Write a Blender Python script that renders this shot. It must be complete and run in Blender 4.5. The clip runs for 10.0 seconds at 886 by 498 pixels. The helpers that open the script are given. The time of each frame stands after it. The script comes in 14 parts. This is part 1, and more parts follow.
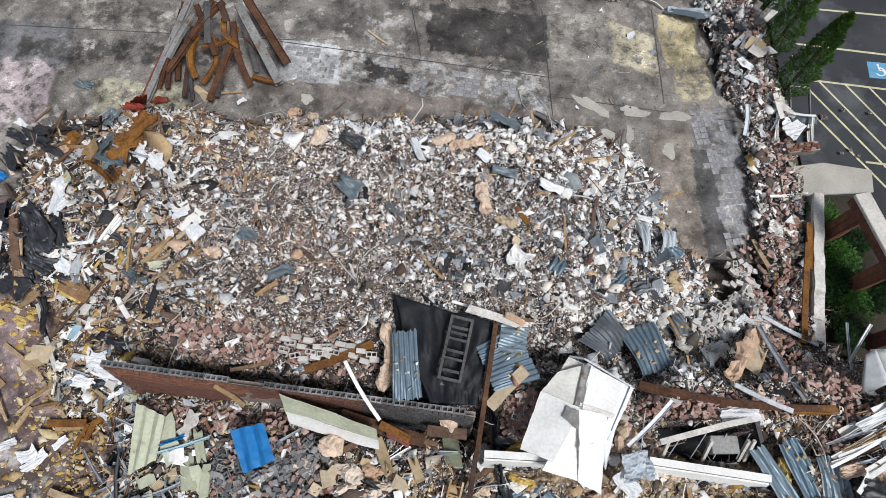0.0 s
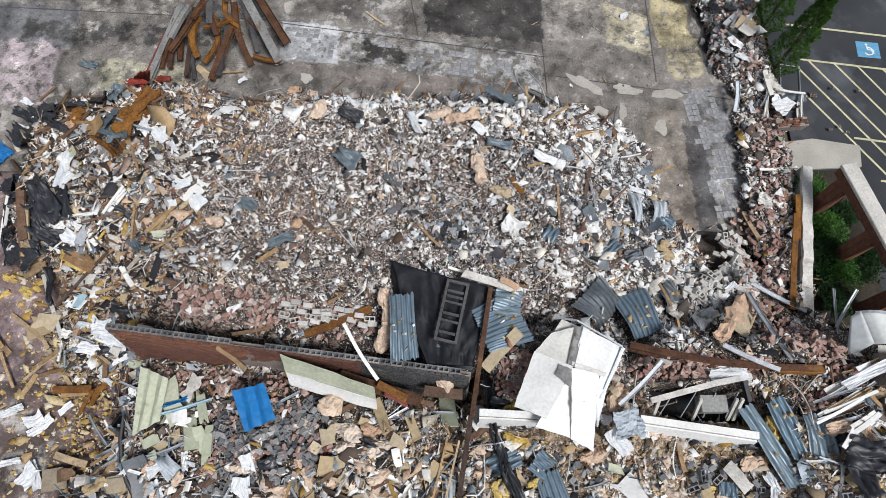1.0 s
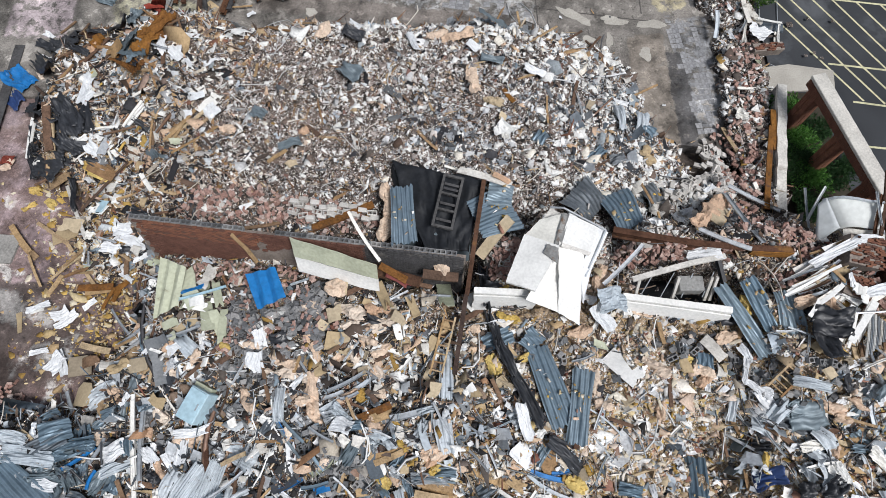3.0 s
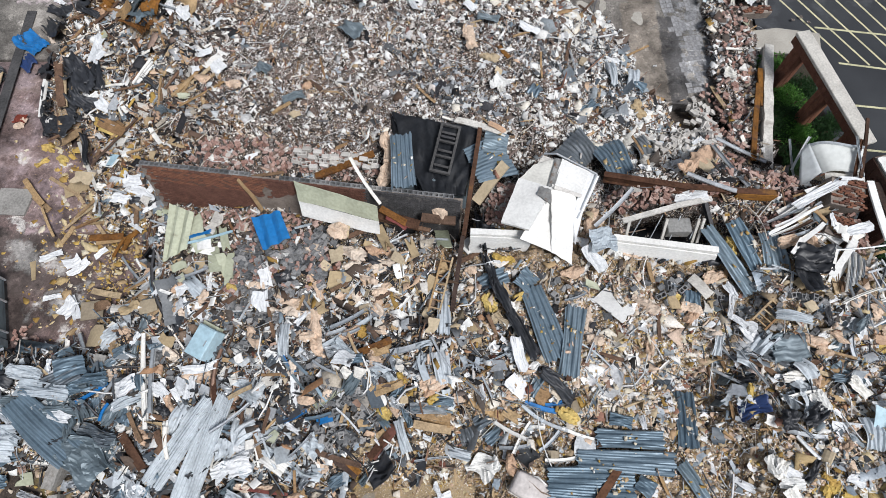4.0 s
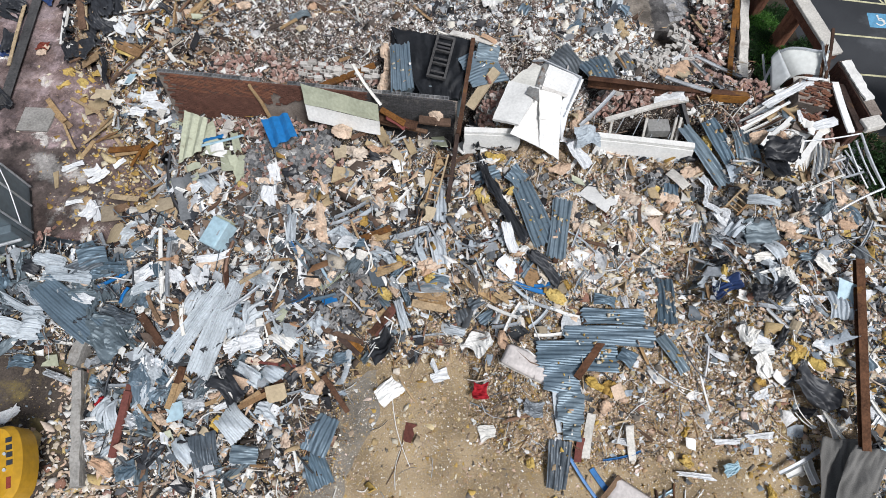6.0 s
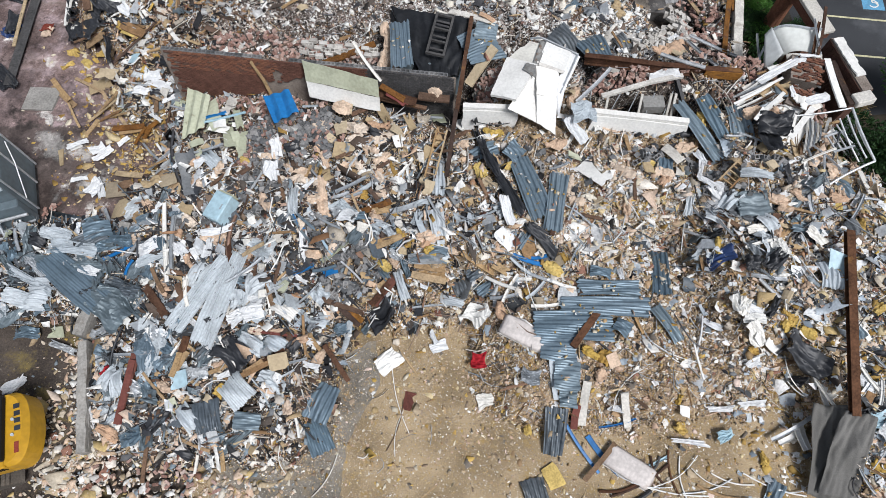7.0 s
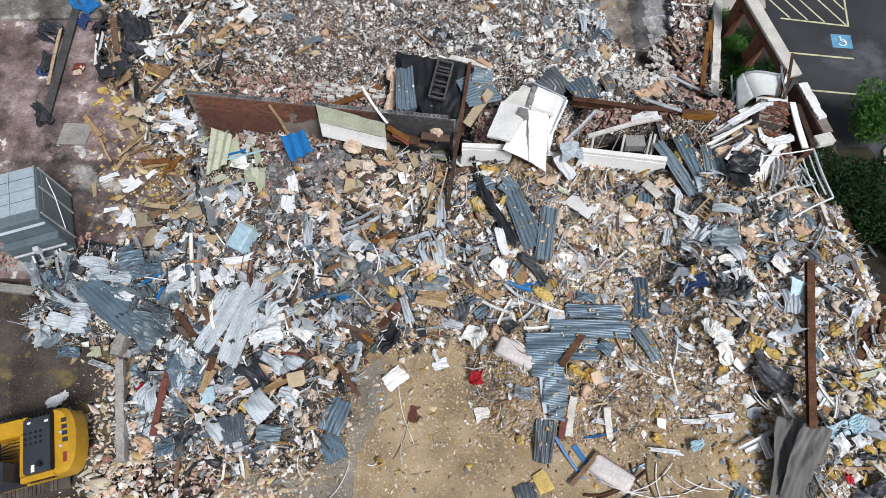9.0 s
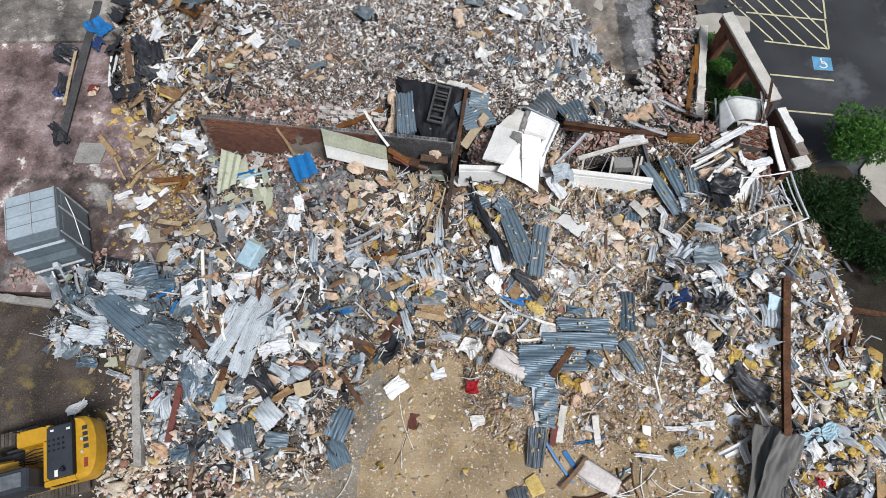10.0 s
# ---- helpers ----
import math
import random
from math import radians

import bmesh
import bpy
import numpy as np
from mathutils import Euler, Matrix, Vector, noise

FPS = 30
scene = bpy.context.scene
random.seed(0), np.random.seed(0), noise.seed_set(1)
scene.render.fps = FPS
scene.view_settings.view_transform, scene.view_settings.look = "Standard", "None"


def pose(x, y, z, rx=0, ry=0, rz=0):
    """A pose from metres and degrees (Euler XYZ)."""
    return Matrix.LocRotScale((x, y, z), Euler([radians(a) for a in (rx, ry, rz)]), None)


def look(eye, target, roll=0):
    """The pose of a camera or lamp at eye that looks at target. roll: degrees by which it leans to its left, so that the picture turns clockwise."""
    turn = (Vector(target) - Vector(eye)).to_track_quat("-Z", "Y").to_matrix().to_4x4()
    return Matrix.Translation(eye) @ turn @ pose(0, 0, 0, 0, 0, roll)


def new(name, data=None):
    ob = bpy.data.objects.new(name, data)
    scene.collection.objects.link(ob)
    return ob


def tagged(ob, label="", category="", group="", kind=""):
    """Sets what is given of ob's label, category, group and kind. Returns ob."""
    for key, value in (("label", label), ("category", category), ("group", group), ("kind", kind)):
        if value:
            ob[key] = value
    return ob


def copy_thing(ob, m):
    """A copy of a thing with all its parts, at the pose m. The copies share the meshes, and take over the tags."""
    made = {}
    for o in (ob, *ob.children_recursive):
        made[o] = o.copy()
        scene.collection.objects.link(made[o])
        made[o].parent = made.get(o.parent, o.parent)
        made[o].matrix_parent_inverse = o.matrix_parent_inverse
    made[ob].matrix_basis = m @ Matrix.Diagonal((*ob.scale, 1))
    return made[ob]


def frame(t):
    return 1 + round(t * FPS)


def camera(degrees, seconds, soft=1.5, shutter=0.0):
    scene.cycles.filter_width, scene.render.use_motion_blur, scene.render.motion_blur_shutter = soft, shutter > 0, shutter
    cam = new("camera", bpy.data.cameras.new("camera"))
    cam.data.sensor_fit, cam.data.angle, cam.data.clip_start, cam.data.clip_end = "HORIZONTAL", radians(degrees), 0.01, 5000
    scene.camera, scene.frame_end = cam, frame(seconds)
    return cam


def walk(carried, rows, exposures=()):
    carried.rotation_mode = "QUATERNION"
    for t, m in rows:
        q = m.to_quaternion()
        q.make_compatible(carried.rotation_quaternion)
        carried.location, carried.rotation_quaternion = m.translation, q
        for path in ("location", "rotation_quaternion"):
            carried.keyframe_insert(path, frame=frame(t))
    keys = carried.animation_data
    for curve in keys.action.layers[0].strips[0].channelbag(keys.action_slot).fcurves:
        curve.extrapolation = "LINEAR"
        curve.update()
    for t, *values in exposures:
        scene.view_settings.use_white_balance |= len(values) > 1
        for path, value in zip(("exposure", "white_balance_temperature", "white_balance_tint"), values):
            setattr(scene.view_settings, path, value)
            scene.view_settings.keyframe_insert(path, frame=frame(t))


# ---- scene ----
cam = camera(72.0, 10.0, soft=0.5)
# seconds, x, y, z and the three turns of the drone's camera
ROWS = [
    (0, 0.000, 0.000, 24.783, 21.173, -0.450, 0.000),
    (0.5, 0.074, -0.623, 24.826, 21.323, -0.418, -0.047),
    (1, 0.146, -1.465, 24.837, 21.451, -0.381, -0.131),
    (1.5, 0.201, -2.474, 24.842, 21.551, -0.305, -0.274),
    (2, 0.207, -3.609, 24.870, 21.657, -0.267, -0.370),
    (2.5, 0.264, -4.824, 24.894, 21.792, -0.148, -0.387),
    (4, 0.421, -8.558, 24.963, 22.086, 0.043, -0.477),
    (4.5, 0.495, -9.876, 24.919, 22.411, 0.175, -0.539),
    (5, 0.510, -11.176, 24.909, 22.669, 0.162, -0.580),
    (5.5, 0.525, -12.406, 24.884, 22.809, 0.143, -0.608),
    (7, 0.580, -14.707, 24.881, 22.732, 0.149, -0.644),
    (7.5, 0.545, -14.715, 25.214, 22.625, 0.157, -0.645),
    (8, 0.510, -14.645, 26.032, 22.579, 0.180, -0.656),
    (8.5, 0.533, -14.579, 26.961, 22.548, 0.202, -0.669),
    (9, 0.563, -14.509, 27.882, 22.539, 0.210, -0.692),
    (9.5, 0.591, -14.444, 28.795, 22.509, 0.187, -0.696),
    (10, 0.632, -14.391, 29.713, 22.511, 0.141, -0.688),
]
walk(cam, [(t, pose(x, y, z, rx, ry, rz)) for t, x, y, z, rx, ry, rz in ROWS])

# ---- daylight: a bright overcast sky with a soft sun behind it ----
world = bpy.data.worlds.new("sky")
scene.world = world
world.use_nodes = True
wn = world.node_tree.nodes
sky = wn.new("ShaderNodeTexSky")
sky.sky_type = "NISHITA"
sky.sun_disc = False
sky.sun_elevation = radians(58)
sky.sun_rotation = radians(140)
pale = wn.new("ShaderNodeHueSaturation")
pale.inputs["Saturation"].default_value = 0.45
world.node_tree.links.new(sky.outputs["Color"], pale.inputs["Color"])
world.node_tree.links.new(pale.outputs["Color"], wn["Background"].inputs["Color"])
wn["Background"].inputs["Strength"].default_value = 0.08
sun_data = bpy.data.lights.new("sun", "SUN")
sun_data.energy, sun_data.angle, sun_data.color = 3.0, radians(18), (1.0, 0.988, 0.995)
sun = new("sun", sun_data)
sun.matrix_world = look((20, -24, 50), (0, 0, 0))
scene.view_settings.exposure = 0.3

# ---- the lie of the rubble: flat ground with broad heaps on it ----
# x, y, half length, half width, height, turn in degrees
HEAPS_BEHIND = [
    (-2.5, 9.9, 12.6, 6.3, 2.76, 0),
    (5.4, 8.7, 6.3, 4.1, 1.87, -35),
    (-4.5, 5.0, 7.6, 2.0, 2.26, -8),
    (11.2, 5.4, 2.4, 1.6, 1.20, 0),
    (-15.3, 11.5, 3.5, 4.8, 1.54, 0),
    (-12.8, 5.5, 3.1, 3.2, 0.74, 0),
    (15.1, 9.5, 1.3, 7.6, 0.47, -3),
    (15.0, 20.6, 1.5, 5.4, 0.62, 6),
    (14.0, 4.8, 2.0, 2.6, 0.98, 0),
    (4.5, 25.2, 9.0, 1.7, 0.50, 0),
    (-11.7, 12.5, 2.5, 3.8, 2.20, 0),
]
HEAPS_BEFORE = [
    (-3.5, 0.4, 5.3, 2.3, 2.27, -6),
    (-8.4, 0.8, 4.1, 3.4, 1.61, 0),
    (0.2, -2.2, 10.1, 4.2, 1.95, 0),
    (4.6, 1.8, 3.5, 2.8, 2.41, 0),
    (11.5, 0.1, 6.1, 4.8, 2.24, 0),
    (10.7, 3.2, 4.1, 1.1, 2.80, -8),
    (15.7, -5.2, 5.5, 5.1, 2.26, 0),
    (18.0, -10.1, 3.5, 6.1, 1.36, 0),
    (-8.5, -6.2, 5.6, 7.6, 0.89, 0),
    (-2.6, -5.3, 5.6, 2.8, 1.21, 0),
    (6.4, -7.8, 5.0, 4.3, 1.13, 0),
    (-15.5, -5.2, 3.6, 2.5, 1.21, 0),
    (14.9, 0.5, 3.4, 4.5, 2.83, 0),
    (16.0, 0.2, 2.2, 2.2, 2.10, 0),
    (10.0, 2.8, 3.2, 1.2, 2.77, -6),
    (5.0, 2.6, 3.0, 2.2, 2.40, 0),
    (-11.8, 13.6, 3.4, 2.2, 2.51, 0),
    (11.0, -8.2, 3.0, 3.6, 1.17, 0),
    (1.3, -4.0, 3.3, 2.2, 2.01, 0),
]
MOUNDS = HEAPS_BEHIND + HEAPS_BEFORE


def lumps(x, y):
    """Slow, even unevenness between -1 and 1, for numbers or arrays."""
    return (np.sin(1.9 * x + 1.3 * np.sin(0.9 * y)) + np.sin(2.3 * y + 1.7 * np.sin(1.1 * x + 2)) + np.sin(0.8 * (x + y) + 1)
            + 0.6 * np.sin(4.1 * x - 3.3 * y) + 0.5 * np.sin(5.3 * y + 3.7 * x + 1)) / 4.1


def rise(x, y):
    """Height of the rubble over the ground."""
    total = 0 * x
    # the hollow under the fallen roof behind the white wall
    hollow = ((x - 9.75) / 1.9) ** 4 + ((y - 1.35 + 0.14 * (x - 9.75)) / 0.62) ** 4 < 1
    x, y = x + 0.3 * lumps(0.8 * y + 3, 0.8 * x) + 0.12 * np.sin(4.7 * y), y + 0.3 * lumps(0.8 * x - 2, 0.8 * y) + 0.12 * np.sin(4.3 * x)
    for mx, my, rx, ry, h, turn in MOUNDS:
        c, s = math.cos(radians(turn)), math.sin(radians(turn))
        u, v = ((x - mx) * c + (y - my) * s) / rx, ((y - my) * c - (x - mx) * s) / ry
        d = (u ** 4 + v ** 4) ** 0.25
        w = np.clip((1.06 - d) / 0.5, 0, 1)
        total = total + (h * w * w * (3 - 2 * w)) ** 4
    total = total ** 0.25
    total = total * (1 + 0.1 * lumps(x * 0.9, y * 0.9)) - 0.03
    return np.where(hollow & (total > 1.2), 1.2, total)


def level(x, y):
    """The floor under the rubble: the slab's far end, the red floor and the lot lie a little lower."""
    left, right, back = np.clip((-13 - x) / 1.5, 0, 1), np.clip((x - 16.6) / 0.8, 0, 1), np.clip((y - 12) / 2, 0, 1)
    return -0.3 * left - 0.55 * right - 0.12 * back * (1 - left) * (1 - right)


def top_of(x, y):
    """Height of what one would stand on, rubble or floor."""
    r = rise(x, y)
    return r + level(x, y) * np.clip((0.15 - r) / 0.18, 0, 1)


def H(x, y):
    return float(top_of(np.float64(x), np.float64(y)))


# ---- materials ----
def material(name, colours, rough=0.8, metal=0.0, grain=8.0, mottle=1.2, amount=0.5, bump=0.15, vary="object", stain=None, hold=False, specks=()):
    """A surface of several colours: one colour per piece (vary: object, island or none), mottled at two scales, with relief."""
    m = bpy.data.materials.new(name)
    m.use_nodes = True
    nt = m.node_tree
    n, l = nt.nodes, nt.links
    bsdf = n["Principled BSDF"]
    bsdf.inputs["Roughness"].default_value = rough
    bsdf.inputs["Metallic"].default_value = metal
    bsdf.inputs["Specular IOR Level"].default_value = 0.5 if rough < 0.58 else 0.2
    co = n.new("ShaderNodeTexCoord")
    geo = n.new("ShaderNodeNewGeometry")
    ramp = n.new("ShaderNodeValToRGB")
    ramp.color_ramp.interpolation = "CONSTANT" if hold else "LINEAR"
    while len(ramp.color_ramp.elements) < len(colours):
        ramp.color_ramp.elements.new(0.5)
    for i, c in enumerate(colours):
        e = ramp.color_ramp.elements[i]
        e.position = i / (len(colours) if hold else max(1, len(colours) - 1))
        e.color = (*c, 1)
    if len(colours) == 1:
        ramp.color_ramp.elements[1].color = (*colours[0], 1)
    big = n.new("ShaderNodeTexNoise")
    big.inputs["Scale"].default_value = mottle
    big.inputs["Detail"].default_value = 5
    small = n.new("ShaderNodeTexNoise")
    small.inputs["Scale"].default_value = grain
    small.inputs["Detail"].default_value = 6
    where = geo.outputs["Position"] if vary == "none" else co.outputs["Object"]
    for t in (big, small):
        l.new(where, t.inputs["Vector"])
    if vary == "object":
        info = n.new("ShaderNodeObjectInfo")
        l.new(info.outputs["Random"], ramp.inputs["Fac"])
    elif vary == "island":
        l.new(geo.outputs["Random Per Island"], ramp.inputs["Fac"])
    else:
        l.new(big.outputs["Fac"], ramp.inputs["Fac"])
    # grain and blotches lighten and darken the colour
    mix = n.new("ShaderNodeMath")
    mix.operation = "ADD"
    l.new(big.outputs["Fac"], mix.inputs[0])
    l.new(small.outputs["Fac"], mix.inputs[1])
    span = n.new("ShaderNodeMapRange")
    span.inputs["From Min"].default_value, span.inputs["From Max"].default_value = 0.7, 1.3
    span.inputs["To Min"].default_value, span.inputs["To Max"].default_value = 1 - amount, 1 + amount * 0.5
    l.new(mix.outputs[0], span.inputs["Value"])
    mul = n.new("ShaderNodeMix")
    mul.data_type, mul.blend_type = "RGBA", "MULTIPLY"
    mul.inputs["Factor"].default_value = 1
    l.new(ramp.outputs["Color"], mul.inputs[6])
    l.new(span.outputs[0], mul.inputs[7])
    out = mul.outputs[2]
    if stain:
        colour, low, high, size = stain
        dirt = n.new("ShaderNodeTexNoise")
        dirt.inputs["Scale"].default_value = size
        dirt.inputs["Detail"].default_value = 8
        dirt.inputs["Roughness"].default_value = 0.65
        l.new(where, dirt.inputs["Vector"])
        mask = n.new("ShaderNodeMapRange")
        mask.inputs["From Min"].default_value, mask.inputs["From Max"].default_value = low, high
        l.new(dirt.outputs["Fac"], mask.inputs["Value"])
        over = n.new("ShaderNodeMix")
        over.data_type = "RGBA"
        l.new(mask.outputs[0], over.inputs["Factor"])
        l.new(out, over.inputs[6])
        over.inputs[7].default_value = (*colour, 1)
        out = over.outputs[2]
    height = small.outputs["Fac"]
    for scale, palette, share in specks:
        # crumbs too small to build: each cell of the pattern is one crumb of its own colour
        cell = n.new("ShaderNodeTexVoronoi")
        cell.inputs["Scale"].default_value = scale
        l.new(where, cell.inputs["Vector"])
        split = n.new("ShaderNodeSeparateColor")
        l.new(cell.outputs["Color"], split.inputs[0])
        hue = n.new("ShaderNodeValToRGB")
        hue.color_ramp.interpolation = "CONSTANT"
        while len(hue.color_ramp.elements) < len(palette):
            hue.color_ramp.elements.new(0.5)
        for i, c in enumerate(palette):
            hue.color_ramp.elements[i].position = i / len(palette)
            hue.color_ramp.elements[i].color = (*c, 1)
        l.new(split.outputs[0], hue.inputs["Fac"])
        pick = n.new("ShaderNodeMath")
        pick.operation = "LESS_THAN"
        pick.inputs[1].default_value = share
        l.new(split.outputs[1], pick.inputs[0])
        near = n.new("ShaderNodeMath")
        near.operation = "LESS_THAN"
        near.inputs[1].default_value = 0.42
        l.new(cell.outputs["Distance"], near.inputs[0])
        both = n.new("ShaderNodeMath")
        both.operation = "MULTIPLY"
        l.new(pick.outputs[0], both.inputs[0])
        l.new(near.outputs[0], both.inputs[1])
        lay = n.new("ShaderNodeMix")
        lay.data_type = "RGBA"
        l.new(both.outputs[0], lay.inputs["Factor"])
        l.new(out, lay.inputs[6])
        l.new(hue.outputs["Color"], lay.inputs[7])
        out = lay.outputs[2]
        add = n.new("ShaderNodeMath")
        add.operation = "ADD"
        l.new(height, add.inputs[0])
        l.new(both.outputs[0], add.inputs[1])
        height = add.outputs[0]
    l.new(out, bsdf.inputs["Base Color"])
    if bump:
        bm_node = n.new("ShaderNodeBump")
        bm_node.inputs["Strength"].default_value = bump
        bm_node.inputs["Distance"].default_value = 0.03
        l.new(height, bm_node.inputs["Height"])
        l.new(bm_node.outputs["Normal"], bsdf.inputs["Normal"])
    return m


WHITE, CREAM, TAN = (0.74, 0.74, 0.72), (0.55, 0.5, 0.4), (0.42, 0.3, 0.17)
OCHRE, PEACH, BRICK = (0.38, 0.25, 0.08), (0.52, 0.3, 0.17), (0.17, 0.075, 0.055)
GREY, DARK, STEEL = (0.26, 0.26, 0.26), (0.04, 0.042, 0.048), (0.22, 0.27, 0.31)
SOIL, RUST = (0.1, 0.08, 0.065), (0.12, 0.045, 0.025)

GRIT = [(0.7, 0.69, 0.66), (0.1, 0.08, 0.07), (0.3, 0.28, 0.26), (0.5, 0.48, 0.44), (0.05, 0.045, 0.04), (0.2, 0.16, 0.13), (0.62, 0.6, 0.57), (0.14, 0.11, 0.095), (0.38, 0.3, 0.22)]
CRUMB = [(0.66, 0.62, 0.54), (0.42, 0.3, 0.12), (0.2, 0.155, 0.11), (0.5, 0.4, 0.24), (0.72, 0.71, 0.68), (0.12, 0.1, 0.085), (0.46, 0.34, 0.2), (0.3, 0.29, 0.28), (0.34, 0.23, 0.08)]
DULL = [(0.12, 0.095, 0.07), (0.17, 0.13, 0.05), (0.09, 0.07, 0.055), (0.15, 0.13, 0.11)]
m_soil = material("fine_rubble", [(0.022, 0.018, 0.015), (0.068, 0.056, 0.049), (0.14, 0.115, 0.103), (0.22, 0.187, 0.168)], 0.95, grain=14, mottle=2.2, amount=0.8, bump=0.9, vary="none", stain=((0.36, 0.34, 0.31), 0.64, 0.7, 8), specks=((11, GRIT, 0.55), (26, GRIT, 0.6)))
m_dirt = material("tan_dirt", [(0.2, 0.145, 0.083), (0.295, 0.222, 0.135), (0.375, 0.29, 0.185), (0.24, 0.183, 0.115)], 0.95, grain=22, mottle=0.5, amount=0.5, bump=0.5, vary="none", stain=((0.3, 0.21, 0.09), 0.56, 0.66, 1.8), specks=((17, CRUMB, 0.1), (40, CRUMB, 0.3)))
m_frontbed = material("tan_rubble_bed", [(0.12, 0.086, 0.06), (0.29, 0.215, 0.146), (0.41, 0.31, 0.212), (0.5, 0.39, 0.28)], 0.95, grain=14, mottle=1.6, amount=0.7, bump=0.9, vary="none", stain=((0.3, 0.2, 0.07), 0.6, 0.68, 1.6), specks=((12, CRUMB, 0.35), (28, CRUMB, 0.5)))
# brown rubble darkened so that gaps between scrap look shaded
m_leftbed = material("gap_shaded_rubble_bed", [(0.018, 0.015, 0.014), (0.055, 0.045, 0.038), (0.12, 0.098, 0.08), (0.2, 0.165, 0.13)], 0.95, grain=14, mottle=1.6, amount=0.7, bump=0.9, vary="none", stain=((0.3, 0.2, 0.07), 0.62, 0.7, 1.6), specks=((12, CRUMB, 0.25), (28, CRUMB, 0.35)))
m_mud = material("dark_mud", [(0.04, 0.033, 0.029), (0.07, 0.057, 0.049), (0.11, 0.09, 0.075)], 0.75, grain=12, mottle=0.6, amount=0.6, bump=0.6, vary="none", stain=((0.16, 0.125, 0.055), 0.55, 0.66, 1.1), specks=((9, DULL, 0.05), (24, DULL, 0.1)))
m_gardensoil = material("garden_soil", [(0.02, 0.017, 0.013), (0.035, 0.03, 0.022), (0.05, 0.042, 0.03)], 0.9, grain=12, mottle=0.6, amount=0.6, bump=0.6, vary="none")
m_slab = material("stained_concrete", [(0.07, 0.066, 0.062), (0.13, 0.122, 0.112), (0.2, 0.186, 0.168), (0.12, 0.108, 0.098), (0.23, 0.213, 0.19)], 0.7, grain=16, mottle=0.33, amount=0.5, bump=0.06, vary="none", stain=((0.3, 0.28, 0.255), 0.56, 0.6, 0.7))
m_redslab = material("reddish_concrete", [(0.1, 0.063, 0.056), (0.17, 0.119, 0.11), (0.23, 0.174, 0.17), (0.128, 0.075, 0.063)], 0.75, grain=16, mottle=0.4, amount=0.45, bump=0.06, vary="none", stain=((0.42, 0.4, 0.38), 0.6, 0.64, 0.55))
m_asphalt = material("asphalt", [(0.028, 0.03, 0.034), (0.04, 0.043, 0.048), (0.05, 0.053, 0.058)], 0.7, grain=30, mottle=0.3, amount=0.35, bump=0.25, vary="none", stain=((0.085, 0.09, 0.098), 0.54, 0.66, 0.28))
m_paint = material("yellowed_paint", [(0.6, 0.57, 0.36), (0.5, 0.48, 0.32)], 0.7, grain=12, mottle=2, amount=0.4, bump=0.05, vary="none")
m_bluepaint = material("blue_paint", [(0.12, 0.32, 0.5)], 0.6, grain=10, mottle=2, amount=0.3, bump=0.05, vary="none")
m_whitepaint = material("white_paint", [(0.72, 0.72, 0.68)], 0.6, grain=10, mottle=2, amount=0.25, bump=0.05, vary="none")
m_damp = material("damp_concrete", [(0.045, 0.042, 0.04), (0.075, 0.068, 0.063), (0.1, 0.09, 0.082)], 0.5, grain=8, mottle=0.5, amount=0.6, bump=0.1, vary="none", stain=((0.03, 0.028, 0.028), 0.55, 0.66, 0.8))
m_damp2 = material("dusty_concrete", [(0.17, 0.15, 0.125), (0.22, 0.2, 0.17), (0.25, 0.225, 0.19)], 0.85, grain=14, mottle=0.8, amount=0.5, bump=0.15, vary="none", stain=((0.26, 0.2, 0.12), 0.55, 0.66, 1.2), specks=((16, CRUMB, 0.08), (34, CRUMB, 0.18)))
m_tilepiece = material("floor_tile", [(0.21, 0.212, 0.22), (0.29, 0.292, 0.3), (0.25, 0.25, 0.255), (0.33, 0.33, 0.335)], 0.65, grain=9, mottle=2.5, amount=0.4, bump=0.05)
m_white = material("white_board", [(0.8, 0.8, 0.78), (0.7, 0.7, 0.68), (0.78, 0.76, 0.71)], 0.75, grain=10, mottle=1.1, amount=0.18, bump=0.08, stain=((0.35, 0.32, 0.28), 0.66, 0.8, 2.5))
m_plaster = material("dirty_plaster", [(0.62, 0.6, 0.56), (0.5, 0.48, 0.44)], 0.85, grain=12, mottle=1.5, amount=0.3, bump=0.2, stain=((0.25, 0.22, 0.19), 0.58, 0.72, 1.8))
m_corr = material("blue_grey_metal", [(0.125, 0.185, 0.235), (0.17, 0.23, 0.28), (0.21, 0.27, 0.31)], 0.5, 0.35, grain=6, mottle=0.9, amount=0.25, bump=0.05, stain=((0.32, 0.27, 0.2), 0.66, 0.74, 3))
m_corrpale = material("pale_metal", [(0.42, 0.47, 0.51), (0.53, 0.57, 0.6)], 0.6, 0.1, grain=9, mottle=1.2, amount=0.25, bump=0.06, stain=((0.1, 0.1, 0.1), 0.63, 0.7, 5))
m_corrdark = material("dark_metal_sheet", [(0.1, 0.125, 0.15), (0.15, 0.165, 0.18)], 0.55, 0.35, grain=8, mottle=1.2, amount=0.4, bump=0.06, stain=((0.3, 0.27, 0.23), 0.6, 0.72, 2.5))
m_galv = material("galvanised_steel", [(0.34, 0.37, 0.4), (0.48, 0.51, 0.54), (0.6, 0.62, 0.64)], 0.45, 0.4, grain=10, mottle=2, amount=0.3, bump=0.05)
m_rust = material("rusted_steel", [(0.08, 0.04, 0.027), (0.12, 0.058, 0.032), (0.06, 0.042, 0.036)], 0.85, 0.2, grain=12, mottle=1.6, amount=0.6, bump=0.2, stain=((0.2, 0.1, 0.035), 0.6, 0.72, 1.5))
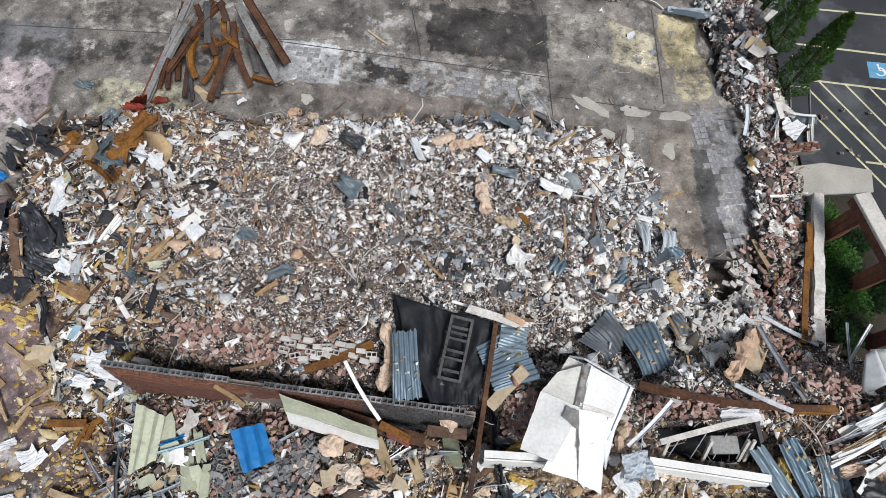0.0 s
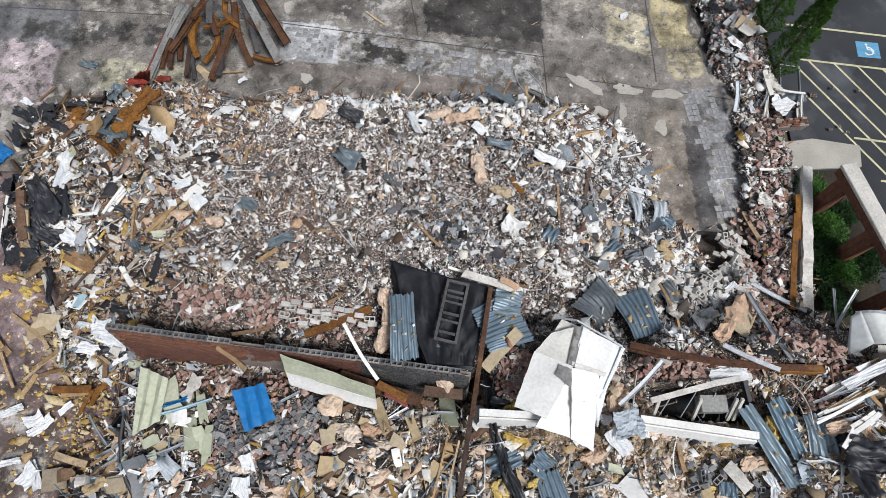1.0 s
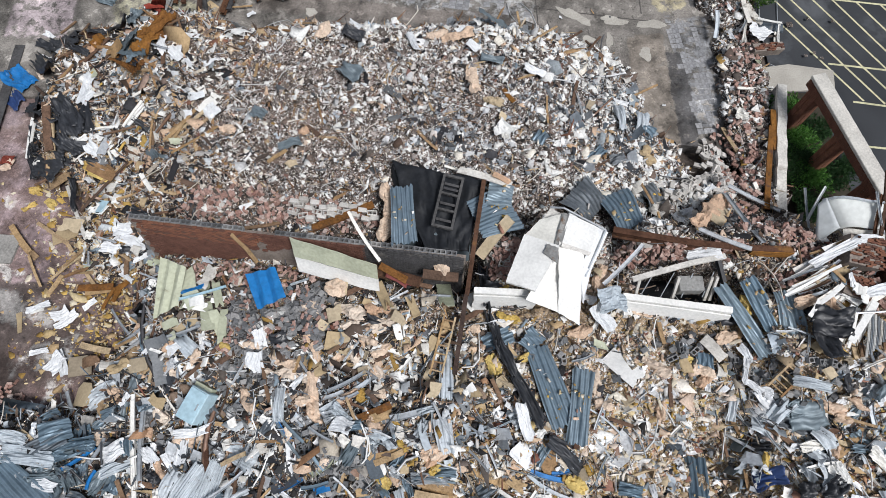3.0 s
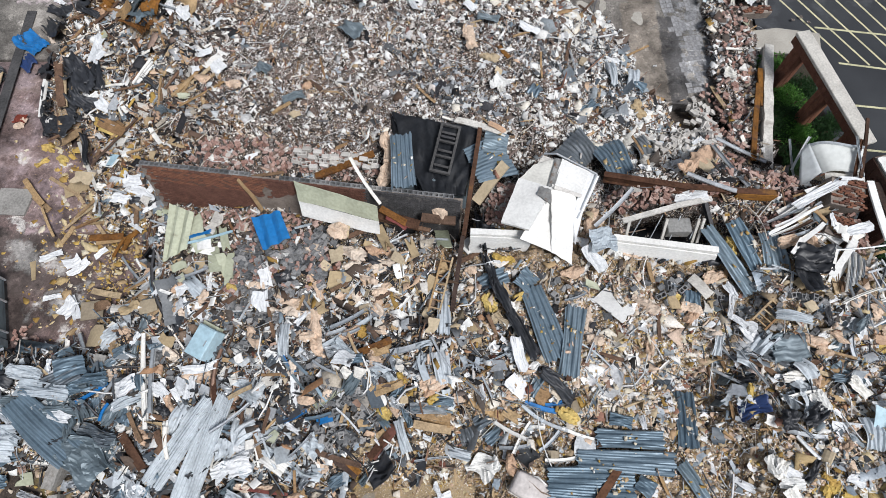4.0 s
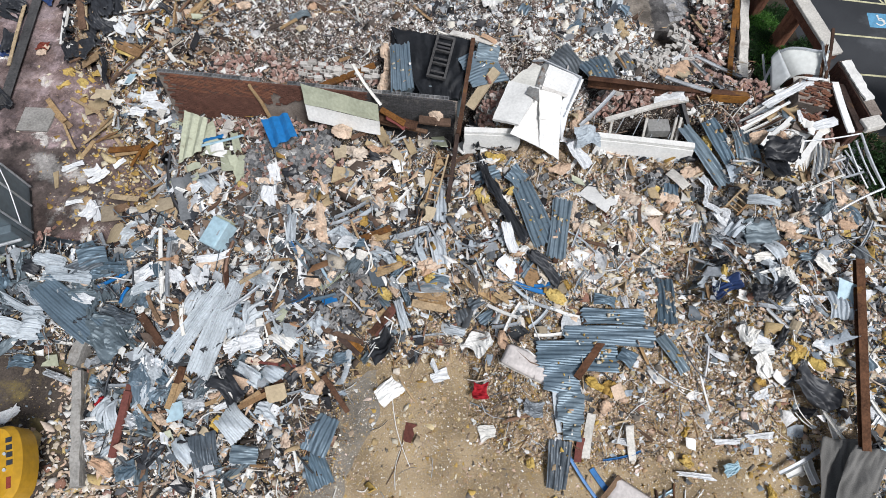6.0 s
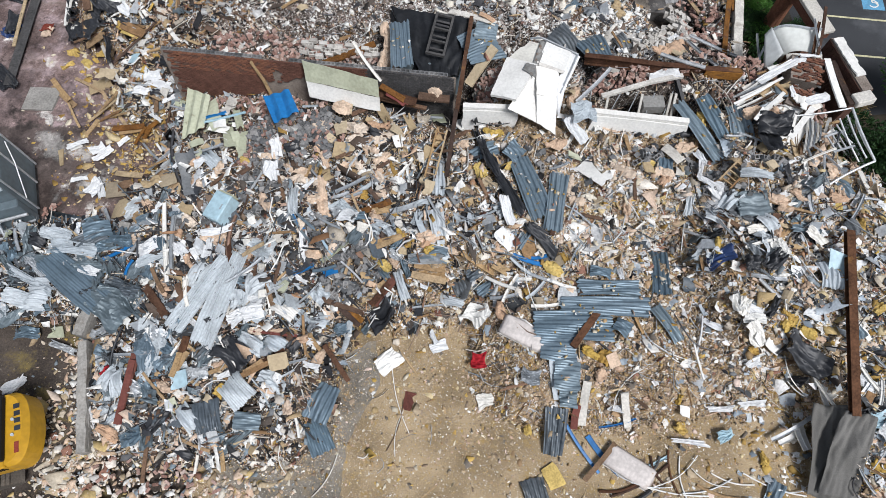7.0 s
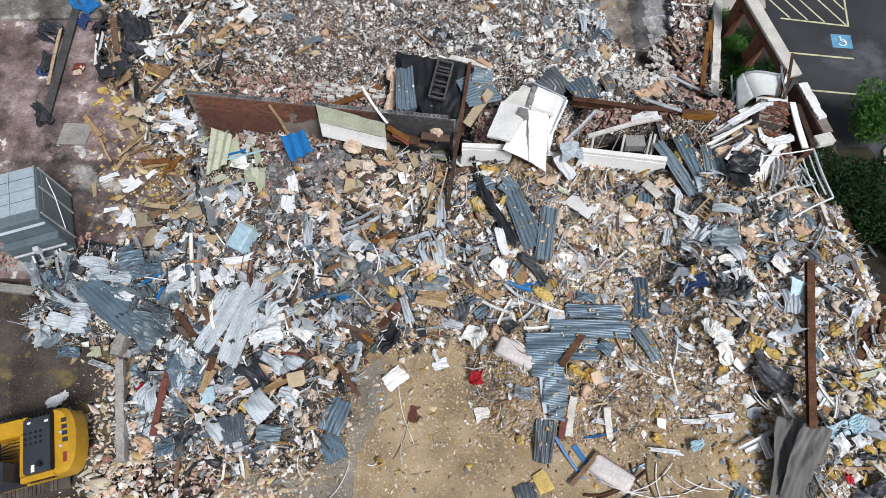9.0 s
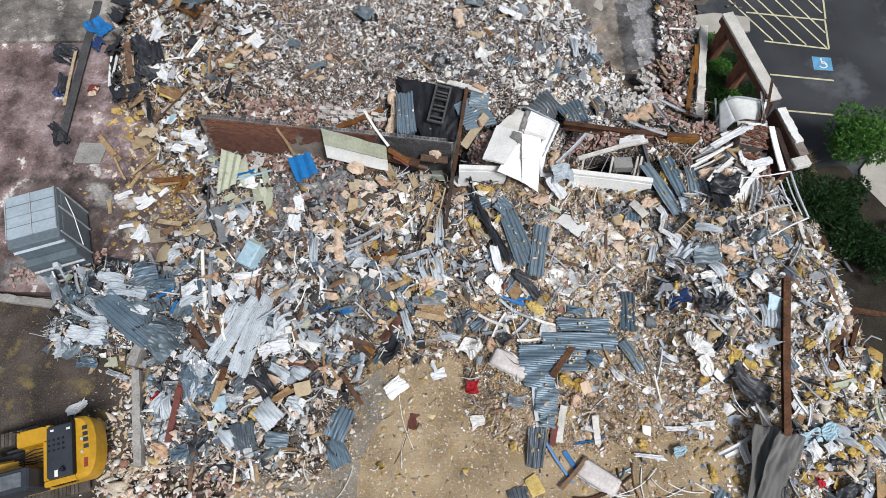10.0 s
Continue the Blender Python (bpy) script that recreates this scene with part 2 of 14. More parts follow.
m_orange = material("orange_rust", [(0.24, 0.11, 0.025), (0.18, 0.08, 0.025)], 0.85, 0.1, grain=12, mottle=1.6, amount=0.6, bump=0.2, stain=((0.09, 0.05, 0.035), 0.55, 0.68, 2))
m_greysteel = material("grey_painted_steel", [(0.22, 0.22, 0.215), (0.3, 0.3, 0.29)], 0.7, 0.2, grain=10, mottle=1, amount=0.4, bump=0.1, stain=((0.14, 0.075, 0.04), 0.55, 0.66, 1.8))
m_darksteel = material("charred_steel", [(0.055, 0.055, 0.06), (0.09, 0.088, 0.088)], 0.7, 0.2, grain=10, mottle=1, amount=0.5, bump=0.1, stain=((0.16, 0.15, 0.14), 0.6, 0.7, 1.2))
m_wood = material("broken_timber", [(0.34, 0.22, 0.11), (0.42, 0.3, 0.17), (0.24, 0.14, 0.07), (0.5, 0.4, 0.26)], 0.85, grain=14, mottle=3, amount=0.45, bump=0.2)
m_wooddark = material("charred_timber", [(0.09, 0.06, 0.045), (0.15, 0.09, 0.06), (0.2, 0.13, 0.08)], 0.85, grain=14, mottle=3, amount=0.5, bump=0.2)
m_redwood = material("red_painted_steel", [(0.17, 0.05, 0.045), (0.14, 0.06, 0.045)], 0.75, grain=10, mottle=2, amount=0.4, bump=0.15)
m_brick = material("brown_brick", [(0.28, 0.155, 0.127), (0.44, 0.29, 0.245), (0.21, 0.12, 0.097), (0.53, 0.39, 0.34), (0.34, 0.2, 0.167), (0.58, 0.5, 0.46)], 0.9, grain=20, mottle=4, amount=0.4, bump=0.3, stain=((0.42, 0.38, 0.34), 0.6, 0.7, 5))
m_redbrick = material("red_wall_brick", [(0.16, 0.07, 0.045), (0.205, 0.095, 0.06), (0.13, 0.058, 0.042), (0.1, 0.06, 0.048)], 0.9, grain=20, mottle=4, amount=0.4, bump=0.3)
m_mortar = material("mortar", [(0.2, 0.16, 0.14), (0.27, 0.24, 0.21)], 0.95, grain=16, mottle=2, amount=0.4, bump=0.3, vary="none")
m_block = material("grey_block", [(0.1, 0.105, 0.11), (0.2, 0.205, 0.21), (0.3, 0.3, 0.3), (0.15, 0.155, 0.165), (0.38, 0.37, 0.36)], 0.95, grain=18, mottle=3, amount=0.35, bump=0.35)
m_paleblock = material("pale_block", [(0.52, 0.5, 0.47), (0.62, 0.6, 0.57), (0.42, 0.4, 0.37)], 0.95, grain=18, mottle=3, amount=0.3, bump=0.3)
m_concrete = material("weathered_concrete", [(0.26, 0.25, 0.235), (0.34, 0.33, 0.31)], 0.9, grain=10, mottle=1, amount=0.4, bump=0.25, stain=((0.14, 0.12, 0.1), 0.56, 0.68, 1.4))
m_paledeck = material("off_white_deck", [(0.62, 0.61, 0.56), (0.68, 0.67, 0.62)], 0.8, grain=10, mottle=1.1, amount=0.2, bump=0.08, stain=((0.4, 0.37, 0.32), 0.64, 0.78, 2))
m_paving = material("pale_paving", [(0.36, 0.34, 0.3), (0.42, 0.4, 0.36)], 0.85, grain=14, mottle=0.7, amount=0.25, bump=0.12, vary="none")
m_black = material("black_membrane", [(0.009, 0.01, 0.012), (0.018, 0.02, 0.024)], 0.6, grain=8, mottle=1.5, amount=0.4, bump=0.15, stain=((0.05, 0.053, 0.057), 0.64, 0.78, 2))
m_membrane = material("roofing_membrane", [(0.018, 0.02, 0.025), (0.032, 0.035, 0.042)], 0.5, grain=8, mottle=1.5, amount=0.4, bump=0.15, stain=((0.1, 0.1, 0.1), 0.62, 0.74, 2.5))
m_greycloth = material("grey_fabric", [(0.125, 0.123, 0.116), (0.155, 0.152, 0.145)], 0.9, grain=25, mottle=0.8, amount=0.3, bump=0.2)
m_foil = material("white_film", [(0.72, 0.73, 0.74), (0.6, 0.62, 0.64)], 0.45, grain=9, mottle=2, amount=0.2, bump=0.1)
m_batt = material("peach_insulation", [(0.55, 0.4, 0.29), (0.64, 0.51, 0.4), (0.5, 0.33, 0.22), (0.66, 0.57, 0.48)], 0.95, grain=14, mottle=2, amount=0.35, bump=0.4)
m_foam = material("yellow_insulation", [(0.5, 0.34, 0.09), (0.58, 0.44, 0.16), (0.42, 0.26, 0.07)], 0.95, grain=14, mottle=2, amount=0.4, bump=0.4)
m_card = material("tan_board", [(0.44, 0.34, 0.21), (0.36, 0.28, 0.17), (0.52, 0.43, 0.3), (0.2, 0.17, 0.13)], 0.9, grain=10, mottle=1.5, amount=0.25, bump=0.1)
m_green = material("pale_green_board", [(0.4, 0.43, 0.31), (0.46, 0.48, 0.37), (0.36, 0.38, 0.28)], 0.85, grain=8, mottle=1, amount=0.22, bump=0.08, stain=((0.2, 0.19, 0.14), 0.62, 0.74, 2))
m_blue = material("blue_plastic", [(0.01, 0.14, 0.38), (0.012, 0.165, 0.43)], 0.45, grain=6, mottle=1.5, amount=0.25, bump=0.08)
m_navy = material("navy_plastic", [(0.02, 0.045, 0.14)], 0.5, grain=6, mottle=1.5, amount=0.3, bump=0.08)
m_skyblue = material("pale_blue_enamel", [(0.36, 0.52, 0.6), (0.42, 0.57, 0.64)], 0.5, grain=6, mottle=1.5, amount=0.2, bump=0.04)
m_red = material("red_plastic", [(0.4, 0.02, 0.03)], 0.6, grain=8, mottle=2, amount=0.4, bump=0.1)
m_redsteel = material("red_oxide_steel", [(0.26, 0.045, 0.03), (0.2, 0.05, 0.035)], 0.7, grain=10, mottle=2, amount=0.5, bump=0.15)
m_yellow = material("machine_yellow", [(0.5, 0.275, 0.018)], 0.4, grain=5, mottle=0.8, amount=0.22, bump=0.03, vary="none", stain=((0.3, 0.17, 0.05), 0.64, 0.8, 1.6))
m_hood = material("slate_machine_paint", [(0.03, 0.036, 0.046)], 0.45, grain=6, mottle=1, amount=0.3, bump=0.03, vary="none")
m_rubber = material("muddy_track", [(0.07, 0.06, 0.05), (0.12, 0.105, 0.09)], 0.9, grain=14, mottle=2, amount=0.5, bump=0.3)
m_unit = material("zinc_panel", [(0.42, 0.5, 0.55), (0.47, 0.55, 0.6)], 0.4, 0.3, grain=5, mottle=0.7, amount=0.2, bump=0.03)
# slate blue metal; on the air handling unit it also carries side shading
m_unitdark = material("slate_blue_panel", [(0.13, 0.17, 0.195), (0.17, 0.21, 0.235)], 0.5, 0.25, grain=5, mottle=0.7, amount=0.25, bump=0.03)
m_enamel = material("pale_enamel", [(0.5, 0.53, 0.54)], 0.6, 0.0, grain=5, mottle=0.8, amount=0.2, bump=0.03, stain=((0.3, 0.29, 0.27), 0.62, 0.76, 1.5))
m_paleenamel = material("pale_grey_enamel", [(0.56, 0.58, 0.56), (0.62, 0.64, 0.62)], 0.7, 0.0, grain=5, mottle=0.8, amount=0.15, bump=0.03, stain=((0.4, 0.39, 0.36), 0.64, 0.78, 1.5))
m_tub = material("pinkish_moulding", [(0.58, 0.54, 0.52)], 0.7, grain=8, mottle=1, amount=0.25, bump=0.05, stain=((0.4, 0.34, 0.3), 0.6, 0.75, 1.5))
m_leaf = material("bright_leaves", [(0.04, 0.12, 0.018), (0.07, 0.18, 0.03), (0.1, 0.24, 0.05), (0.03, 0.09, 0.016)], 0.6, grain=6, mottle=2, amount=0.3, bump=0, vary="island")
m_leafdark = material("dark_leaves", [(0.01, 0.032, 0.01), (0.018, 0.05, 0.015), (0.03, 0.07, 0.02)], 0.65, grain=6, mottle=2, amount=0.3, bump=0, vary="island")
m_cypress = material("cypress_green", [(0.024, 0.066, 0.01), (0.048, 0.112, 0.017), (0.075, 0.15, 0.025)], 0.7, grain=6, mottle=2, amount=0.3, bump=0, vary="island")
m_bark = material("bark", [(0.07, 0.05, 0.035), (0.11, 0.085, 0.06)], 0.95, grain=12, mottle=3, amount=0.5, bump=0.4)
m_twig = material("dry_twigs", [(0.25, 0.19, 0.1), (0.32, 0.25, 0.14)], 0.9, grain=10, mottle=2, amount=0.4, bump=0, vary="island")


def worn_areas(m, areas, fine=2.4):
    """Old finishes and stains on a slab: x, y, half sizes, slope, colour, how much is left of it, edge."""
    n, l = m.node_tree.nodes, m.node_tree.links
    bsdf = n["Principled BSDF"]
    out = bsdf.inputs["Base Color"].links[0].from_socket
    geo = n.new("ShaderNodeNewGeometry")
    warp = n.new("ShaderNodeTexNoise")
    warp.inputs["Scale"].default_value, warp.inputs["Detail"].default_value, warp.inputs["Roughness"].default_value = 1.1, 11, 0.68
    l.new(geo.outputs["Position"], warp.inputs["Vector"])
    wear = n.new("ShaderNodeTexNoise")
    wear.inputs["Scale"].default_value, wear.inputs["Detail"].default_value, wear.inputs["Roughness"].default_value = fine, 11, 0.68
    l.new(geo.outputs["Position"], wear.inputs["Vector"])
    axis = n.new("ShaderNodeSeparateXYZ")
    l.new(geo.outputs["Position"], axis.inputs[0])

    def op(kind, a, b):
        k = n.new("ShaderNodeMath")
        k.operation = kind
        for i, q in enumerate((a, b)):
            if q is None:
                continue
            if isinstance(q, (int, float)):
                k.inputs[i].default_value = q
            else:
                l.new(q, k.inputs[i])
        return k.outputs[0]
    wob = op("SUBTRACT", warp.outputs["Fac"], 0.5)
    for cx, cy, hx, hy, slope, colour, left, edge in areas:
        dx = op("SUBTRACT", axis.outputs[0], cx)
        dy = op("SUBTRACT", op("SUBTRACT", axis.outputs[1], cy), op("MULTIPLY", dx, slope))
        far = op("MAXIMUM", op("SUBTRACT", op("ABSOLUTE", dx, None), hx), op("SUBTRACT", op("ABSOLUTE", dy, None), hy))
        far = op("ADD", far, op("MULTIPLY", wob, 2.2 * edge + 0.8))
        mask = n.new("ShaderNodeMapRange")
        mask.inputs["From Min"].default_value, mask.inputs["From Max"].default_value = edge * 0.2 + 0.02, -edge * 0.2 - 0.02
        l.new(far, mask.inputs["Value"])
        keep = n.new("ShaderNodeMapRange")
        keep.inputs["From Min"].default_value, keep.inputs["From Max"].default_value = 0.62 - 0.34 * left, 0.66 - 0.34 * left + 0.06
        l.new(wear.outputs["Fac"], keep.inputs["Value"])
        mix = n.new("ShaderNodeMix")
        mix.data_type = "RGBA"
        l.new(op("MULTIPLY", op("MULTIPLY", mask.outputs[0], keep.outputs[0]), 0.9), mix.inputs["Factor"])
        l.new(out, mix.inputs[6])
        mix.inputs[7].default_value = (*colour, 1)
        out = mix.outputs[2]
    # blackened and bleached blotches of the slab itself
    blotch = n.new("ShaderNodeTexNoise")
    blotch.inputs["Scale"].default_value, blotch.inputs["Detail"].default_value, blotch.inputs["Roughness"].default_value = 0.55, 10, 0.68
    l.new(geo.outputs["Position"], blotch.inputs["Vector"])
    deep = n.new("ShaderNodeMapRange")
    deep.inputs["From Min"].default_value, deep.inputs["From Max"].default_value = 0.38, 0.62
    deep.inputs["To Min"].default_value, deep.inputs["To Max"].default_value = 0.42, 1.5
    l.new(blotch.outputs["Fac"], deep.inputs["Value"])
    shade = n.new("ShaderNodeMix")
    shade.data_type, shade.blend_type = "RGBA", "MULTIPLY"
    shade.inputs["Factor"].default_value = 1
    l.new(out, shade.inputs[6])
    l.new(deep.outputs[0], shade.inputs[7])
    out = shade.outputs[2]
    # crisp flakes of old screed and dark spots
    for size, low, high, value in ((1.7, 0.585, 0.6, 1.5), (2.9, 0.6, 0.615, 0.55), (6.5, 0.63, 0.65, 1.45)):
        flake = n.new("ShaderNodeTexNoise")
        flake.inputs["Scale"].default_value, flake.inputs["Detail"].default_value, flake.inputs["Roughness"].default_value = size, 11, 0.72
        l.new(geo.outputs["Position"], flake.inputs["Vector"])
        edge_map = n.new("ShaderNodeMapRange")
        edge_map.inputs["From Min"].default_value, edge_map.inputs["From Max"].default_value = low, high
        edge_map.inputs["To Min"].default_value, edge_map.inputs["To Max"].default_value = 1.0, value
        l.new(flake.outputs["Fac"], edge_map.inputs["Value"])
        lay = n.new("ShaderNodeMix")
        lay.data_type, lay.blend_type = "RGBA", "MULTIPLY"
        lay.inputs["Factor"].default_value = 1
        l.new(out, lay.inputs[6])
        l.new(edge_map.outputs[0], lay.inputs[7])
        out = lay.outputs[2]
    # fine grain over everything
    grain = n.new("ShaderNodeTexNoise")
    grain.inputs["Scale"].default_value, grain.inputs["Detail"].default_value, grain.inputs["Roughness"].default_value = 9, 10, 0.7
    l.new(geo.outputs["Position"], grain.inputs["Vector"])
    tone = n.new("ShaderNodeMapRange")
    tone.inputs["From Min"].default_value, tone.inputs["From Max"].default_value = 0.3, 0.7
    tone.inputs["To Min"].default_value, tone.inputs["To Max"].default_value = 0.68, 1.25
    l.new(grain.outputs["Fac"], tone.inputs["Value"])
    mul = n.new("ShaderNodeMix")
    mul.data_type, mul.blend_type = "RGBA", "MULTIPLY"
    mul.inputs["Factor"].default_value = 1
    l.new(out, mul.inputs[6])
    l.new(tone.outputs[0], mul.inputs[7])
    l.new(mul.outputs[2], bsdf.inputs["Base Color"])


FAR_FLOOR = [
    (-1.0, 17.2, 8.5, 0.6, -0.12, (0.17, 0.15, 0.135), 0.9, 0.4),
    (8.8, 18.0, 3.6, 2.4, -0.1, (0.17, 0.157, 0.142), 0.8, 0.8),
    (-1.3, 18.95, 6.6, 1.15, -0.19, (0.36, 0.36, 0.355), 0.42, 0.15),
    (-6.4, 19.6, 1.5, 1.2, -0.1, (0.42, 0.43, 0.44), 0.75, 0.1),
    (2.5, 21.4, 3.0, 1.5, -0.12, (0.045, 0.043, 0.041), 0.85, 0.2),
    (-2.6, 18.9, 1.0, 0.6, 0, (0.03, 0.028, 0.028), 0.7, 0.7),
    (-2.8, 21.6, 1.0, 1.2, 0, (0.3, 0.29, 0.28), 0.4, 0.2),
]
FAR_CORNER = [
    (-20.4, 18.0, 1.6, 2.2, -0.1, (0.4, 0.34, 0.35), 0.62, 0.2),
    (-22.0, 20.9, 3.6, 1.3, -0.1, (0.12, 0.122, 0.126), 0.9, 0.6),
    (-14.4, 17.4, 2.3, 0.9, -0.1, (0.4, 0.38, 0.28), 0.62, 0.3),
    (-15.5, 20.1, 5.5, 0.6, -0.06, (0.055, 0.053, 0.05), 0.6, 0.5),
    (-14.5, 22.2, 4, 0.8, -0.05, (0.3, 0.28, 0.24), 0.4, 0.3),
    (7.2, 21.2, 1.6, 1.5, 0, (0.29, 0.27, 0.24), 0.6, 0.25),
    (9.8, 20.5, 1.1, 1.3, -0.4, (0.44, 0.4, 0.29), 0.65, 0.2),
]
SIDE_FLOOR = [
    (12.1, 21.0, 0.9, 1.7, 0, (0.38, 0.33, 0.2), 0.75, 0.12),
    (12.5, 18.6, 0.9, 1.2, 0, (0.35, 0.31, 0.21), 0.6, 0.2),
    (14.0, 20.2, 0.55, 2.6, 0, (0.05, 0.05, 0.052), 0.9, 0.1),
    (13.2, 13.6, 1.0, 3.3, 0, (0.27, 0.275, 0.285), 0.55, 0.2),
    (10.9, 12.4, 0.95, 3.4, 0, (0.21, 0.183, 0.155), 0.85, 0.15),
    (12.25, 11.9, 0.45, 2.8, 0, (0.08, 0.077, 0.077), 0.9, 0.1),
]
worn_areas(m_slab, FAR_FLOOR + FAR_CORNER + SIDE_FLOOR)
RED_FLOOR = [
    (-16.6, -0.6, 2.6, 1.6, 0.1, (0.085, 0.066, 0.06), 0.85, 0.5),
    (-20.2, 1.2, 3.2, 1.5, 0, (0.1, 0.08, 0.074), 0.8, 0.6),
    (-15.2, 2.0, 1.6, 1.2, 0, (0.085, 0.062, 0.055), 0.8, 0.5),
    (-17.6, 1.4, 1.5, 0.6, -0.2, (0.36, 0.345, 0.33), 0.5, 0.4),
    (-16.2, -0.6, 1.2, 0.5, 0.3, (0.4, 0.39, 0.38), 0.5, 0.4),
    (-18.4, 3.0, 2.2, 0.5, -0.1, (0.06, 0.05, 0.047), 0.55, 0.6),
    (-22, 5.2, 3, 0.5, -0.1, (0.1, 0.075, 0.068), 0.4, 0.6),
    (-20.6, 8.6, 2.5, 0.8, 0.1, (0.075, 0.06, 0.055), 0.5, 0.6),
]
RED_EDGE = [
    (-21.5, 6.6, 2.8, 0.5, 0, (0.27, 0.21, 0.2), 0.6, 0.5),
    (-19, 11, 2, 0.7, 0, (0.22, 0.17, 0.15), 0.6, 0.5),
    (-20.5, -3.0, 2.0, 0.7, 0, (0.3, 0.29, 0.28), 0.55, 0.4),
    (-15.6, 3.2, 1.2, 0.9, 0, (0.1, 0.07, 0.06), 0.6, 0.5),
    (-20.0, 8.0, 3.4, 3.6, 0, (0.27, 0.21, 0.215), 0.4, 0.2),
    (-16.6, 4.0, 1.8, 1.4, 0, (0.3, 0.23, 0.235), 0.5, 0.2),
    (-21, 12, 3, 1.6, 0, (0.25, 0.2, 0.205), 0.4, 0.2),
]
worn_areas(m_redslab, RED_FLOOR + RED_EDGE, 0.8)


# ---- shapes ----
def mesh(name, verts, faces, mat, smooth=False):
    me = bpy.data.meshes.new(name)
    me.from_pydata([tuple(map(float, v)) for v in verts], [], [tuple(f) for f in faces])
    me.materials.append(mat)
    if smooth:
        me.shade_smooth()
    me.update()
    return me


def thing(name, verts, faces, mat, label="", category="", group="", kind="", smooth=False):
    return tagged(new(name, mesh(name, verts, faces, mat, smooth)), label, category, group, kind)


def empty(name, m, label, category, group="", kind=""):
    ob = new(name)
    ob.empty_display_size = 0.1
    ob.matrix_world = m
    return tagged(ob, label, category, group, kind)


def part(name, shape, mat, parent, label="", smooth=False):
    """One mesh under a thing, given as (verts, faces) in the thing's own space."""
    ob = new(name, mesh(name, shape[0], shape[1], mat, smooth))
    ob.parent = parent
    if label:
        ob["label"] = label
    return ob


def join(*shapes):
    verts, faces = [], []
    for v, f in shapes:
        k = len(verts)
        verts += [tuple(p) for p in v]
        faces += [tuple(i + k for i in q) for q in f]
    return verts, faces


def moved(shape, m):
    return [tuple(m @ Vector(v)) for v in shape[0]], shape[1]


def block(x0, y0, z0, x1, y1, z1, edge=0.0):
    """A box with chamfered upright and top edges."""
    if edge <= 0:
        v = [(x, y, z) for z in (z0, z1) for x, y in ((x0, y0), (x1, y0), (x1, y1), (x0, y1))]
        return v, [(3, 2, 1, 0), (4, 5, 6, 7), (0, 1, 5, 4), (1, 2, 6, 5), (2, 3, 7, 6), (3, 0, 4, 7)]
    e = edge
    def ring(k, z):
        return [(x0 + k, y0 + e, z), (x0 + e, y0 + k, z), (x1 - e, y0 + k, z), (x1 - k, y0 + e, z), (x1 - k, y1 - e, z), (x1 - e, y1 - k, z), (x0 + e, y1 - k, z), (x0 + k, y1 - e, z)]
    v = ring(0, z0) + ring(0, z1 - e) + ring(e * 0.7, z1)
    f = [tuple(range(7, -1, -1)), tuple(range(16, 24))]
    for r in (0, 8):
        f += [(r + i, r + (i + 1) % 8, r + 8 + (i + 1) % 8, r + 8 + i) for i in range(8)]
    return v, f


def grid_sheet(point, nu, nv, thick):
    """A bent sheet of real thickness. point(u, v) gives places for u, v from 0 to 1."""
    p = [[Vector(point(i / nu, j / nv)) for j in range(nv + 1)] for i in range(nu + 1)]
    top, low = [], []
    for i in range(nu + 1):
        for j in range(nv + 1):
            a = p[min(i + 1, nu)][j] - p[max(i - 1, 0)][j]
            b = p[i][min(j + 1, nv)] - p[i][max(j - 1, 0)]
            n = a.cross(b)
            n = n.normalized() if n.length > 1e-9 else Vector((0, 0, 1))
            top.append(p[i][j] + n * thick / 2)
            low.append(p[i][j] - n * thick / 2)
    k, w = len(top), nv + 1
    f = []
    for i in range(nu):
        for j in range(nv):
            a, b, c, d = i * w + j, (i + 1) * w + j, (i + 1) * w + j + 1, i * w + j + 1
            f += [(a, b, c, d), (k + d, k + c, k + b, k + a)]
    rim = [i * w for i in range(nu + 1)] + [nu * w + j for j in range(1, nv + 1)] + [i * w + nv for i in range(nu - 1, -1, -1)] + [j for j in range(nv - 1, 0, -1)]
    for a, b in zip(rim, rim[1:] + rim[:1]):
        f.append((b, a, k + a, k + b))
    return top + low, f


def sweep(profile, path, closed=True):
    """A profile of (side, up) points carried along a path."""
    path = [Vector(p) for p in path]
    v, f, n = [], [], len(profile)
    for i, p in enumerate(path):
        d = (path[min(i + 1, len(path) - 1)] - path[max(i - 1, 0)]).normalized()
        side = d.cross(Vector((0, 0, 1)))
        side = side.normalized() if side.length > 1e-3 else Vector((1, 0, 0))
        up = side.cross(d)
        v += [p + side * a + up * b for a, b in profile]
    for i in range(len(path) - 1):
        f += [(i * n + j, i * n + (j + 1) % n, (i + 1) * n + (j + 1) % n, (i + 1) * n + j) for j in range(n)]
    if closed:
        f += [tuple(range(n - 1, -1, -1)), tuple((len(path) - 1) * n + j for j in range(n))]
    return v, f


def round_profile(r, n=8):
    return [(r * math.cos(2 * math.pi * i / n), r * math.sin(2 * math.pi * i / n)) for i in range(n)]


def beam_profile(w, h, t):
    return [(-w / 2, -h / 2), (w / 2, -h / 2), (w / 2, -h / 2 + t), (t / 2, -h / 2 + t), (t / 2, h / 2 - t), (w / 2, h / 2 - t), (w / 2, h / 2), (-w / 2, h / 2), (-w / 2, h / 2 - t), (-t / 2, h / 2 - t), (-t / 2, -h / 2 + t), (-w / 2, -h / 2 + t)]


def box_profile(w, h):
    return [(-w / 2, -h / 2), (w / 2, -h / 2), (w / 2, h / 2), (-w / 2, h / 2)]


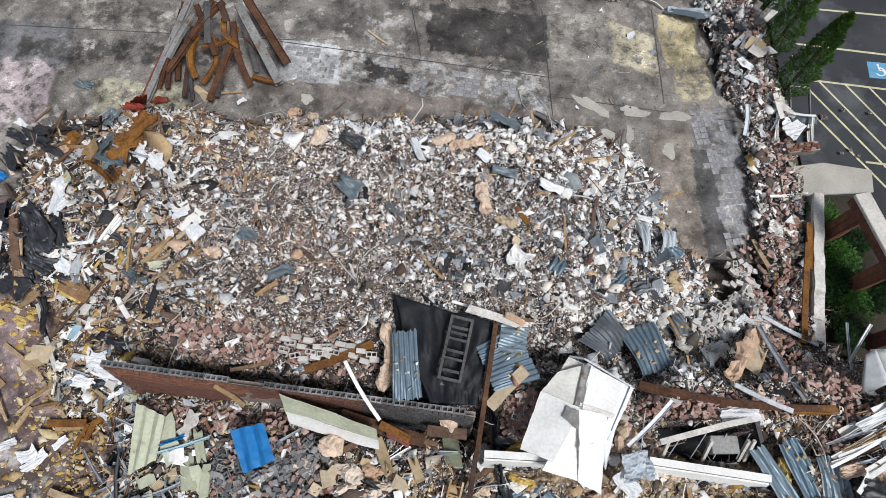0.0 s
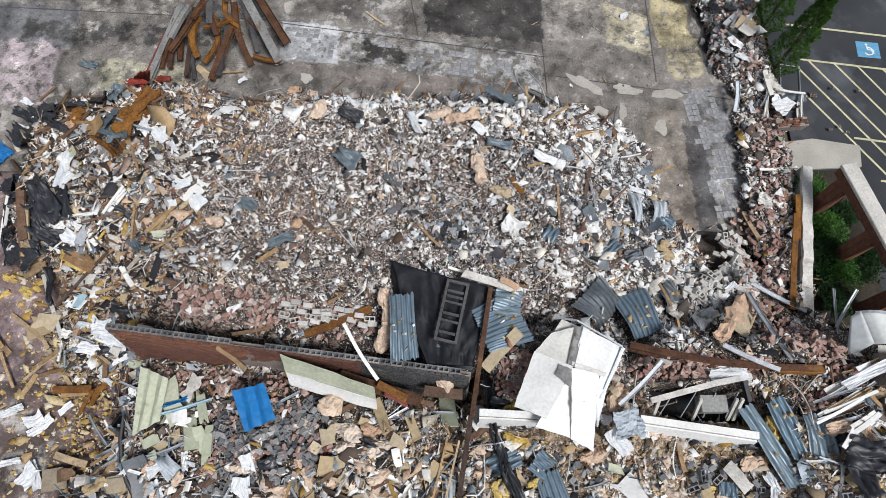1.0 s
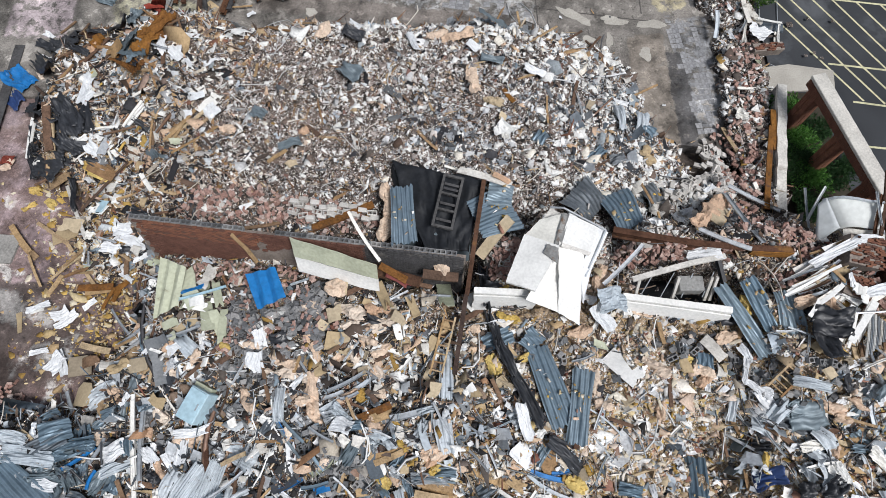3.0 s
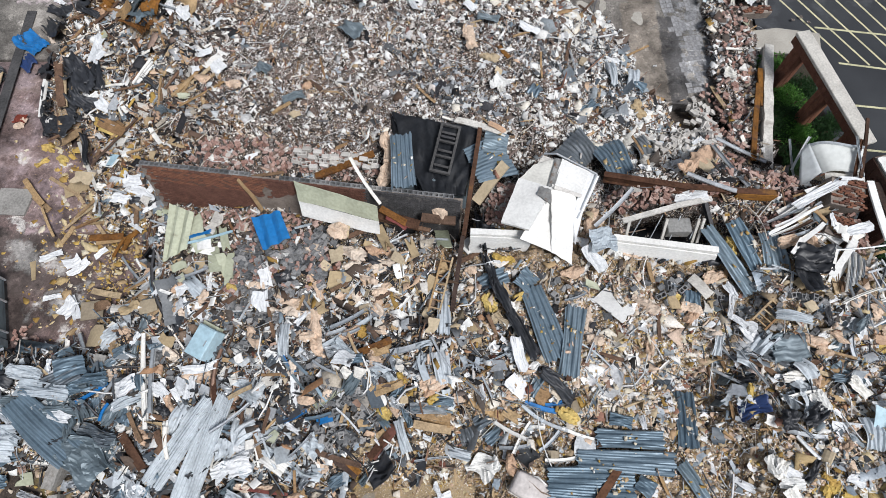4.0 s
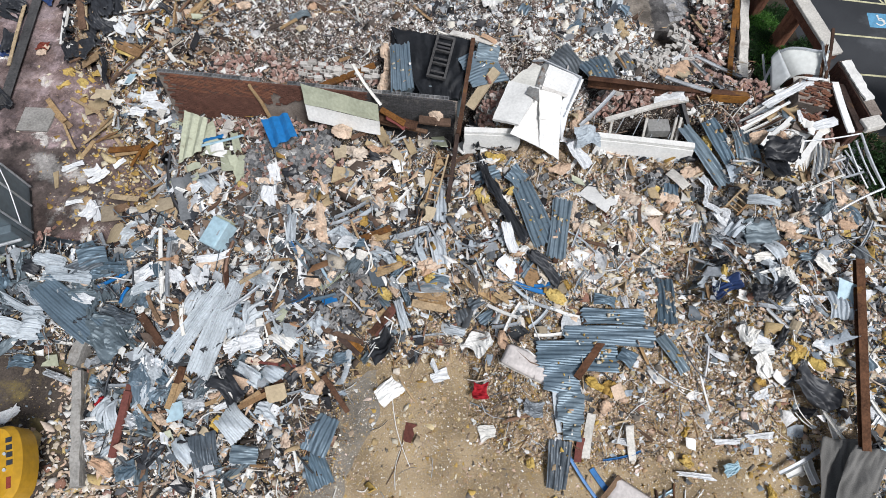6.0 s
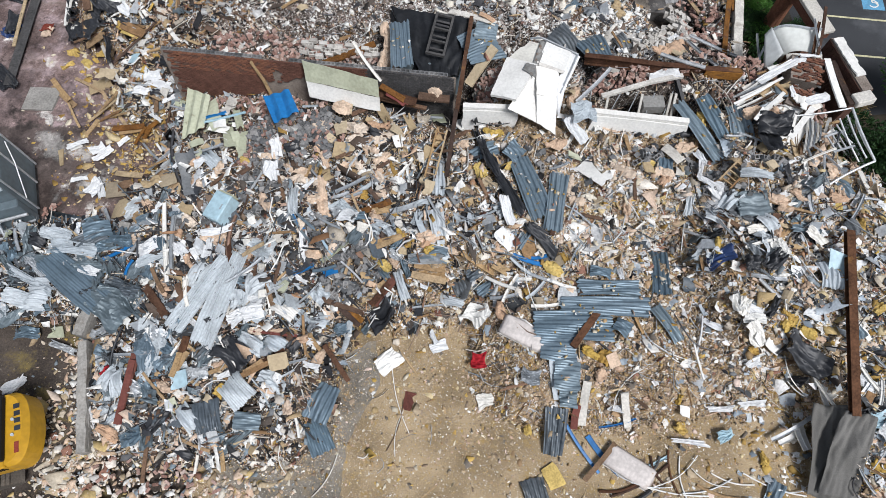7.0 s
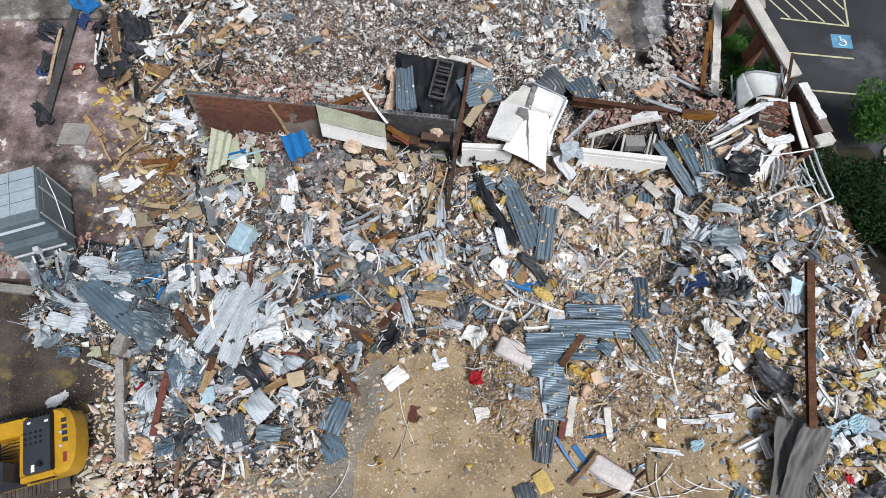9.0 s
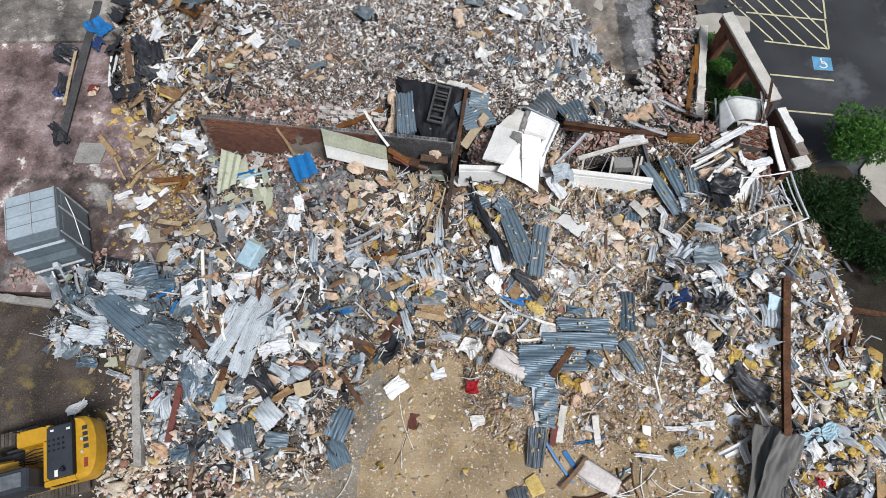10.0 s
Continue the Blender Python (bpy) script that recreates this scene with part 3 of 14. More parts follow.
def on(x, y, lift=0.0):
    """A place on the rubble."""
    return Vector((x, y, H(x, y) + lift))


# ---- the ground and what lies flat on it ----
def ground_sheet():
    edges = [-1500, -300, -80, -40] + list(range(-34, 35, 2)) + [40, 80, 300, 1500]
    v = [(x, y, -0.75) for y in edges for x in edges]
    n = len(edges)
    f = [(j * n + i, j * n + i + 1, (j + 1) * n + i + 1, (j + 1) * n + i) for j in range(n - 1) for i in range(n - 1)]
    thing("ground", v, f, m_mud, "dark muddy ground round the demolition site", "ground", kind="structure")


def pad(name, outline, top, mat, label, category="floor", low=-0.9, kind="structure"):
    """A flat slab with the given outline."""
    n = len(outline)
    if sum(a[0] * b[1] - b[0] * a[1] for a, b in zip(outline, outline[1:] + outline[:1])) < 0:
        outline = outline[::-1]
    v = [(x, y, low) for x, y in outline] + [(x, y, top) for x, y in outline]
    f = [tuple(range(n, 2 * n))] + [(i, (i + 1) % n, n + (i + 1) % n, n + i) for i in range(n)]
    return thing(name, v, f, mat, label, category, kind=kind)


def blot(name, x, y, rx, ry, top, mat, label, seed, turn=0.0, ragged=0.3, n=22):
    """A thin patch with a ragged outline lying on a slab."""
    rnd = random.Random(seed)
    ph = [rnd.uniform(0, 6.3) for _ in range(4)]
    out = []
    for i in range(n):
        a = 2 * math.pi * i / n
        r = 1 + ragged * (0.5 * math.sin(2 * a + ph[0]) + 0.4 * math.sin(3 * a + ph[1]) + 0.3 * math.sin(5 * a + ph[2])) + rnd.uniform(-0.12, 0.12)
        u, w = rx * r * math.cos(a), ry * r * math.sin(a)
        c, s = math.cos(radians(turn)), math.sin(radians(turn))
        out.append((x + u * c - w * s, y + u * s + w * c))
    return pad(name, out, top - 0.12, mat, label, "floor patch", low=top - 0.14)


def strip(name, p0, p1, w, top, mat, label, category="road marking", low=None):
    a, b = Vector(p0), Vector(p1)
    s = (b - a).normalized()
    s = Vector((-s.y, s.x)) * w / 2
    return pad(name, [a - s, b - s, b + s, a + s], top, mat, label, category, low=top - 0.012 if low is None else low)


ground_sheet()
pad("floor_slab", [(-34, 12.2), (-13.2, 12.2), (15.6, 8.8), (16.0, 13), (15.9, 27), (16.2, 40), (-34, 40)], -0.12, m_slab, "stained grey concrete floor slab of the demolished building")
pad("floor_slab", [(-34, -3.6), (-17.6, -4.2), (-12.0, -1.5), (-12.6, 12.2), (-34, 12.2)], -0.3, m_redslab, "reddish worn concrete floor slab with pale glue patches")
pad("yard", [(-60, -3.6), (-17.6, -4.4), (-11.0, -3.0), (-7.0, -8.0), (-7.0, -60), (-60, -60)], -0.34, m_mud, "dark muddy yard with tufts of yellowed grass", "ground")
pad("ground_dirt", [(-9.5, -16), (-8.0, -9), (-2.5, -6.5), (3, -5), (9.5, -4), (19.0, -5), (19.0, -30), (-8, -30)], 0.0, m_dirt, "bare tan dirt strewn with insulation crumbs", "ground")
# the parking lot
pad("parking_lot", [(17.2, 12.4), (17.4, 40), (75, 40), (75, -35), (26, -35), (24, -6), (20.0, -2.5), (18.6, 4)], -0.6, m_asphalt, "dark asphalt parking lot with yellowed markings", "parking lot")
pad("pavement", [(16.6, 14.0), (18.19, 14.23), (20.39, 13.84), (20.2, 12.7), (16.8, 12.5)], -0.5, m_paving, "pale concrete pad beside the parking lot", "pavement")
pad("pavement", [(24.37, 2.7), (26.4, 4.7), (45, 3.6), (45, -3), (25.6, -1.9), (24.66, 0.04), (23.96, 1.09)], -0.46, m_paving, "pale concrete pavement island with a kerb", "pavement")
LINE = "yellowed painted line on the asphalt"
for a, b in (((20.14, 23.5), (25.5, 22.9)), ((18.4, 21.25), (25.5, 20.2)), ((18.67, 19.0), (25.9, 17.95)), ((20.3, 14.33), (25.19, 13.61)), ((25.19, 13.61), (24.86, 11.32)), ((20.99, 11.99), (24.86, 11.32)),
             ((20.79, 9.43), (24.55, 8.92)), ((20.6, 6.86), (24.05, 6.43)), ((25.9, 17.95), (25.25, 13.7))):
    strip("parking_line", a, b, 0.11, -0.594, m_paint, LINE)
for a, b in (((18.34, 18.66), (22.55, 11.84)), ((18.5, 16.8), (21.53, 12.03)), ((19.11, 18.9), (23.53, 11.65)), ((20.36, 18.77), (24.74, 11.41)), ((21.55, 18.55), (24.96, 12.56)), ((22.8, 18.38), (25.15, 14.2)), ((24.05, 18.2), (25.5, 15.7))):
    strip("parking_line", a, b, 0.1, -0.596, m_paint, LINE)


def bay_mark(x, y, turn):
    """A blue square with the white sign of a reserved bay: a ring, a bar and a dot."""
    ob = empty("bay_mark", pose(x, y, -0.6, 0, 0, turn), "faded blue painted square with a white access symbol", "road marking", kind="structure")
    part("blue_square", block(-0.58, -0.5, -0.01, 0.58, 0.5, 0.006), m_bluepaint, ob)
    ring = []
    for i in range(11):
        a = radians(-150 + 25 * i)
        ring.append((0.24 * math.cos(a) + 0.02, 0.24 * math.sin(a) - 0.08, 0.009))
    part("ring", sweep(box_profile(0.07, 0.006), ring), m_whitepaint, ob)
    part("bar", sweep(box_profile(0.08, 0.006), [(-0.05, 0.25, 0.01), (-0.02, 0.02, 0.01), (0.16, 0.0, 0.01), (0.27, -0.22, 0.01)]), m_whitepaint, ob)
    part("dot", sweep(round_profile(0.07), [(-0.06, 0.33, 0.006), (-0.06, 0.33, 0.012)]), m_whitepaint, ob)


bay_mark(24.17, 10.2, -6)
bay_mark(22.34, 19.6, -6)


# ---- old floor finishes on the slab ----
def patch(name, outline, top, mat, label, ragged=0.12, seed=0, low=None):
    """A thin layer with a worn, uneven outline."""
    rnd = random.Random(seed)
    out = []
    for (ax, ay), (bx, by) in zip(outline, outline[1:] + outline[:1]):
        length = math.hypot(bx - ax, by - ay)
        n = max(1, int(length / 0.28))
        for i in range(n):
            k = i / n
            e = max(-2.2, min(2.2, rnd.gauss(0, 1))) * ragged * (1 if i else 0.3)
            out.append((ax + (bx - ax) * k - (by - ay) / length * e, ay + (by - ay) * k + (bx - ax) / length * e))
    return pad(name, out, top, mat, label, "floor finish", low=top - 0.02 if low is None else low)


def tile_floor(a, b, w, size, gone, seed, label, top=0.012):
    """Tiles still stuck to the slab, laid from a to b over a width, with many missing."""
    a, b = Vector(a), Vector(b)
    n = (b - a).length
    turn = math.degrees(math.atan2(b.y - a.y, b.x - a.x))
    ob = empty("tile_floor", pose(a.x, a.y, -0.12, 0, 0, turn), label, "floor", kind="structure")
    rnd = random.Random(seed)
    shapes = []
    for k in range(3):
        v, f = block(-size / 2 + 0.012, -size / 2 + 0.012, -0.02, size / 2 - 0.012, size / 2 - 0.012, top)
        v = [(x + rnd.uniform(-0.02, 0.02), y + rnd.uniform(-0.02, 0.02), z) for x, y, z in v]
        shapes.append(mesh("tile", v, f, m_tilepiece))
    count = 0
    for i in range(int(n / size)):
        for j in range(int(w / size)):
            keep = noise.noise(Vector((i * 0.22, j * 0.22, seed))) + rnd.uniform(-0.35, 0.35)
            if keep < gone or count >= 290:
                continue
            p = new("tile", rnd.choice(shapes))
            p.parent = ob
            p.matrix_local = pose((i + 0.5) * size, (j + 0.5) * size - w / 2, rnd.uniform(0, 0.004), 0, 0, rnd.gauss(0, 1.5))
            count += 1


for k, (x, y, rx, ry, a) in enumerate(((7.35, 17.1, 0.9, 0.3, -35), (9.4, 16.75, 0.75, 0.27, -8), (11.35, 16.5, 0.7, 0.3, -5), (7.9, 15.3, 0.5, 0.42, 0), (10.8, 14.6, 0.3, 0.42, 20), (9.05, 15.5, 0.2, 0.4, 0), (-6.4, 17.4, 0.35, 0.25, -30))):
    blot("floor_patch", x, y, rx, ry, 0.012, m_paving, "pale grey glue patch on the slab", 100 + k, a)
patch("floor_finish", [(-8.0, -12.6), (-5.6, -11.6), (-3.6, -9.0), (-2.2, -8.4), (-2.0, -10.2), (-3.2, -12.4), (-3.6, -17), (-8.6, -17)], 0.008, m_damp2, "worn grey concrete showing through the dirt", 0.05, 12)
tile_floor((12.9, 16.6), (13.6, 9.8), 1.8, 0.32, 0.06, 5, "grey floor tiles left on the slab, many missing")
tile_floor((-7.8, 19.6), (-4.9, 19.3), 2.2, 0.3, -0.15, 6, "pale square floor tiles left on the slab")
tile_floor((-3.0, 19.0), (5.2, 17.7), 1.5, 0.36, 0.1, 7, "pale square floor tiles, mostly torn off")
for a, b in (((5.3, 23.0), (5.45, 16.5)), ((-8.5, 20.9), (5.6, 18.7)), ((-24, 21.9), (-7, 20.9)), ((11.0, 23), (10.9, 17.2)), ((5.6, 17.6), (14.4, 16.2)), ((-1.4, 22.9), (-0.9, 19.9))):
    strip("floor_joint", a, b, 0.045, -0.111, m_damp, "dark open joint in the slab", "floor joint")


# ---- the heaps themselves ----
def rubble_bed():
    step = 0.16
    xs, ys = np.arange(-23, 22.6, step), np.arange(-18, 27, step)
    X, Y = np.meshgrid(xs, ys)
    rng = np.random.default_rng(3)
    R = rise(X, Y)
    jit = np.where(R > 0.05, 1.0, 0.3)
    jit = jit * np.where((Y < -3.5) & (X > 2), 0.5, 1.0)
    N = rng.normal(0, 0.1, R.shape) * jit
    keep = R + N > -0.01
    Z = R + N - 0.01 - 2.6 * np.clip(0.14 - R, 0, 0.18)
    ny, nx = Z.shape
    quad = keep[:-1, :-1] & keep[1:, :-1] & keep[:-1, 1:] & keep[1:, 1:]
    ids = np.arange(ny * nx).reshape(ny, nx)
    f = np.stack([ids[:-1, :-1], ids[:-1, 1:], ids[1:, 1:], ids[1:, :-1]], -1)[quad]
    all_v = np.stack([X.ravel(), Y.ravel(), Z.ravel()], 1)
    # tan, insulation-strewn rubble in front of the wall, grey-brown behind it
    front = all_v[f[:, 0], 1] < 2.6 - 0.14 * all_v[f[:, 0], 0] + 0.7 * lumps(2 * all_v[f[:, 0], 0], 2 * all_v[f[:, 0], 1])
    front |= all_v[f[:, 0], 0] < -12.6 + 0.6 * lumps(all_v[f[:, 0], 0], 2 * all_v[f[:, 0], 1])
    # under the scrap metal the bed's colour includes the shade of the gaps
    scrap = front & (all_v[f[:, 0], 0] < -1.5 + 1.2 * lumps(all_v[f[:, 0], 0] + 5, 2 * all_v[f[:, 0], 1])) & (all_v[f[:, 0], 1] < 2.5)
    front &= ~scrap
    for side, mat, label in ((~front & ~scrap, m_soil, "heaped grey-brown crushed rubble and soil"), (front, m_frontbed, "heaped tan rubble mixed with insulation crumbs"), (scrap, m_leftbed, "heaped rubble under scrap metal, coloured dark for shade in the gaps")):
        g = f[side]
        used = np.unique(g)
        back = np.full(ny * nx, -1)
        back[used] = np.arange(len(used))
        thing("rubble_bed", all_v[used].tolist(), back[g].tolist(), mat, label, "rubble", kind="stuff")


rubble_bed()


# ---- kinds of debris ----
TONE = {"blue": m_corr, "pale": m_corrpale, "dark": m_corrdark, "white": m_white, "plaster": m_plaster, "green": m_green, "tan": m_card, "black": m_membrane, "grey": m_greycloth,
        "film": m_foil, "batt": m_batt, "foam": m_foam, "blueplastic": m_blue, "navy": m_navy, "sky": m_skyblue, "red": m_red, "wood": m_wood, "char": m_wooddark, "rust": m_rust,
        "orange": m_orange, "greysteel": m_greysteel, "darksteel": m_darksteel, "redpaint": m_redwood, "redoxide": m_redsteel, "galv": m_galv, "concrete": m_concrete, "yellow": m_foam, "brick": m_redbrick, "plain": m_unitdark}
WORDS = {"blue": "blue-grey", "pale": "pale weathered", "dark": "dark dented", "white": "white", "plaster": "dirty white", "green": "pale green", "tan": "tan", "black": "black", "grey": "grey",
         "film": "white translucent", "batt": "peach-coloured", "foam": "yellow", "blueplastic": "bright blue", "navy": "navy blue", "sky": "pale blue", "red": "red", "wood": "splintered tan", "char": "dark charred",
         "rust": "rusty brown", "orange": "orange rusted", "greysteel": "grey painted", "darksteel": "charred dark", "redpaint": "dull red", "redoxide": "bright red", "galv": "galvanised", "concrete": "grey", "yellow": "yellow", "brick": "brown", "plain": "slate blue"}


COVER, SHEETS = [], []


def cover(a, b, w):
    """Notes the ground taken up by a large piece, so that loose crumbs keep off it."""
    if len(a) < 3 or abs(a[2]) > 1e-6:
        COVER.append((a[0], a[1], b[0], b[1], w / 2))


def covered(x, y):
    hit = np.zeros(len(x), bool)
    for ax, ay, bx, by, r in COVER:
        d2 = max((bx - ax) ** 2 + (by - ay) ** 2, 1e-6)
        k = ((x - ax) * (bx - ax) + (y - ay) * (by - ay)) / d2
        off = np.abs((x - ax) * (by - ay) - (y - ay) * (bx - ax)) / d2 ** 0.5
        hit |= (k > 0.02) & (k < 0.98) & (off < r)
    return hit


def length_word(d):
    return "short" if d < 1.2 else "long" if d > 3.2 else ""


def named(*words):
    return " ".join(w for w in words if w)


def axes(a, b):
    d = b - a
    side = Vector((d.y, -d.x, 0))
    side = side.normalized() if side.length > 1e-6 else Vector((1, 0, 0))
    return d, side, side.cross(d).normalized()


def corrugated(a, b, w, tone, curl=0.0, seed=0, pitch=0.19, where="lying on the rubble"):
    """A ribbed metal sheet from a to b; the ribs run along it."""
    rnd = random.Random(seed + 71)
    a, b = Vector(a), Vector(b)
    d, side, up = axes(a, b)
    cover(a, b, w * 0.92)
    if a.z > 0.01:
        SHEETS.append((a, d, side, up, w, curl))
    ribs = max(3, round(w / pitch))
    skew = [rnd.uniform(-0.1, 0.1) for _ in range(4)]
    torn = [rnd.uniform(0, 0.1) for _ in range(ribs * 4 + 2)]
    amp = 0.03

    def at(u, v):
        k = int(round(v * ribs * 4))
        ph = (k % 4)
        rib = amp if ph in (1, 2) else -amp
        t = u
        if u > 0.99:
            t = 1 - torn[k] * 0.5
        elif u < 0.01:
            t = torn[-1 - k] * 0.5
        h = curl * math.sin(math.pi * t) + curl * 0.5 * (v - 0.5) * math.sin(5 * t + skew[0] * 20) + 0.05 * math.sin(6 * t + 9 * v + skew[1] * 30)
        x = (v - 0.5) * w * (1 + 0.1 * math.sin(3 * t + skew[2] * 30))
        return a + d * t + side * x + up * (rib + h)
    v, f = grid_sheet(at, 10, ribs * 4, 0.008)
    big = "large" if w * d.length > 2.6 else "small" if w * d.length < 0.9 else ""
    bent = "bent" if abs(curl) > 0.12 else ""
    return thing("corrugated_sheet", v, f, TONE[tone], named(big, bent, WORDS[tone], "corrugated metal sheet", where), "metal sheet", "corrugated sheets")


def crumpled(name, a, b, w, tone, deep=0.15, seed=0, cells=10, label="", category="", smooth=True, thick=0.012, ragged=0.12, group=""):
    """A loose crumpled sheet (cloth, film, membrane) from a to b."""
    rnd = random.Random(seed + 5)
    off = Vector((rnd.uniform(0, 90), rnd.uniform(0, 90), rnd.uniform(0, 90)))
    a, b = Vector(a), Vector(b)
    if tone == "film":
        w, deep = w * 0.75, deep * 0.55
    if tone == "black":
        w, deep = w * 0.8, deep * 1.2
    cover(a, b, w * 0.6)
    d, side, up = axes(a, b)

    def at(u, v):
        e = noise.noise(Vector((u * 1.6, v * 0.8, 7)) + off) * ragged * 2.4
        x = (v - 0.5) * w * (1 + e) + 0.25 * w * noise.noise(Vector((u * 1.6, 3, 1)) + off)
        y = u + 0.8 * ragged * noise.noise(Vector((u, v * 1.7, 3)) + off)
        p = a + d * y + side * x
        n = 0.6 * noise.noise(Vector((u * 1.8, v * 1.8, 0)) + off) + 1.3 * (0.5 - abs(noise.noise(Vector((u * 1.4 + v * 1.2, v * 5.5 - u * 2, 4)) + off))) + (0.45 if smooth else 0.2) * (0.5 - abs(noise.noise(Vector((u * 8 - v * 5, v * 9 + u * 3, 4)) + off))) - 0.45
        if smooth:
            n += 0.1 * math.sin(v * 15 + u * 4 + 5 * noise.noise(Vector((u * 1.5, v * 1.5, 9)) + off)) * (0.4 + 0.6 * abs(math.sin(3 * u + off.x)))
        ground = max(H(p.x, p.y) - H((a.x + b.x) / 2, (a.y + b.y) / 2), -0.3) * 0.35
        return p + Vector((0, 0, deep * n + ground + 0.06))
    v, f = grid_sheet(at, cells, cells, thick)
    return thing(name, v, f, TONE[tone], label, category, group, smooth=smooth)


def slab_board(name, a, b, w, tone, seed=0, thick=0.025, label="", category="board", bend=0.06, group="", torn=0.2):
    """A stiff board with broken corners from a to b."""
    rnd = random.Random(seed + 9)
    a, b = Vector(a), Vector(b)
    d, side, up = axes(a, b)
    cover(a, b, w * 0.85)
    cut = []
    for _ in range(4):
        c0, c1, k, notch = rnd.uniform(0, torn * 0.7), rnd.uniform(0, torn * 0.7), rnd.randint(0, 4), rnd.choice((0, 0, 1)) * torn
        cut.append([c0 + (c1 - c0) * i / 4 + (notch if i == k else 0) for i in range(5)])

    def at(u, v):
        i, j = round(v * 4), round(u * 4)
        y = cut[0][i] if u < 0.01 else 1 - cut[1][i] if u > 0.99 else u
        x = (v - 0.5) * (1 - (cut[2][j] if v < 0.01 else cut[3][j] if v > 0.99 else 0))
        return a + d * y + side * (x * w) + up * (bend * math.sin(2.6 * u + seed) * (1 + 0.5 * v))
    v, f = grid_sheet(at, 4, 4, thick)
    return thing(name, v, f, TONE[tone], label, category, group)


def bar(name, path, profile, tone, label, category, group=""):
    if len(path) > 1:
        wide = max(q[0] for q in profile) - min(q[0] for q in profile)
        if wide > 0.1:
            cover(path[0], path[-1], wide)
    v, f = sweep(profile, path)
    return thing(name, v, f, TONE[tone], label, category, group)


def bowed(a, b, sag, n=6):
    """A path from a to b bent sideways and upwards a little."""
    a, b = Vector(a), Vector(b)
    d, side, up = axes(a, b)
    return [a + d * (i / n) + side * (sag * math.sin(math.pi * i / n)) for i in range(n + 1)]


def steel_beam(a, b, tone="rust", w=0.2, h=0.3, sag=0.0, where="across the rubble", flat=False):
    length = (Vector(b) - Vector(a)).length
    return bar("steel_beam", bowed(a, b, sag), [(q, -p) for p, q in beam_profile(h, w, 0.022)] if flat else beam_profile(w, h, 0.022), tone, named(length_word(length), "bent" if abs(sag) > 0.1 else "", WORDS[tone], "steel I-beam", where), "steel beam", "steel beams")


def plank(a, b, w=0.14, tone="wood", thick=0.045, where="lying on the rubble", sag=0.03):
    length = (Vector(b) - Vector(a)).length
    return bar("wooden_plank", bowed(a, b, sag, 4), box_profile(w, thick), tone, named(length_word(length), "wide" if w > 0.24 else "", WORDS[tone], "wooden plank", where), "plank", "wooden planks")


def stud(a, b, w=0.09, tone="galv", sag=0.06, where="among the rubble"):
    length = (Vector(b) - Vector(a)).length
    c = [(-w / 2, -0.03), (w / 2, -0.03), (w / 2, 0.03), (w / 2 - 0.008, 0.03), (w / 2 - 0.008, -0.022), (-w / 2 + 0.008, -0.022), (-w / 2 + 0.008, 0.03), (-w / 2, 0.03)]
    return bar("metal_stud", bowed(a, b, sag, 5), c, tone, named(length_word(length), "bent", WORDS[tone], "metal wall stud", where), "metal stud", "metal studs")


def tube(a, b, r=0.05, tone="galv", sag=0.1, where="among the rubble"):
    return bar("pipe", bowed(a, b, sag, 7), round_profile(r), tone, named("bent", WORDS[tone], "pipe", where), "pipe", "pipes")


def batt(a, b, w, tone="batt", seed=0, where="among the debris"):
    """A thick torn strip of fluffy insulation."""
    rnd = random.Random(seed + 3)
    off = Vector((rnd.uniform(0, 90), rnd.uniform(0, 90), 0))
    a, b = Vector(a), Vector(b)
    d, side, up = axes(a, b)
    long = max(0.5, d.length)
    cover(a, b, w * 0.7)

    def at(u, v):
        # uneven width, narrowing ends, folds and torn edges
        k = 2 * u - 1
        wide = w * (1 - 0.45 * abs(k) ** 3) * (1 + 0.9 * noise.noise(Vector((u * 2.2 * long, 1, 1)) + off))
        x = (v - 0.5) * wide + 0.3 * w * noise.noise(Vector((u * 1.6 * long, 7, 3)) + off) + 0.1 * w * noise.noise(Vector((u * 9, v * 6, 5)) + off)
        z = 0.1 * (1 - abs(2 * v - 1) ** 3) + 0.2 * noise.noise(Vector((u * 2.6 * long, v * 2, 2)) + off) + 0.09 * noise.noise(Vector((u * 8 * long, v * 5, 2)) + off)
        y = u + 0.12 / long * noise.noise(Vector((u, v * 3.5, 5)) + off)
        return a + d * y + side * x + up * z
    v, f = grid_sheet(at, 14, 7, 0.08)
    return thing("insulation_batt", v, f, TONE[tone], named("torn", WORDS[tone], "insulation batt", where), "insulation", "insulation batts")


# bricks and blocks share a few meshes
def brick_meshes(name, mat, l, w, h, seed, n=4):
    rnd = random.Random(seed)
    out = []
    for _ in range(n):
        v, f = block(-l / 2, -w / 2, -h / 2, l / 2, w / 2, h / 2, 0.012)
        k = rnd.uniform(0.8, 1.0)
        v = [(x * (k if x > 0 else 1) + rnd.uniform(-0.008, 0.008), y + rnd.uniform(-0.006, 0.006), z + rnd.uniform(-0.006, 0.006)) for x, y, z in v]
        out.append(mesh(name, v, f, mat))
    return out


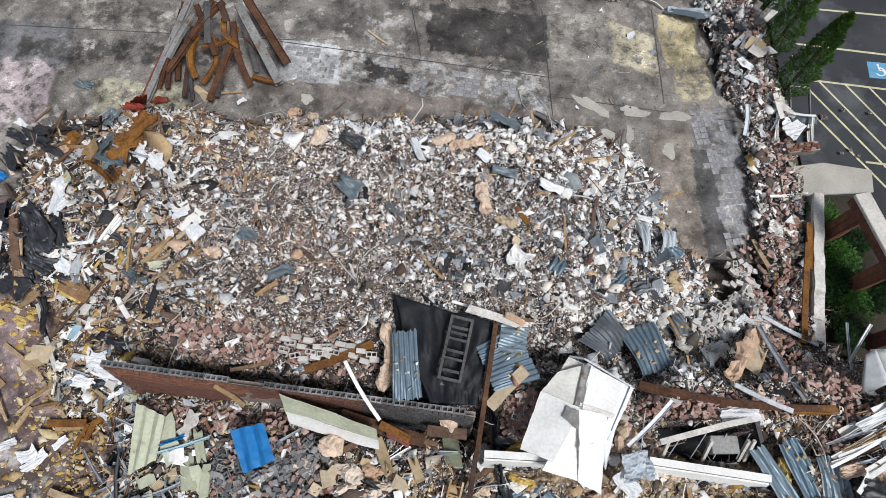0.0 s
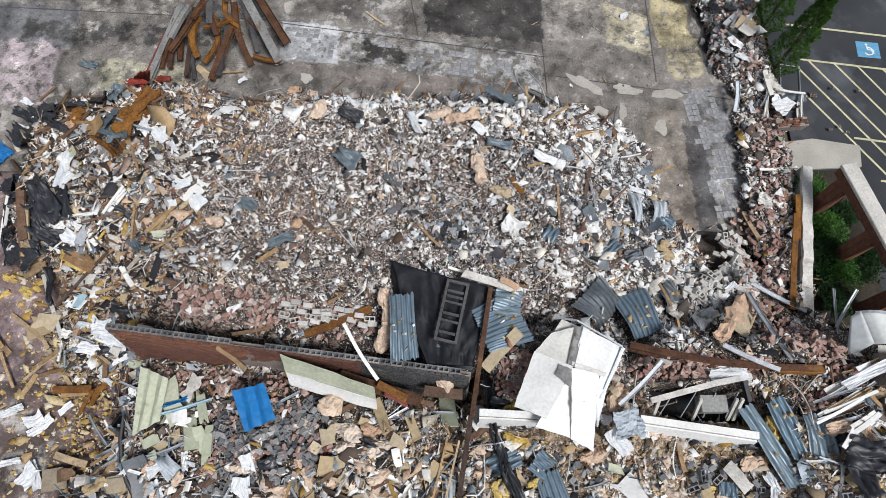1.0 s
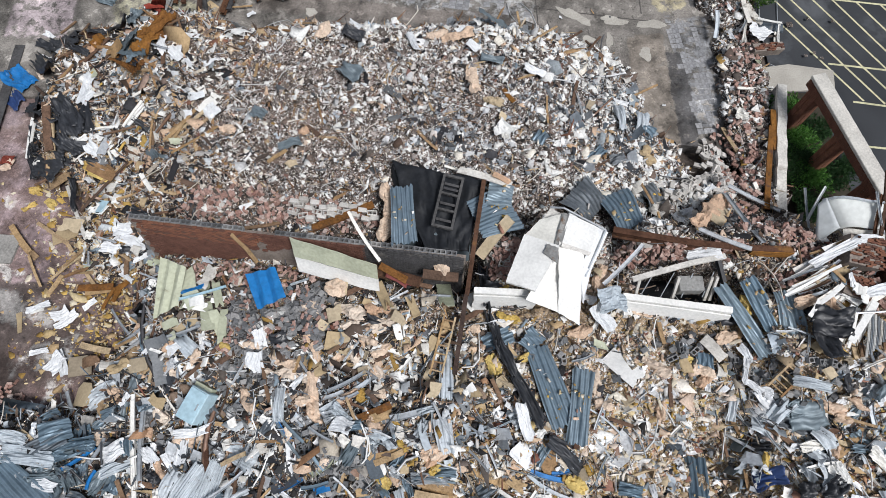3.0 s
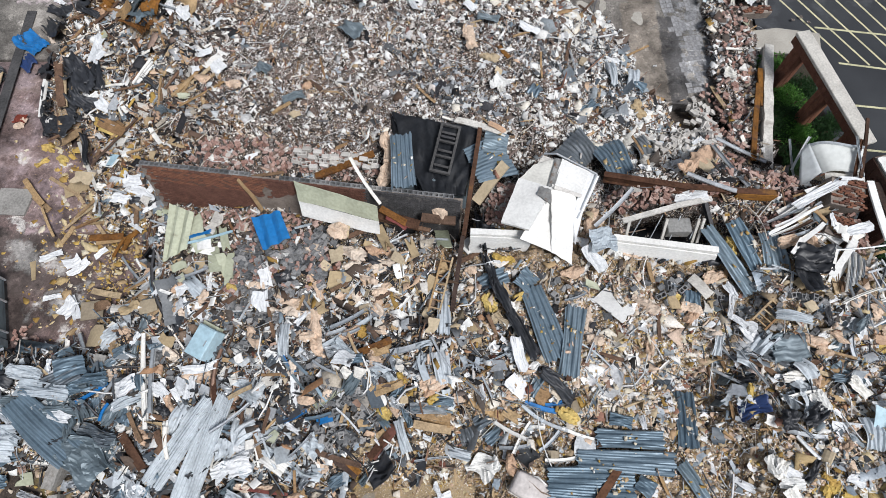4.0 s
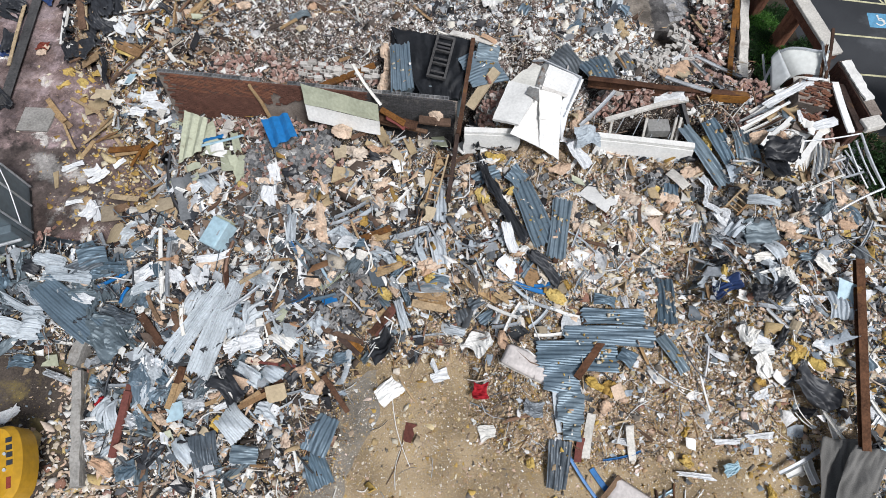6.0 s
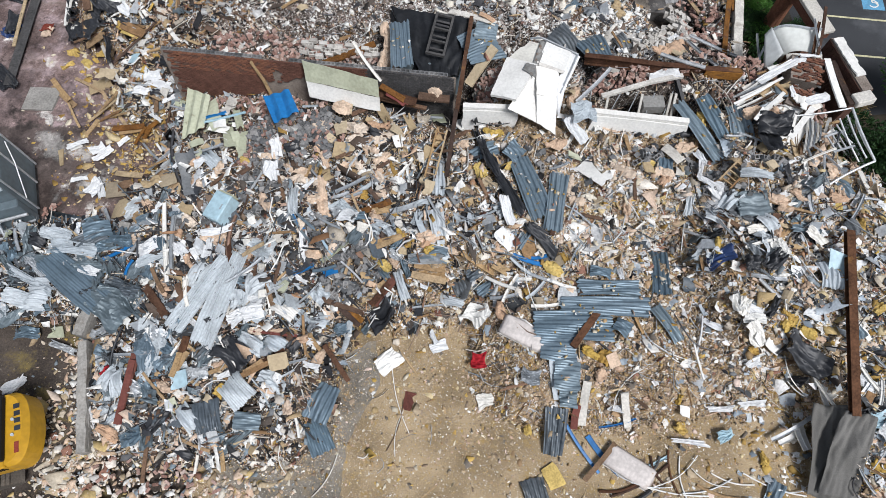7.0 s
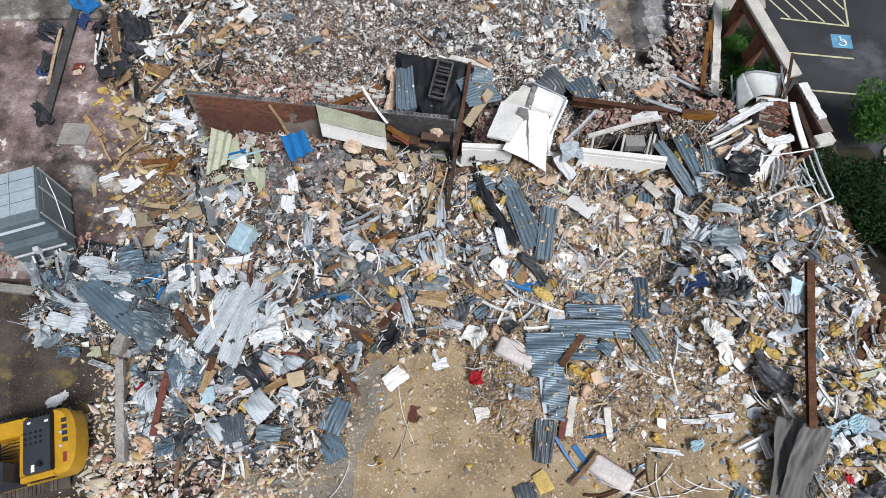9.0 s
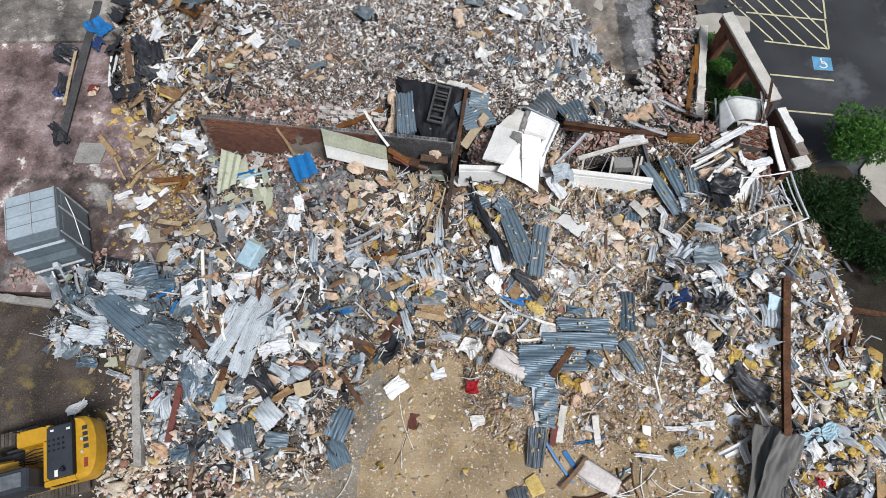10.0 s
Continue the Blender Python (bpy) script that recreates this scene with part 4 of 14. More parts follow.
def hollow_block(mat, l=0.4, w=0.2, h=0.2, t=0.035):
    """A hollow concrete block with two cores, open through."""
    xs, ys = [-l / 2, -l / 2 + t, -t / 2, t / 2, l / 2 - t, l / 2], [-w / 2, -w / 2 + t, w / 2 - t, w / 2]
    v = [(x, y, z) for z in (-h / 2, h / 2) for y in ys for x in xs]
    n, k = 6, 24
    f = []
    for j in range(3):
        for i in range(5):
            a = j * n + i
            if j == 1 and i in (1, 3):
                b, c, d = a + 1, a + n + 1, a + n
                f += [(b, a, k + a, k + b), (c, b, k + b, k + c), (d, c, k + c, k + d), (a, d, k + d, k + a)]
            else:
                f += [(k + a, k + a + 1, k + a + n + 1, k + a + n), (a + n, a + n + 1, a + 1, a)]
    for i in range(5):
        f += [(i, i + 1, k + i + 1, k + i), (18 + i + 1, 18 + i, k + 18 + i, k + 18 + i + 1)]
    for j in range(3):
        f += [((j + 1) * n, j * n, k + j * n, k + (j + 1) * n), (j * n + 5, (j + 1) * n + 5, k + (j + 1) * n + 5, k + j * n + 5)]
    return mesh("block", v, f, mat)


BRICKS = brick_meshes("brick", m_brick, 0.3, 0.14, 0.1, 1)
SMALL_BRICKS = brick_meshes("brick", m_brick, 0.22, 0.11, 0.075, 2)
GREY_BLOCKS = [hollow_block(m_block), hollow_block(m_block, 0.3), *brick_meshes("block", m_block, 0.26, 0.18, 0.16, 3)]
PALE_BLOCKS = [hollow_block(m_paleblock), *brick_meshes("block", m_paleblock, 0.34, 0.19, 0.17, 4)]


HEAPS = []


def heap(name, part_name, label, category, meshes, spots_xy, n, seed, tip=35, lift=0.06, layers=1.6, group=""):
    """A heap of n pieces; spots_xy lists (x, y, half length, half width)."""
    rnd = random.Random(seed)
    cx, cy = spots_xy[0][:2]
    ob = empty(name, pose(cx, cy, H(cx, cy)), label, category, group)
    area = [rx * ry for _, _, rx, ry in spots_xy]
    HEAPS.extend(spots_xy)
    for _ in range(n):
        x, y, rx, ry = rnd.choices(spots_xy, area)[0]
        a, r = rnd.uniform(0, 6.283), rnd.uniform(0, 1) ** 0.5
        px, py = x + rx * r * math.cos(a), y + ry * r * math.sin(a)
        p = new(part_name, rnd.choice(meshes))
        p.parent = ob
        flat = rnd.random() < 0.55
        p.matrix_local = pose(px - cx, py - cy, H(px, py) - H(cx, cy) + lift + 0.16 * layers * rnd.random() * (1 - r * r), rnd.gauss(0, tip * (0.3 if flat else 1)), rnd.gauss(0, tip * (0.3 if flat else 1)), rnd.uniform(0, 360))
    return ob


def panel(name, corners, bands, folds, label, category, thick=0.03):
    """A standing or lying panel between four corners (top left, top right, bottom right, bottom left).

    bands: (part name, from, to, tone) down the panel; folds: depth of the creases along it."""
    tl, tr, br, bl = [Vector(c) for c in corners]
    ob = empty(name, pose(tl.x, tl.y, min(c.z for c in (tl, tr, br, bl))), label, category, "loose boards")
    base = Vector((tl.x, tl.y, min(c.z for c in (tl, tr, br, bl))))
    way = (tr - tl).cross(bl - tl).normalized()
    way = way if way.z > 0 else -way
    cover((tl + tr) / 2, (bl + br) / 2, (tr - tl).length * 0.8)
    for part_name, v0, v1, tone in bands:
        def at(u, v):
            q = v0 + (v1 - v0) * v
            q += 0.05 * noise.noise(Vector((u * 5, v0 * 9, 3))) * (1 if 0 < v < 1 else 0.6)
            p = tl.lerp(tr, u).lerp(bl.lerp(br, u), q)
            return p - base + way * (folds * abs((u * 2.3 + 0.2 * q) % 1 - 0.5) + 0.05 * noise.noise(Vector((u * 3, q * 3, v0))) + 0.03)
        part(part_name, grid_sheet(at, 13, 6, thick), TONE[tone], ob)
    return ob


# ---- the leaning wall that still stands ----
def leaning_wall():
    a, b = Vector((-11.8, 3.36, 0)), Vector((1.2, 1.66, 0))
    length, turn = (b - a).length, math.degrees(math.atan2(b.y - a.y, b.x - a.x))
    ob = empty("brick_wall", pose(a.x, a.y, 0.35, 0, 0, turn) @ pose(0, 0, 0, -9, 0, 0), "leaning broken wall of red brick backed with hollow grey blocks", "wall")
    top = 3.33
    part("mortar_core", join(block(0.05, -0.03, -0.4, length, 0.0, top - 0.03), block(0.05, 0.0, -0.4, length, 0.19, top - 0.21)), m_mortar, ob)
    hollow = hollow_block(m_block)
    n = int(length / 0.41)
    rnd = random.Random(4)
    for i in range(n):
        if 11 <= i <= 13:
            continue
        p = new("block", hollow)
        p.parent = ob
        p.matrix_local = pose(0.25 + 0.41 * i, 0.1, top - 0.1 + rnd.uniform(-0.01, 0.01), rnd.gauss(0, 1), rnd.gauss(0, 1), rnd.gauss(0, 1))
    me = brick_meshes("brick", m_redbrick, 0.205, 0.09, 0.066, 8)
    dark = brick_meshes("brick", m_darksteel, 0.205, 0.09, 0.066, 9)
    rest_v, rest_f, count = [], [], 0
    rows = int((top + 0.3) / 0.077)
    for r in range(rows):
        z = top - 0.04 - 0.077 * r
        for i in range(int(length / 0.216)):
            x = 0.1 + 0.216 * i + (0.108 if r % 2 else 0)
            if x > length - 0.1:
                continue
            if 4.9 < x < 5.5 and r > 3 + rnd.random() * 6 and rnd.random() < 0.8:
                continue
            if x > 4.5 and z < 2.3 + 0.25 * math.sin(2.2 * x) and x < 8.8:
                continue
            if x < 0.25 + 0.4 * rnd.random() * (r % 3):
                continue
            m = pose(x, -0.075 + rnd.uniform(-0.008, 0.008), z, rnd.gauss(0, 0.6), rnd.gauss(0, 0.6), rnd.gauss(0, 0.8))
            pool = dark if x > 9.2 else me
            if r < 12 and x < 5.2 and count < 290:
                p = new("brick", rnd.choice(pool))
                p.parent = ob
                p.matrix_local = m
                count += 1
            else:
                s = "d" if x > 9.2 else "r"
                src = rnd.choice(pool)
                k = len(rest_v)
                rest_v += [(tuple(m @ v.co), s) for v in src.vertices]
                rest_f += [(tuple(k + q for q in p.vertices), s) for p in src.polygons]
    for s, mat, lab in (("r", m_redbrick, "red facing bricks"), ("d", m_darksteel, "soot-blackened facing bricks")):
        used = {}
        v = []
        for i, (co, t) in enumerate(rest_v):
            if t == s:
                used[i] = len(v)
                v.append(co)
        f = [tuple(used[i] for i in q) for q, t in rest_f if t == s]
        p = part("brick_facing", (v, f), mat, ob, lab)
        p["kind"] = "stuff"
    # a wooden batten still fixed to the face
    part("batten", sweep(box_profile(0.16, 0.06), [(4.15, -0.16, 3.25), (4.5, -0.18, 2.2), (4.75, -0.24, 1.0)]), m_wood, ob, "splintered tan batten")


leaning_wall()


# ---- rooftop unit wrapped in black membrane, tipped against the wall ----
def wrapped_unit():
    ob = empty("rooftop_unit", pose(0.2, 3.9, 2.1), "toppled rooftop unit draped in black roofing membrane", "rooftop unit")
    inv = ob.matrix_world.inverted()

    def quad(c00, c10, c11, c01, wrinkle, seed, nu=16, nv=14, thick=0.03):
        c = [inv @ Vector(p) for p in (c00, c10, c11, c01)]
        off = Vector((seed * 7.3, seed * 3.1, 0))

        def at(u, v):
            p = (c[0] * (1 - u) + c[1] * u) * (1 - v) + (c[3] * (1 - u) + c[2] * u) * v
            k = 0.6 * noise.noise(Vector((u * 3, v * 3, 0)) + off) + 1.2 * (0.4 - abs(noise.noise(Vector((u * 5 + v * 2, v * 2.2 - u * 2, 1)) + off))) + 0.5 * (0.4 - abs(noise.noise(Vector((u * 9 - v * 4, v * 5 + u * 4, 6)) + off)))
            return p + Vector((0.1 * noise.noise(Vector((u * 4, v * 4, 9)) + off), 0.1 * noise.noise(Vector((u * 4, v * 4, 5)) + off), wrinkle * k))
        return grid_sheet(at, nu, nv, thick)
    part("body", moved(block(-1.6, -0.9, -0.6, 1.4, 1.6, 0.9, 0.06), pose(0, 0, 0, -14, 0, -8)), m_unitdark, ob, "slate blue metal casing")
    part("membrane", quad((-1.64, 6.51, 3.10), (2.10, 5.36, 3.50), (1.37, 2.57, 3.10), (-0.32, 2.60, 3.25), 0.26, 1, 34, 30), m_black, ob, "torn black roofing membrane", smooth=True)
    part("membrane_flap", quad((-1.64, 6.50, 3.05), (-0.30, 2.72, 3.20), (-0.57, 3.02, 2.60), (-1.75, 5.39, 2.40), 0.12, 2, 12, 8), m_black, ob, smooth=True)
    # louvred vent frame showing through the tear
    m = pose(0.61, 4.45, 3.62, 0, 6, -12.6)
    m = inv @ m
    part("vent_frame", join(*[moved(s, m) for s in (block(-0.42, -1.15, 0, -0.32, 1.15, 0.12), block(0.32, -1.15, 0, 0.42, 1.15, 0.12), block(-0.32, 1.05, 0, 0.32, 1.15, 0.12), block(-0.32, -1.15, 0, 0.32, -1.05, 0.12), block(-0.32, 0.28, 0, 0.32, 0.36, 0.1), block(-0.32, -0.42, 0, 0.32, -0.34, 0.1))]), m_darksteel, ob, "charred dark vent frame")
    for y in (-0.8, -0.1, 0.55, 0.75):
        part("louvre", moved(block(-0.3, y - 0.05, 0.02, 0.3, y + 0.05, 0.05), m), m_darksteel, ob)


wrapped_unit()


# ---- fallen piece of white roof deck ----
def roof_deck():
    ob = empty("roof_panel", pose(4.8, 1.8, 3.2), "fallen piece of white roof deck with loose bright panels", "roof panel")
    inv = ob.matrix_world.inverted()

    def panel(name, pts, mat, lift=0.0, thick=0.05, label="", seed=0):
        c = [inv @ (Vector(p) + Vector((0, 0, lift))) for p in pts]
        off = Vector((seed * 5.1, 2.0, seed))

        def at(u, v):
            p = (c[0] * (1 - u) + c[1] * u) * (1 - v) + (c[3] * (1 - u) + c[2] * u) * v
            j = Vector((noise.noise(Vector((u * 4, v * 4, 1)) + off), noise.noise(Vector((u * 4, v * 4, 4)) + off), 0)) * 0.035
            return p + j + Vector((0, 0, 0.06 * noise.noise(Vector((u * 1.5, v * 1.5, 0)) + off)))
        part(name, grid_sheet(at, 6, 6, thick), mat, ob, label)
    # a dirty deck below, then the panels on it
    panel("deck", ((4.58, 4.20, 3.48), (6.61, 3.18, 3.68), (5.68, 1.23, 3.18), (3.39, 2.49, 3.77)), m_plaster, 0, 0.10, "dirty plaster deck", 1)
    panel("deck", ((4.12, 3.62, 3.75), (5.04, 3.87, 3.78), (4.55, 2.34, 4.03), (3.49, 2.96, 3.79)), m_paledeck, 0, 0.06, "off-white deck", 2)
    panel("panel", ((5.23, 3.82, 3.85), (6.28, 3.22, 3.88), (5.82, 2.20, 3.85), (4.75, 2.53, 4.09)), m_white, 0, 0.04, "", 3)
    panel("panel", ((3.48, 2.97, 3.85), (4.72, 2.37, 4.09), (3.72, 0.69, 3.98), (2.71, 1.11, 3.77)), m_white, 0, 0.14, "", 4)
    panel("panel", ((4.19, 1.85, 4.01), (4.70, 2.36, 4.05), (4.67, 0.12, 3.17), (3.40, 0.45, 3.69)), m_white, 0, 0.05, "", 5)
    panel("panel", ((4.65, 2.36, 4.11), (5.64, 2.16, 3.91), (5.52, 1.18, 3.40), (4.62, 1.08, 3.86)), m_white, 0, 0.04, "", 6)
    panel("panel", ((4.62, 1.20, 3.87), (5.53, 1.40, 3.51), (5.46, -0.29, 2.87), (4.64, 0.10, 3.20)), m_white, 0, 0.04, "", 7)
    panel("strip", ((4.98, 3.86, 3.87), (5.24, 3.79, 3.88), (4.77, 2.36, 4.12), (4.52, 2.46, 4.12)), m_greysteel, 0, 0.03, "grey seam strip", 8)
    panel("strip", ((4.70, 2.56, 4.13), (5.89, 2.21, 3.89), (5.81, 2.08, 3.89), (4.67, 2.39, 4.14)), m_paleblock, 0, 0.03, "grey seam strip", 9)
    panel("patch", ((4.25, 2.44, 4.18), (4.65, 2.28, 4.18), (4.56, 1.65, 4.16), (4.08, 2.10, 4.18)), m_greysteel, 0, 0.03, "grey square patch", 10)
    panel("film", ((6.30, 3.27, 3.82), (6.66, 3.08, 3.78), (5.78, 1.33, 3.29), (5.56, 1.85, 3.76)), m_foil, 0, 0.02, "wrinkled white film", 11)
    panel("film", ((5.58, 1.87, 3.71), (5.93, 1.62, 3.47), (5.63, 0.48, 3.05), (5.55, 0.70, 2.99)), m_foil, 0, 0.02, "wrinkled white film", 12)
    for a, b in (((4.57, 4.18, 3.68), (5.04, 4.06, 3.86)), ((5.04, 4.06, 3.86), (6.55, 3.11, 3.88)), ((6.55, 3.11, 3.88), (5.71, 1.41, 3.46))):
        part("rail", sweep(box_profile(0.06, 0.06), [inv @ Vector(a), inv @ Vector(b)]), m_galv, ob, "galvanised rail")


roof_deck()


# ---- brick colonnade with a white beam beside the planted bed ----
def brick_pier(ob, name, x0, y0, x1, y1, z0, z1, mats):
    part(name, block(x0 + 0.02, y0 + 0.02, z0, x1 - 0.02, y1 - 0.02, z1), m_mortar, ob)
    rnd = random.Random(int(x0 * 7 + y0 * 31 + z0 * 3))
    shapes = []
    z, r = z0, 0
    while z + 0.07 < z1:
        for (ax, ay, bx, by, nx, ny) in ((x0, y0, x1, y0, 0, -1), (x0, y1, x1, y1, 0, 1), (x0, y0, x0, y1, -1, 0), (x1, y0, x1, y1, 1, 0)):
            length = math.hypot(bx - ax, by - ay)
            k = max(1, int(length / 0.216))
            for i in range(k):
                c0, c1 = (i + (0.0 if r % 2 else 0.06)) / k, (i + 0.94) / k
                px0, py0 = ax + (bx - ax) * c0, ay + (by - ay) * c0
                px1, py1 = ax + (bx - ax) * c1, ay + (by - ay) * c1
                e = 0.02 + rnd.uniform(0, 0.006)
                shapes.append(block(min(px0, px1) - abs(nx) * e, min(py0, py1) - abs(ny) * e, z, max(px0, px1) + abs(nx) * e, max(py0, py1) + abs(ny) * e, z + 0.066))
        z += 0.077
        r += 1
    p = part("brick_facing", join(*shapes), m_redbrick, ob, "red facing bricks")
    p["kind"] = "stuff"


def colonnade():
    a, b = Vector((16.92, 10.8, 0)), Vector((18.32, 5.06, 0))
    turn = math.degrees(math.atan2(b.y - a.y, b.x - a.x))
    length = (b - a).length
    ob = empty("brick_colonnade", pose(a.x, a.y, -0.45, 0, 0, turn), "red brick colonnade with a white coping beam", "colonnade")
    for x in (0.3, 2.7, 5.1):
        brick_pier(ob, "pier", x, -0.3, x + 0.55, 0.25, 0.0, 2.95, None)
    brick_pier(ob, "lintel", 0.0, -0.32, length, 0.27, 2.95, 3.35, None)
    part("coping", block(-0.08, -0.32, 3.35, length + 0.1, 0.34, 3.5, 0.03), m_plaster, ob, "white painted coping")


colonnade()


# ---- low remains of the outer walls ----
def low_wall(name, a, b, w, z0, z1, mat, label, top_mat=None, top_label="", face=0.0):
    a, b = Vector(a), Vector(b)
    turn = math.degrees(math.atan2(b.y - a.y, b.x - a.x))
    n = (b - a).length
    ob = empty(name, pose(a.x, a.y, 0, 0, 0, turn), label, "wall")
    rnd = random.Random(int(n * 100))
    k = max(3, int(n / 0.5))

    def at(u, v):
        q = u * n
        k2 = 0.25 if face else 1.0
        j = 0.05 * k2 * noise.noise(Vector((q * 2.3, v * 3, a.x)))
        return Vector((q, (v - 0.5) * w + j, z1 + 0.08 * k2 * noise.noise(Vector((q * 1.3, 2, a.y)))))
    cover((a.x, a.y), (b.x, b.y), (w + 0.1) * (0.45 if name == "kerb_wall" else 1))
    part("core", block(0, -w / 2, z0, n, w / 2, z1 - 0.1), mat, ob)
    part("top", grid_sheet(at, k * 2, 3, 0.2), top_mat or mat, ob, top_label)
    if face:
        def slope(u, v):
            return Vector((u * n + 0.04 * math.sin(9 * v), -w / 2 - 0.05 - face * v, z1 - 0.05 - 1.4 * v + 0.03 * math.sin(4 * u)))
        part("face_panel", grid_sheet(slope, 10, 4, 0.06), m_white, ob, "white painted face")
        cover((a.x, a.y - 0.5 - face / 2), (b.x, b.y - 0.5 - face / 2), face)
    return ob


low_wall("sill_wall", (16.62, 11.9), (14.95, 4.2), 0.42, -0.5, 0.85, m_concrete, "low pale remains of an outer wall with a chipped top", m_plaster, "chipped whitish top")
low_wall("kerb_wall", (-14.1, -8.4), (-13.2, -12.75), 0.36, -0.5, 0.5, m_concrete, "grey broken concrete footing along the yard")
low_wall("kerb_wall", (-13.2, -3.2), (-14.25, -8.2), 0.45, -0.4, 0.75, m_concrete, "grey broken concrete footing half buried in scrap")
low_wall("kerb_wall", (-27, -3.7), (-19.1, -4.85), 0.4, -0.5, -0.14, m_concrete, "long pale concrete kerb beside the yard")
low_wall("block_wall", (7.15, 0.78), (11.15, 0.2), 0.24, 0.4, 3.0, m_plaster, "white painted remains of a block wall", m_white, "white painted top", face=0.3)
low_wall("block_wall", (1.55, 0.98), (3.9, 0.85), 0.24, 0.4, 3.2, m_plaster, "white painted stub of a block wall", m_white, "white painted top", face=0.25)


# ---- collapsed front corner: hood, brick lumps and frames ----
def canopy_hood():
    """A pale curved metal hood lying on the rubble."""
    ob = empty("canopy_hood", pose(16.0, 3.3, 2.0), "pale grey curved metal canopy hood, dented and tipped over", "canopy")
    inv = ob.matrix_world.inverted()
    c = [Vector(p) for p in ((15.13, 4.38, 4.00), (17.07, 4.01, 4.20), (16.88, 3.06, 3.95), (15.60, 3.29, 3.60))]

    def at(u, v):
        p = (c[0] * (1 - u) + c[1] * u) * (1 - v) + (c[3] * (1 - u) + c[2] * u) * v
        return inv @ (p + Vector((0, 0, 0.1 * math.sin(math.pi * min(1, u * 1.4)) - 2.0 * max(0, 0.16 - u))))
    part("hood", grid_sheet(at, 14, 8, 0.03), m_paleenamel, ob, "pale grey enamelled sheet", smooth=True)
    part("side", grid_sheet(lambda u, v: inv @ (c[0].lerp(c[3], u) + (Vector((-0.55, -0.35, -0.9)) * v * (0.35 + 0.65 * u))), 8, 5, 0.03), m_enamel, ob, "dull grey side sheet", smooth=True)
    part("rim", sweep(box_profile(0.08, 0.1), [at(i / 8, 0) + Vector((0, 0, 0.05)) for i in range(9)]), m_galv, ob, "galvanised rim")
    def low(u, v):
        p = c[3] * (1 - u) + c[2] * u
        return inv @ (p + Vector((0.1, -0.9 * v - 0.05, -0.3 * v + 0.05 * math.sin(9 * u))))
    part("skirt", grid_sheet(low, 8, 3, 0.04), m_plaster, ob, "dirty white lower skirt")


canopy_hood()


def masonry_lump(x, y, z, sx, sy, sz, turn, tip, label, coat=True):
    """A fallen lump of brickwork still held by its mortar and render."""
    ob = empty("brickwork_lump", pose(x, y, z, tip, 6, turn), label, "brickwork", "fallen brickwork")
    part("mortar_core", block(-sx / 2 + 0.03, -sy / 2 + 0.03, -sz / 2, sx / 2 - 0.03, sy / 2 - 0.03, sz / 2 - 0.03), m_mortar, ob)
    rnd = random.Random(int(x * 50))
    me = brick_meshes("brick", m_redbrick, 0.21, 0.095, 0.075, 5)
    ny = int(sy / 0.085)
    for j in range(ny):
        for i in range(int(sx / 0.225)):
            edge = (2 * i * 0.225 / sx - 1) ** 4 + (2 * j * 0.085 / sy - 1) ** 4
            if rnd.random() < 0.12 + 0.5 * edge:
                continue
            p = new("brick", rnd.choice(me))
            p.parent = ob
            p.matrix_local = pose(-sx / 2 + 0.13 + 0.225 * i + (0.1 if j % 2 else 0) + rnd.gauss(0, 0.015), -sy / 2 + 0.05 + 0.085 * j, sz / 2 + rnd.gauss(0, 0.02), 90 + rnd.gauss(0, 5), rnd.gauss(0, 4), rnd.gauss(0, 6))

    if not coat:
        return

    def at(u, v):
        return Vector((-sx / 2 - 0.25 + 0.5 * u + 0.08 * math.sin(7 * v), (v - 0.5) * sy * 1.1, sz / 2 + 0.03 + 0.08 * math.sin(3 * v + 4 * u)))
    part("render_coat", grid_sheet(at, 4, 8, 0.04), m_white, ob, "peeling white render")


masonry_lump(16.15, 2.25, 3.55, 1.35, 1.2, 0.7, -12, 8, "fallen lump of red brickwork under torn white membrane", False)
masonry_lump(16.6, 14.4, 0.45, 1.7, 0.5, 0.5, 10, 8, "toppled brick pier lying on rubble by the lot", False)
masonry_lump(15.75, 0.95, 3.35, 1.1, 0.95, 0.6, -25, 12, "smaller fallen lump of brickwork with white blocks", False)


def parapet(a, b, w, top, seed, label):
    """A standing end of parapet: broken brick with a white rendered face on top."""
    a, b = Vector(a), Vector(b)
    n = (b - a).length
    ob = empty("parapet", pose(a.x, a.y, 0, 0, 0, math.degrees(math.atan2(b.y - a.y, b.x - a.x))), label, "parapet", "parapets")
    brick_pier(ob, "brick_core", 0, -w / 2, n, w / 2, 0.3, top, None)

    def at(u, v):
        e = 0.1 * noise.noise(Vector((u * 6, v * 3, seed)))
        return Vector((0.1 + u * n * 0.72 + e, (v - 0.5) * w * 0.85 + 1.5 * e * w, top + 0.06 + 0.5 * e))
    part("render_coat", grid_sheet(at, 14, 4, 0.06), m_white, ob, "peeling white render")


parapet((17.75, 3.75), (18.35, 0.95), 0.5, 4.05, 1, "standing end of a brick parapet with white render")
ob = empty("coping_stone", pose(18.1, 0.6, 3.75, 4, -6, -78), "off-white square coping stone on the broken parapet", "coping stone")
part("cap", block(-0.25, -0.4, 0.06, 0.3, 0.4, 0.35, 0.03), m_plaster, ob)


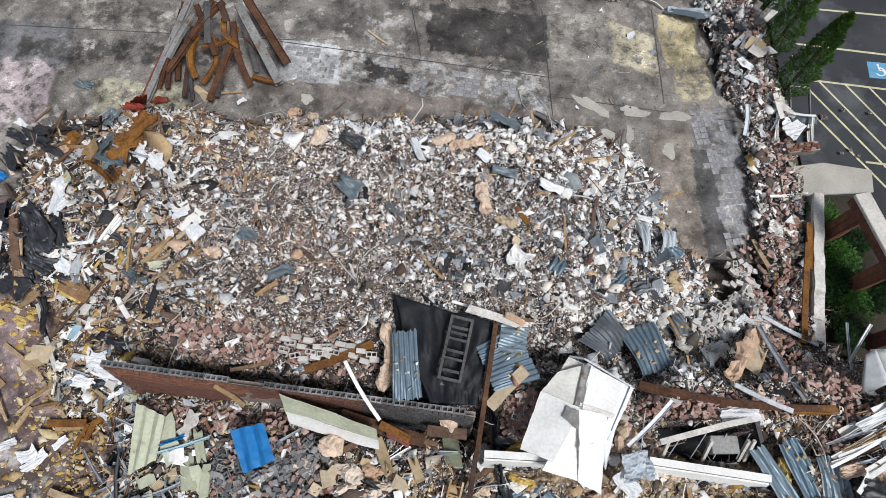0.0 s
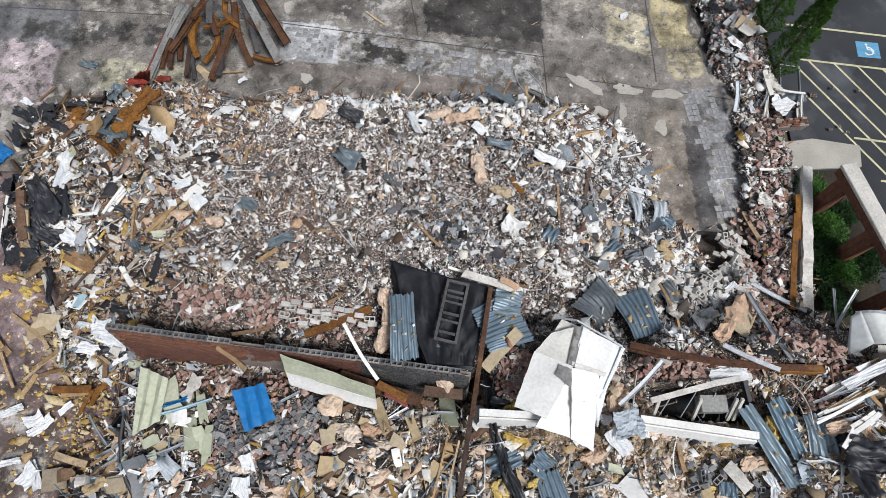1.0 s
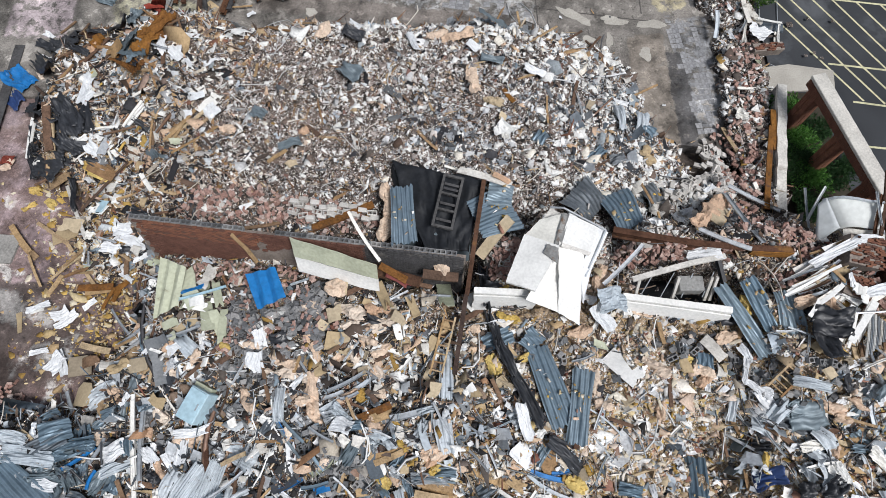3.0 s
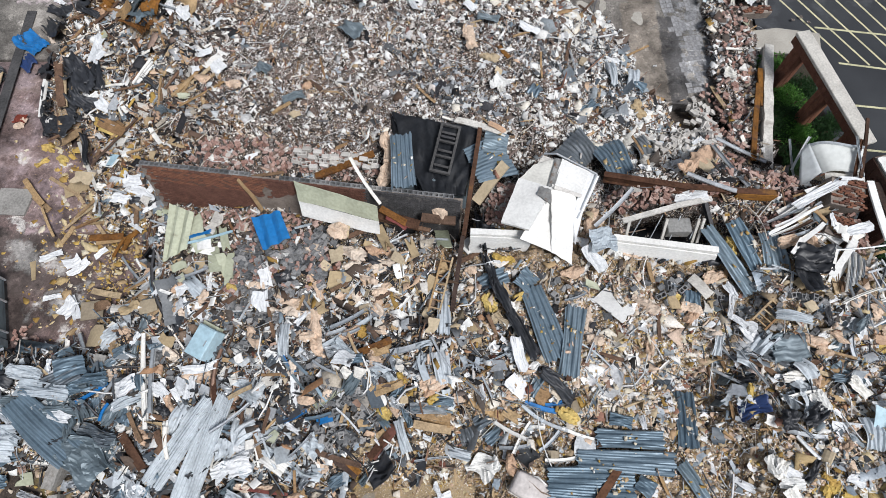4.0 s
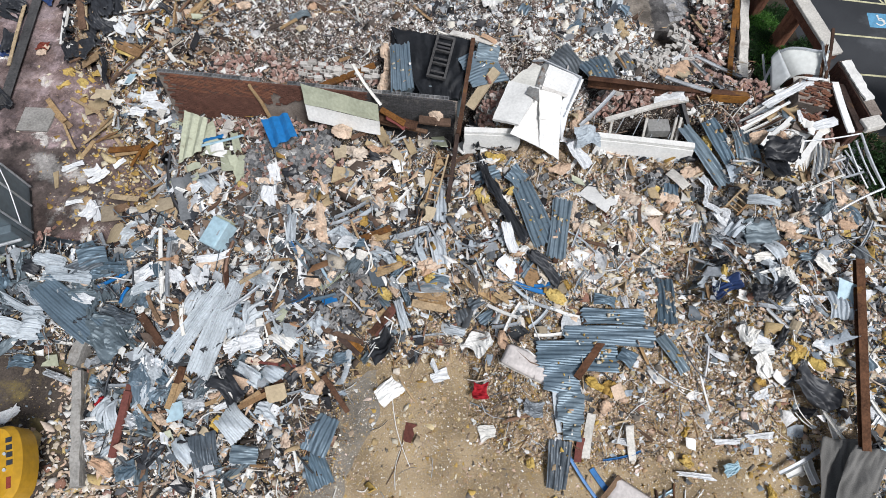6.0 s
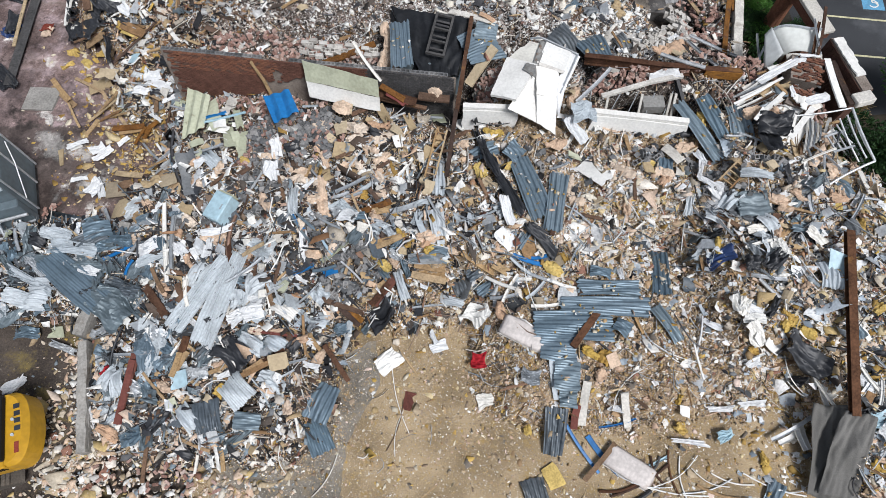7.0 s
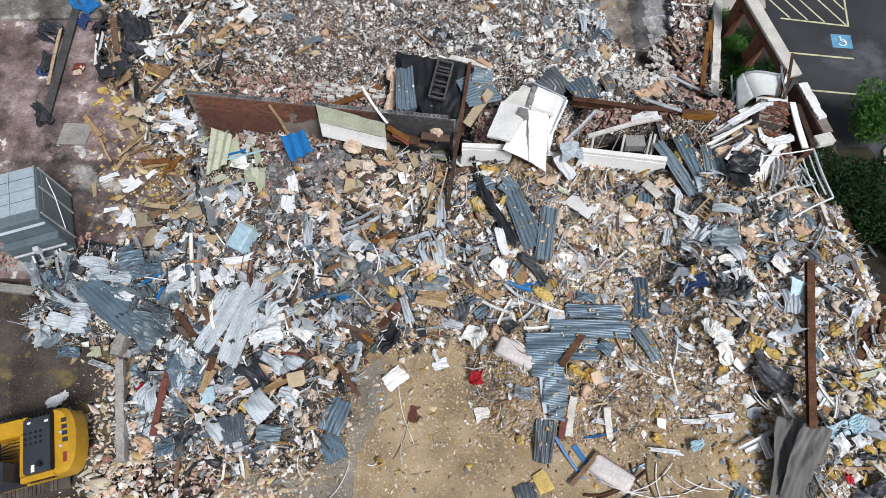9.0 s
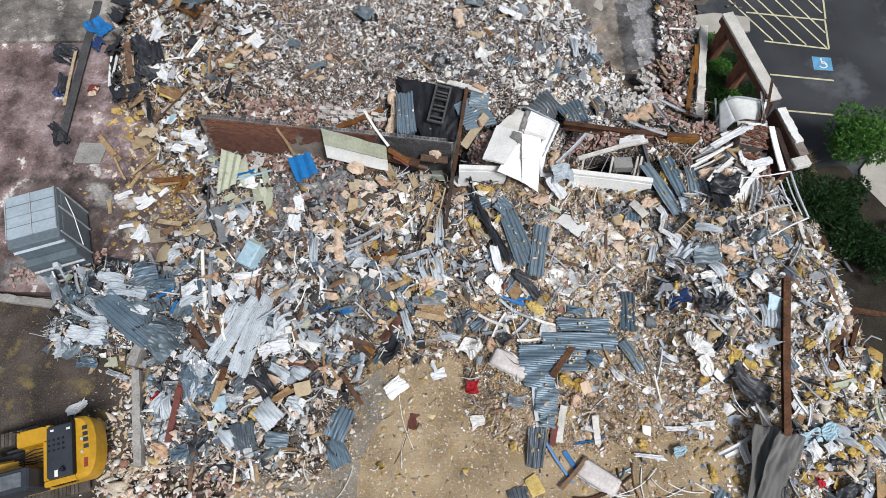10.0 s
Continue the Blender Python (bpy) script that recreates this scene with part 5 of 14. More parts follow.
# ---- zinc-clad air handling unit standing on the slab ----
def air_handler():
    ob = empty("air_handling_unit", pose(-19.3, -1.32, -0.3, 0, 0, 17) @ Matrix.Diagonal((0.9, 0.98, 1.12, 1)), "large grey zinc-clad air handling unit standing on the slab", "air handler")
    # sides coloured darker than the roof panels, shading put into the colour
    part("casing", block(-1.35, -1.5, 0.3, 1.35, 1.35, 2.9, 0.05), m_unitdark, ob, "side casing in darker slate blue for its shaded sides")
    part("plinth", block(-1.25, -1.4, 0.0, 1.25, 1.3, 0.3), m_darksteel, ob, "charred dark plinth")
    for i in range(2):
        for j in range(2):
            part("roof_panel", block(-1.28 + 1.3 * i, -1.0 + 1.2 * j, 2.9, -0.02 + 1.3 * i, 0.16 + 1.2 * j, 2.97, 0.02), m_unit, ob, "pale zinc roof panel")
            part("seam", block(-1.28 + 1.3 * i, -0.44 + 1.2 * j, 2.97, -0.02 + 1.3 * i, -0.41 + 1.2 * j, 2.985), m_unitdark, ob)
    for i in range(3):
        x = -1.33 + 1.3 * i
        part("rivet_strip", join(block(x, -1.0, 2.97, x + 0.05, 1.36, 3.0), *[block(x + 0.005, -0.95 + 0.19 * k, 3.0, x + 0.045, -0.91 + 0.19 * k, 3.02) for k in range(12)]), m_galv, ob)
    part("sloped_apron", moved(block(-1.33, -0.7, -0.04, 1.33, 0.0, 0.04), pose(0, -1.02, 2.86, 38, 0, 0)), m_unit, ob, "pale sloping apron")
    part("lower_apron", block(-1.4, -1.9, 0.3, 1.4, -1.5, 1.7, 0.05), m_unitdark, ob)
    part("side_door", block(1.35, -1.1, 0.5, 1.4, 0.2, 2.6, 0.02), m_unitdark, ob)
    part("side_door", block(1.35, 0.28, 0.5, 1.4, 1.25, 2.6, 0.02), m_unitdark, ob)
    for y in (-1.2, 0.24, 1.3):
        part("side_rail", block(1.38, y - 0.03, 0.3, 1.46, y + 0.03, 2.85), m_galv, ob, "galvanised corner rail")
    part("conduit", sweep(round_profile(0.03), [(1.5, 1.0, 2.4), (1.55, 0.2, 1.9), (1.5, -0.5, 1.5), (1.5, -1.2, 1.2)]), m_galv, ob)
    # pipework at its foot
    for k, (p0, p1) in enumerate((((-1.2, -2.05, 1.2), (1.5, -2.05, 1.2)), ((-0.9, -2.5, 0.6), (1.6, -2.5, 0.6)), ((0.1, -1.95, 1.35), (0.1, -2.9, 0.5)), ((-0.5, -2.0, 0.9), (-0.5, -2.7, 0.5)), ((0.9, -2.0, 0.9), (0.9, -2.9, 0.4)))):
        part("pipe", sweep(round_profile(0.07), [p0, p1]), m_galv, ob, "galvanised pipe")
    part("valve", block(-0.05, -2.2, 1.2, 0.25, -1.95, 1.55, 0.03), m_corrpale, ob, "pale valve body")
    part("drip_tray", block(0.0, -2.95, 0.15, 1.6, -1.95, 0.35, 0.03), m_black, ob, "black drip tray")


air_handler()


# ---- excavator parked in the yard ----
def excavator():
    # local x points to the boom, origin on the ground under the slewing ring
    ob = empty("excavator", pose(-17.67, -12.55, -0.34, 0, 0, 194), "yellow tracked excavator with a dark engine hood, parked on mud", "excavator")
    for s, y in (("l", -1.42), ("r", 1.42)):
        w = 0.3
        loop = [(2.0 + 0.0, 0.1), (2.35, 0.45), (2.0, 0.85), (-1.6, 0.85), (-1.95, 0.45), (-1.6, 0.1)]
        v = [(x, y - w, z) for x, z in loop] + [(x, y + w, z) for x, z in loop]
        f = [tuple(range(5, -1, -1)), tuple(range(6, 12))] + [(i, (i + 1) % 6, 6 + (i + 1) % 6, 6 + i) for i in range(6)]
        tr = part("track", (v, f), m_rubber, ob, "muddy steel track")
        for i in range(22):
            p = part("grouser", block(-1.65 + 0.17 * i, y - w - 0.01, 0.85, -1.55 + 0.17 * i, y + w + 0.01, 0.9), m_rubber, ob)
            p.parent = tr
    part("undercarriage", block(-1.2, -0.9, 0.35, 1.5, 0.9, 0.9, 0.08), m_darksteel, ob)
    part("turntable", sweep(round_profile(0.75, 20), [(0, 0, 0.9), (0, 0, 1.12)]), m_darksteel, ob)
    part("deck", block(-2.3, -1.35, 1.1, 0.4, 1.35, 1.32, 0.05), m_yellow, ob)
    part("deck_nose", block(0.4, -0.6, 1.1, 1.9, 1.35, 1.3, 0.05), m_darksteel, ob, "dark front deck")
    # counterweight with a rounded back
    n = 14
    out = [(-2.3, -1.35), (-2.3, 1.35)] + [(-2.3 - 0.78 * math.cos(radians(a)) ** 0.6, 1.35 * math.sin(radians(a))) for a in [80 - 160 * i / n for i in range(n + 1)]]
    k = len(out)
    v = [(x, y, 1.05) for x, y in out] + [(x * 1.0, y, 2.0) for x, y in out] + [(x + 0.16 * (x < -2.35), y * 0.93, 2.24) for x, y in out]
    f = [tuple(range(2 * k, 3 * k))[::-1], tuple(range(k))]
    for r in (0, k):
        f += [(r + i, r + k + i, r + k + (i + 1) % k, r + (i + 1) % k) for i in range(k)]
    cw = part("counterweight", (v, f), m_yellow, ob, "rounded yellow counterweight")
    for i, y in enumerate((-0.75, -0.48, -0.22, 0.06)):
        # plain dark marks in place of the maker's name
        p = part("mark", block(-2.88 + 0.06 * abs(y), y - 0.09, 2.243, -2.66 + 0.06 * abs(y), y + 0.09, 2.249), m_hood, ob, "dark painted mark")
        p.parent = cw
    p = part("mark", block(-2.82, 0.55, 2.243, -2.66, 0.95, 2.249), m_redsteel, ob, "red stripe mark")
    p.parent = cw
    for y in (-0.7, 0.7):
        p = part("lifting_eye", sweep(round_profile(0.06), [(-2.6, y * 0.4, 2.24), (-2.6, y * 0.4, 2.3)]), m_corrpale, ob)
        p.parent = cw
    hood = part("engine_hood", block(-2.32, -1.12, 1.3, -1.15, 1.12, 2.42, 0.09), m_hood, ob, "dark slate engine hood")
    for i in range(3):
        for j in range(4):
            p = part("vent_slot", block(-1.95 + 0.2 * j, -0.55 + 0.22 * i, 2.42, -1.85 + 0.2 * j, -0.45 + 0.22 * i, 2.427), m_black, ob)
            p.parent = hood
    for x, y, a, b in ((-2.2, -0.9, 0.16, 0.1), (-1.5, -0.95, 0.14, 0.09), (-1.65, 0.8, 0.14, 0.28)):
        p = part("warning_label", block(x, y, 2.42, x + a, y + b, 2.426), m_whitepaint, ob, "white warning label")
        p.parent = hood
    p = part("exhaust_stub", sweep(round_profile(0.09, 12), [(-1.9, 0.85, 2.4), (-1.9, 0.85, 2.62)]), m_black, ob)
    p.parent = hood
    part("hood_rail", block(-2.36, -1.15, 2.3, -2.3, 1.15, 2.5, 0.02), m_black, ob, "black hood edge")
    part("side_box", block(-1.1, -1.33, 1.3, 0.35, -0.62, 2.0, 0.06), m_yellow, ob, "yellow side tank")
    part("side_box", block(-2.25, 1.1, 1.3, -0.9, 1.36, 2.15, 0.05), m_yellow, ob)
    part("deck_plate", block(-1.15, -0.6, 1.3, -0.85, 1.1, 2.1, 0.04), m_yellow, ob)
    for i in range(9):
        part("grille_bar", block(-2.15 + 0.12 * i, 1.355, 1.7, -2.09 + 0.12 * i, 1.375, 2.05), m_black, ob)
    part("handrail", sweep(round_profile(0.025), [(-0.9, -1.28, 2.0), (-0.9, -1.28, 2.45), (0.2, -1.28, 2.45), (0.2, -1.28, 2.0)]), m_black, ob)
    # cab on the machine's left
    cab = part("cab", block(-0.75, 0.42, 1.3, 1.75, 1.36, 3.0, 0.1), m_hood, ob, "dark cab with glass")
    p = part("roof_hatch", block(-0.5, 0.6, 3.0, 0.6, 1.2, 3.05, 0.03), m_corrdark, ob)
    p.parent = cab
    p = part("window", block(-0.4, 1.358, 1.9, 1.4, 1.37, 2.8), m_hood, ob)
    p.parent = cab
    hoses = []
    rnd = random.Random(5)
    for i in range(5):
        y = -0.4 + 0.14 * i
        part("hose", sweep(round_profile(0.03), [(-0.8, y, 1.75), (-0.4, y + rnd.uniform(-0.1, 0.1), 2.0), (0.1, y * 0.6, 1.9), (0.5, y * 0.5, 1.8)]), m_black, ob, "black hydraulic hose")
    # boom and stick reaching away
    boom = part("boom", sweep(box_profile(0.4, 0.5), [(0.3, 0.1, 1.6), (1.8, 0.1, 2.2), (3.6, 0.1, 2.4), (5.6, 0.1, 1.9)]), m_yellow, ob, "yellow boom")
    for y in (-0.22, 0.4):
        p = part("cylinder", sweep(round_profile(0.09, 12), [(0.8, y, 1.35), (2.8, y, 2.15)]), m_yellow, ob)
        p.parent = boom
    part("stick", sweep(box_profile(0.34, 0.42), [(5.4, 0.1, 2.1), (6.0, 0.1, 0.3)]), m_yellow, ob)


excavator()


# ---- planting beside the lot ----
def foliage(n, seed, place, size):
    """n small two-leaf clumps; place(rnd) gives a point and its outward way."""
    rnd = random.Random(seed)
    v, f = [], []
    for _ in range(n):
        p, out = place(rnd)
        a = Vector((rnd.gauss(0, 1), rnd.gauss(0, 1), rnd.gauss(0, 0.6))) + out * 1.2
        a = a.normalized()
        s = Vector((rnd.gauss(0, 1), rnd.gauss(0, 1), rnd.gauss(0, 1))).cross(a)
        if s.length < 1e-3:
            continue
        s = s.normalized()
        l, w = size * rnd.uniform(0.6, 1.4), size * rnd.uniform(0.3, 0.6)
        n2 = a.cross(s) * w * 0.4
        k = len(v)
        v += [p, p + a * l * 0.5 + s * w * 0.5 + n2, p + a * l, p + a * l * 0.5 - s * w * 0.5 + n2]
        f += [(k, k + 1, k + 2), (k, k + 2, k + 3)]
    return v, f


def cypress(x, y, h, r, lean, seed):
    ob = empty("cypress_tree", pose(x, y, -0.5, lean[0], lean[1], 0), "tall narrow dark green cypress beside the parking lot", "tree", "cypress trees")
    part("trunk", sweep([(a * 1.0, b) for a, b in round_profile(0.1)], [(0, 0, 0), (0.01, 0, h * 0.5), (0, 0, h * 0.9)]), m_bark, ob)

    def place(rnd):
        t = rnd.random() ** 0.8
        a = rnd.uniform(0, 6.283)
        wide = r * (1 - t) ** 0.55 * (0.55 + 0.45 * min(1, t * 8)) * (1 + 0.18 * math.sin(3 * a + 5 * t * 6)) * rnd.uniform(0.75, 1.05)
        return Vector((wide * math.cos(a), wide * math.sin(a), 0.15 + t * (h - 0.15))), Vector((math.cos(a) * 0.5, math.sin(a) * 0.5, 1.1))
    part("crown", foliage(int(4200 * h / 4), seed, place, 0.13), m_cypress, ob)


def shrub(x, y, rx, ry, h, mat, seed, label, n=1800, size=0.14, name="shrub", base=0.0, trunk=0.0):
    ob = empty(name, pose(x, y, base - 0.42), label, "tree" if trunk else "shrub", "" if trunk else "shrubs")
    rnd0 = random.Random(seed)
    blobs = [(rnd0.uniform(-0.6, 0.6), rnd0.uniform(-0.6, 0.6), rnd0.uniform(0.35, 0.8), rnd0.uniform(0.32, 0.55)) for _ in range(14)]
    limbs = []
    for bx, by, bz, br in blobs[:7]:
        limbs.append(sweep(round_profile(0.04 if not trunk else 0.06, 5), [(0, 0, 0 if not trunk else trunk), (bx * rx * 0.4, by * ry * 0.4, trunk + bz * h * 0.5), (bx * rx, by * ry, trunk + bz * h)]))
    if trunk:
        limbs.append(sweep(round_profile(0.13, 8), [(0, 0, -0.05), (0.03, 0.02, trunk * 0.6), (0, 0, trunk + h * 0.3)]))
    part("trunk" if trunk else "stem", join(*limbs), m_bark, ob)

    def place(rnd):
        bx, by, bz, br = rnd.choice(blobs)
        d = Vector((rnd.gauss(0, 1), rnd.gauss(0, 1), rnd.gauss(0, 1))).normalized()
        r = rnd.uniform(0.55, 1.0) ** 0.5
        p = Vector((bx * rx + d.x * br * rx * r, by * ry + d.y * br * ry * r, trunk + max(0.05, bz * h + d.z * br * h * 0.55 * r)))
        return p, d * 0.8 + Vector((0, 0, 0.4))
    part("crown", foliage(n, seed + 1, place, size), mat, ob)


cypress(17.0, 18.1, 5.5, 0.85, (0, 0), 31)
cypress(16.9, 20.7, 5.4, 0.85, (0, 0), 32)
cypress(17.2, 23.4, 5.0, 0.66, (0, 0), 33)
for i, (x, y, r, h) in enumerate(((16.9, 11.2, 0.8, 1.3), (17.3, 9.3, 0.9, 1.1), (16.7, 8.0, 0.9, 1.2), (17.5, 7.2, 0.9, 1.0), (17.0, 6.0, 0.8, 0.9))):
    shrub(x, y, r, r * 1.1, h, m_leaf if i == 0 else m_leafdark if i in (2, 4) else m_leaf, 40 + i, "bright green leafy shrub in the planted bed" if i in (0, 1, 3) else "dark green shrub in the planted bed", n=1900, size=0.13)
for i, (x, y) in enumerate(((16.74, 8.12), (18.37, 9.96), (18.48, 7.49), (19.50, 8.08), (17.58, 8.51), (17.36, 10.39))):
    shrub(x, y, 0.75, 0.8, 0.7, m_leafdark, 50 + i, "low dark green shrub filling the planted bed", n=1300, size=0.13)
shrub(23.45, 3.55, 1.95, 1.9, 2.6, m_leaf, 60, "bright green small tree beside the parking lot", n=5200, size=0.2, name="small_tree", trunk=0.7)
for i, (x, y, r, h, m) in enumerate(((20.6, 0.6, 1.7, 1.8, m_leafdark), (22.6, 0.4, 1.3, 1.4, m_leafdark), (21.8, -1.5, 1.8, 1.6, m_leafdark), (24.2, -2.8, 2.0, 1.5, m_leafdark), (23.0, -2.6, 1.5, 1.4, m_leafdark))):
    shrub(x, y, r, r, h, m, 70 + i, "dense dark green hedge shrub beside the ruin" if m is m_leafdark else "green hedge shrub beside the pavement", n=2600, size=0.2)
pad("planting_bed", [(15.6, 12.4), (19.2, 12.4), (19.6, 4.2), (15.4, 4.2)], -0.4, m_gardensoil, "dark planting soil of the bed", "ground")
pad("planting_bed", [(18.9, 2.6), (23.5, 2.9), (26.5, -2.2), (26.5, -12), (18.5, -12)], -0.4, m_gardensoil, "dark planting soil under the hedge", "ground")


def dead_bush(x, y, r, seed):
    rnd = random.Random(seed)
    shapes = []
    for _ in range(150):
        a, e = rnd.uniform(0, 6.283), rnd.uniform(0.1, 1.4)
        d = Vector((math.cos(a) * math.cos(e), math.sin(a) * math.cos(e), math.sin(e)))
        q = r * rnd.uniform(0.6, 1.1)
        b = Vector((rnd.gauss(0, 0.12), rnd.gauss(0, 0.12), rnd.gauss(0, 0.12)))
        shapes.append(sweep(box_profile(0.022, 0.022), [(0, 0, 0.05), d * q * 0.5 + b, d * q + b * 0.5]))
    ob = empty("dead_bush", pose(x, y, -0.35), "dry leafless brown bush by the broken wall", "bush")
    part("dry_brush", join(*shapes), m_twig, ob)


dead_bush(20.9, 3.0, 0.95, 8)


for a, b, w in (((4.6, 3.9), (4.6, 0.0), 2.6), ((0.1, 5.6), (0.6, 2.3), 2.8), ((-20.4, -1.7), (-17.8, -0.9), 3.6), ((9.6, 2.1), (9.6, 0.7), 3.6), ((15.0, 4.0), (17.0, 3.8), 1.6), ((16.7, 2.3), (16.3, -0.2), 1.2)):
    cover(a, b, w)


# ---- placed debris: sheets, beams, boards, cloths ----

# corrugated sheets
corrugated((-8.57, -10.95, 1.20), (-8.28, -12.10, 0.99), 1.0, "dark", 0.1, 129)
corrugated((-7.81, -10.15, 1.16), (-6.93, -11.05, 1.19), 1.1, "pale", 0.2, 130)
corrugated((-7.40, -11.68, 1.17), (-6.34, -11.77, 1.07), 0.6, "blue", 0.1, 132)
corrugated((15.87, -6.10, 2.49), (15.73, -7.24, 2.59), 1.1, "pale", 0.15, 136)
corrugated((10.10, -1.26, 2.52), (10.00, -1.98, 2.43), 0.75, "blue", 0.05, 137)
corrugated((3.88, -13.82, 0.06), (4.11, -14.78, 0.06), 0.95, "dark", 0.15, 138)
corrugated((13.28, -14.05, 0.07), (12.65, -14.95, 0.05), 0.6, "blue", 0.1, 139)
corrugated((3.46, -0.48, 2.47), (4.04, -0.94, 2.07), 0.9, "blue", 0.05, 140)
corrugated((0.31, -3.52, 2.53), (0.51, -4.80, 2.49), 0.6, "pale", 0.1, 141)
corrugated((-9.49, -11.11, 1.14), (-8.77, -11.95, 1.01), 0.6, "pale", 0.25, 144)

# steel
bar("steel_beam", [(6.93, 3.23, 3.45), (7.89, 2.96, 3.60), (8.88, 2.75, 3.65), (9.88, 2.57, 3.65), (10.91, 2.48, 3.60), (11.97, 2.43, 3.50), (12.85, 2.42, 3.40), (13.65, 2.42, 3.30)], beam_profile(0.24, 0.5, 0.03), "rust", "long curved rusty brown steel I-beam with a bright orange end", "steel beam", "steel beams")
bar("steel_plate", [(11.97, 2.29, 3.50), (12.85, 2.28, 3.40), (13.65, 2.28, 3.30)], box_profile(0.03, 0.44), "orange", "orange rusted end plate on the curved beam", "steel plate")
steel_beam((-11.54, -9.35, 1.26), (-11.91, -11.74, 0.81), "redpaint", 0.26, 0.14, 0)
steel_beam((-4.12, -8.82, 1.17), (-3.23, -10.09, 0.28), "rust", 0.2, 0.14, 0)
steel_beam((-21.02, 15.30, -0.24), (-21.05, 4.92, -0.24), "darksteel", 0.5, 0.4, 0, where="along the slab edge")
steel_beam((20.23, -4.60, 0.97), (22.25, -9.48, -0.19), "rust", 0.3, 0.3, 0.2)
steel_beam((17.06, -5.55, 2.30), (23.40, -5.84, -0.48), "rust", 0.22, 0.2, 0.1)
steel_beam((19.29, -8.05, 2.21), (20.22, -6.84, 1.67), "rust", 0.2, 0.2, 0)
steel_beam((10.65, 2.44, 3.62), (11.14, 1.41, 2.81), "darksteel", 0.16, 0.2, 0)
steel_beam((-12.22, 22.28, 1.20), (-13.86, 16.95, 0.30), "greysteel", 0.3, 0.21, 0, where="in a pile of salvaged steel")
steel_beam((-11.39, 21.73, 1.60), (-12.98, 19.06, 0.80), "greysteel", 0.3, 0.21, 0.1, where="in a pile of salvaged steel", flat=True)
steel_beam((-12.79, 22.67, 0.60), (-12.60, 18.21, 0.20), "rust", 0.25, 0.175, 0.05, where="in a pile of salvaged steel", flat=True)
steel_beam((-11.98, 20.82, 0.90), (-12.08, 17.17, 0.30), "rust", 0.22, 0.154, 0, where="in a pile of salvaged steel")
steel_beam((-11.67, 20.23, 1.00), (-11.61, 18.15, 0.50), "orange", 0.3, 0.21, 0.3, where="in a pile of salvaged steel", flat=True)
steel_beam((-11.02, 20.31, 1.10), (-11.29, 17.90, 0.40), "orange", 0.22, 0.154, -0.5, where="in a pile of salvaged steel", flat=True)
steel_beam((-9.86, 20.06, 1.00), (-10.85, 16.96, 0.30), "rust", 0.3, 0.21, 0, where="in a pile of salvaged steel")
steel_beam((-10.23, 20.71, 1.60), (-9.61, 19.56, 1.00), "orange", 0.25, 0.175, 0.3, where="in a pile of salvaged steel", flat=True)
steel_beam((-9.89, 20.72, 1.40), (-9.00, 17.82, 0.30), "rust", 0.3, 0.21, 0.2, where="in a pile of salvaged steel", flat=True)
steel_beam((-9.79, 21.84, 1.30), (-7.66, 17.99, 0.30), "greysteel", 0.42, 0.294, 0, where="in a pile of salvaged steel")
steel_beam((-9.37, 22.10, 1.40), (-7.33, 18.98, 0.50), "rust", 0.4, 0.28, 0, where="in a pile of salvaged steel", flat=True)
steel_beam((-10.18, 21.36, 2.00), (-11.77, 19.72, 1.40), "rust", 0.25, 0.175, 0.1, where="in a pile of salvaged steel", flat=True)
steel_beam((-10.82, 21.65, 1.80), (-12.96, 18.40, 0.60), "rust", 0.25, 0.175, -0.1, where="in a pile of salvaged steel")
steel_beam((-9.00, 18.37, 0.30), (-7.62, 18.05, 0.30), "orange", 0.2, 0.14, 0.05, where="in a pile of salvaged steel", flat=True)
steel_beam((-10.30, 21.17, 2.20), (-9.99, 20.37, 1.80), "rust", 0.3, 0.21, 0, where="in a pile of salvaged steel", flat=True)
steel_beam((-13.33, 19.63, 0.50), (-14.03, 16.85, 0.30), "redpaint", 0.25, 0.175, 0, where="in a pile of salvaged steel")
steel_beam((-9.65, 19.55, 0.40), (-9.67, 20.56, 1.20), "orange", 0.2, 0.14, -0.3, where="in a pile of salvaged steel", flat=True)
steel_beam((-11.36, 19.56, 1.00), (-9.98, 19.83, 1.20), "orange", 0.18, 0.126, 0.1, where="in a pile of salvaged steel", flat=True)
steel_beam((-12.63, 21.77, 1.00), (-12.96, 17.65, 0.30), "rust", 0.22, 0.154, 0.1, where="in a pile of salvaged steel")
steel_beam((-12.26, 20.31, 0.70), (-11.66, 17.02, 0.30), "darksteel", 0.2, 0.14, 0.05, where="in a pile of salvaged steel", flat=True)
steel_beam((-10.75, 20.06, 1.00), (-10.41, 17.66, 0.30), "rust", 0.25, 0.175, 0.1, where="in a pile of salvaged steel", flat=True)
steel_beam((-10.21, 19.81, 0.90), (-10.53, 17.18, 0.30), "darksteel", 0.22, 0.154, 0, where="in a pile of salvaged steel")
steel_beam((-11.54, 21.28, 1.90), (-10.62, 19.07, 1.00), "rust", 0.28, 0.196, 0, where="in a pile of salvaged steel", flat=True)
steel_beam((-9.61, 21.25, 1.20), (-8.73, 18.56, 0.40), "darksteel", 0.25, 0.175, 0, where="in a pile of salvaged steel", flat=True)
steel_beam((-10.98, 21.36, 2.00), (-10.97, 19.56, 1.20), "darksteel", 0.3, 0.21, 0, where="in a pile of salvaged steel")
steel_beam((-12.84, 20.14, 0.90), (-13.37, 17.65, 0.30), "rust", 0.2, 0.14, 0, where="in a pile of salvaged steel", flat=True)
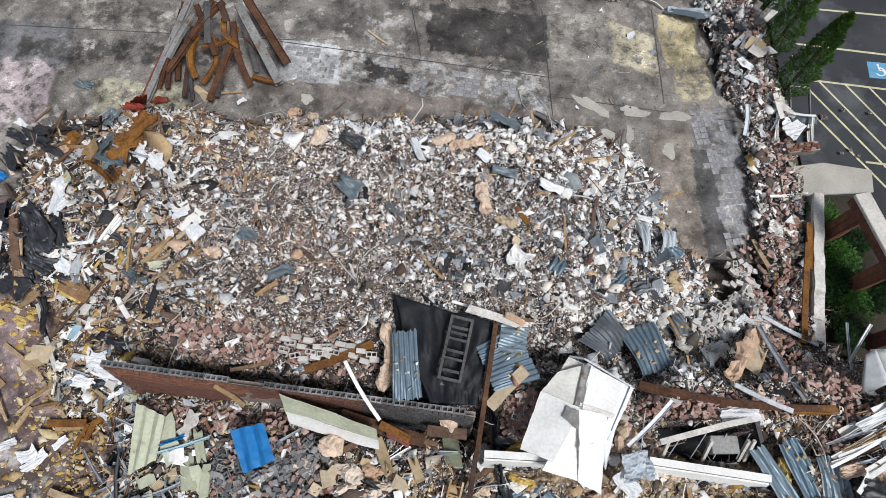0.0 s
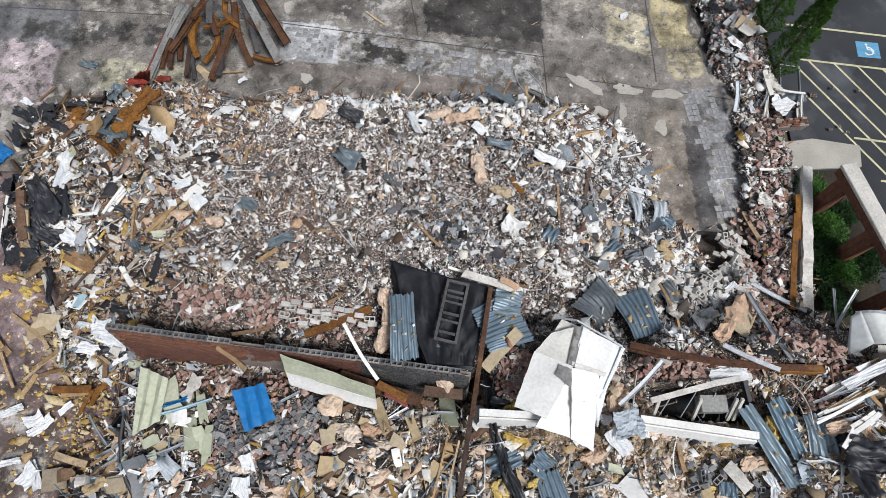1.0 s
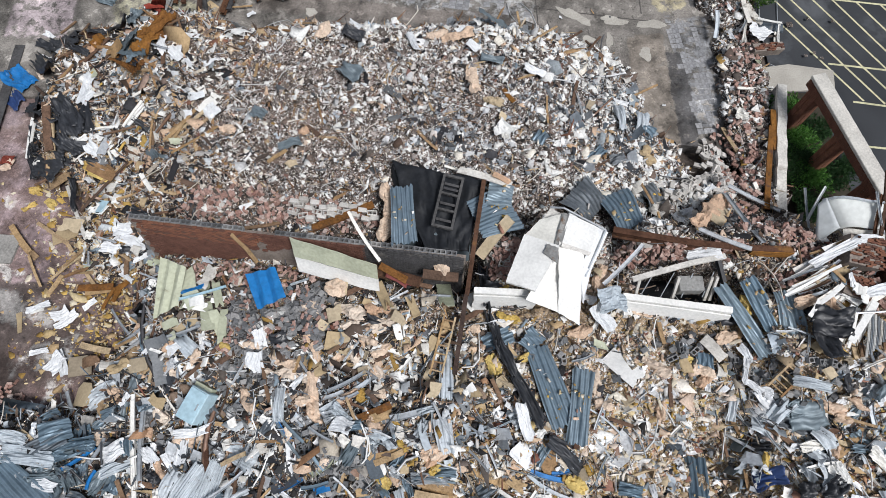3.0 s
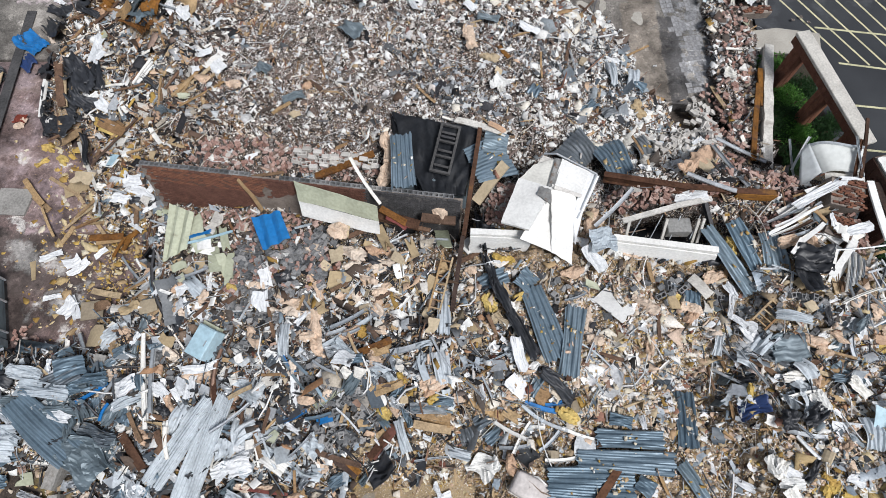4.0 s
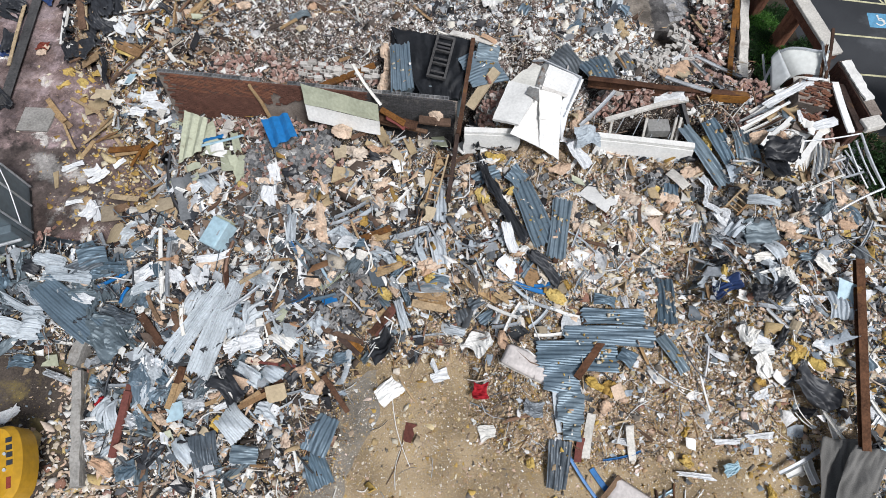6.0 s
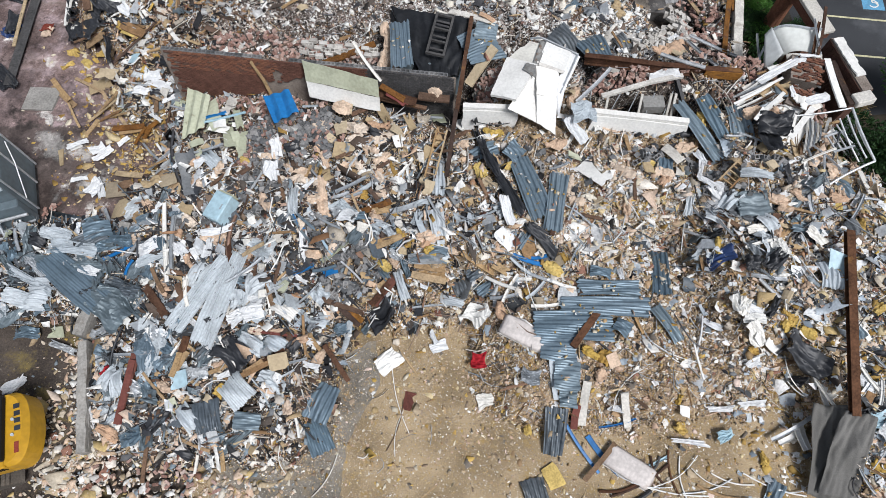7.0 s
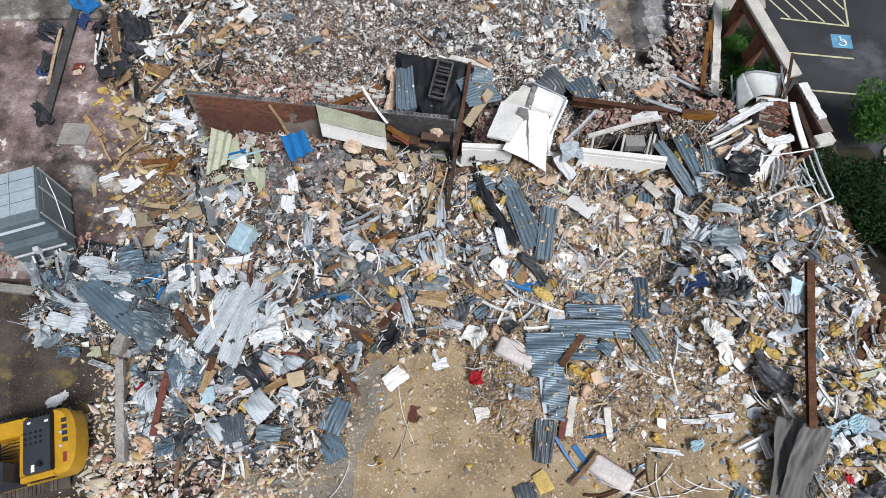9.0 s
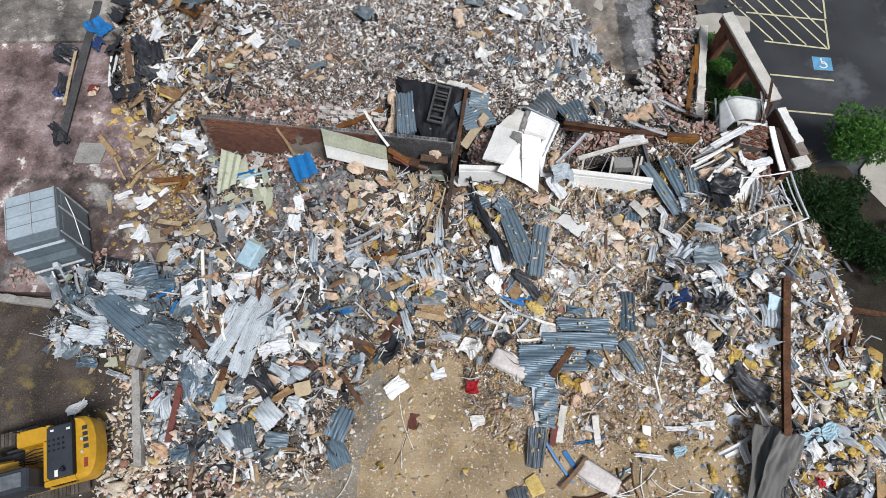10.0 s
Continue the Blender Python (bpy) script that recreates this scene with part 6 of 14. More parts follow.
steel_beam((-9.30, 20.15, 0.90), (-8.49, 19.39, 0.60), "rust", 0.2, 0.14, 0, where="in a pile of salvaged steel", flat=True)
tube((-13.67, 18.56, -0.14), (-14.02, 17.09, -0.19), 0.09, "white", 0)

# planks and timbers
plank((-7.39, -10.10, 1.25), (-5.89, -9.37, 1.33), 0.2, "wood", 0.05, sag=0.02)
plank((-9.92, -10.05, 1.32), (-9.74, -9.10, 1.29), 0.22, "wood", 0.07, sag=0.02)
plank((-13.56, 7.74, 1.17), (-15.29, 5.39, 0.98), 0.1, "char", 0.05, sag=0.02)
plank((-0.67, -6.06, 1.64), (0.73, -6.29, 1.41), 0.3, "wood", 0.07, sag=0.02)
plank((15.58, 9.52, 1.03), (14.33, 5.19, 1.29), 0.24, "orange", 0.07, sag=0.02)
plank((-3.61, 21.50, -0.05), (-2.58, 20.63, -0.06), 0.1, "wood", 0.05, sag=0.02)
plank((-7.72, 10.86, 3.09), (-7.80, 11.78, 2.78), 0.12, "wood", 0.05, sag=0.02)
plank((-16.39, 3.17, -0.24), (-14.82, 3.61, 0.97), 0.14, "wood", 0.05, sag=0.02)
plank((-16.61, 2.06, -0.24), (-16.21, 2.92, -0.23), 0.2, "wood", 0.05, sag=0.02)
plank((-16.11, 4.27, 0.12), (-17.88, 5.43, -0.24), 0.16, "wood", 0.05, sag=0.02)
plank((-14.45, 2.75, 0.51), (-15.75, 3.01, -0.22), 0.12, "wood", 0.05, sag=0.02)
plank((-0.26, 3.81, 2.68), (0.10, 3.05, 1.89), 0.3, "wood", 0.07, sag=0.02)
plank((7.51, -10.84, 1.22), (7.77, -12.00, 0.18), 0.3, "plaster", 0.07, sag=0.02)
plank((-16.26, 4.49, 0.08), (-14.40, 2.09, -0.21), 0.16, "wood", 0.05, sag=0.02)
plank((-14.74, 2.98, 0.44), (-16.11, 2.84, -0.24), 0.12, "wood", 0.05, sag=0.02)
plank((-11.37, 3.65, 1.06), (-9.98, 0.86, 1.97), 0.14, "char", 0.05, sag=0.02)

# studs, strips and pipes
stud((-9.98, -6.05, 1.29), (-9.69, -7.21, 1.37), 0.14, "white", 0.06)
stud((-5.44, 1.44, 2.67), (-3.59, 3.11, 0.75), 0.08, "pale", 0.06)
stud((14.10, -5.15, 2.70), (12.65, -5.43, 2.57), 0.12, "white", 0.06)
stud((19.73, 1.86, 0.40), (20.17, -0.72, 0.40), 0.1, "galv", 0.06)
stud((13.80, -7.58, 2.48), (13.99, -8.62, 2.02), 0.1, "white", 0.06)
stud((5.27, -11.79, 0.40), (6.49, -13.68, 0.07), 0.12, "blueplastic", 0.06)
stud((6.65, -12.00, 0.17), (8.08, -11.70, 0.40), 0.08, "blueplastic", 0.06)
stud((6.18, -12.30, 0.09), (7.26, -13.73, 0.07), 0.22, "blueplastic", 0.06)
stud((7.36, -13.79, 0.05), (9.23, -13.08, 0.05), 0.1, "sky", 0.06)
stud((-5.77, -3.35, 2.30), (-4.73, -4.84, 2.08), 0.1, "plain", 0.06)
stud((-5.66, -3.45, 2.28), (-4.98, -4.30, 2.10), 0.1, "blueplastic", 0.06)
stud((-12.27, -5.18, 1.35), (-12.46, -5.83, 1.36), 0.1, "blueplastic", 0.06)
stud((-8.06, -3.16, 1.32), (-7.73, -2.31, 1.61), 0.06, "char", 0.06)
stud((20.15, -10.29, 1.71), (20.05, -11.30, 1.82), 0.2, "green", 0.06)
stud((16.24, 22.39, 0.60), (13.91, 19.77, 0.41), 0.3, "greysteel", 0.06)
stud((17.38, 23.21, -0.48), (14.31, 19.64, 0.99), 0.2, "greysteel", 0.06)
stud((14.21, 15.16, 0.39), (14.36, 16.54, 0.85), 0.2, "pale", 0.06)
stud((17.97, 16.34, -0.49), (17.71, 15.15, -0.48), 0.12, "white", 0.06)
stud((5.64, 15.20, 0.78), (4.55, 16.67, -0.06), 0.25, "greysteel", 0.06)
stud((-8.22, -6.32, 1.58), (-6.83, -5.27, 1.65), 0.1, "galv", 0.06)

# rusty rods and tangled strips at the front edge
tube((6.84, -14.50, 0.07), (9.17, -13.39, 0.07), 0.05, "rust", 0.15)
tube((6.42, -14.30, 0.05), (7.99, -14.01, 0.06), 0.06, "rust", 0.15)
tube((8.55, -13.07, 0.06), (8.96, -14.12, 0.05), 0.05, "rust", 0.15)
tube((9.26, -12.86, 0.06), (9.44, -14.52, 0.05), 0.04, "rust", 0.15)
tube((7.77, -14.00, 0.05), (10.52, -14.53, 0.06), 0.03, "white", 0.15)
tube((9.67, -13.08, 0.06), (9.73, -14.73, 0.06), 0.03, "white", 0.15)
tube((8.25, -13.69, 0.06), (8.89, -13.08, 0.05), 0.05, "darksteel", 0.15)
tube((10.15, -14.13, 0.06), (12.02, -14.65, 0.06), 0.06, "wood", 0.15)
tube((10.78, -13.72, 0.05), (12.34, -14.15, 0.05), 0.03, "white", 0.15)
tube((9.56, -14.42, 0.06), (11.50, -13.94, 0.07), 0.03, "galv", 0.15)
tube((7.04, -14.70, 0.06), (8.38, -14.31, 0.07), 0.08, "black", 0.15)
tube((11.99, -13.73, 0.06), (14.21, -14.57, 0.06), 0.03, "white", 0.15)
tube((-1.51, -9.41, 0.06), (-0.78, -12.13, 0.05), 0.015, "white", 0.15)
tube((-1.02, -11.25, 0.05), (-1.32, -12.98, 0.06), 0.015, "white", 0.15)
tube((-5.66, -12.57, 0.63), (-5.43, -13.58, 0.29), 0.015, "white", 0.15)
tube((-4.44, -14.40, 0.06), (-3.55, -12.86, 0.07), 0.025, "plaster", 0.15)
tube((-2.77, -12.97, 0.05), (-2.33, -12.77, 0.06), 0.02, "white", 0.15)
tube((-1.66, -12.77, 0.05), (-1.02, -10.80, 0.06), 0.015, "char", 0.15)
tube((8.73, -8.87, 1.37), (10.63, -9.78, 1.35), 0.02, "white", 0.15)
tube((3.95, -5.47, 1.46), (4.51, -7.89, 1.33), 0.02, "white", 0.15)

# torn trim round the collapsed corner
stud((19.35, 6.25, 1.60), (18.70, 5.13, 1.30), 0.12, "rust", 0.03)

# boards
panel("leaning_panel", ((-5.28, 2.89, 4.00), (-2.01, 1.73, 4.05), (-2.02, 1.17, 2.60), (-5.17, 2.04, 2.50)), (("green_sheet", 0.0, 0.52, "green"), ("white_band", 0.54, 0.97, "white")), 0.06, "pale green and white wall panel leaning by the brick wall", "board")
panel("tarpaulin", ((-7.10, 1.77, 2.85), (-5.97, 1.99, 3.05), (-5.42, 0.76, 3.20), (-6.49, 0.37, 2.90)), (("sheet", 0.0, 1.0, "blueplastic"),), 0.32, "bright blue folded plastic sheet lying on grey blocks", "tarpaulin")
panel("wallboard", ((-10.75, 2.77, 2.24), (-9.69, 2.30, 2.29), (-9.90, 0.82, 2.02), (-10.86, 0.36, 1.80)), (("green_sheet", 0.0, 1.0, "green"),), 0.3, "pale green wallboard folded lengthwise below the wall", "board")
slab_board("board", (-13.30, 8.36, 1.54), (-13.38, 7.75, 1.15), 0.5, "plaster", 185, 0.03, "loose broken board among the rubble", "board", 0.06, "loose boards")
slab_board("board", (-14.31, -2.25, 0.02), (-13.29, -2.41, 0.72), 1.0, "tan", 189, 0.03, "brown board in yellow insulation", "board", 0.06, "loose boards")
slab_board("board", (-15.70, 4.46, 0.80), (-15.58, 5.18, 0.84), 1.0, "tan", 190, 0.03, "brown board beside the red floor", "board", 0.06, "loose boards")
slab_board("board", (11.45, 2.46, 3.61), (12.23, 2.65, 2.70), 0.7, "tan", 199, 0.03, "loose broken board among the rubble", "board", 0.06, "loose boards")
slab_board("board", (10.06, -0.65, 2.54), (10.76, -1.63, 2.61), 0.5, "plaster", 201, 0.03, "dirty board beside corrugated sheets", "board", 0.06, "loose boards")
slab_board("board", (7.10, -9.31, 1.34), (7.29, -9.88, 1.41), 0.5, "batt", 203, 0.03, "loose broken board among the rubble", "board", 0.06, "loose boards")
slab_board("board", (-9.99, -10.26, 1.31), (-9.24, -10.06, 1.35), 0.7, "sky", 205, 0.03, "pale grey-blue board in scrap metal", "board", 0.06, "loose boards")
slab_board("board", (19.17, -13.88, 1.47), (21.56, -14.35, -0.20), 1.6, "wood", 207, 0.03, "large plywood sheet at the edge of the rubble", "board", 0.06, "loose boards")
slab_board("board", (-5.91, -9.19, 1.31), (-5.73, -9.87, 1.35), 0.8, "tan", 209, 0.03, "loose broken board among the rubble", "board", 0.06, "loose boards")
slab_board("board", (14.83, 18.88, 1.31), (15.73, 19.97, 1.00), 0.8, "plaster", 216, 0.03, "white board on block rubble", "board", 0.06, "loose boards")

# cloths, membranes and films
crumpled("tarpaulin", (15.42, -11.45, 1.25), (14.62, -14.75, 0.41), 1.53, "grey", 0.20, 1053, 24, "dark grey tarpaulin hanging in folds over rubble", "tarpaulin", True, 0.012, 0.07, "")
crumpled("tarpaulin", (16.03, -11.83, 1.77), (15.04, -14.71, 0.69), 1.16, "grey", 0.20, 1054, 24, "dark grey tarpaulin hanging in folds over rubble", "tarpaulin", True, 0.012, 0.07, "")
crumpled("membrane", (-18.19, 8.14, 0.31), (-16.48, 7.71, 1.22), 1.8, "black", 0.4, 230, 16, "heap of black plastic sheeting", "membrane", True, 0.012, 0.22, "")
crumpled("plastic_crate", (-21.09, 12.54, -0.24), (-20.12, 11.70, -0.13), 0.8, "navy", 0.2, 234, 16, "crushed navy blue plastic crate", "crate", True, 0.012, 0.22, "")
crumpled("plastic_film", (11.70, -2.66, 2.67), (12.50, -3.70, 2.53), 0.5, "film", 0.15, 242, 16, "curled strip of white film", "plastic film", False, 0.012, 0.22, "")
crumpled("plastic_film", (2.86, -4.55, 2.52), (3.49, -5.05, 2.14), 0.9, "film", 0.12, 246, 16, "white film beside a tan board", "plastic film", False, 0.012, 0.22, "")
crumpled("yellow_crate", (-8.17, -10.46, 1.09), (-7.82, -10.68, 1.07), 0.5, "foam", 0.15, 250, 16, "small yellow plastic crate in scrap", "crate", True, 0.012, 0.22, "")
crumpled("steel_plate", (-14.86, 17.06, -0.23), (-12.35, 14.87, 2.74), 0.6, "redoxide", 0.2, 251, 16, "bright red crumpled steel plates by the steel pile", "steel plate", True, 0.012, 0.22, "")
crumpled("membrane", (2.20, 14.16, 3.04), (3.73, 14.91, 1.44), 0.8, "plain", 0.2, 255, 16, "grey crumpled membrane at the heap edge", "membrane", True, 0.012, 0.22, "")
crumpled("membrane", (-22.85, 11.26, -0.24), (-21.55, 10.82, -0.24), 1.3, "black", 0.3, 259, 16, "black plastic beside a charred beam", "membrane", True, 0.012, 0.22, "")
crumpled("membrane", (-22.33, 8.67, -0.24), (-21.44, 8.45, -0.23), 0.8, "navy", 0.2, 260, 16, "dark plastic beside a charred beam", "membrane", True, 0.012, 0.22, "")
crumpled("membrane", (-21.63, 5.68, -0.24), (-21.09, 4.72, -0.23), 0.6, "black", 0.2, 261, 16, "black plastic scrap on the slab", "membrane", True, 0.012, 0.22, "")
crumpled("plastic_film", (-17.43, -10.28, -0.25), (-16.59, -9.76, -0.24), 0.5, "film", 0.15, 263, 16, "twisted loop of white film on mud", "plastic film", False, 0.012, 0.22, "")

# rusted and black sheets at the far corner of the heap
slab_board("board", (-15.96, 15.51, 0.87), (-15.79, 14.44, 1.49), 0.5, "char", 268, 0.03, "dark charred board on the heap", "board", 0.14, "far corner scrap")
slab_board("sheet_scrap", (-17.14, 14.81, 1.47), (-15.99, 14.32, 1.54), 0.5, "rust", 269, 0.03, "rusty scrap of sheet on the heap", "board", 0.14, "far corner scrap")
crumpled("membrane", (-19.82, 15.36, -0.14), (-16.44, 13.50, 1.72), 0.9, "black", 0.4, 273, 16, "draped black plastic sheeting on the heap", "membrane", True, 0.012, 0.22, "")
crumpled("membrane", (-20.12, 14.43, -0.14), (-17.62, 12.64, 1.48), 0.9, "black", 0.4, 274, 16, "draped black plastic sheeting on the heap", "membrane", True, 0.012, 0.22, "")
plank((-14.75, 14.69, 1.65), (-15.47, 13.03, 1.54), 0.12, "char", 0.05, sag=0.02)
plank((-12.78, 13.54, 3.24), (-15.21, 14.29, 1.58), 0.1, "wood", 0.05, sag=0.02)
plank((-17.61, 13.09, 1.67), (-16.06, 13.93, 1.70), 0.12, "char", 0.05, sag=0.02)
plank((-16.79, 12.68, 1.66), (-17.59, 11.04, 1.68), 0.12, "wood", 0.05, sag=0.02)
plank((-16.13, 12.97, 1.64), (-15.27, 11.95, 1.49), 0.16, "char", 0.05, sag=0.02)
plank((-19.55, 12.67, 0.06), (-16.91, 10.24, 1.70), 0.14, "char", 0.05, sag=0.02)
plank((-15.47, 11.92, 1.55), (-16.22, 11.08, 1.60), 0.1, "char", 0.05, sag=0.02)
plank((-11.97, 13.55, 3.23), (-11.35, 14.24, 3.03), 0.12, "char", 0.05, sag=0.02)

# black ribbon, roof frame, far edge
stud((0.50, 6.29, 3.22), (3.38, 5.62, 2.52), 0.1, "white", 0.0)
stud((2.08, 5.71, 2.55), (3.34, 5.20, 2.13), 0.1, "white", 0.0)
stud((2.61, 5.92, 2.58), (2.43, 5.46, 2.08), 0.07, "white", 0.0)
steel_beam((16.47, 23.12, 0.25), (13.93, 19.70, 0.47), "greysteel", 0.32, 0.2, 0, where="over brick rubble")
steel_beam((17.02, 22.97, 0.02), (14.50, 19.52, 1.00), "greysteel", 0.22, 0.16, 0.1, where="over brick rubble")
slab_board("board", (14.92, 19.38, 1.02), (15.53, 20.12, 1.00), 0.9, "tan", 282, 0.03, "dusty tan board with a white edge on brick rubble", "board", 0.06, "loose boards")
slab_board("metal_scrap", (11.46, 22.92, -0.05), (13.46, 21.71, 0.69), 0.45, "plain", 283, 0.03, "long slate blue coping strip at the slab edge", "board", 0.06, "loose boards")

# insulation batts
batt((-6.25, -1.71, 1.91), (-4.59, -2.07, 2.18), 0.42, "batt", 287)
batt((-4.03, 1.38, 2.78), (-3.33, 1.11, 2.79), 0.49, "batt", 291)
batt((9.59, -1.80, 2.41), (10.31, -2.16, 2.42), 0.42, "batt", 297)
batt((4.91, 1.31, 2.87), (5.67, 2.59, 3.01), 0.42, "batt", 298)
batt((6.30, 1.75, 2.99), (6.81, 1.50, 2.67), 0.49, "batt", 299)
batt((6.56, 2.02, 2.96), (6.17, 1.10, 2.77), 0.35, "batt", 300)
batt((5.09, -0.48, 2.33), (6.03, -0.34, 2.27), 0.35, "batt", 301)
batt((-7.31, -2.28, 1.50), (-6.51, -3.26, 2.03), 0.35, "batt", 302)
batt((-12.62, -1.63, 1.09), (-11.96, -1.09, 0.96), 0.42, "tan", 304)
batt((-2.32, -3.47, 2.17), (-1.86, -4.13, 2.10), 0.35, "batt", 306)
batt((-10.07, -1.53, 1.44), (-9.71, -1.74, 1.38), 0.42, "batt", 308)
batt((6.88, -9.72, 1.17), (7.15, -9.27, 1.19), 0.49, "foam", 315)
batt((6.63, -9.94, 1.17), (6.83, -10.27, 1.11), 0.42, "batt", 316)
batt((5.99, -7.90, 1.20), (6.44, -7.69, 1.18), 0.35, "foam", 317)
batt((-19.66, 8.63, -0.19), (-20.18, 8.15, -0.24), 0.35, "batt", 320)
batt((1.82, 13.15, 3.16), (0.45, 13.15, 2.71), 0.63, "batt", 323)
batt((-5.09, 12.92, 3.07), (-4.71, 13.93, 2.95), 0.42, "batt", 325)
batt((1.69, 11.18, 3.03), (1.91, 9.82, 3.24), 0.49, "batt", 326)
batt((18.39, -12.70, 1.44), (19.45, -12.24, 1.55), 0.42, "foam", 327)
batt((17.52, -12.21, 1.41), (17.89, -12.69, 1.43), 0.35, "foam", 328)
batt((17.57, -9.96, 1.41), (18.34, -10.21, 1.32), 0.35, "foam", 329)
batt((20.48, -8.70, 1.50), (20.57, -9.36, 1.48), 0.42, "foam", 330)
batt((18.92, -10.74, 1.42), (19.59, -11.01, 1.48), 0.35, "foam", 331)
batt((11.81, 0.85, 2.64), (11.83, 0.03, 2.77), 0.28, "foam", 332)
batt((13.62, -8.57, 2.08), (14.27, -8.37, 2.09), 0.42, "foam", 336)
batt((15.09, -6.24, 2.36), (15.21, -6.45, 2.42), 0.42, "batt", 337)
batt((6.07, -9.10, 1.24), (6.65, -9.49, 1.22), 0.35, "foam", 338)
batt((-12.60, -11.86, 0.95), (-11.89, -12.33, 0.65), 0.35, "batt", 339)
batt((9.08, 7.77, 2.04), (9.48, 7.13, 1.78), 0.42, "tan", 343)
batt((9.34, 5.36, 1.30), (9.79, 4.91, 1.29), 0.49, "plaster", 344)

# more corrugated sheets of each heap
corrugated((0.51, -0.97, 2.08), (0.49, -2.94, 2.46), 0.50, "pale", 0.1, 453)
corrugated((1.90, -0.83, 2.11), (3.05, -0.37, 2.17), 0.64, "blue", 0.08, 454)
corrugated((-2.62, -4.06, 2.21), (-2.44, -4.22, 2.23), 0.44, "pale", 0.08, 455)
corrugated((2.18, 5.00, 3.45), (3.18, 4.78, 3.30), 1.02, "blue", 0.06, 457)
corrugated((-1.20, 5.09, 3.85), (-1.03, 2.63, 3.70), 0.96, "blue", 0.12, 461, where="hanging over the broken wall")
corrugated((3.89, -0.86, 2.14), (4.82, -3.92, 2.22), 0.94, "blue", 0.06, 467)
corrugated((5.64, -1.75, 2.22), (5.08, -4.52, 2.27), 0.82, "blue", 0.05, 468)
corrugated((2.80, -3.73, 2.41), (3.45, -3.35, 2.23), 0.65, "pale", 0.1, 469)
corrugated((5.82, 5.66, 2.43), (6.83, 4.69, 1.90), 1.60, "dark", 0.25, 474)
corrugated((7.56, 5.67, 2.00), (8.09, 3.85, 2.40), 1.38, "blue", 0.15, 475)
corrugated((9.14, 6.17, 1.63), (9.64, 5.44, 1.33), 0.71, "dark", 0.15, 476)
corrugated((10.83, 1.26, 3.05), (12.39, -1.49, 2.60), 0.59, "blue", 0.05, 481)
corrugated((11.89, 1.48, 3.10), (12.72, -0.50, 2.80), 0.70, "blue", 0.06, 482)
corrugated((13.17, 0.96, 3.10), (13.41, -0.82, 2.90), 0.87, "blue", 0.1, 483)
corrugated((-8.38, -4.99, 1.21), (-10.29, -8.20, 1.21), 0.79, "pale", 0.10, 831, pitch=0.11)
corrugated((-7.88, -4.78, 1.22), (-9.05, -8.87, 1.20), 0.89, "pale", 0.12, 832, pitch=0.11)
corrugated((-9.37, -5.15, 0.99), (-9.84, -6.35, 1.01), 0.63, "pale", 0.2, 533)
corrugated((-15.9, -5.0, 1.5), (-13.2, -7.1, 1.35), 1.15, "blue", 0.12, 534)
corrugated((-14.49, -4.03, 1.59), (-13.49, -3.64, 1.26), 0.84, "blue", 0.15, 537)
corrugated((-16.40, -6.46, 1.22), (-15.44, -6.48, 1.31), 1.20, "pale", 0.2, 539)
corrugated((-7.37, -4.42, 1.14), (-6.58, -5.08, 1.34), 0.76, "pale", 0.12, 541)
corrugated((-11.26, -8.33, 0.99), (-11.14, -9.62, 0.92), 0.89, "blue", 0.12, 542)
corrugated((-6.19, -6.96, 1.12), (-5.35, -7.58, 1.02), 0.78, "white", 0.15, 545)
corrugated((-6.46, -8.44, 1.05), (-5.68, -8.97, 1.04), 0.60, "pale", 0.15, 547)
corrugated((-0.57, -4.22, 2.33), (-0.20, -3.59, 2.42), 0.39, "pale", 0.2, 561)
corrugated((-0.57, -3.38, 2.47), (0.08, -3.19, 2.41), 0.26, "pale", 0.2, 562)
corrugated((6.04, -6.58, 1.39), (8.65, -6.73, 1.43), 0.72, "blue", 0.05, 565)
corrugated((5.22, -7.30, 1.32), (8.92, -7.58, 1.63), 0.81, "blue", 0.08, 566)
corrugated((9.03, -7.49, 1.55), (9.86, -8.95, 1.46), 0.51, "blue", 0.15, 567)
corrugated((4.14, -8.11, 1.39), (7.41, -8.29, 1.36), 1.11, "blue", 0.08, 568)
corrugated((9.85, -4.80, 0.71), (9.47, -7.04, 1.49), 0.83, "blue", 0.05, 569)
corrugated((7.42, -8.10, 1.40), (7.99, -8.50, 1.40), 0.64, "blue", 0.1, 570)
corrugated((4.39, -8.87, 1.32), (5.86, -9.02, 1.35), 1.32, "blue", 0.06, 571)
corrugated((4.84, -10.10, 1.32), (5.89, -10.22, 1.28), 1.11, "blue", 0.06, 572)
corrugated((5.02, -10.96, 1.04), (5.75, -11.01, 0.95), 0.76, "blue", 0.05, 573)
corrugated((4.97, -11.26, 0.83), (4.75, -13.06, 0.12), 0.82, "dark", 0.06, 574)
corrugated((-3.92, -10.23, 0.40), (-4.54, -11.67, 0.49), 1.04, "blue", 0.12, 575)
corrugated((-4.56, -11.62, 0.41), (-4.04, -12.86, 0.17), 0.89, "blue", 0.05, 576)
corrugated((4.33, 7.47, 3.06), (4.76, 8.10, 2.88), 0.58, "blue", 0.1, 603)

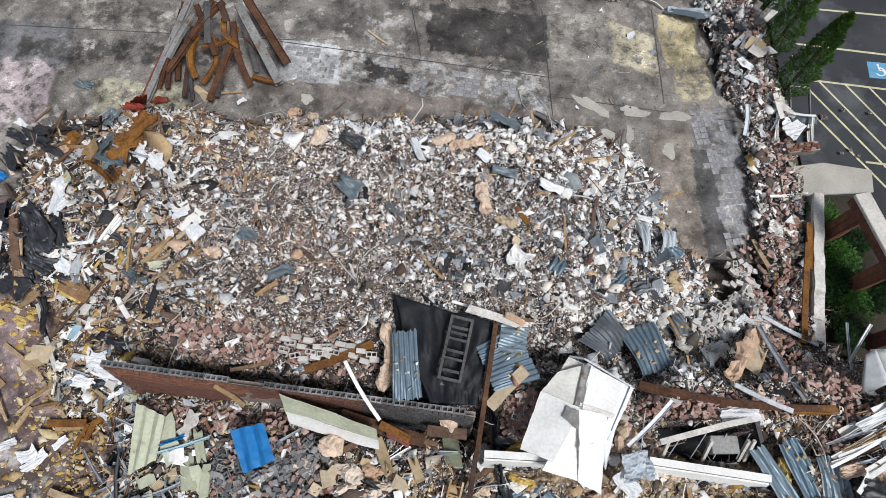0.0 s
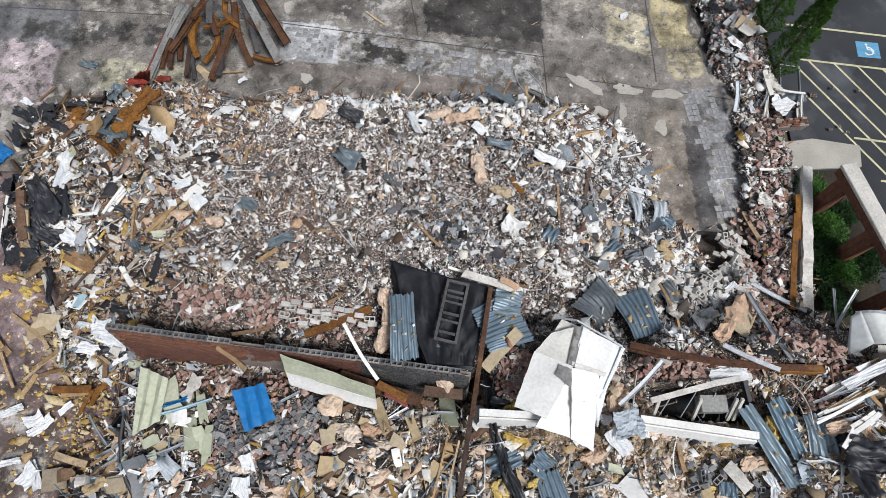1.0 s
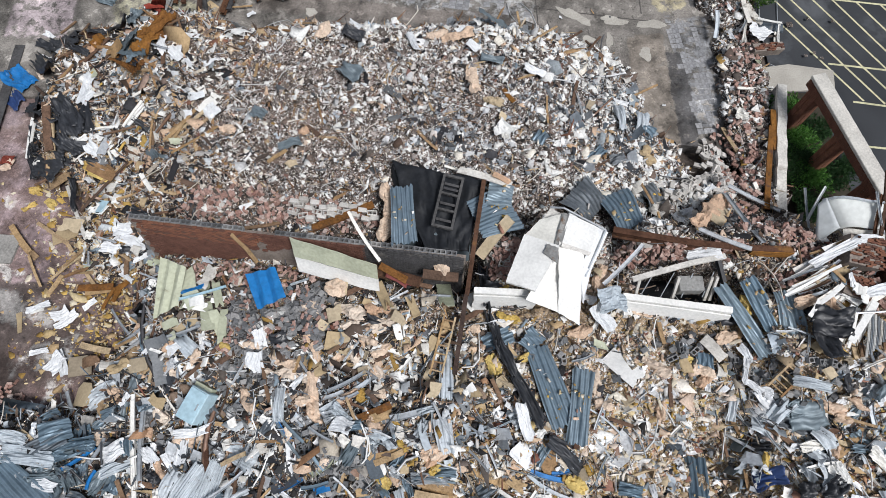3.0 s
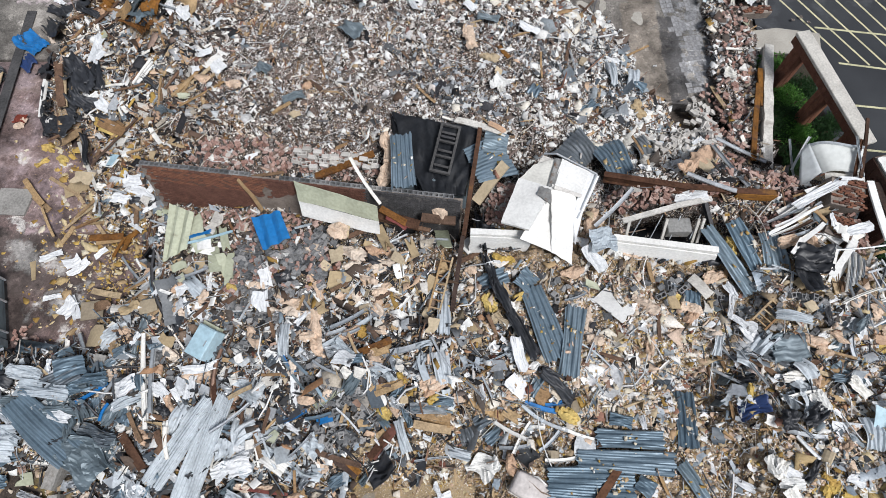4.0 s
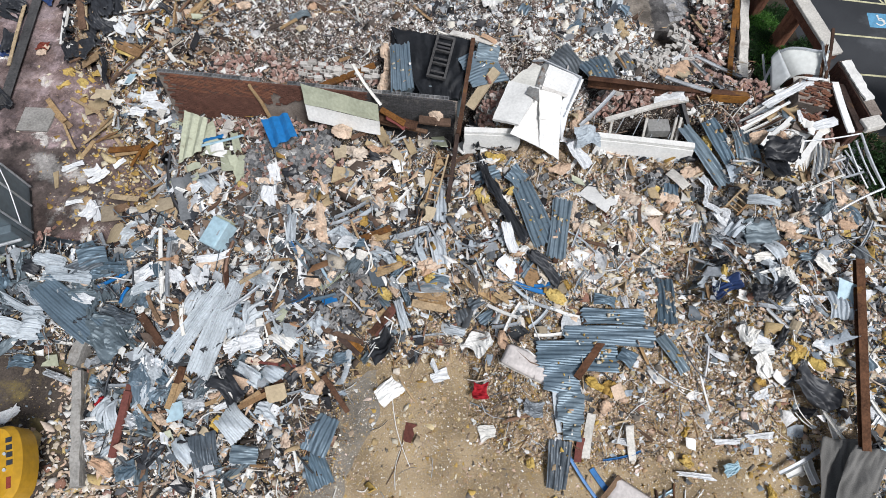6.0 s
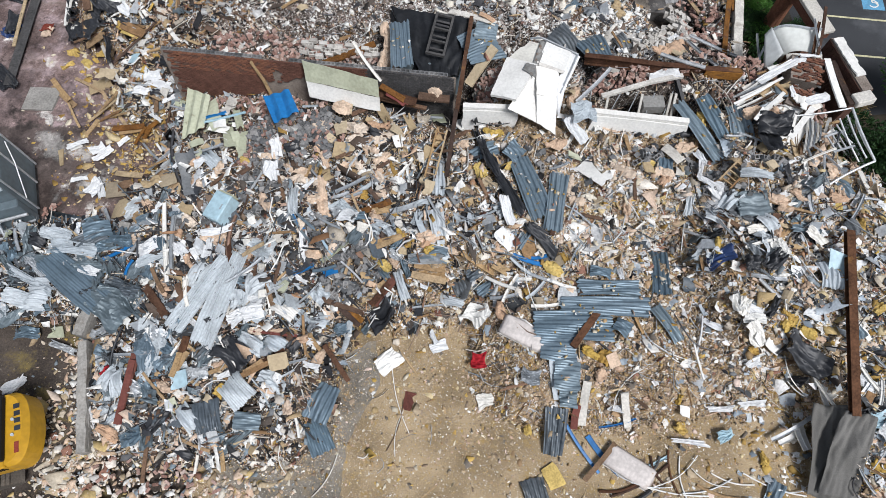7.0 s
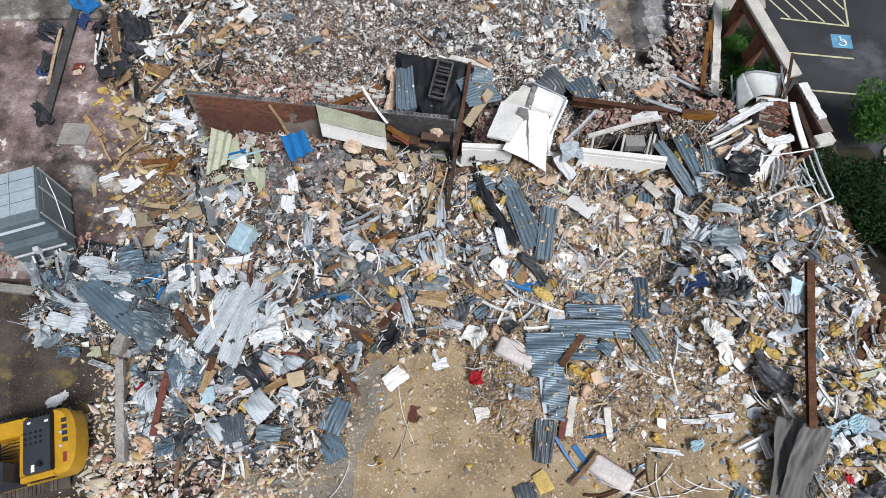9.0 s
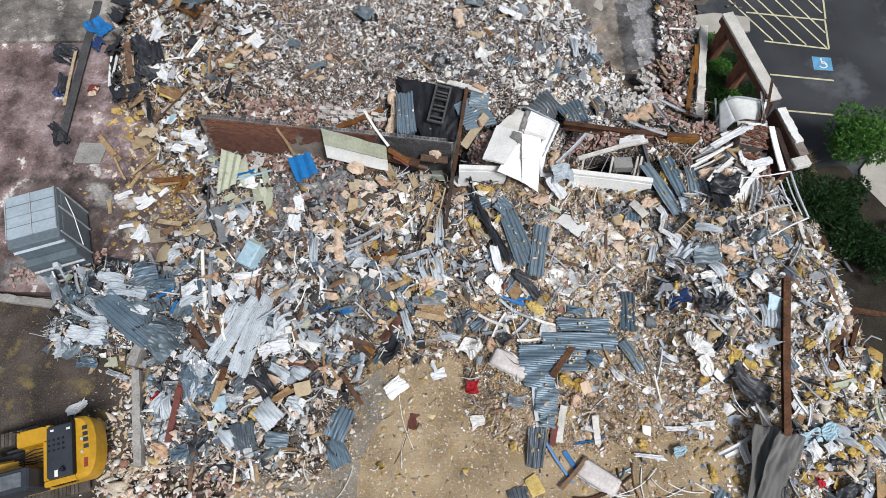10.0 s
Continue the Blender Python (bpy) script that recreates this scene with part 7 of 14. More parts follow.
# beams of each heap
steel_beam((2.03, 5.32, 3.75), (1.29, 0.84, 3.10), "rust", 0.17, 0.3, 0.0, where="leaning over the wrapped unit")
steel_beam((1.27, 0.91, 3.05), (0.81, -1.97, 2.30), "rust", 0.17, 0.24, 0.0, where="leaning over the wrapped unit")
steel_beam((5.22, -3.91, 2.15), (5.09, -4.62, 2.13), "rust", 0.18, 0.12, 0.0, where="across the rubble")
bar("steel_beam", [(16.61, -4.97, 3.01), (15.90, -8.61, 2.74), (15.66, -11.88, 1.86)], beam_profile(0.32, 0.24, 0.03), "rust", "long rusty brown steel beam along the edge of the rubble", "steel beam", "steel beams")
steel_beam((-11.65, -6.28, 1.15), (-10.61, -7.54, 1.14), "rust", 0.32, 0.16, 0.0, where="across the rubble")
steel_beam((-6.76, -9.70, 1.15), (-5.65, -9.04, 1.13), "rust", 0.25, 0.12, 0.0, where="across the rubble")
steel_beam((-2.19, -7.22, 1.18), (-1.38, -6.22, 1.47), "redpaint", 0.29, 0.14, 0.0, where="across the rubble")
steel_beam((-3.88, -7.07, 1.32), (-2.86, -7.82, 0.39), "rust", 0.22, 0.12, 0.0, where="across the rubble")
steel_beam((6.80, -7.66, 1.44), (5.64, -9.10, 1.51), "rust", 0.29, 0.12, 0.0, where="across corrugated sheets")

# planks and timbers of each heap
plank((-18.89, 4.99, -0.23), (-17.52, 3.71, -0.23), 0.29, "wood", 0.05)
plank((-13.27, -2.32, 0.51), (-12.23, -3.57, 0.92), 0.38, "wood", 0.06)
plank((-13.83, 2.02, -0.02), (-13.04, 2.47, 0.21), 0.23, "orange", 0.05)
plank((-13.64, 1.62, 0.01), (-13.39, 2.37, 0.07), 0.20, "orange", 0.05)
plank((-14.98, 2.04, -0.15), (-13.37, 2.21, 0.06), 0.18, "wood", 0.05)
plank((-4.83, 3.88, 2.49), (-2.38, 4.82, 2.74), 0.30, "orange", 0.1)
plank((3.0, 3.7, 3.72), (1.85, 2.6, 2.55), 0.42, "tan", 0.14)
plank((15.04, -1.29, 3.20), (16.13, 0.28, 3.50), 0.33, "white", 0.06)
plank((15.70, -0.82, 3.20), (16.10, 0.16, 3.40), 0.21, "wood", 0.05)
plank((17.16, 2.70, 3.90), (17.11, 0.15, 4.00), 0.28, "white", 0.08)
plank((17.54, 2.74, 3.70), (17.59, 0.33, 3.90), 0.25, "rust", 0.1)
plank((16.61, 2.71, 4.20), (17.85, 5.58, 3.90), 0.12, "rust", 0.08)
plank((18.32, -6.34, 2.54), (21.99, -5.70, -0.40), 0.24, "rust", 0.05)
plank((18.94, -4.69, 2.36), (19.26, -7.27, 2.20), 0.27, "char", 0.12)
plank((19.11, -7.28, 2.24), (19.70, -8.65, 1.70), 0.30, "char", 0.12)
plank((-8.52, -4.22, 0.99), (-8.24, -5.44, 1.02), 0.32, "char", 0.1)
plank((1.40, -5.26, 2.05), (2.74, -5.80, 1.01), 0.30, "wood", 0.05)
plank((-3.03, -7.18, 0.94), (-1.73, -6.33, 1.37), 0.23, "wood", 0.05)
plank((-2.04, -4.85, 2.11), (-0.89, -4.55, 2.26), 0.26, "wood", 0.05)
plank((6.16, -10.38, 1.17), (5.94, -11.92, 0.28), 0.33, "plaster", 0.06)
plank((5.77, -11.22, 0.77), (5.65, -12.05, 0.19), 0.28, "redpaint", 0.05)
plank((-9.26, 13.03, 3.11), (-9.30, 14.86, 1.61), 0.23, "white", 0.04)
plank((-11.44, 8.14, 2.30), (-9.76, 9.24, 2.88), 0.15, "wood", 0.05)
plank((-11.38, 8.58, 2.32), (-10.56, 8.95, 2.69), 0.15, "wood", 0.05)
plank((-13.70, 9.17, 1.67), (-12.82, 9.99, 2.13), 0.13, "white", 0.05)
plank((3.09, 10.24, 2.94), (3.49, 9.49, 3.05), 0.19, "orange", 0.05)
plank((4.94, 9.81, 3.02), (4.91, 8.49, 2.93), 0.09, "wood", 0.05)
plank((-17.14, 10.03, 2.15), (-16.76, 8.00, 1.74), 0.34, "char", 0.1)
plank((-16.87, 9.48, 2.00), (-16.67, 8.03, 1.67), 0.23, "wood", 0.08)
plank((-18.92, 8.69, 0.07), (-17.95, 9.62, 1.54), 0.15, "white", 0.05)
plank((14.90, 10.27, 0.63), (16.45, 10.74, 0.15), 0.23, "plaster", 0.05)
plank((13.75, 10.01, 0.20), (14.07, 8.53, 0.48), 0.20, "wood", 0.05)
plank((15.93, 10.52, 0.86), (15.64, 8.39, 0.83), 0.23, "orange", 0.1)

# studs, strips and pipes of each heap
stud((-9.91, 1.04, 2.15), (-8.13, 1.59, 2.10), 0.09, "sky", 0.02)
stud((-3.19, 3.96, 3.90), (-1.95, 2.03, 3.60), 0.13, "white", 0.06)
stud((-4.20, -3.27, 2.07), (-1.56, -1.60, 2.14), 0.18, "pale", 0.04)
stud((-2.97, -0.50, 2.68), (-0.88, -1.30, 2.33), 0.16, "white", 0.04)
stud((-1.38, -1.88, 2.11), (-0.59, -1.05, 2.42), 0.13, "white", 0.04)
stud((-1.10, -2.38, 2.05), (0.85, -2.54, 2.49), 0.11, "darksteel", 0.04)
stud((-4.12, -2.77, 2.08), (-3.31, -2.52, 2.11), 0.14, "galv", 0.04)
stud((12.44, 5.80, 1.68), (12.57, 2.72, 3.56), 0.20, "galv", 0.04)
stud((12.79, 6.23, 1.49), (14.92, 5.12, 1.26), 0.17, "galv", 0.04)
stud((10.16, 3.20, 3.75), (11.87, 2.29, 3.94), 0.17, "galv", 0.04)
stud((6.46, 1.23, 3.10), (8.03, 2.70, 3.50), 0.16, "galv", 0.04)
stud((5.92, -0.48, 2.06), (6.52, 0.36, 2.41), 0.16, "white", 0.04)
stud((13.43, 1.01, 3.20), (15.21, 1.93, 3.70), 0.09, "galv", 0.05)
stud((13.23, 0.71, 3.20), (14.92, 1.43, 3.60), 0.08, "white", 0.05)
stud((13.42, 0.56, 3.20), (15.10, 0.98, 3.50), 0.11, "pale", 0.05)
stud((13.82, 1.61, 3.30), (14.77, 1.74, 3.60), 0.08, "white", 0.05)
stud((14.06, 0.06, 3.30), (15.07, 0.64, 3.40), 0.15, "white", 0.05)
stud((13.19, 1.29, 3.20), (14.36, 1.90, 3.60), 0.08, "white", 0.05)
stud((13.58, 1.10, 3.30), (14.99, 1.73, 3.70), 0.10, "wood", 0.05)
stud((13.66, 0.85, 3.20), (14.75, 1.19, 3.60), 0.10, "char", 0.05)
stud((14.27, 2.26, 3.50), (15.52, 2.70, 3.80), 0.08, "wood", 0.05)
stud((14.01, 1.86, 3.40), (14.54, 2.20, 3.60), 0.08, "galv", 0.05)
tube((15.16, -0.17, 3.90), (17.33, -0.03, 4.20), 0.035, "galv", 0.05)
tube((17.33, -0.03, 4.20), (17.91, -2.26, 3.75), 0.05, "galv", 0.05)
tube((17.91, -2.26, 3.75), (16.36, -2.88, 3.00), 0.05, "galv", 0.05)
tube((17.19, -0.23, 4.00), (17.73, -2.04, 3.60), 0.035, "galv", 0.05)
tube((16.92, -0.32, 3.90), (17.53, -2.08, 3.40), 0.035, "galv", 0.05)
tube((17.45, -0.53, 4.00), (17.97, -1.90, 3.60), 0.035, "galv", 0.05)
tube((16.86, -0.49, 3.70), (17.35, -1.32, 3.60), 0.035, "galv", 0.05)
tube((16.27, -1.38, 3.20), (16.28, -2.90, 3.10), 0.035, "galv", 0.05)
tube((16.05, -0.30, 3.40), (16.07, -1.37, 3.20), 0.035, "galv", 0.05)
stud((15.48, 0.19, 3.50), (14.23, -1.92, 2.90), 0.36, "white", 0.02)
stud((15.48, -1.84, 3.28), (15.66, -3.09, 2.63), 0.17, "white", 0.04)
stud((15.71, -3.09, 2.63), (15.69, -3.89, 2.53), 0.18, "galv", 0.04)
stud((15.21, -0.56, 3.34), (15.20, -1.68, 3.24), 0.21, "wood", 0.04)
stud((15.51, -0.55, 3.33), (15.42, -1.62, 3.25), 0.18, "char", 0.04)
stud((17.52, -3.54, 2.32), (18.39, -2.40, 2.30), 0.18, "galv", 0.04)
stud((18.38, -2.16, 2.10), (18.22, -3.60, 2.42), 0.25, "white", 0.04)
stud((11.30, -5.94, 1.56), (13.10, -6.56, 2.33), 0.17, "galv", 0.04)
stud((13.10, -6.56, 2.33), (14.10, -6.72, 2.39), 0.15, "galv", 0.04)
stud((13.05, -6.66, 2.31), (13.85, -7.62, 2.30), 0.14, "galv", 0.04)
stud((10.92, -4.05, 1.18), (12.38, -5.20, 2.29), 0.10, "galv", 0.04)
stud((10.15, -2.57, 2.40), (11.03, -3.30, 1.79), 0.09, "darksteel", 0.04)
stud((11.68, -3.05, 2.44), (12.44, -4.06, 2.45), 0.10, "char", 0.04)
stud((15.80, -11.88, 1.41), (16.89, -10.81, 1.55), 0.23, "white", 0.04)
stud((15.20, -10.57, 1.03), (15.32, -11.55, 0.94), 0.20, "white", 0.04)
stud((16.64, -10.87, 1.53), (17.31, -10.64, 1.52), 0.29, "white", 0.04)
stud((18.22, -9.78, 1.58), (19.55, -9.49, 1.60), 0.30, "green", 0.04)
stud((18.62, -8.26, 2.19), (19.80, -7.21, 1.96), 0.30, "rust", 0.04)
stud((18.44, -9.02, 1.75), (18.75, -8.26, 2.18), 0.42, "rust", 0.04)
stud((16.75, -12.35, 1.44), (17.12, -12.80, 1.47), 0.23, "white", 0.04)
stud((13.55, -12.66, 0.18), (14.63, -12.10, 0.22), 0.20, "white", 0.04)
stud((14.54, -11.98, 0.21), (14.61, -12.92, 0.30), 0.17, "white", 0.04)
stud((17.60, -5.80, 2.52), (18.63, -6.37, 2.61), 0.15, "darksteel", 0.04)
stud((-11.49, -2.42, 1.18), (-10.74, -5.88, 1.23), 0.15, "white", 0.04)
stud((-10.98, -2.88, 1.12), (-10.63, -5.83, 1.19), 0.13, "galv", 0.04)
stud((-13.58, -5.19, 1.39), (-12.60, -4.35, 1.05), 0.13, "blueplastic", 0.04)
tube((-2.99, -3.25, 2.11), (-2.23, -4.66, 2.23), 0.03, "white", -0.2)
tube((-2.23, -4.66, 2.23), (-2.87, -5.29, 1.82), 0.03, "white", -0.1)
stud((3.48, -5.34, 1.83), (4.69, -5.65, 1.48), 0.18, "blueplastic", 0.04)
stud((4.26, -5.41, 1.61), (4.91, -5.31, 1.62), 0.13, "blueplastic", 0.04)
stud((-5.54, -5.92, 1.44), (-4.71, -5.51, 1.45), 0.14, "blueplastic", 0.04)
stud((2.99, -5.95, 1.08), (4.25, -6.21, 1.28), 0.14, "white", 0.05)
stud((3.84, -5.78, 1.32), (5.09, -6.33, 1.33), 0.13, "galv", 0.05)
stud((3.98, -7.04, 1.28), (4.78, -6.32, 1.31), 0.13, "pale", 0.05)
stud((2.35, -5.91, 0.88), (3.57, -6.63, 1.32), 0.14, "white", 0.05)
stud((4.16, -7.36, 1.32), (5.45, -7.26, 1.27), 0.13, "white", 0.05)
stud((2.53, -6.87, 0.84), (3.67, -6.83, 1.30), 0.14, "galv", 0.05)
stud((4.89, -6.22, 1.33), (6.05, -6.65, 1.32), 0.13, "white", 0.05)
stud((3.72, -5.99, 1.31), (3.04, -7.11, 1.08), 0.13, "white", 0.05)
stud((3.38, -5.44, 1.79), (4.26, -6.00, 1.30), 0.13, "pale", 0.05)
stud((-4.38, -5.41, 1.52), (-2.79, -4.43, 2.38), 0.20, "green", 0.04)
stud((4.81, -9.25, 1.34), (4.91, -11.05, 1.03), 0.20, "pale", 0.04)
stud((15.37, 14.63, 0.60), (15.91, 16.28, 0.51), 0.12, "white", 0.04)
stud((14.56, 11.83, 0.78), (16.60, 12.21, 0.31), 0.12, "white", 0.04)

# boards of each heap
slab_board("board", (-14.88, 5.75, 0.85), (-14.15, 5.57, 0.92), 0.66, "sky", 401, 0.03, "small grey-blue board among insulation", "board", 0.08, "loose boards", 0.3)
slab_board("board", (-15.47, 6.55, 0.25), (-13.75, 6.62, 0.96), 0.56, "plaster", 402, 0.03, "thin pale translucent sheet on dark rubble", "board", 0.15, "loose boards", 0.3)
slab_board("board", (-15.46, 7.50, 0.90), (-14.19, 7.00, 0.96), 0.56, "foam", 403, 0.03, "yellow board of insulation on the heap", "board", 0.08, "loose boards", 0.3)
slab_board("board", (-20.21, 4.26, -0.26), (-18.43, 4.12, -0.26), 1.38, "concrete", 404, 0.14, "broken whitish slab piece on the red floor", "board", 0.0, "loose boards", 0.15)
slab_board("board", (-16.94, 5.02, -0.28), (-16.16, 5.57, -0.27), 0.82, "tan", 405, 0.03, "brown board beside the red floor", "board", 0.08, "loose boards", 0.3)
slab_board("board", (-18.46, 0.58, -0.28), (-17.43, 0.84, -0.27), 0.92, "tan", 406, 0.03, "tan board lying on the red floor", "board", 0.08, "loose boards", 0.1)
slab_board("board", (-17.54, 1.27, -0.24), (-16.45, 1.53, -0.24), 0.40, "white", 407, 0.03, "white torn board on the red floor", "board", 0.08, "loose boards", 0.3)
slab_board("board", (-15.04, -1.17, -0.11), (-13.91, -0.98, 0.05), 0.91, "tan", 410, 0.03, "brown board in yellow insulation", "board", 0.08, "loose boards", 0.3)
slab_board("board", (-12.25, -0.56, 0.56), (-11.09, -1.56, 1.07), 0.81, "wood", 411, 0.12, "bundle of splintered tan laths on rubble", "board", 0.03, "loose boards", 0.3)
slab_board("board", (-10.03, 2.43, 1.87), (-9.55, 0.72, 1.88), 0.78, "green", 412, 0.03, "pale green wallboard with a torn edge", "board", 0.2, "loose boards", 0.3)
slab_board("board", (-9.37, 2.25, 1.83), (-8.58, -0.23, 1.81), 0.57, "green", 413, 0.03, "long pale green wallboard strip, bent", "board", 0.25, "loose boards", 0.3)
slab_board("board", (-9.15, 2.36, 1.97), (-8.57, 2.17, 1.91), 0.57, "plaster", 414, 0.03, "cream broken board on green wallboards", "board", 0.08, "loose boards", 0.3)
slab_board("board", (-9.65, 0.93, 2.00), (-8.80, 1.04, 2.06), 0.46, "white", 415, 0.03, "white board on green wallboards", "board", 0.08, "loose boards", 0.3)
slab_board("board", (-8.56, 0.73, 1.83), (-8.04, -0.52, 1.78), 0.50, "green", 416, 0.03, "pale green wallboard scrap with a broken end", "board", 0.15, "loose boards", 0.3)
slab_board("board", (-10.03, -0.20, 1.78), (-9.16, 0.52, 1.75), 0.40, "tan", 417, 0.03, "tan torn board among green wallboards", "board", 0.08, "loose boards", 0.3)
slab_board("board", (-2.49, 2.19, 3.50), (-0.47, 1.21, 2.90), 0.34, "orange", 422, 0.05, "rust-brown sheet edge lying against the wall", "board", 0.08, "loose boards", 0.55)
slab_board("board", (-2.08, 1.76, 3.35), (-0.58, 1.08, 2.95), 0.21, "redpaint", 423, 0.03, "dull red torn sheet against the wall", "board", 0.08, "loose boards", 0.5)
slab_board("board", (-3.82, 1.36, 2.67), (-3.20, 1.22, 2.62), 0.56, "tan", 427, 0.03, "tan box-like board leaning on rubble", "board", 0.08, "loose boards", 0.3)
slab_board("board", (-3.98, 0.16, 2.65), (-3.37, 0.38, 2.71), 0.69, "tan", 428, 0.03, "tan board leaning on rubble", "board", 0.08, "loose boards", 0.3)
slab_board("board", (-3.62, -0.36, 2.60), (-3.79, -1.21, 2.63), 0.59, "tan", 429, 0.03, "tan board among insulation", "board", 0.08, "loose boards", 0.3)
slab_board("board", (-0.93, 1.00, 2.72), (-0.50, -0.06, 2.95), 0.37, "tan", 430, 0.03, "tan board leaning below the dark wall", "board", 0.08, "loose boards", 0.3)
slab_board("board", (-2.14, 1.56, 2.75), (-1.57, 0.28, 3.04), 0.42, "tan", 431, 0.03, "upright tan board below the wall", "board", 0.15, "loose boards", 0.3)
slab_board("board", (0.34, 2.59, 0.91), (0.57, 0.40, 2.67), 0.60, "green", 432, 0.03, "pale green board standing by the rusty beam", "board", 0.08, "loose boards", 0.1)
slab_board("board", (-1.36, -0.13, 2.86), (-1.22, -0.81, 2.69), 0.31, "white", 433, 0.03, "white board among insulation", "board", 0.08, "loose boards", 0.3)
slab_board("board", (1.24, 0.58, 2.16), (1.88, 1.35, 1.49), 0.70, "white", 434, 0.03, "white board by the rusty beam", "board", 0.08, "loose boards", 0.3)
slab_board("board", (-4.45, 0.05, 2.53), (-3.87, -0.30, 2.47), 0.46, "tan", 447, 0.03, "broken tan board among peach insulation", "board", 0.12, "loose boards", 0.45)
slab_board("board", (-2.78, 0.89, 2.57), (-2.11, 0.53, 2.66), 0.37, "tan", 448, 0.03, "broken tan board among peach insulation", "board", 0.12, "loose boards", 0.45)
slab_board("board", (-4.53, -1.19, 2.27), (-4.95, -1.64, 2.21), 0.41, "tan", 449, 0.03, "broken tan board among peach insulation", "board", 0.12, "loose boards", 0.45)
slab_board("board", (-1.59, -1.26, 2.38), (-1.10, -1.04, 2.53), 0.36, "tan", 450, 0.03, "broken tan board among peach insulation", "board", 0.12, "loose boards", 0.45)
slab_board("board", (-0.58, -0.66, 2.65), (-0.44, -1.21, 2.20), 0.31, "tan", 451, 0.03, "broken tan board among peach insulation", "board", 0.12, "loose boards", 0.45)
slab_board("board", (-2.93, -1.89, 2.18), (-2.27, -1.69, 2.14), 0.32, "tan", 452, 0.03, "broken tan board among peach insulation", "board", 0.12, "loose boards", 0.45)
slab_board("board", (-1.54, -2.41, 2.15), (-0.49, -1.97, 2.01), 0.22, "plaster", 456, 0.03, "narrow white strip of board on rubble", "board", 0.08, "loose boards", 0.3)
slab_board("board", (0.96, 5.97, 3.50), (3.19, 5.27, 3.40), 0.32, "plaster", 459, 0.03, "white edge board behind the wrapped unit", "board", 0.08, "loose boards", 0.08)
slab_board("board", (2.39, 5.69, 3.55), (3.14, 5.37, 3.50), 0.25, "batt", 460, 0.03, "peach insulation board in a white frame", "board", 0.08, "loose boards", 0.1)
slab_board("board", (10.87, 3.48, 3.21), (12.48, 5.29, 1.59), 0.71, "tan", 478, 0.03, "grey-brown board on brick rubble", "board", 0.08, "loose boards", 0.3)
slab_board("board", (14.53, 2.15, 3.60), (15.64, 2.60, 3.70), 0.52, "white", 485, 0.03, "peeling white render sheet beside the brickwork", "board", 0.08, "loose boards", 0.4)
slab_board("board", (14.25, 1.22, 3.30), (15.22, 1.48, 3.50), 0.41, "orange", 486, 0.03, "dull brown plank-like board in the collapsed corner", "board", 0.08, "loose boards", 0.4)
slab_board("board", (15.84, 0.43, 3.50), (16.85, 0.92, 3.50), 0.58, "white", 487, 0.03, "broken white render sheet by the brickwork", "board", 0.08, "loose boards", 0.4)
slab_board("board", (15.30, 0.93, 3.50), (15.77, 0.34, 3.40), 0.57, "white", 488, 0.12, "white rendered block face in the corner", "board", 0.08, "loose boards", 0.1)
slab_board("board", (6.61, -1.14, 1.96), (7.60, -2.27, 2.30), 0.75, "white", 495, 0.03, "white rectangular panel lying on dark boards", "board", 0.03, "loose boards", 0.06)
slab_board("board", (8.97, -1.81, 2.53), (9.59, -1.71, 2.50), 0.61, "tan", 497, 0.03, "grey-brown board with yellow foam edge", "board", 0.08, "loose boards", 0.4)
slab_board("board", (13.75, -1.37, 3.14), (14.40, -0.91, 3.15), 0.45, "tan", 503, 0.03, "grey tan board under the membrane", "board", 0.08, "loose boards", 0.3)
slab_board("board", (11.08, -4.17, 1.18), (11.51, -4.64, 1.54), 0.64, "plain", 507, 0.03, "bent slate grey sheet in scrap", "board", 0.2, "loose boards", 0.3)
slab_board("board", (10.76, -5.10, 0.84), (11.16, -5.59, 1.26), 0.49, "plain", 508, 0.03, "bent slate grey sheet in scrap", "board", 0.2, "loose boards", 0.3)
slab_board("board", (13.76, -7.36, 2.28), (14.10, -7.57, 2.38), 0.64, "tan", 515, 0.03, "tan board in white scrap", "board", 0.08, "loose boards", 0.4)
slab_board("metal_scrap", (16.02, -5.66, 2.57), (15.95, -7.17, 2.68), 0.80, "sky", 517, 0.03, "pale blue-grey bent sheet beside the beam", "scrap metal", 0.3, "loose boards", 0.3)
slab_board("board", (13.15, -8.91, 1.88), (13.71, -9.31, 1.43), 0.60, "white", 519, 0.03, "white square board on dirt", "board", 0.08, "loose boards", 0.1)
slab_board("board", (17.45, -13.78, 1.43), (17.83, -14.07, 1.44), 0.58, "foam", 523, 0.03, "round-edged cream lid in insulation", "board", 0.08, "loose boards", 0.3)
slab_board("board", (-2.24, -3.57, 2.24), (-1.44, -3.27, 2.11), 0.35, "wood", 548, 0.03, "tan wooden board in grey scrap", "board", 0.08, "loose boards", 0.1)
slab_board("board", (-0.44, -5.94, 1.46), (0.76, -5.98, 1.42), 0.44, "wood", 551, 0.03, "orange-tan wooden board on rubble", "board", 0.08, "loose boards", 0.12)
slab_board("board", (2.71, -5.55, 1.50), (3.30, -5.93, 1.23), 0.44, "wood", 552, 0.03, "tan splintered board on rubble", "board", 0.08, "loose boards", 0.2)
slab_board("board", (3.95, -4.68, 2.05), (4.43, -5.57, 1.53), 0.66, "wood", 556, 0.03, "tan board among black membrane", "board", 0.08, "loose boards", 0.1)
slab_board("board", (5.15, -5.59, 1.37), (5.64, -5.38, 1.39), 0.50, "tan", 558, 0.03, "grey-brown board in yellow foam", "board", 0.08, "loose boards", 0.4)
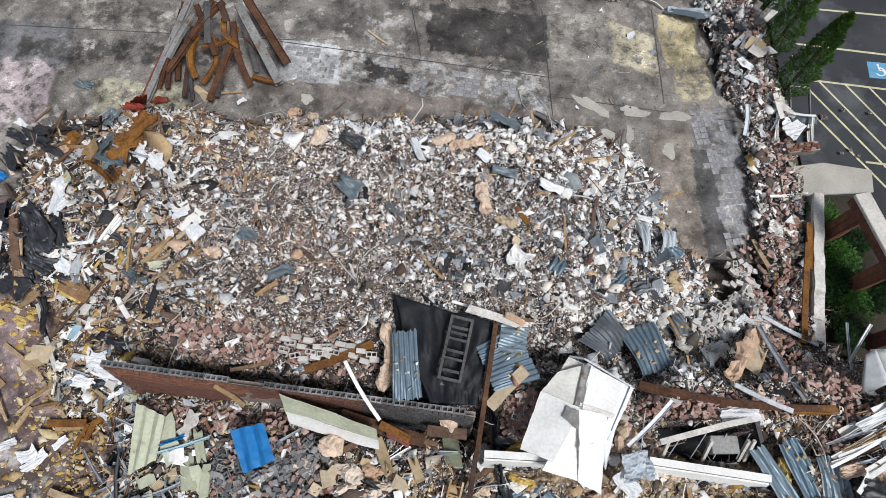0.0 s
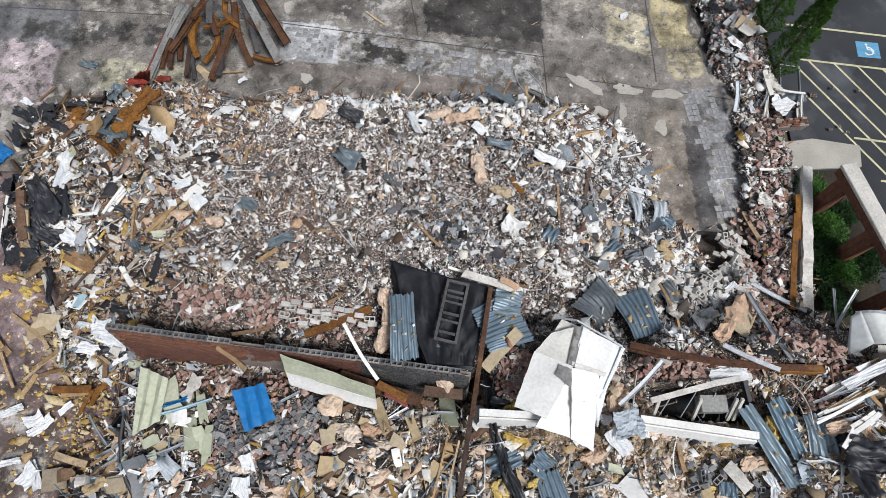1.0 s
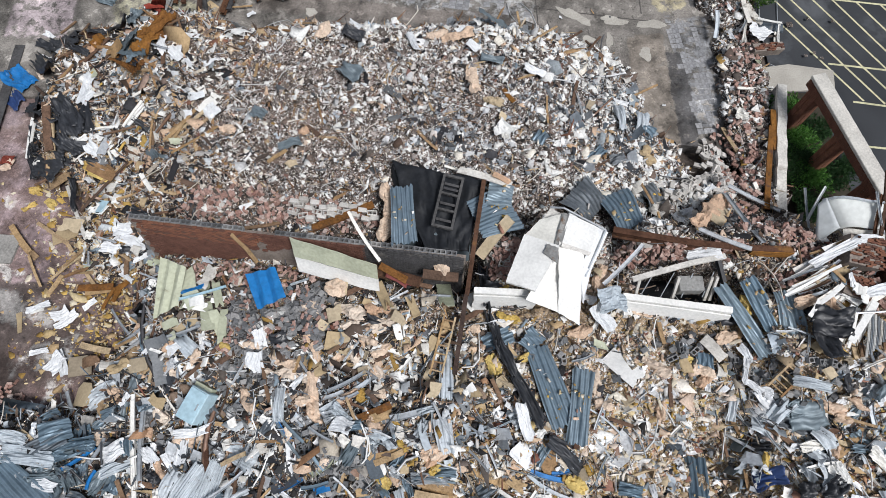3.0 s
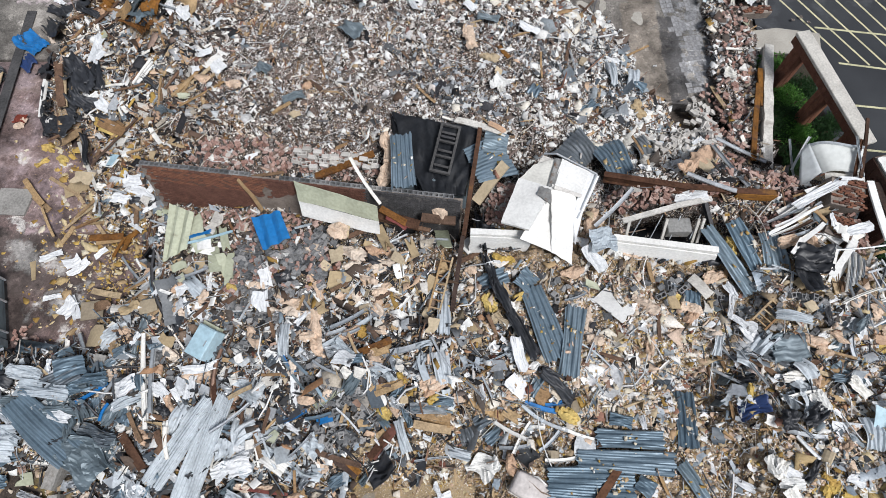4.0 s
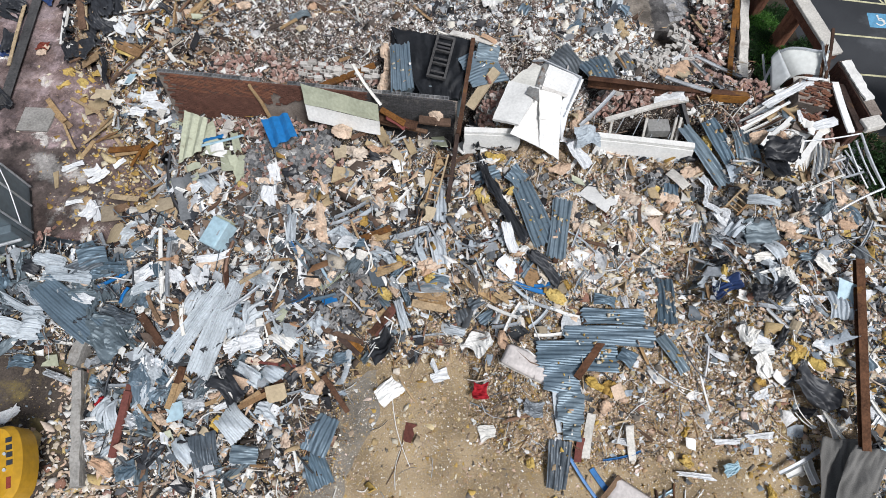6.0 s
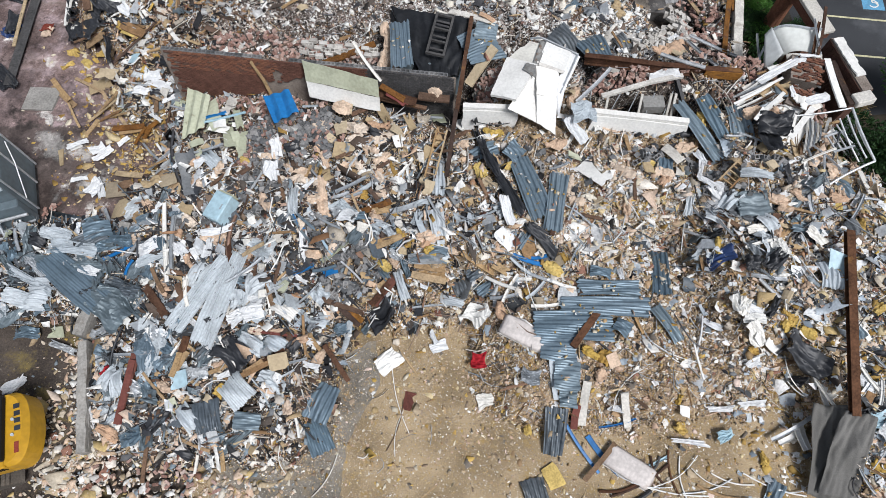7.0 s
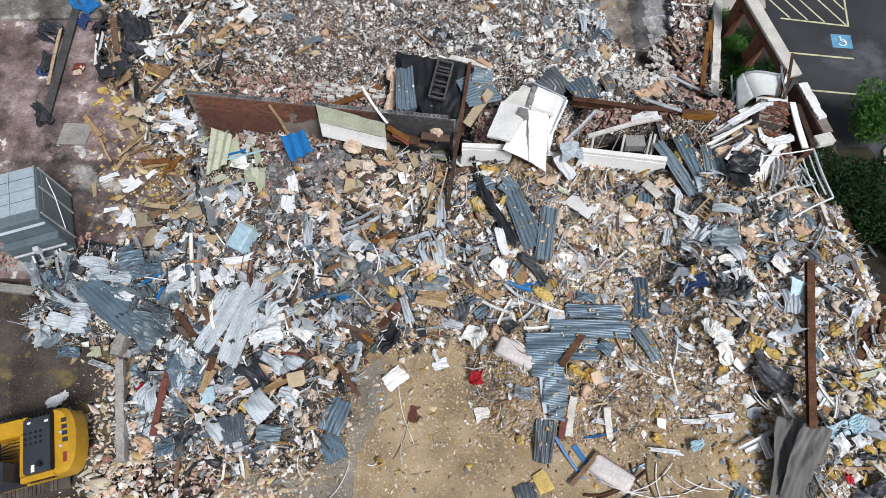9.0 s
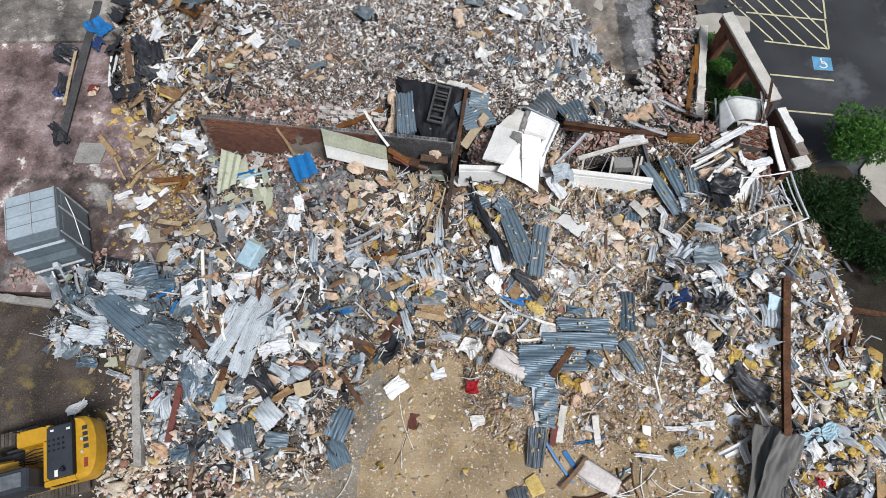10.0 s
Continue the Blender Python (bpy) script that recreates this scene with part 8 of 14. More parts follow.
slab_board("board", (-4.32, -5.93, 1.43), (-3.68, -5.77, 1.43), 0.32, "blueplastic", 559, 0.03, "small bright blue plastic sheet in scrap", "board", 0.08, "loose boards", 0.2)
slab_board("board", (-1.21, -10.79, 0.01), (-0.55, -10.95, 0.02), 0.78, "redpaint", 577, 0.03, "reddish square board lying on dirt", "board", 0.08, "loose boards", 0.3)
slab_board("board", (4.50, -13.35, 0.03), (4.92, -14.19, 0.01), 0.68, "foam", 585, 0.03, "yellow-edged board lying on dirt", "board", 0.08, "loose boards", 0.15)
slab_board("board", (-9.06, 13.11, 3.03), (-8.63, 13.97, 2.30), 0.52, "white", 586, 0.03, "white folded board at the edge of the heap", "board", 0.08, "loose boards", 0.3)
slab_board("board", (-10.52, 10.02, 2.99), (-9.71, 10.32, 3.10), 0.50, "white", 587, 0.03, "white board lying on fine rubble", "board", 0.08, "loose boards", 0.3)
slab_board("board", (-10.01, 9.20, 2.80), (-9.30, 10.16, 2.91), 0.69, "white", 588, 0.03, "large white board lying on fine rubble", "board", 0.08, "loose boards", 0.3)
slab_board("board", (-11.22, 9.15, 2.38), (-10.37, 9.41, 2.78), 0.66, "plaster", 589, 0.03, "dirty white board lying on fine rubble", "board", 0.08, "loose boards", 0.3)
slab_board("board", (-9.61, 8.81, 2.89), (-9.38, 9.10, 2.91), 0.48, "white", 590, 0.03, "small white board on fine rubble", "board", 0.08, "loose boards", 0.3)
slab_board("board", (-15.39, 13.04, 1.67), (-14.25, 13.52, 2.40), 0.76, "wood", 595, 0.03, "rust-brown plywood sheet in the heap", "board", 0.08, "loose boards", 0.3)
slab_board("board", (-16.06, 13.93, 1.79), (-15.66, 14.31, 1.66), 0.54, "orange", 597, 0.03, "orange rusted scrap of sheet", "board", 0.08, "loose boards", 0.3)
slab_board("board", (2.79, 8.85, 3.04), (3.17, 8.64, 2.97), 0.40, "tan", 611, 0.03, "tan board on white rubble", "board", 0.08, "loose boards", 0.4)

# cloths, films and crushed sheets of each heap
crumpled("plastic_film", (-15.99, 0.89, -0.04), (-15.48, 1.32, -0.04), 0.71, "film", 0.12, 408, 16, "white torn film in yellow insulation", "plastic film", False, 0.012, 0.22)
crumpled("plastic_film", (-15.67, -1.37, -0.02), (-15.20, -0.67, -0.02), 0.86, "film", 0.15, 409, 16, "white film in yellow insulation", "plastic film", False, 0.012, 0.22)
crumpled("plastic_film", (-6.47, -0.39, 2.84), (-6.37, -0.91, 2.35), 0.60, "film", 0.2, 418, 16, "crumpled white film on grey blocks", "plastic film", False, 0.012, 0.22)
crumpled("plastic_film", (-6.66, -1.09, 2.21), (-6.64, -1.79, 1.87), 0.80, "film", 0.2, 419, 16, "crumpled white film on rubble", "plastic film", False, 0.012, 0.22)
crumpled("plastic_film", (-10.50, -1.53, 1.25), (-9.78, -1.40, 1.83), 0.56, "film", 0.15, 420, 16, "small crumpled white film on rubble", "plastic film", False, 0.012, 0.22)
crumpled("plastic_film", (-10.17, -0.96, 1.83), (-9.68, -0.70, 1.91), 0.50, "film", 0.12, 421, 16, "white paper scrap among boards", "plastic film", False, 0.012, 0.22)
crumpled("membrane", (1.95, 2.58, 1.63), (2.03, 0.46, 2.56), 0.31, "black", 0.22, 462, 16, "long twisted strip of black roofing membrane", "membrane", True, 0.012, 0.22)
crumpled("membrane", (2.04, 1.02, 1.92), (2.48, -0.92, 2.50), 0.41, "black", 0.22, 463, 16, "long twisted strip of black roofing membrane", "membrane", True, 0.012, 0.22)
crumpled("membrane", (2.40, -0.73, 2.45), (3.15, -2.29, 2.49), 0.48, "black", 0.22, 464, 16, "long twisted strip of black roofing membrane", "membrane", True, 0.012, 0.22)
crumpled("membrane", (3.01, -2.06, 2.49), (3.85, -3.78, 2.55), 0.55, "black", 0.22, 465, 16, "long twisted strip of black roofing membrane", "membrane", True, 0.012, 0.22)
crumpled("membrane", (4.11, -4.33, 2.41), (5.35, -5.21, 1.62), 0.74, "black", 0.25, 466, 16, "crumpled black membrane among boards", "membrane", True, 0.012, 0.22)
crumpled("plastic_film", (3.09, -3.13, 2.62), (3.46, -4.32, 2.57), 0.56, "film", 0.2, 470, 16, "white film beside a tan board", "plastic film", False, 0.012, 0.22)
crumpled("plastic_film", (9.69, 2.24, 3.36), (10.87, 2.28, 3.62), 0.68, "film", 0.25, 479, 16, "crumpled white film on broken bricks", "plastic film", False, 0.012, 0.22)
crumpled("plastic_film", (6.05, 0.47, 2.98), (6.77, -0.38, 2.38), 0.92, "film", 0.3, 480, 16, "translucent film beside the white deck", "plastic film", False, 0.012, 0.22)
crumpled("plastic_film", (15.40, -2.72, 3.05), (16.10, -3.04, 2.80), 0.69, "film", 0.2, 491, 16, "white film below the pipe frame", "plastic film", False, 0.012, 0.22)
crumpled("plastic_film", (11.39, -0.99, 2.57), (11.69, -1.58, 2.55), 0.39, "film", 0.2, 499, 16, "curled strip of white film", "plastic film", False, 0.012, 0.22)
crumpled("plastic_film", (11.58, -1.46, 2.55), (11.22, -2.44, 2.67), 0.29, "film", 0.2, 500, 16, "curled strip of white film", "plastic film", False, 0.012, 0.22)
crumpled("plastic_film", (11.29, -2.32, 2.66), (11.83, -2.76, 2.81), 0.34, "film", 0.2, 501, 16, "curled strip of white film", "plastic film", False, 0.012, 0.22)
crumpled("membrane", (12.42, -3.74, 2.63), (13.98, -3.37, 2.54), 0.96, "plain", 0.15, 502, 16, "slate blue membrane on rubble", "membrane", True, 0.012, 0.22)
crumpled("membrane", (11.47, -5.76, 1.73), (12.22, -5.51, 2.28), 0.58, "navy", 0.2, 504, 16, "dark navy membrane scrap", "membrane", True, 0.012, 0.22)
crumpled("membrane", (12.43, -6.10, 2.65), (13.05, -6.29, 2.55), 0.95, "black", 0.3, 505, 16, "crumpled black membrane in scrap", "membrane", True, 0.012, 0.22)
crumpled("membrane", (13.30, -6.29, 2.54), (13.94, -5.71, 2.67), 0.63, "black", 0.3, 506, 16, "black membrane in white scrap", "membrane", True, 0.012, 0.22)
crumpled("plastic_film", (13.86, -5.18, 2.61), (14.12, -5.91, 2.63), 0.49, "white", 0.2, 509, 16, "white crumpled sheet in rubble", "plastic film", False, 0.012, 0.22)
crumpled("plastic_film", (15.17, -4.80, 2.73), (15.72, -5.40, 2.59), 0.50, "white", 0.2, 510, 16, "white crumpled sheet beside the beam", "plastic film", False, 0.012, 0.22)
crumpled("plastic_film", (12.83, -4.65, 2.47), (13.67, -4.55, 2.52), 0.39, "white", 0.15, 511, 16, "white torn sheet in scrap", "plastic film", False, 0.012, 0.22)
crumpled("plastic_film", (11.94, -7.34, 2.28), (12.20, -7.92, 2.25), 0.47, "white", 0.2, 512, 16, "white crumpled sheet in insulation", "plastic film", False, 0.012, 0.22)
crumpled("plastic_film", (12.47, -8.40, 2.17), (12.86, -9.14, 1.69), 0.53, "white", 0.2, 513, 16, "white crumpled bag on dirt", "plastic film", False, 0.012, 0.22)
crumpled("plastic_film", (12.21, -8.20, 2.10), (12.99, -8.31, 2.24), 0.33, "white", 0.15, 514, 16, "white torn film on dirt", "plastic film", False, 0.012, 0.22)
crumpled("membrane", (13.79, -9.09, 1.78), (15.31, -10.28, 1.37), 0.99, "black", 0.25, 518, 16, "crumpled black membrane beside the fallen beam", "membrane", True, 0.012, 0.22)
crumpled("plastic_film", (12.10, -8.03, 2.12), (12.33, -7.49, 2.39), 0.43, "white", 0.15, 520, 16, "white film in yellow insulation", "plastic film", False, 0.012, 0.22)
crumpled("plastic_film", (16.67, -12.25, 1.61), (17.03, -12.81, 1.61), 0.86, "film", 0.25, 521, 16, "translucent film beside the tarpaulin", "plastic film", False, 0.012, 0.22)
crumpled("plastic_film", (17.53, -12.16, 1.65), (17.75, -12.60, 1.66), 0.75, "film", 0.2, 522, 16, "pale film in yellow insulation", "plastic film", False, 0.012, 0.22)
crumpled("rag", (16.78, -13.72, 1.55), (16.96, -14.02, 1.49), 0.29, "red", 0.1, 524, 16, "red rag in yellow insulation", "rag", True, 0.012, 0.22)
crumpled("membrane", (17.86, -13.90, 1.64), (18.23, -14.54, 1.35), 1.17, "black", 0.3, 525, 16, "black sheeting in yellow insulation", "membrane", True, 0.012, 0.22)
crumpled("plastic_film", (-12.28, -4.69, 1.04), (-11.39, -4.43, 1.23), 1.02, "film", 0.25, 526, 16, "white bag of film on scrap metal", "plastic film", False, 0.012, 0.22)
crumpled("plastic_film", (-10.77, -4.41, 1.23), (-10.18, -4.97, 1.24), 0.55, "film", 0.2, 527, 16, "white film sheet on scrap metal", "plastic film", False, 0.012, 0.22)
crumpled("plastic_film", (-9.68, -3.97, 1.22), (-8.24, -3.70, 1.28), 0.49, "film", 0.2, 528, 16, "pale torn sheet by the cabinet", "plastic film", False, 0.012, 0.22)
crumpled("metal_scrap", (-13.74, -6.83, 1.30), (-12.21, -7.79, 1.12), 1.18, "plain", 0.3, 535, 16, "crushed slate blue sheet metal", "scrap metal", False, 0.012, 0.22)
crumpled("metal_scrap", (-15.67, -4.57, 1.49), (-13.74, -4.83, 1.54), 0.59, "pale", 0.2, 536, 16, "crushed pale sheet metal strip", "scrap metal", False, 0.012, 0.22)
crumpled("metal_scrap", (-13.84, -4.70, 1.57), (-12.68, -4.17, 1.14), 0.57, "blue", 0.25, 538, 16, "crushed blue-grey sheet metal", "scrap metal", False, 0.012, 0.22)
crumpled("metal_scrap", (-16.24, -3.90, 1.49), (-14.94, -4.21, 1.50), 0.49, "pale", 0.2, 540, 16, "crushed pale sheet metal strip", "scrap metal", False, 0.012, 0.22)
crumpled("membrane", (-8.31, -8.82, 1.28), (-7.19, -9.54, 1.27), 1.31, "black", 0.3, 543, 16, "black plastic bag in scrap metal", "membrane", True, 0.012, 0.22)
crumpled("plastic_film", (-7.49, -7.64, 1.22), (-6.67, -7.38, 1.22), 0.79, "film", 0.25, 544, 16, "translucent white film on scrap metal", "plastic film", False, 0.012, 0.22)
crumpled("metal_scrap", (-7.55, -8.44, 1.23), (-6.45, -8.94, 1.26), 0.70, "pale", 0.25, 546, 16, "crushed pale sheet metal", "scrap metal", False, 0.012, 0.22)
crumpled("membrane", (-2.35, -7.93, 0.50), (-1.50, -7.35, 1.25), 1.05, "black", 0.3, 555, 16, "black plastic bag by red timbers", "membrane", True, 0.012, 0.22)
crumpled("metal_scrap", (-0.89, -5.53, 1.93), (0.59, -5.65, 2.16), 0.35, "galv", 0.2, 563, 16, "bent galvanised sheet curl on rubble", "scrap metal", False, 0.012, 0.22)
crumpled("plastic_film", (-3.59, -3.64, 2.33), (-2.91, -3.90, 2.45), 0.75, "film", 0.25, 564, 16, "translucent grey film bundle", "plastic film", False, 0.012, 0.22)
crumpled("plastic_film", (-2.04, -9.65, 0.07), (-1.23, -8.94, 0.06), 0.79, "white", 0.15, 578, 16, "white crumpled film lying on dirt", "plastic film", False, 0.012, 0.22)
crumpled("plastic_film", (1.55, -7.36, 0.66), (2.23, -7.90, 0.86), 0.81, "white", 0.2, 579, 16, "white crumpled film on dirt", "plastic film", False, 0.012, 0.22)
crumpled("plastic_film", (2.03, -7.69, 0.76), (2.49, -7.41, 1.03), 0.50, "white", 0.15, 580, 16, "white torn paper on dirt", "plastic film", False, 0.012, 0.22)
crumpled("red_bag", (1.72, -9.42, 0.41), (2.27, -9.43, 0.65), 0.59, "red", 0.2, 581, 16, "small crushed red plastic bag on dirt", "bag", True, 0.012, 0.22)
crumpled("plastic_film", (0.04, -8.80, 0.05), (0.74, -8.55, 0.06), 0.63, "film", 0.15, 582, 16, "translucent film on trodden rubble", "plastic film", False, 0.012, 0.22)
crumpled("plastic_film", (1.95, -10.97, 0.12), (2.52, -10.83, 0.29), 0.52, "white", 0.1, 583, 16, "white scrap of film on dirt", "plastic film", False, 0.012, 0.22)
crumpled("metal_scrap", (3.61, -10.04, 1.09), (4.32, -10.30, 1.15), 0.56, "galv", 0.2, 584, 16, "crumpled grey sheet on dirt", "scrap metal", False, 0.012, 0.22)
crumpled("plastic_film", (-15.85, 10.46, 1.83), (-15.90, 12.02, 1.76), 0.68, "film", 0.25, 591, 16, "white torn film on dark rubble", "plastic film", False, 0.012, 0.22)
crumpled("sheet_scrap", (-12.06, 14.36, 3.13), (-12.46, 12.89, 3.35), 0.82, "orange", 0.3, 592, 16, "rusted orange fibrous sheet lying down the heap", "scrap metal", True, 0.012, 0.3)
crumpled("sheet_scrap", (-12.48, 13.02, 3.35), (-12.99, 12.19, 3.13), 0.91, "orange", 0.3, 593, 16, "rusted orange fibrous sheet in the heap", "scrap metal", True, 0.012, 0.3)
crumpled("sheet_scrap", (-14.78, 13.06, 1.91), (-13.08, 11.36, 2.62), 1.09, "orange", 0.25, 594, 16, "orange-brown stained sheet in the heap", "scrap metal", True, 0.012, 0.3)
crumpled("metal_scrap", (-14.32, 13.13, 2.25), (-12.64, 12.25, 3.20), 0.79, "plain", 0.25, 596, 16, "grey crumpled sheet on rusted scrap", "scrap metal", False, 0.012, 0.22)
crumpled("metal_scrap", (-13.68, 13.81, 3.02), (-13.52, 14.68, 3.01), 0.50, "plain", 0.25, 598, 16, "bent grey sheet by the red plates", "scrap metal", False, 0.012, 0.22)
crumpled("steel_plate", (-12.99, 14.50, 3.24), (-12.31, 14.76, 3.06), 0.39, "redoxide", 0.2, 599, 16, "bright red crumpled steel plates by the steel pile", "steel plate", True, 0.012, 0.22)
crumpled("steel_plate", (-13.69, 17.18, 0.08), (-12.90, 17.12, 0.16), 0.25, "redoxide", 0.15, 600, 16, "bright red steel plate by the steel pile", "steel plate", True, 0.012, 0.22)
crumpled("membrane", (-3.97, 11.37, 3.09), (-3.13, 10.65, 3.26), 0.76, "plain", 0.25, 601, 16, "dark grey rag on fine rubble", "membrane", True, 0.012, 0.22)
crumpled("membrane", (4.02, 11.21, 3.20), (4.94, 10.87, 3.06), 0.47, "film", 0.25, 602, 16, "grey-blue crumpled cloth on white rubble", "cloth", True, 0.012, 0.22)
crumpled("plastic_film", (2.69, 8.32, 3.14), (3.32, 7.77, 3.19), 0.67, "white", 0.2, 604, 16, "white torn film on fine rubble", "plastic film", False, 0.012, 0.22)
crumpled("plastic_film", (2.95, 7.80, 3.22), (3.08, 7.50, 3.27), 0.31, "white", 0.2, 605, 16, "white torn film on fine rubble", "plastic film", False, 0.012, 0.22)
crumpled("plastic_film", (1.64, 12.75, 3.06), (2.02, 12.32, 2.96), 0.48, "film", 0.2, 606, 16, "pale film at the heap edge", "plastic film", False, 0.012, 0.22)
crumpled("membrane", (-4.02, 13.26, 3.19), (-3.08, 12.88, 3.09), 0.59, "black", 0.2, 607, 16, "dark crumpled membrane at the heap edge", "membrane", True, 0.012, 0.22)
crumpled("membrane", (2.15, 11.93, 2.97), (3.14, 11.58, 3.02), 0.43, "plain", 0.2, 608, 16, "grey crumpled membrane at the heap edge", "membrane", True, 0.012, 0.22)
crumpled("plastic_film", (-11.92, 12.97, 3.23), (-12.19, 12.20, 2.94), 0.42, "film", 0.2, 612, 16, "white torn sheet at the heap's corner", "plastic film", False, 0.012, 0.22)
crumpled("plastic_film", (-11.49, 12.28, 3.24), (-11.19, 11.96, 2.89), 0.52, "film", 0.25, 613, 16, "white crumpled sheet at the heap's corner", "plastic film", False, 0.012, 0.22)
crumpled("plastic_film", (-1.08, 13.32, 2.94), (-0.66, 12.29, 3.05), 0.39, "film", 0.2, 614, 16, "pale grey film strip on the heap", "plastic film", False, 0.012, 0.22)
crumpled("membrane", (-19.30, 11.58, 0.10), (-16.51, 9.27, 1.90), 1.26, "black", 0.4, 615, 16, "heap of black plastic sheeting", "membrane", True, 0.012, 0.22)
crumpled("membrane", (-16.71, 10.32, 1.99), (-15.62, 8.69, 1.88), 1.08, "black", 0.4, 616, 16, "heap of black plastic sheeting", "membrane", True, 0.012, 0.22)
crumpled("membrane", (-19.10, 10.03, 0.10), (-17.78, 8.31, 0.99), 0.56, "black", 0.4, 617, 16, "hanging black plastic sheeting", "membrane", True, 0.012, 0.22)
crumpled("membrane", (-16.36, 8.68, 1.92), (-15.47, 8.02, 1.69), 0.95, "black", 0.35, 618, 16, "torn black plastic sheeting", "membrane", True, 0.012, 0.22)
crumpled("plastic_film", (15.94, 14.92, 0.64), (17.52, 16.33, -0.24), 0.86, "film", 0.2, 620, 16, "translucent film on brick rubble", "plastic film", False, 0.012, 0.22)
crumpled("plastic_film", (14.18, 10.39, 0.73), (14.73, 10.19, 0.80), 0.56, "white", 0.25, 621, 16, "white lump of render on rubble", "plastic film", False, 0.012, 0.22)
crumpled("plastic_film", (15.31, 8.83, 0.71), (15.59, 8.57, 0.72), 0.34, "white", 0.1, 622, 16, "white board scrap on rubble", "plastic film", False, 0.012, 0.22)

# insulation batts of each heap
batt((-1.91, 5.43, 3.30), (-1.69, 4.03, 3.30), 0.39, "batt", 424)
batt((-1.65, 4.09, 3.20), (-1.98, 3.11, 2.90), 0.38, "batt", 425)
batt((-1.42, 4.23, 3.20), (-1.37, 3.18, 2.90), 0.29, "batt", 426)
batt((-3.71, 0.61, 2.37), (-2.52, 0.25, 2.58), 0.47, "batt", 435)
batt((-2.52, 0.36, 2.61), (-1.62, 0.50, 2.57), 0.46, "batt", 436)
batt((-3.42, -0.19, 2.49), (-2.75, -0.03, 2.50), 0.41, "batt", 437)
batt((-2.56, -0.28, 2.49), (-2.02, 0.14, 2.54), 0.41, "batt", 438)
batt((-4.51, -0.78, 2.47), (-4.18, -1.37, 2.24), 0.50, "batt", 439)
batt((-3.05, -0.91, 2.44), (-2.73, -1.42, 2.20), 0.41, "batt", 440)
batt((-3.84, -1.43, 2.25), (-3.08, -1.17, 2.19), 0.41, "batt", 441)
batt((-4.99, 0.65, 2.32), (-4.28, 0.49, 2.38), 0.38, "batt", 442)
batt((-2.26, -1.27, 2.42), (-1.60, -0.91, 2.41), 0.31, "batt", 443)
batt((-4.60, -1.85, 2.12), (-4.28, -3.55, 2.01), 0.46, "batt", 444)
batt((-3.58, -2.86, 1.97), (-2.70, -2.53, 2.01), 0.27, "batt", 445)
batt((-2.72, -0.58, 2.52), (-2.08, -0.88, 2.53), 0.32, "batt", 446)
batt((2.18, -1.19, 2.09), (2.42, -1.98, 2.15), 0.50, "foam", 471)
batt((2.49, 0.30, 2.36), (3.26, -0.03, 2.52), 0.32, "foam", 472)
batt((3.24, -1.42, 2.04), (3.71, -1.16, 1.98), 0.23, "foam", 473)
batt((10.04, 3.44, 3.55), (12.44, 5.55, 1.57), 0.60, "batt", 477)
batt((13.61, 0.38, 3.00), (14.40, 0.69, 3.00), 0.46, "batt", 489)
batt((14.26, 0.55, 3.00), (14.74, 0.99, 3.00), 0.31, "batt", 490)
batt((16.53, -3.03, 2.48), (17.40, -3.17, 2.24), 0.48, "batt", 492)
batt((16.58, -1.74, 3.05), (17.12, -2.22, 2.45), 0.42, "batt", 493)
batt((18.41, -1.48, 1.64), (20.44, 0.07, -0.51), 0.51, "batt", 494)
batt((7.84, -1.39, 2.33), (8.71, -2.08, 2.39), 0.42, "batt", 496)
batt((8.99, -1.56, 2.38), (9.59, -1.53, 2.40), 0.24, "foam", 498)
batt((14.54, -7.18, 2.35), (14.89, -6.92, 2.35), 0.35, "batt", 516)
batt((-9.62, -4.36, 0.95), (-8.56, -4.01, 0.89), 0.35, "batt", 529)
batt((-8.93, -3.78, 0.89), (-8.31, -4.59, 0.93), 0.29, "batt", 530)
batt((-0.41, -4.66, 2.36), (0.52, -4.71, 2.36), 0.52, "batt", 549)
batt((0.07, -5.29, 2.29), (0.60, -5.08, 2.25), 0.30, "foam", 550)
batt((2.73, -5.06, 2.08), (3.60, -5.07, 1.88), 0.39, "batt", 553)
batt((0.81, -5.07, 2.23), (1.13, -5.23, 1.93), 0.30, "batt", 554)
batt((4.83, -5.48, 1.40), (5.47, -6.00, 1.21), 0.45, "foam", 557)
batt((-4.91, -4.91, 1.72), (-4.34, -5.11, 1.62), 0.50, "batt", 560)
batt((-0.30, 13.39, 2.64), (0.67, 13.66, 2.53), 0.45, "batt", 609)
batt((2.28, 9.81, 2.78), (3.05, 9.47, 2.95), 0.37, "tan", 610)
batt((15.71, 16.88, 0.80), (16.99, 16.53, -0.06), 0.44, "plaster", 619)


# torn cloth, strips and boards in the outer heaps
crumpled("membrane", (-22.89, 11.61, -0.03), (-21.54, 11.18, -0.04), 0.86, "black", 0.25, 701, 12, "torn black membrane draped over the rubble", "membrane", True, 0.012, 0.08, "membrane scraps")
crumpled("membrane", (-21.75, 9.53, -0.04), (-21.82, 8.21, -0.03), 0.72, "black", 0.25, 702, 12, "torn black membrane draped over the rubble", "membrane", True, 0.012, 0.08, "membrane scraps")
crumpled("membrane", (-19.71, 11.44, -0.04), (-17.88, 10.68, 1.33), 0.93, "black", 0.25, 703, 12, "torn black membrane draped over the rubble", "membrane", True, 0.012, 0.08, "membrane scraps")
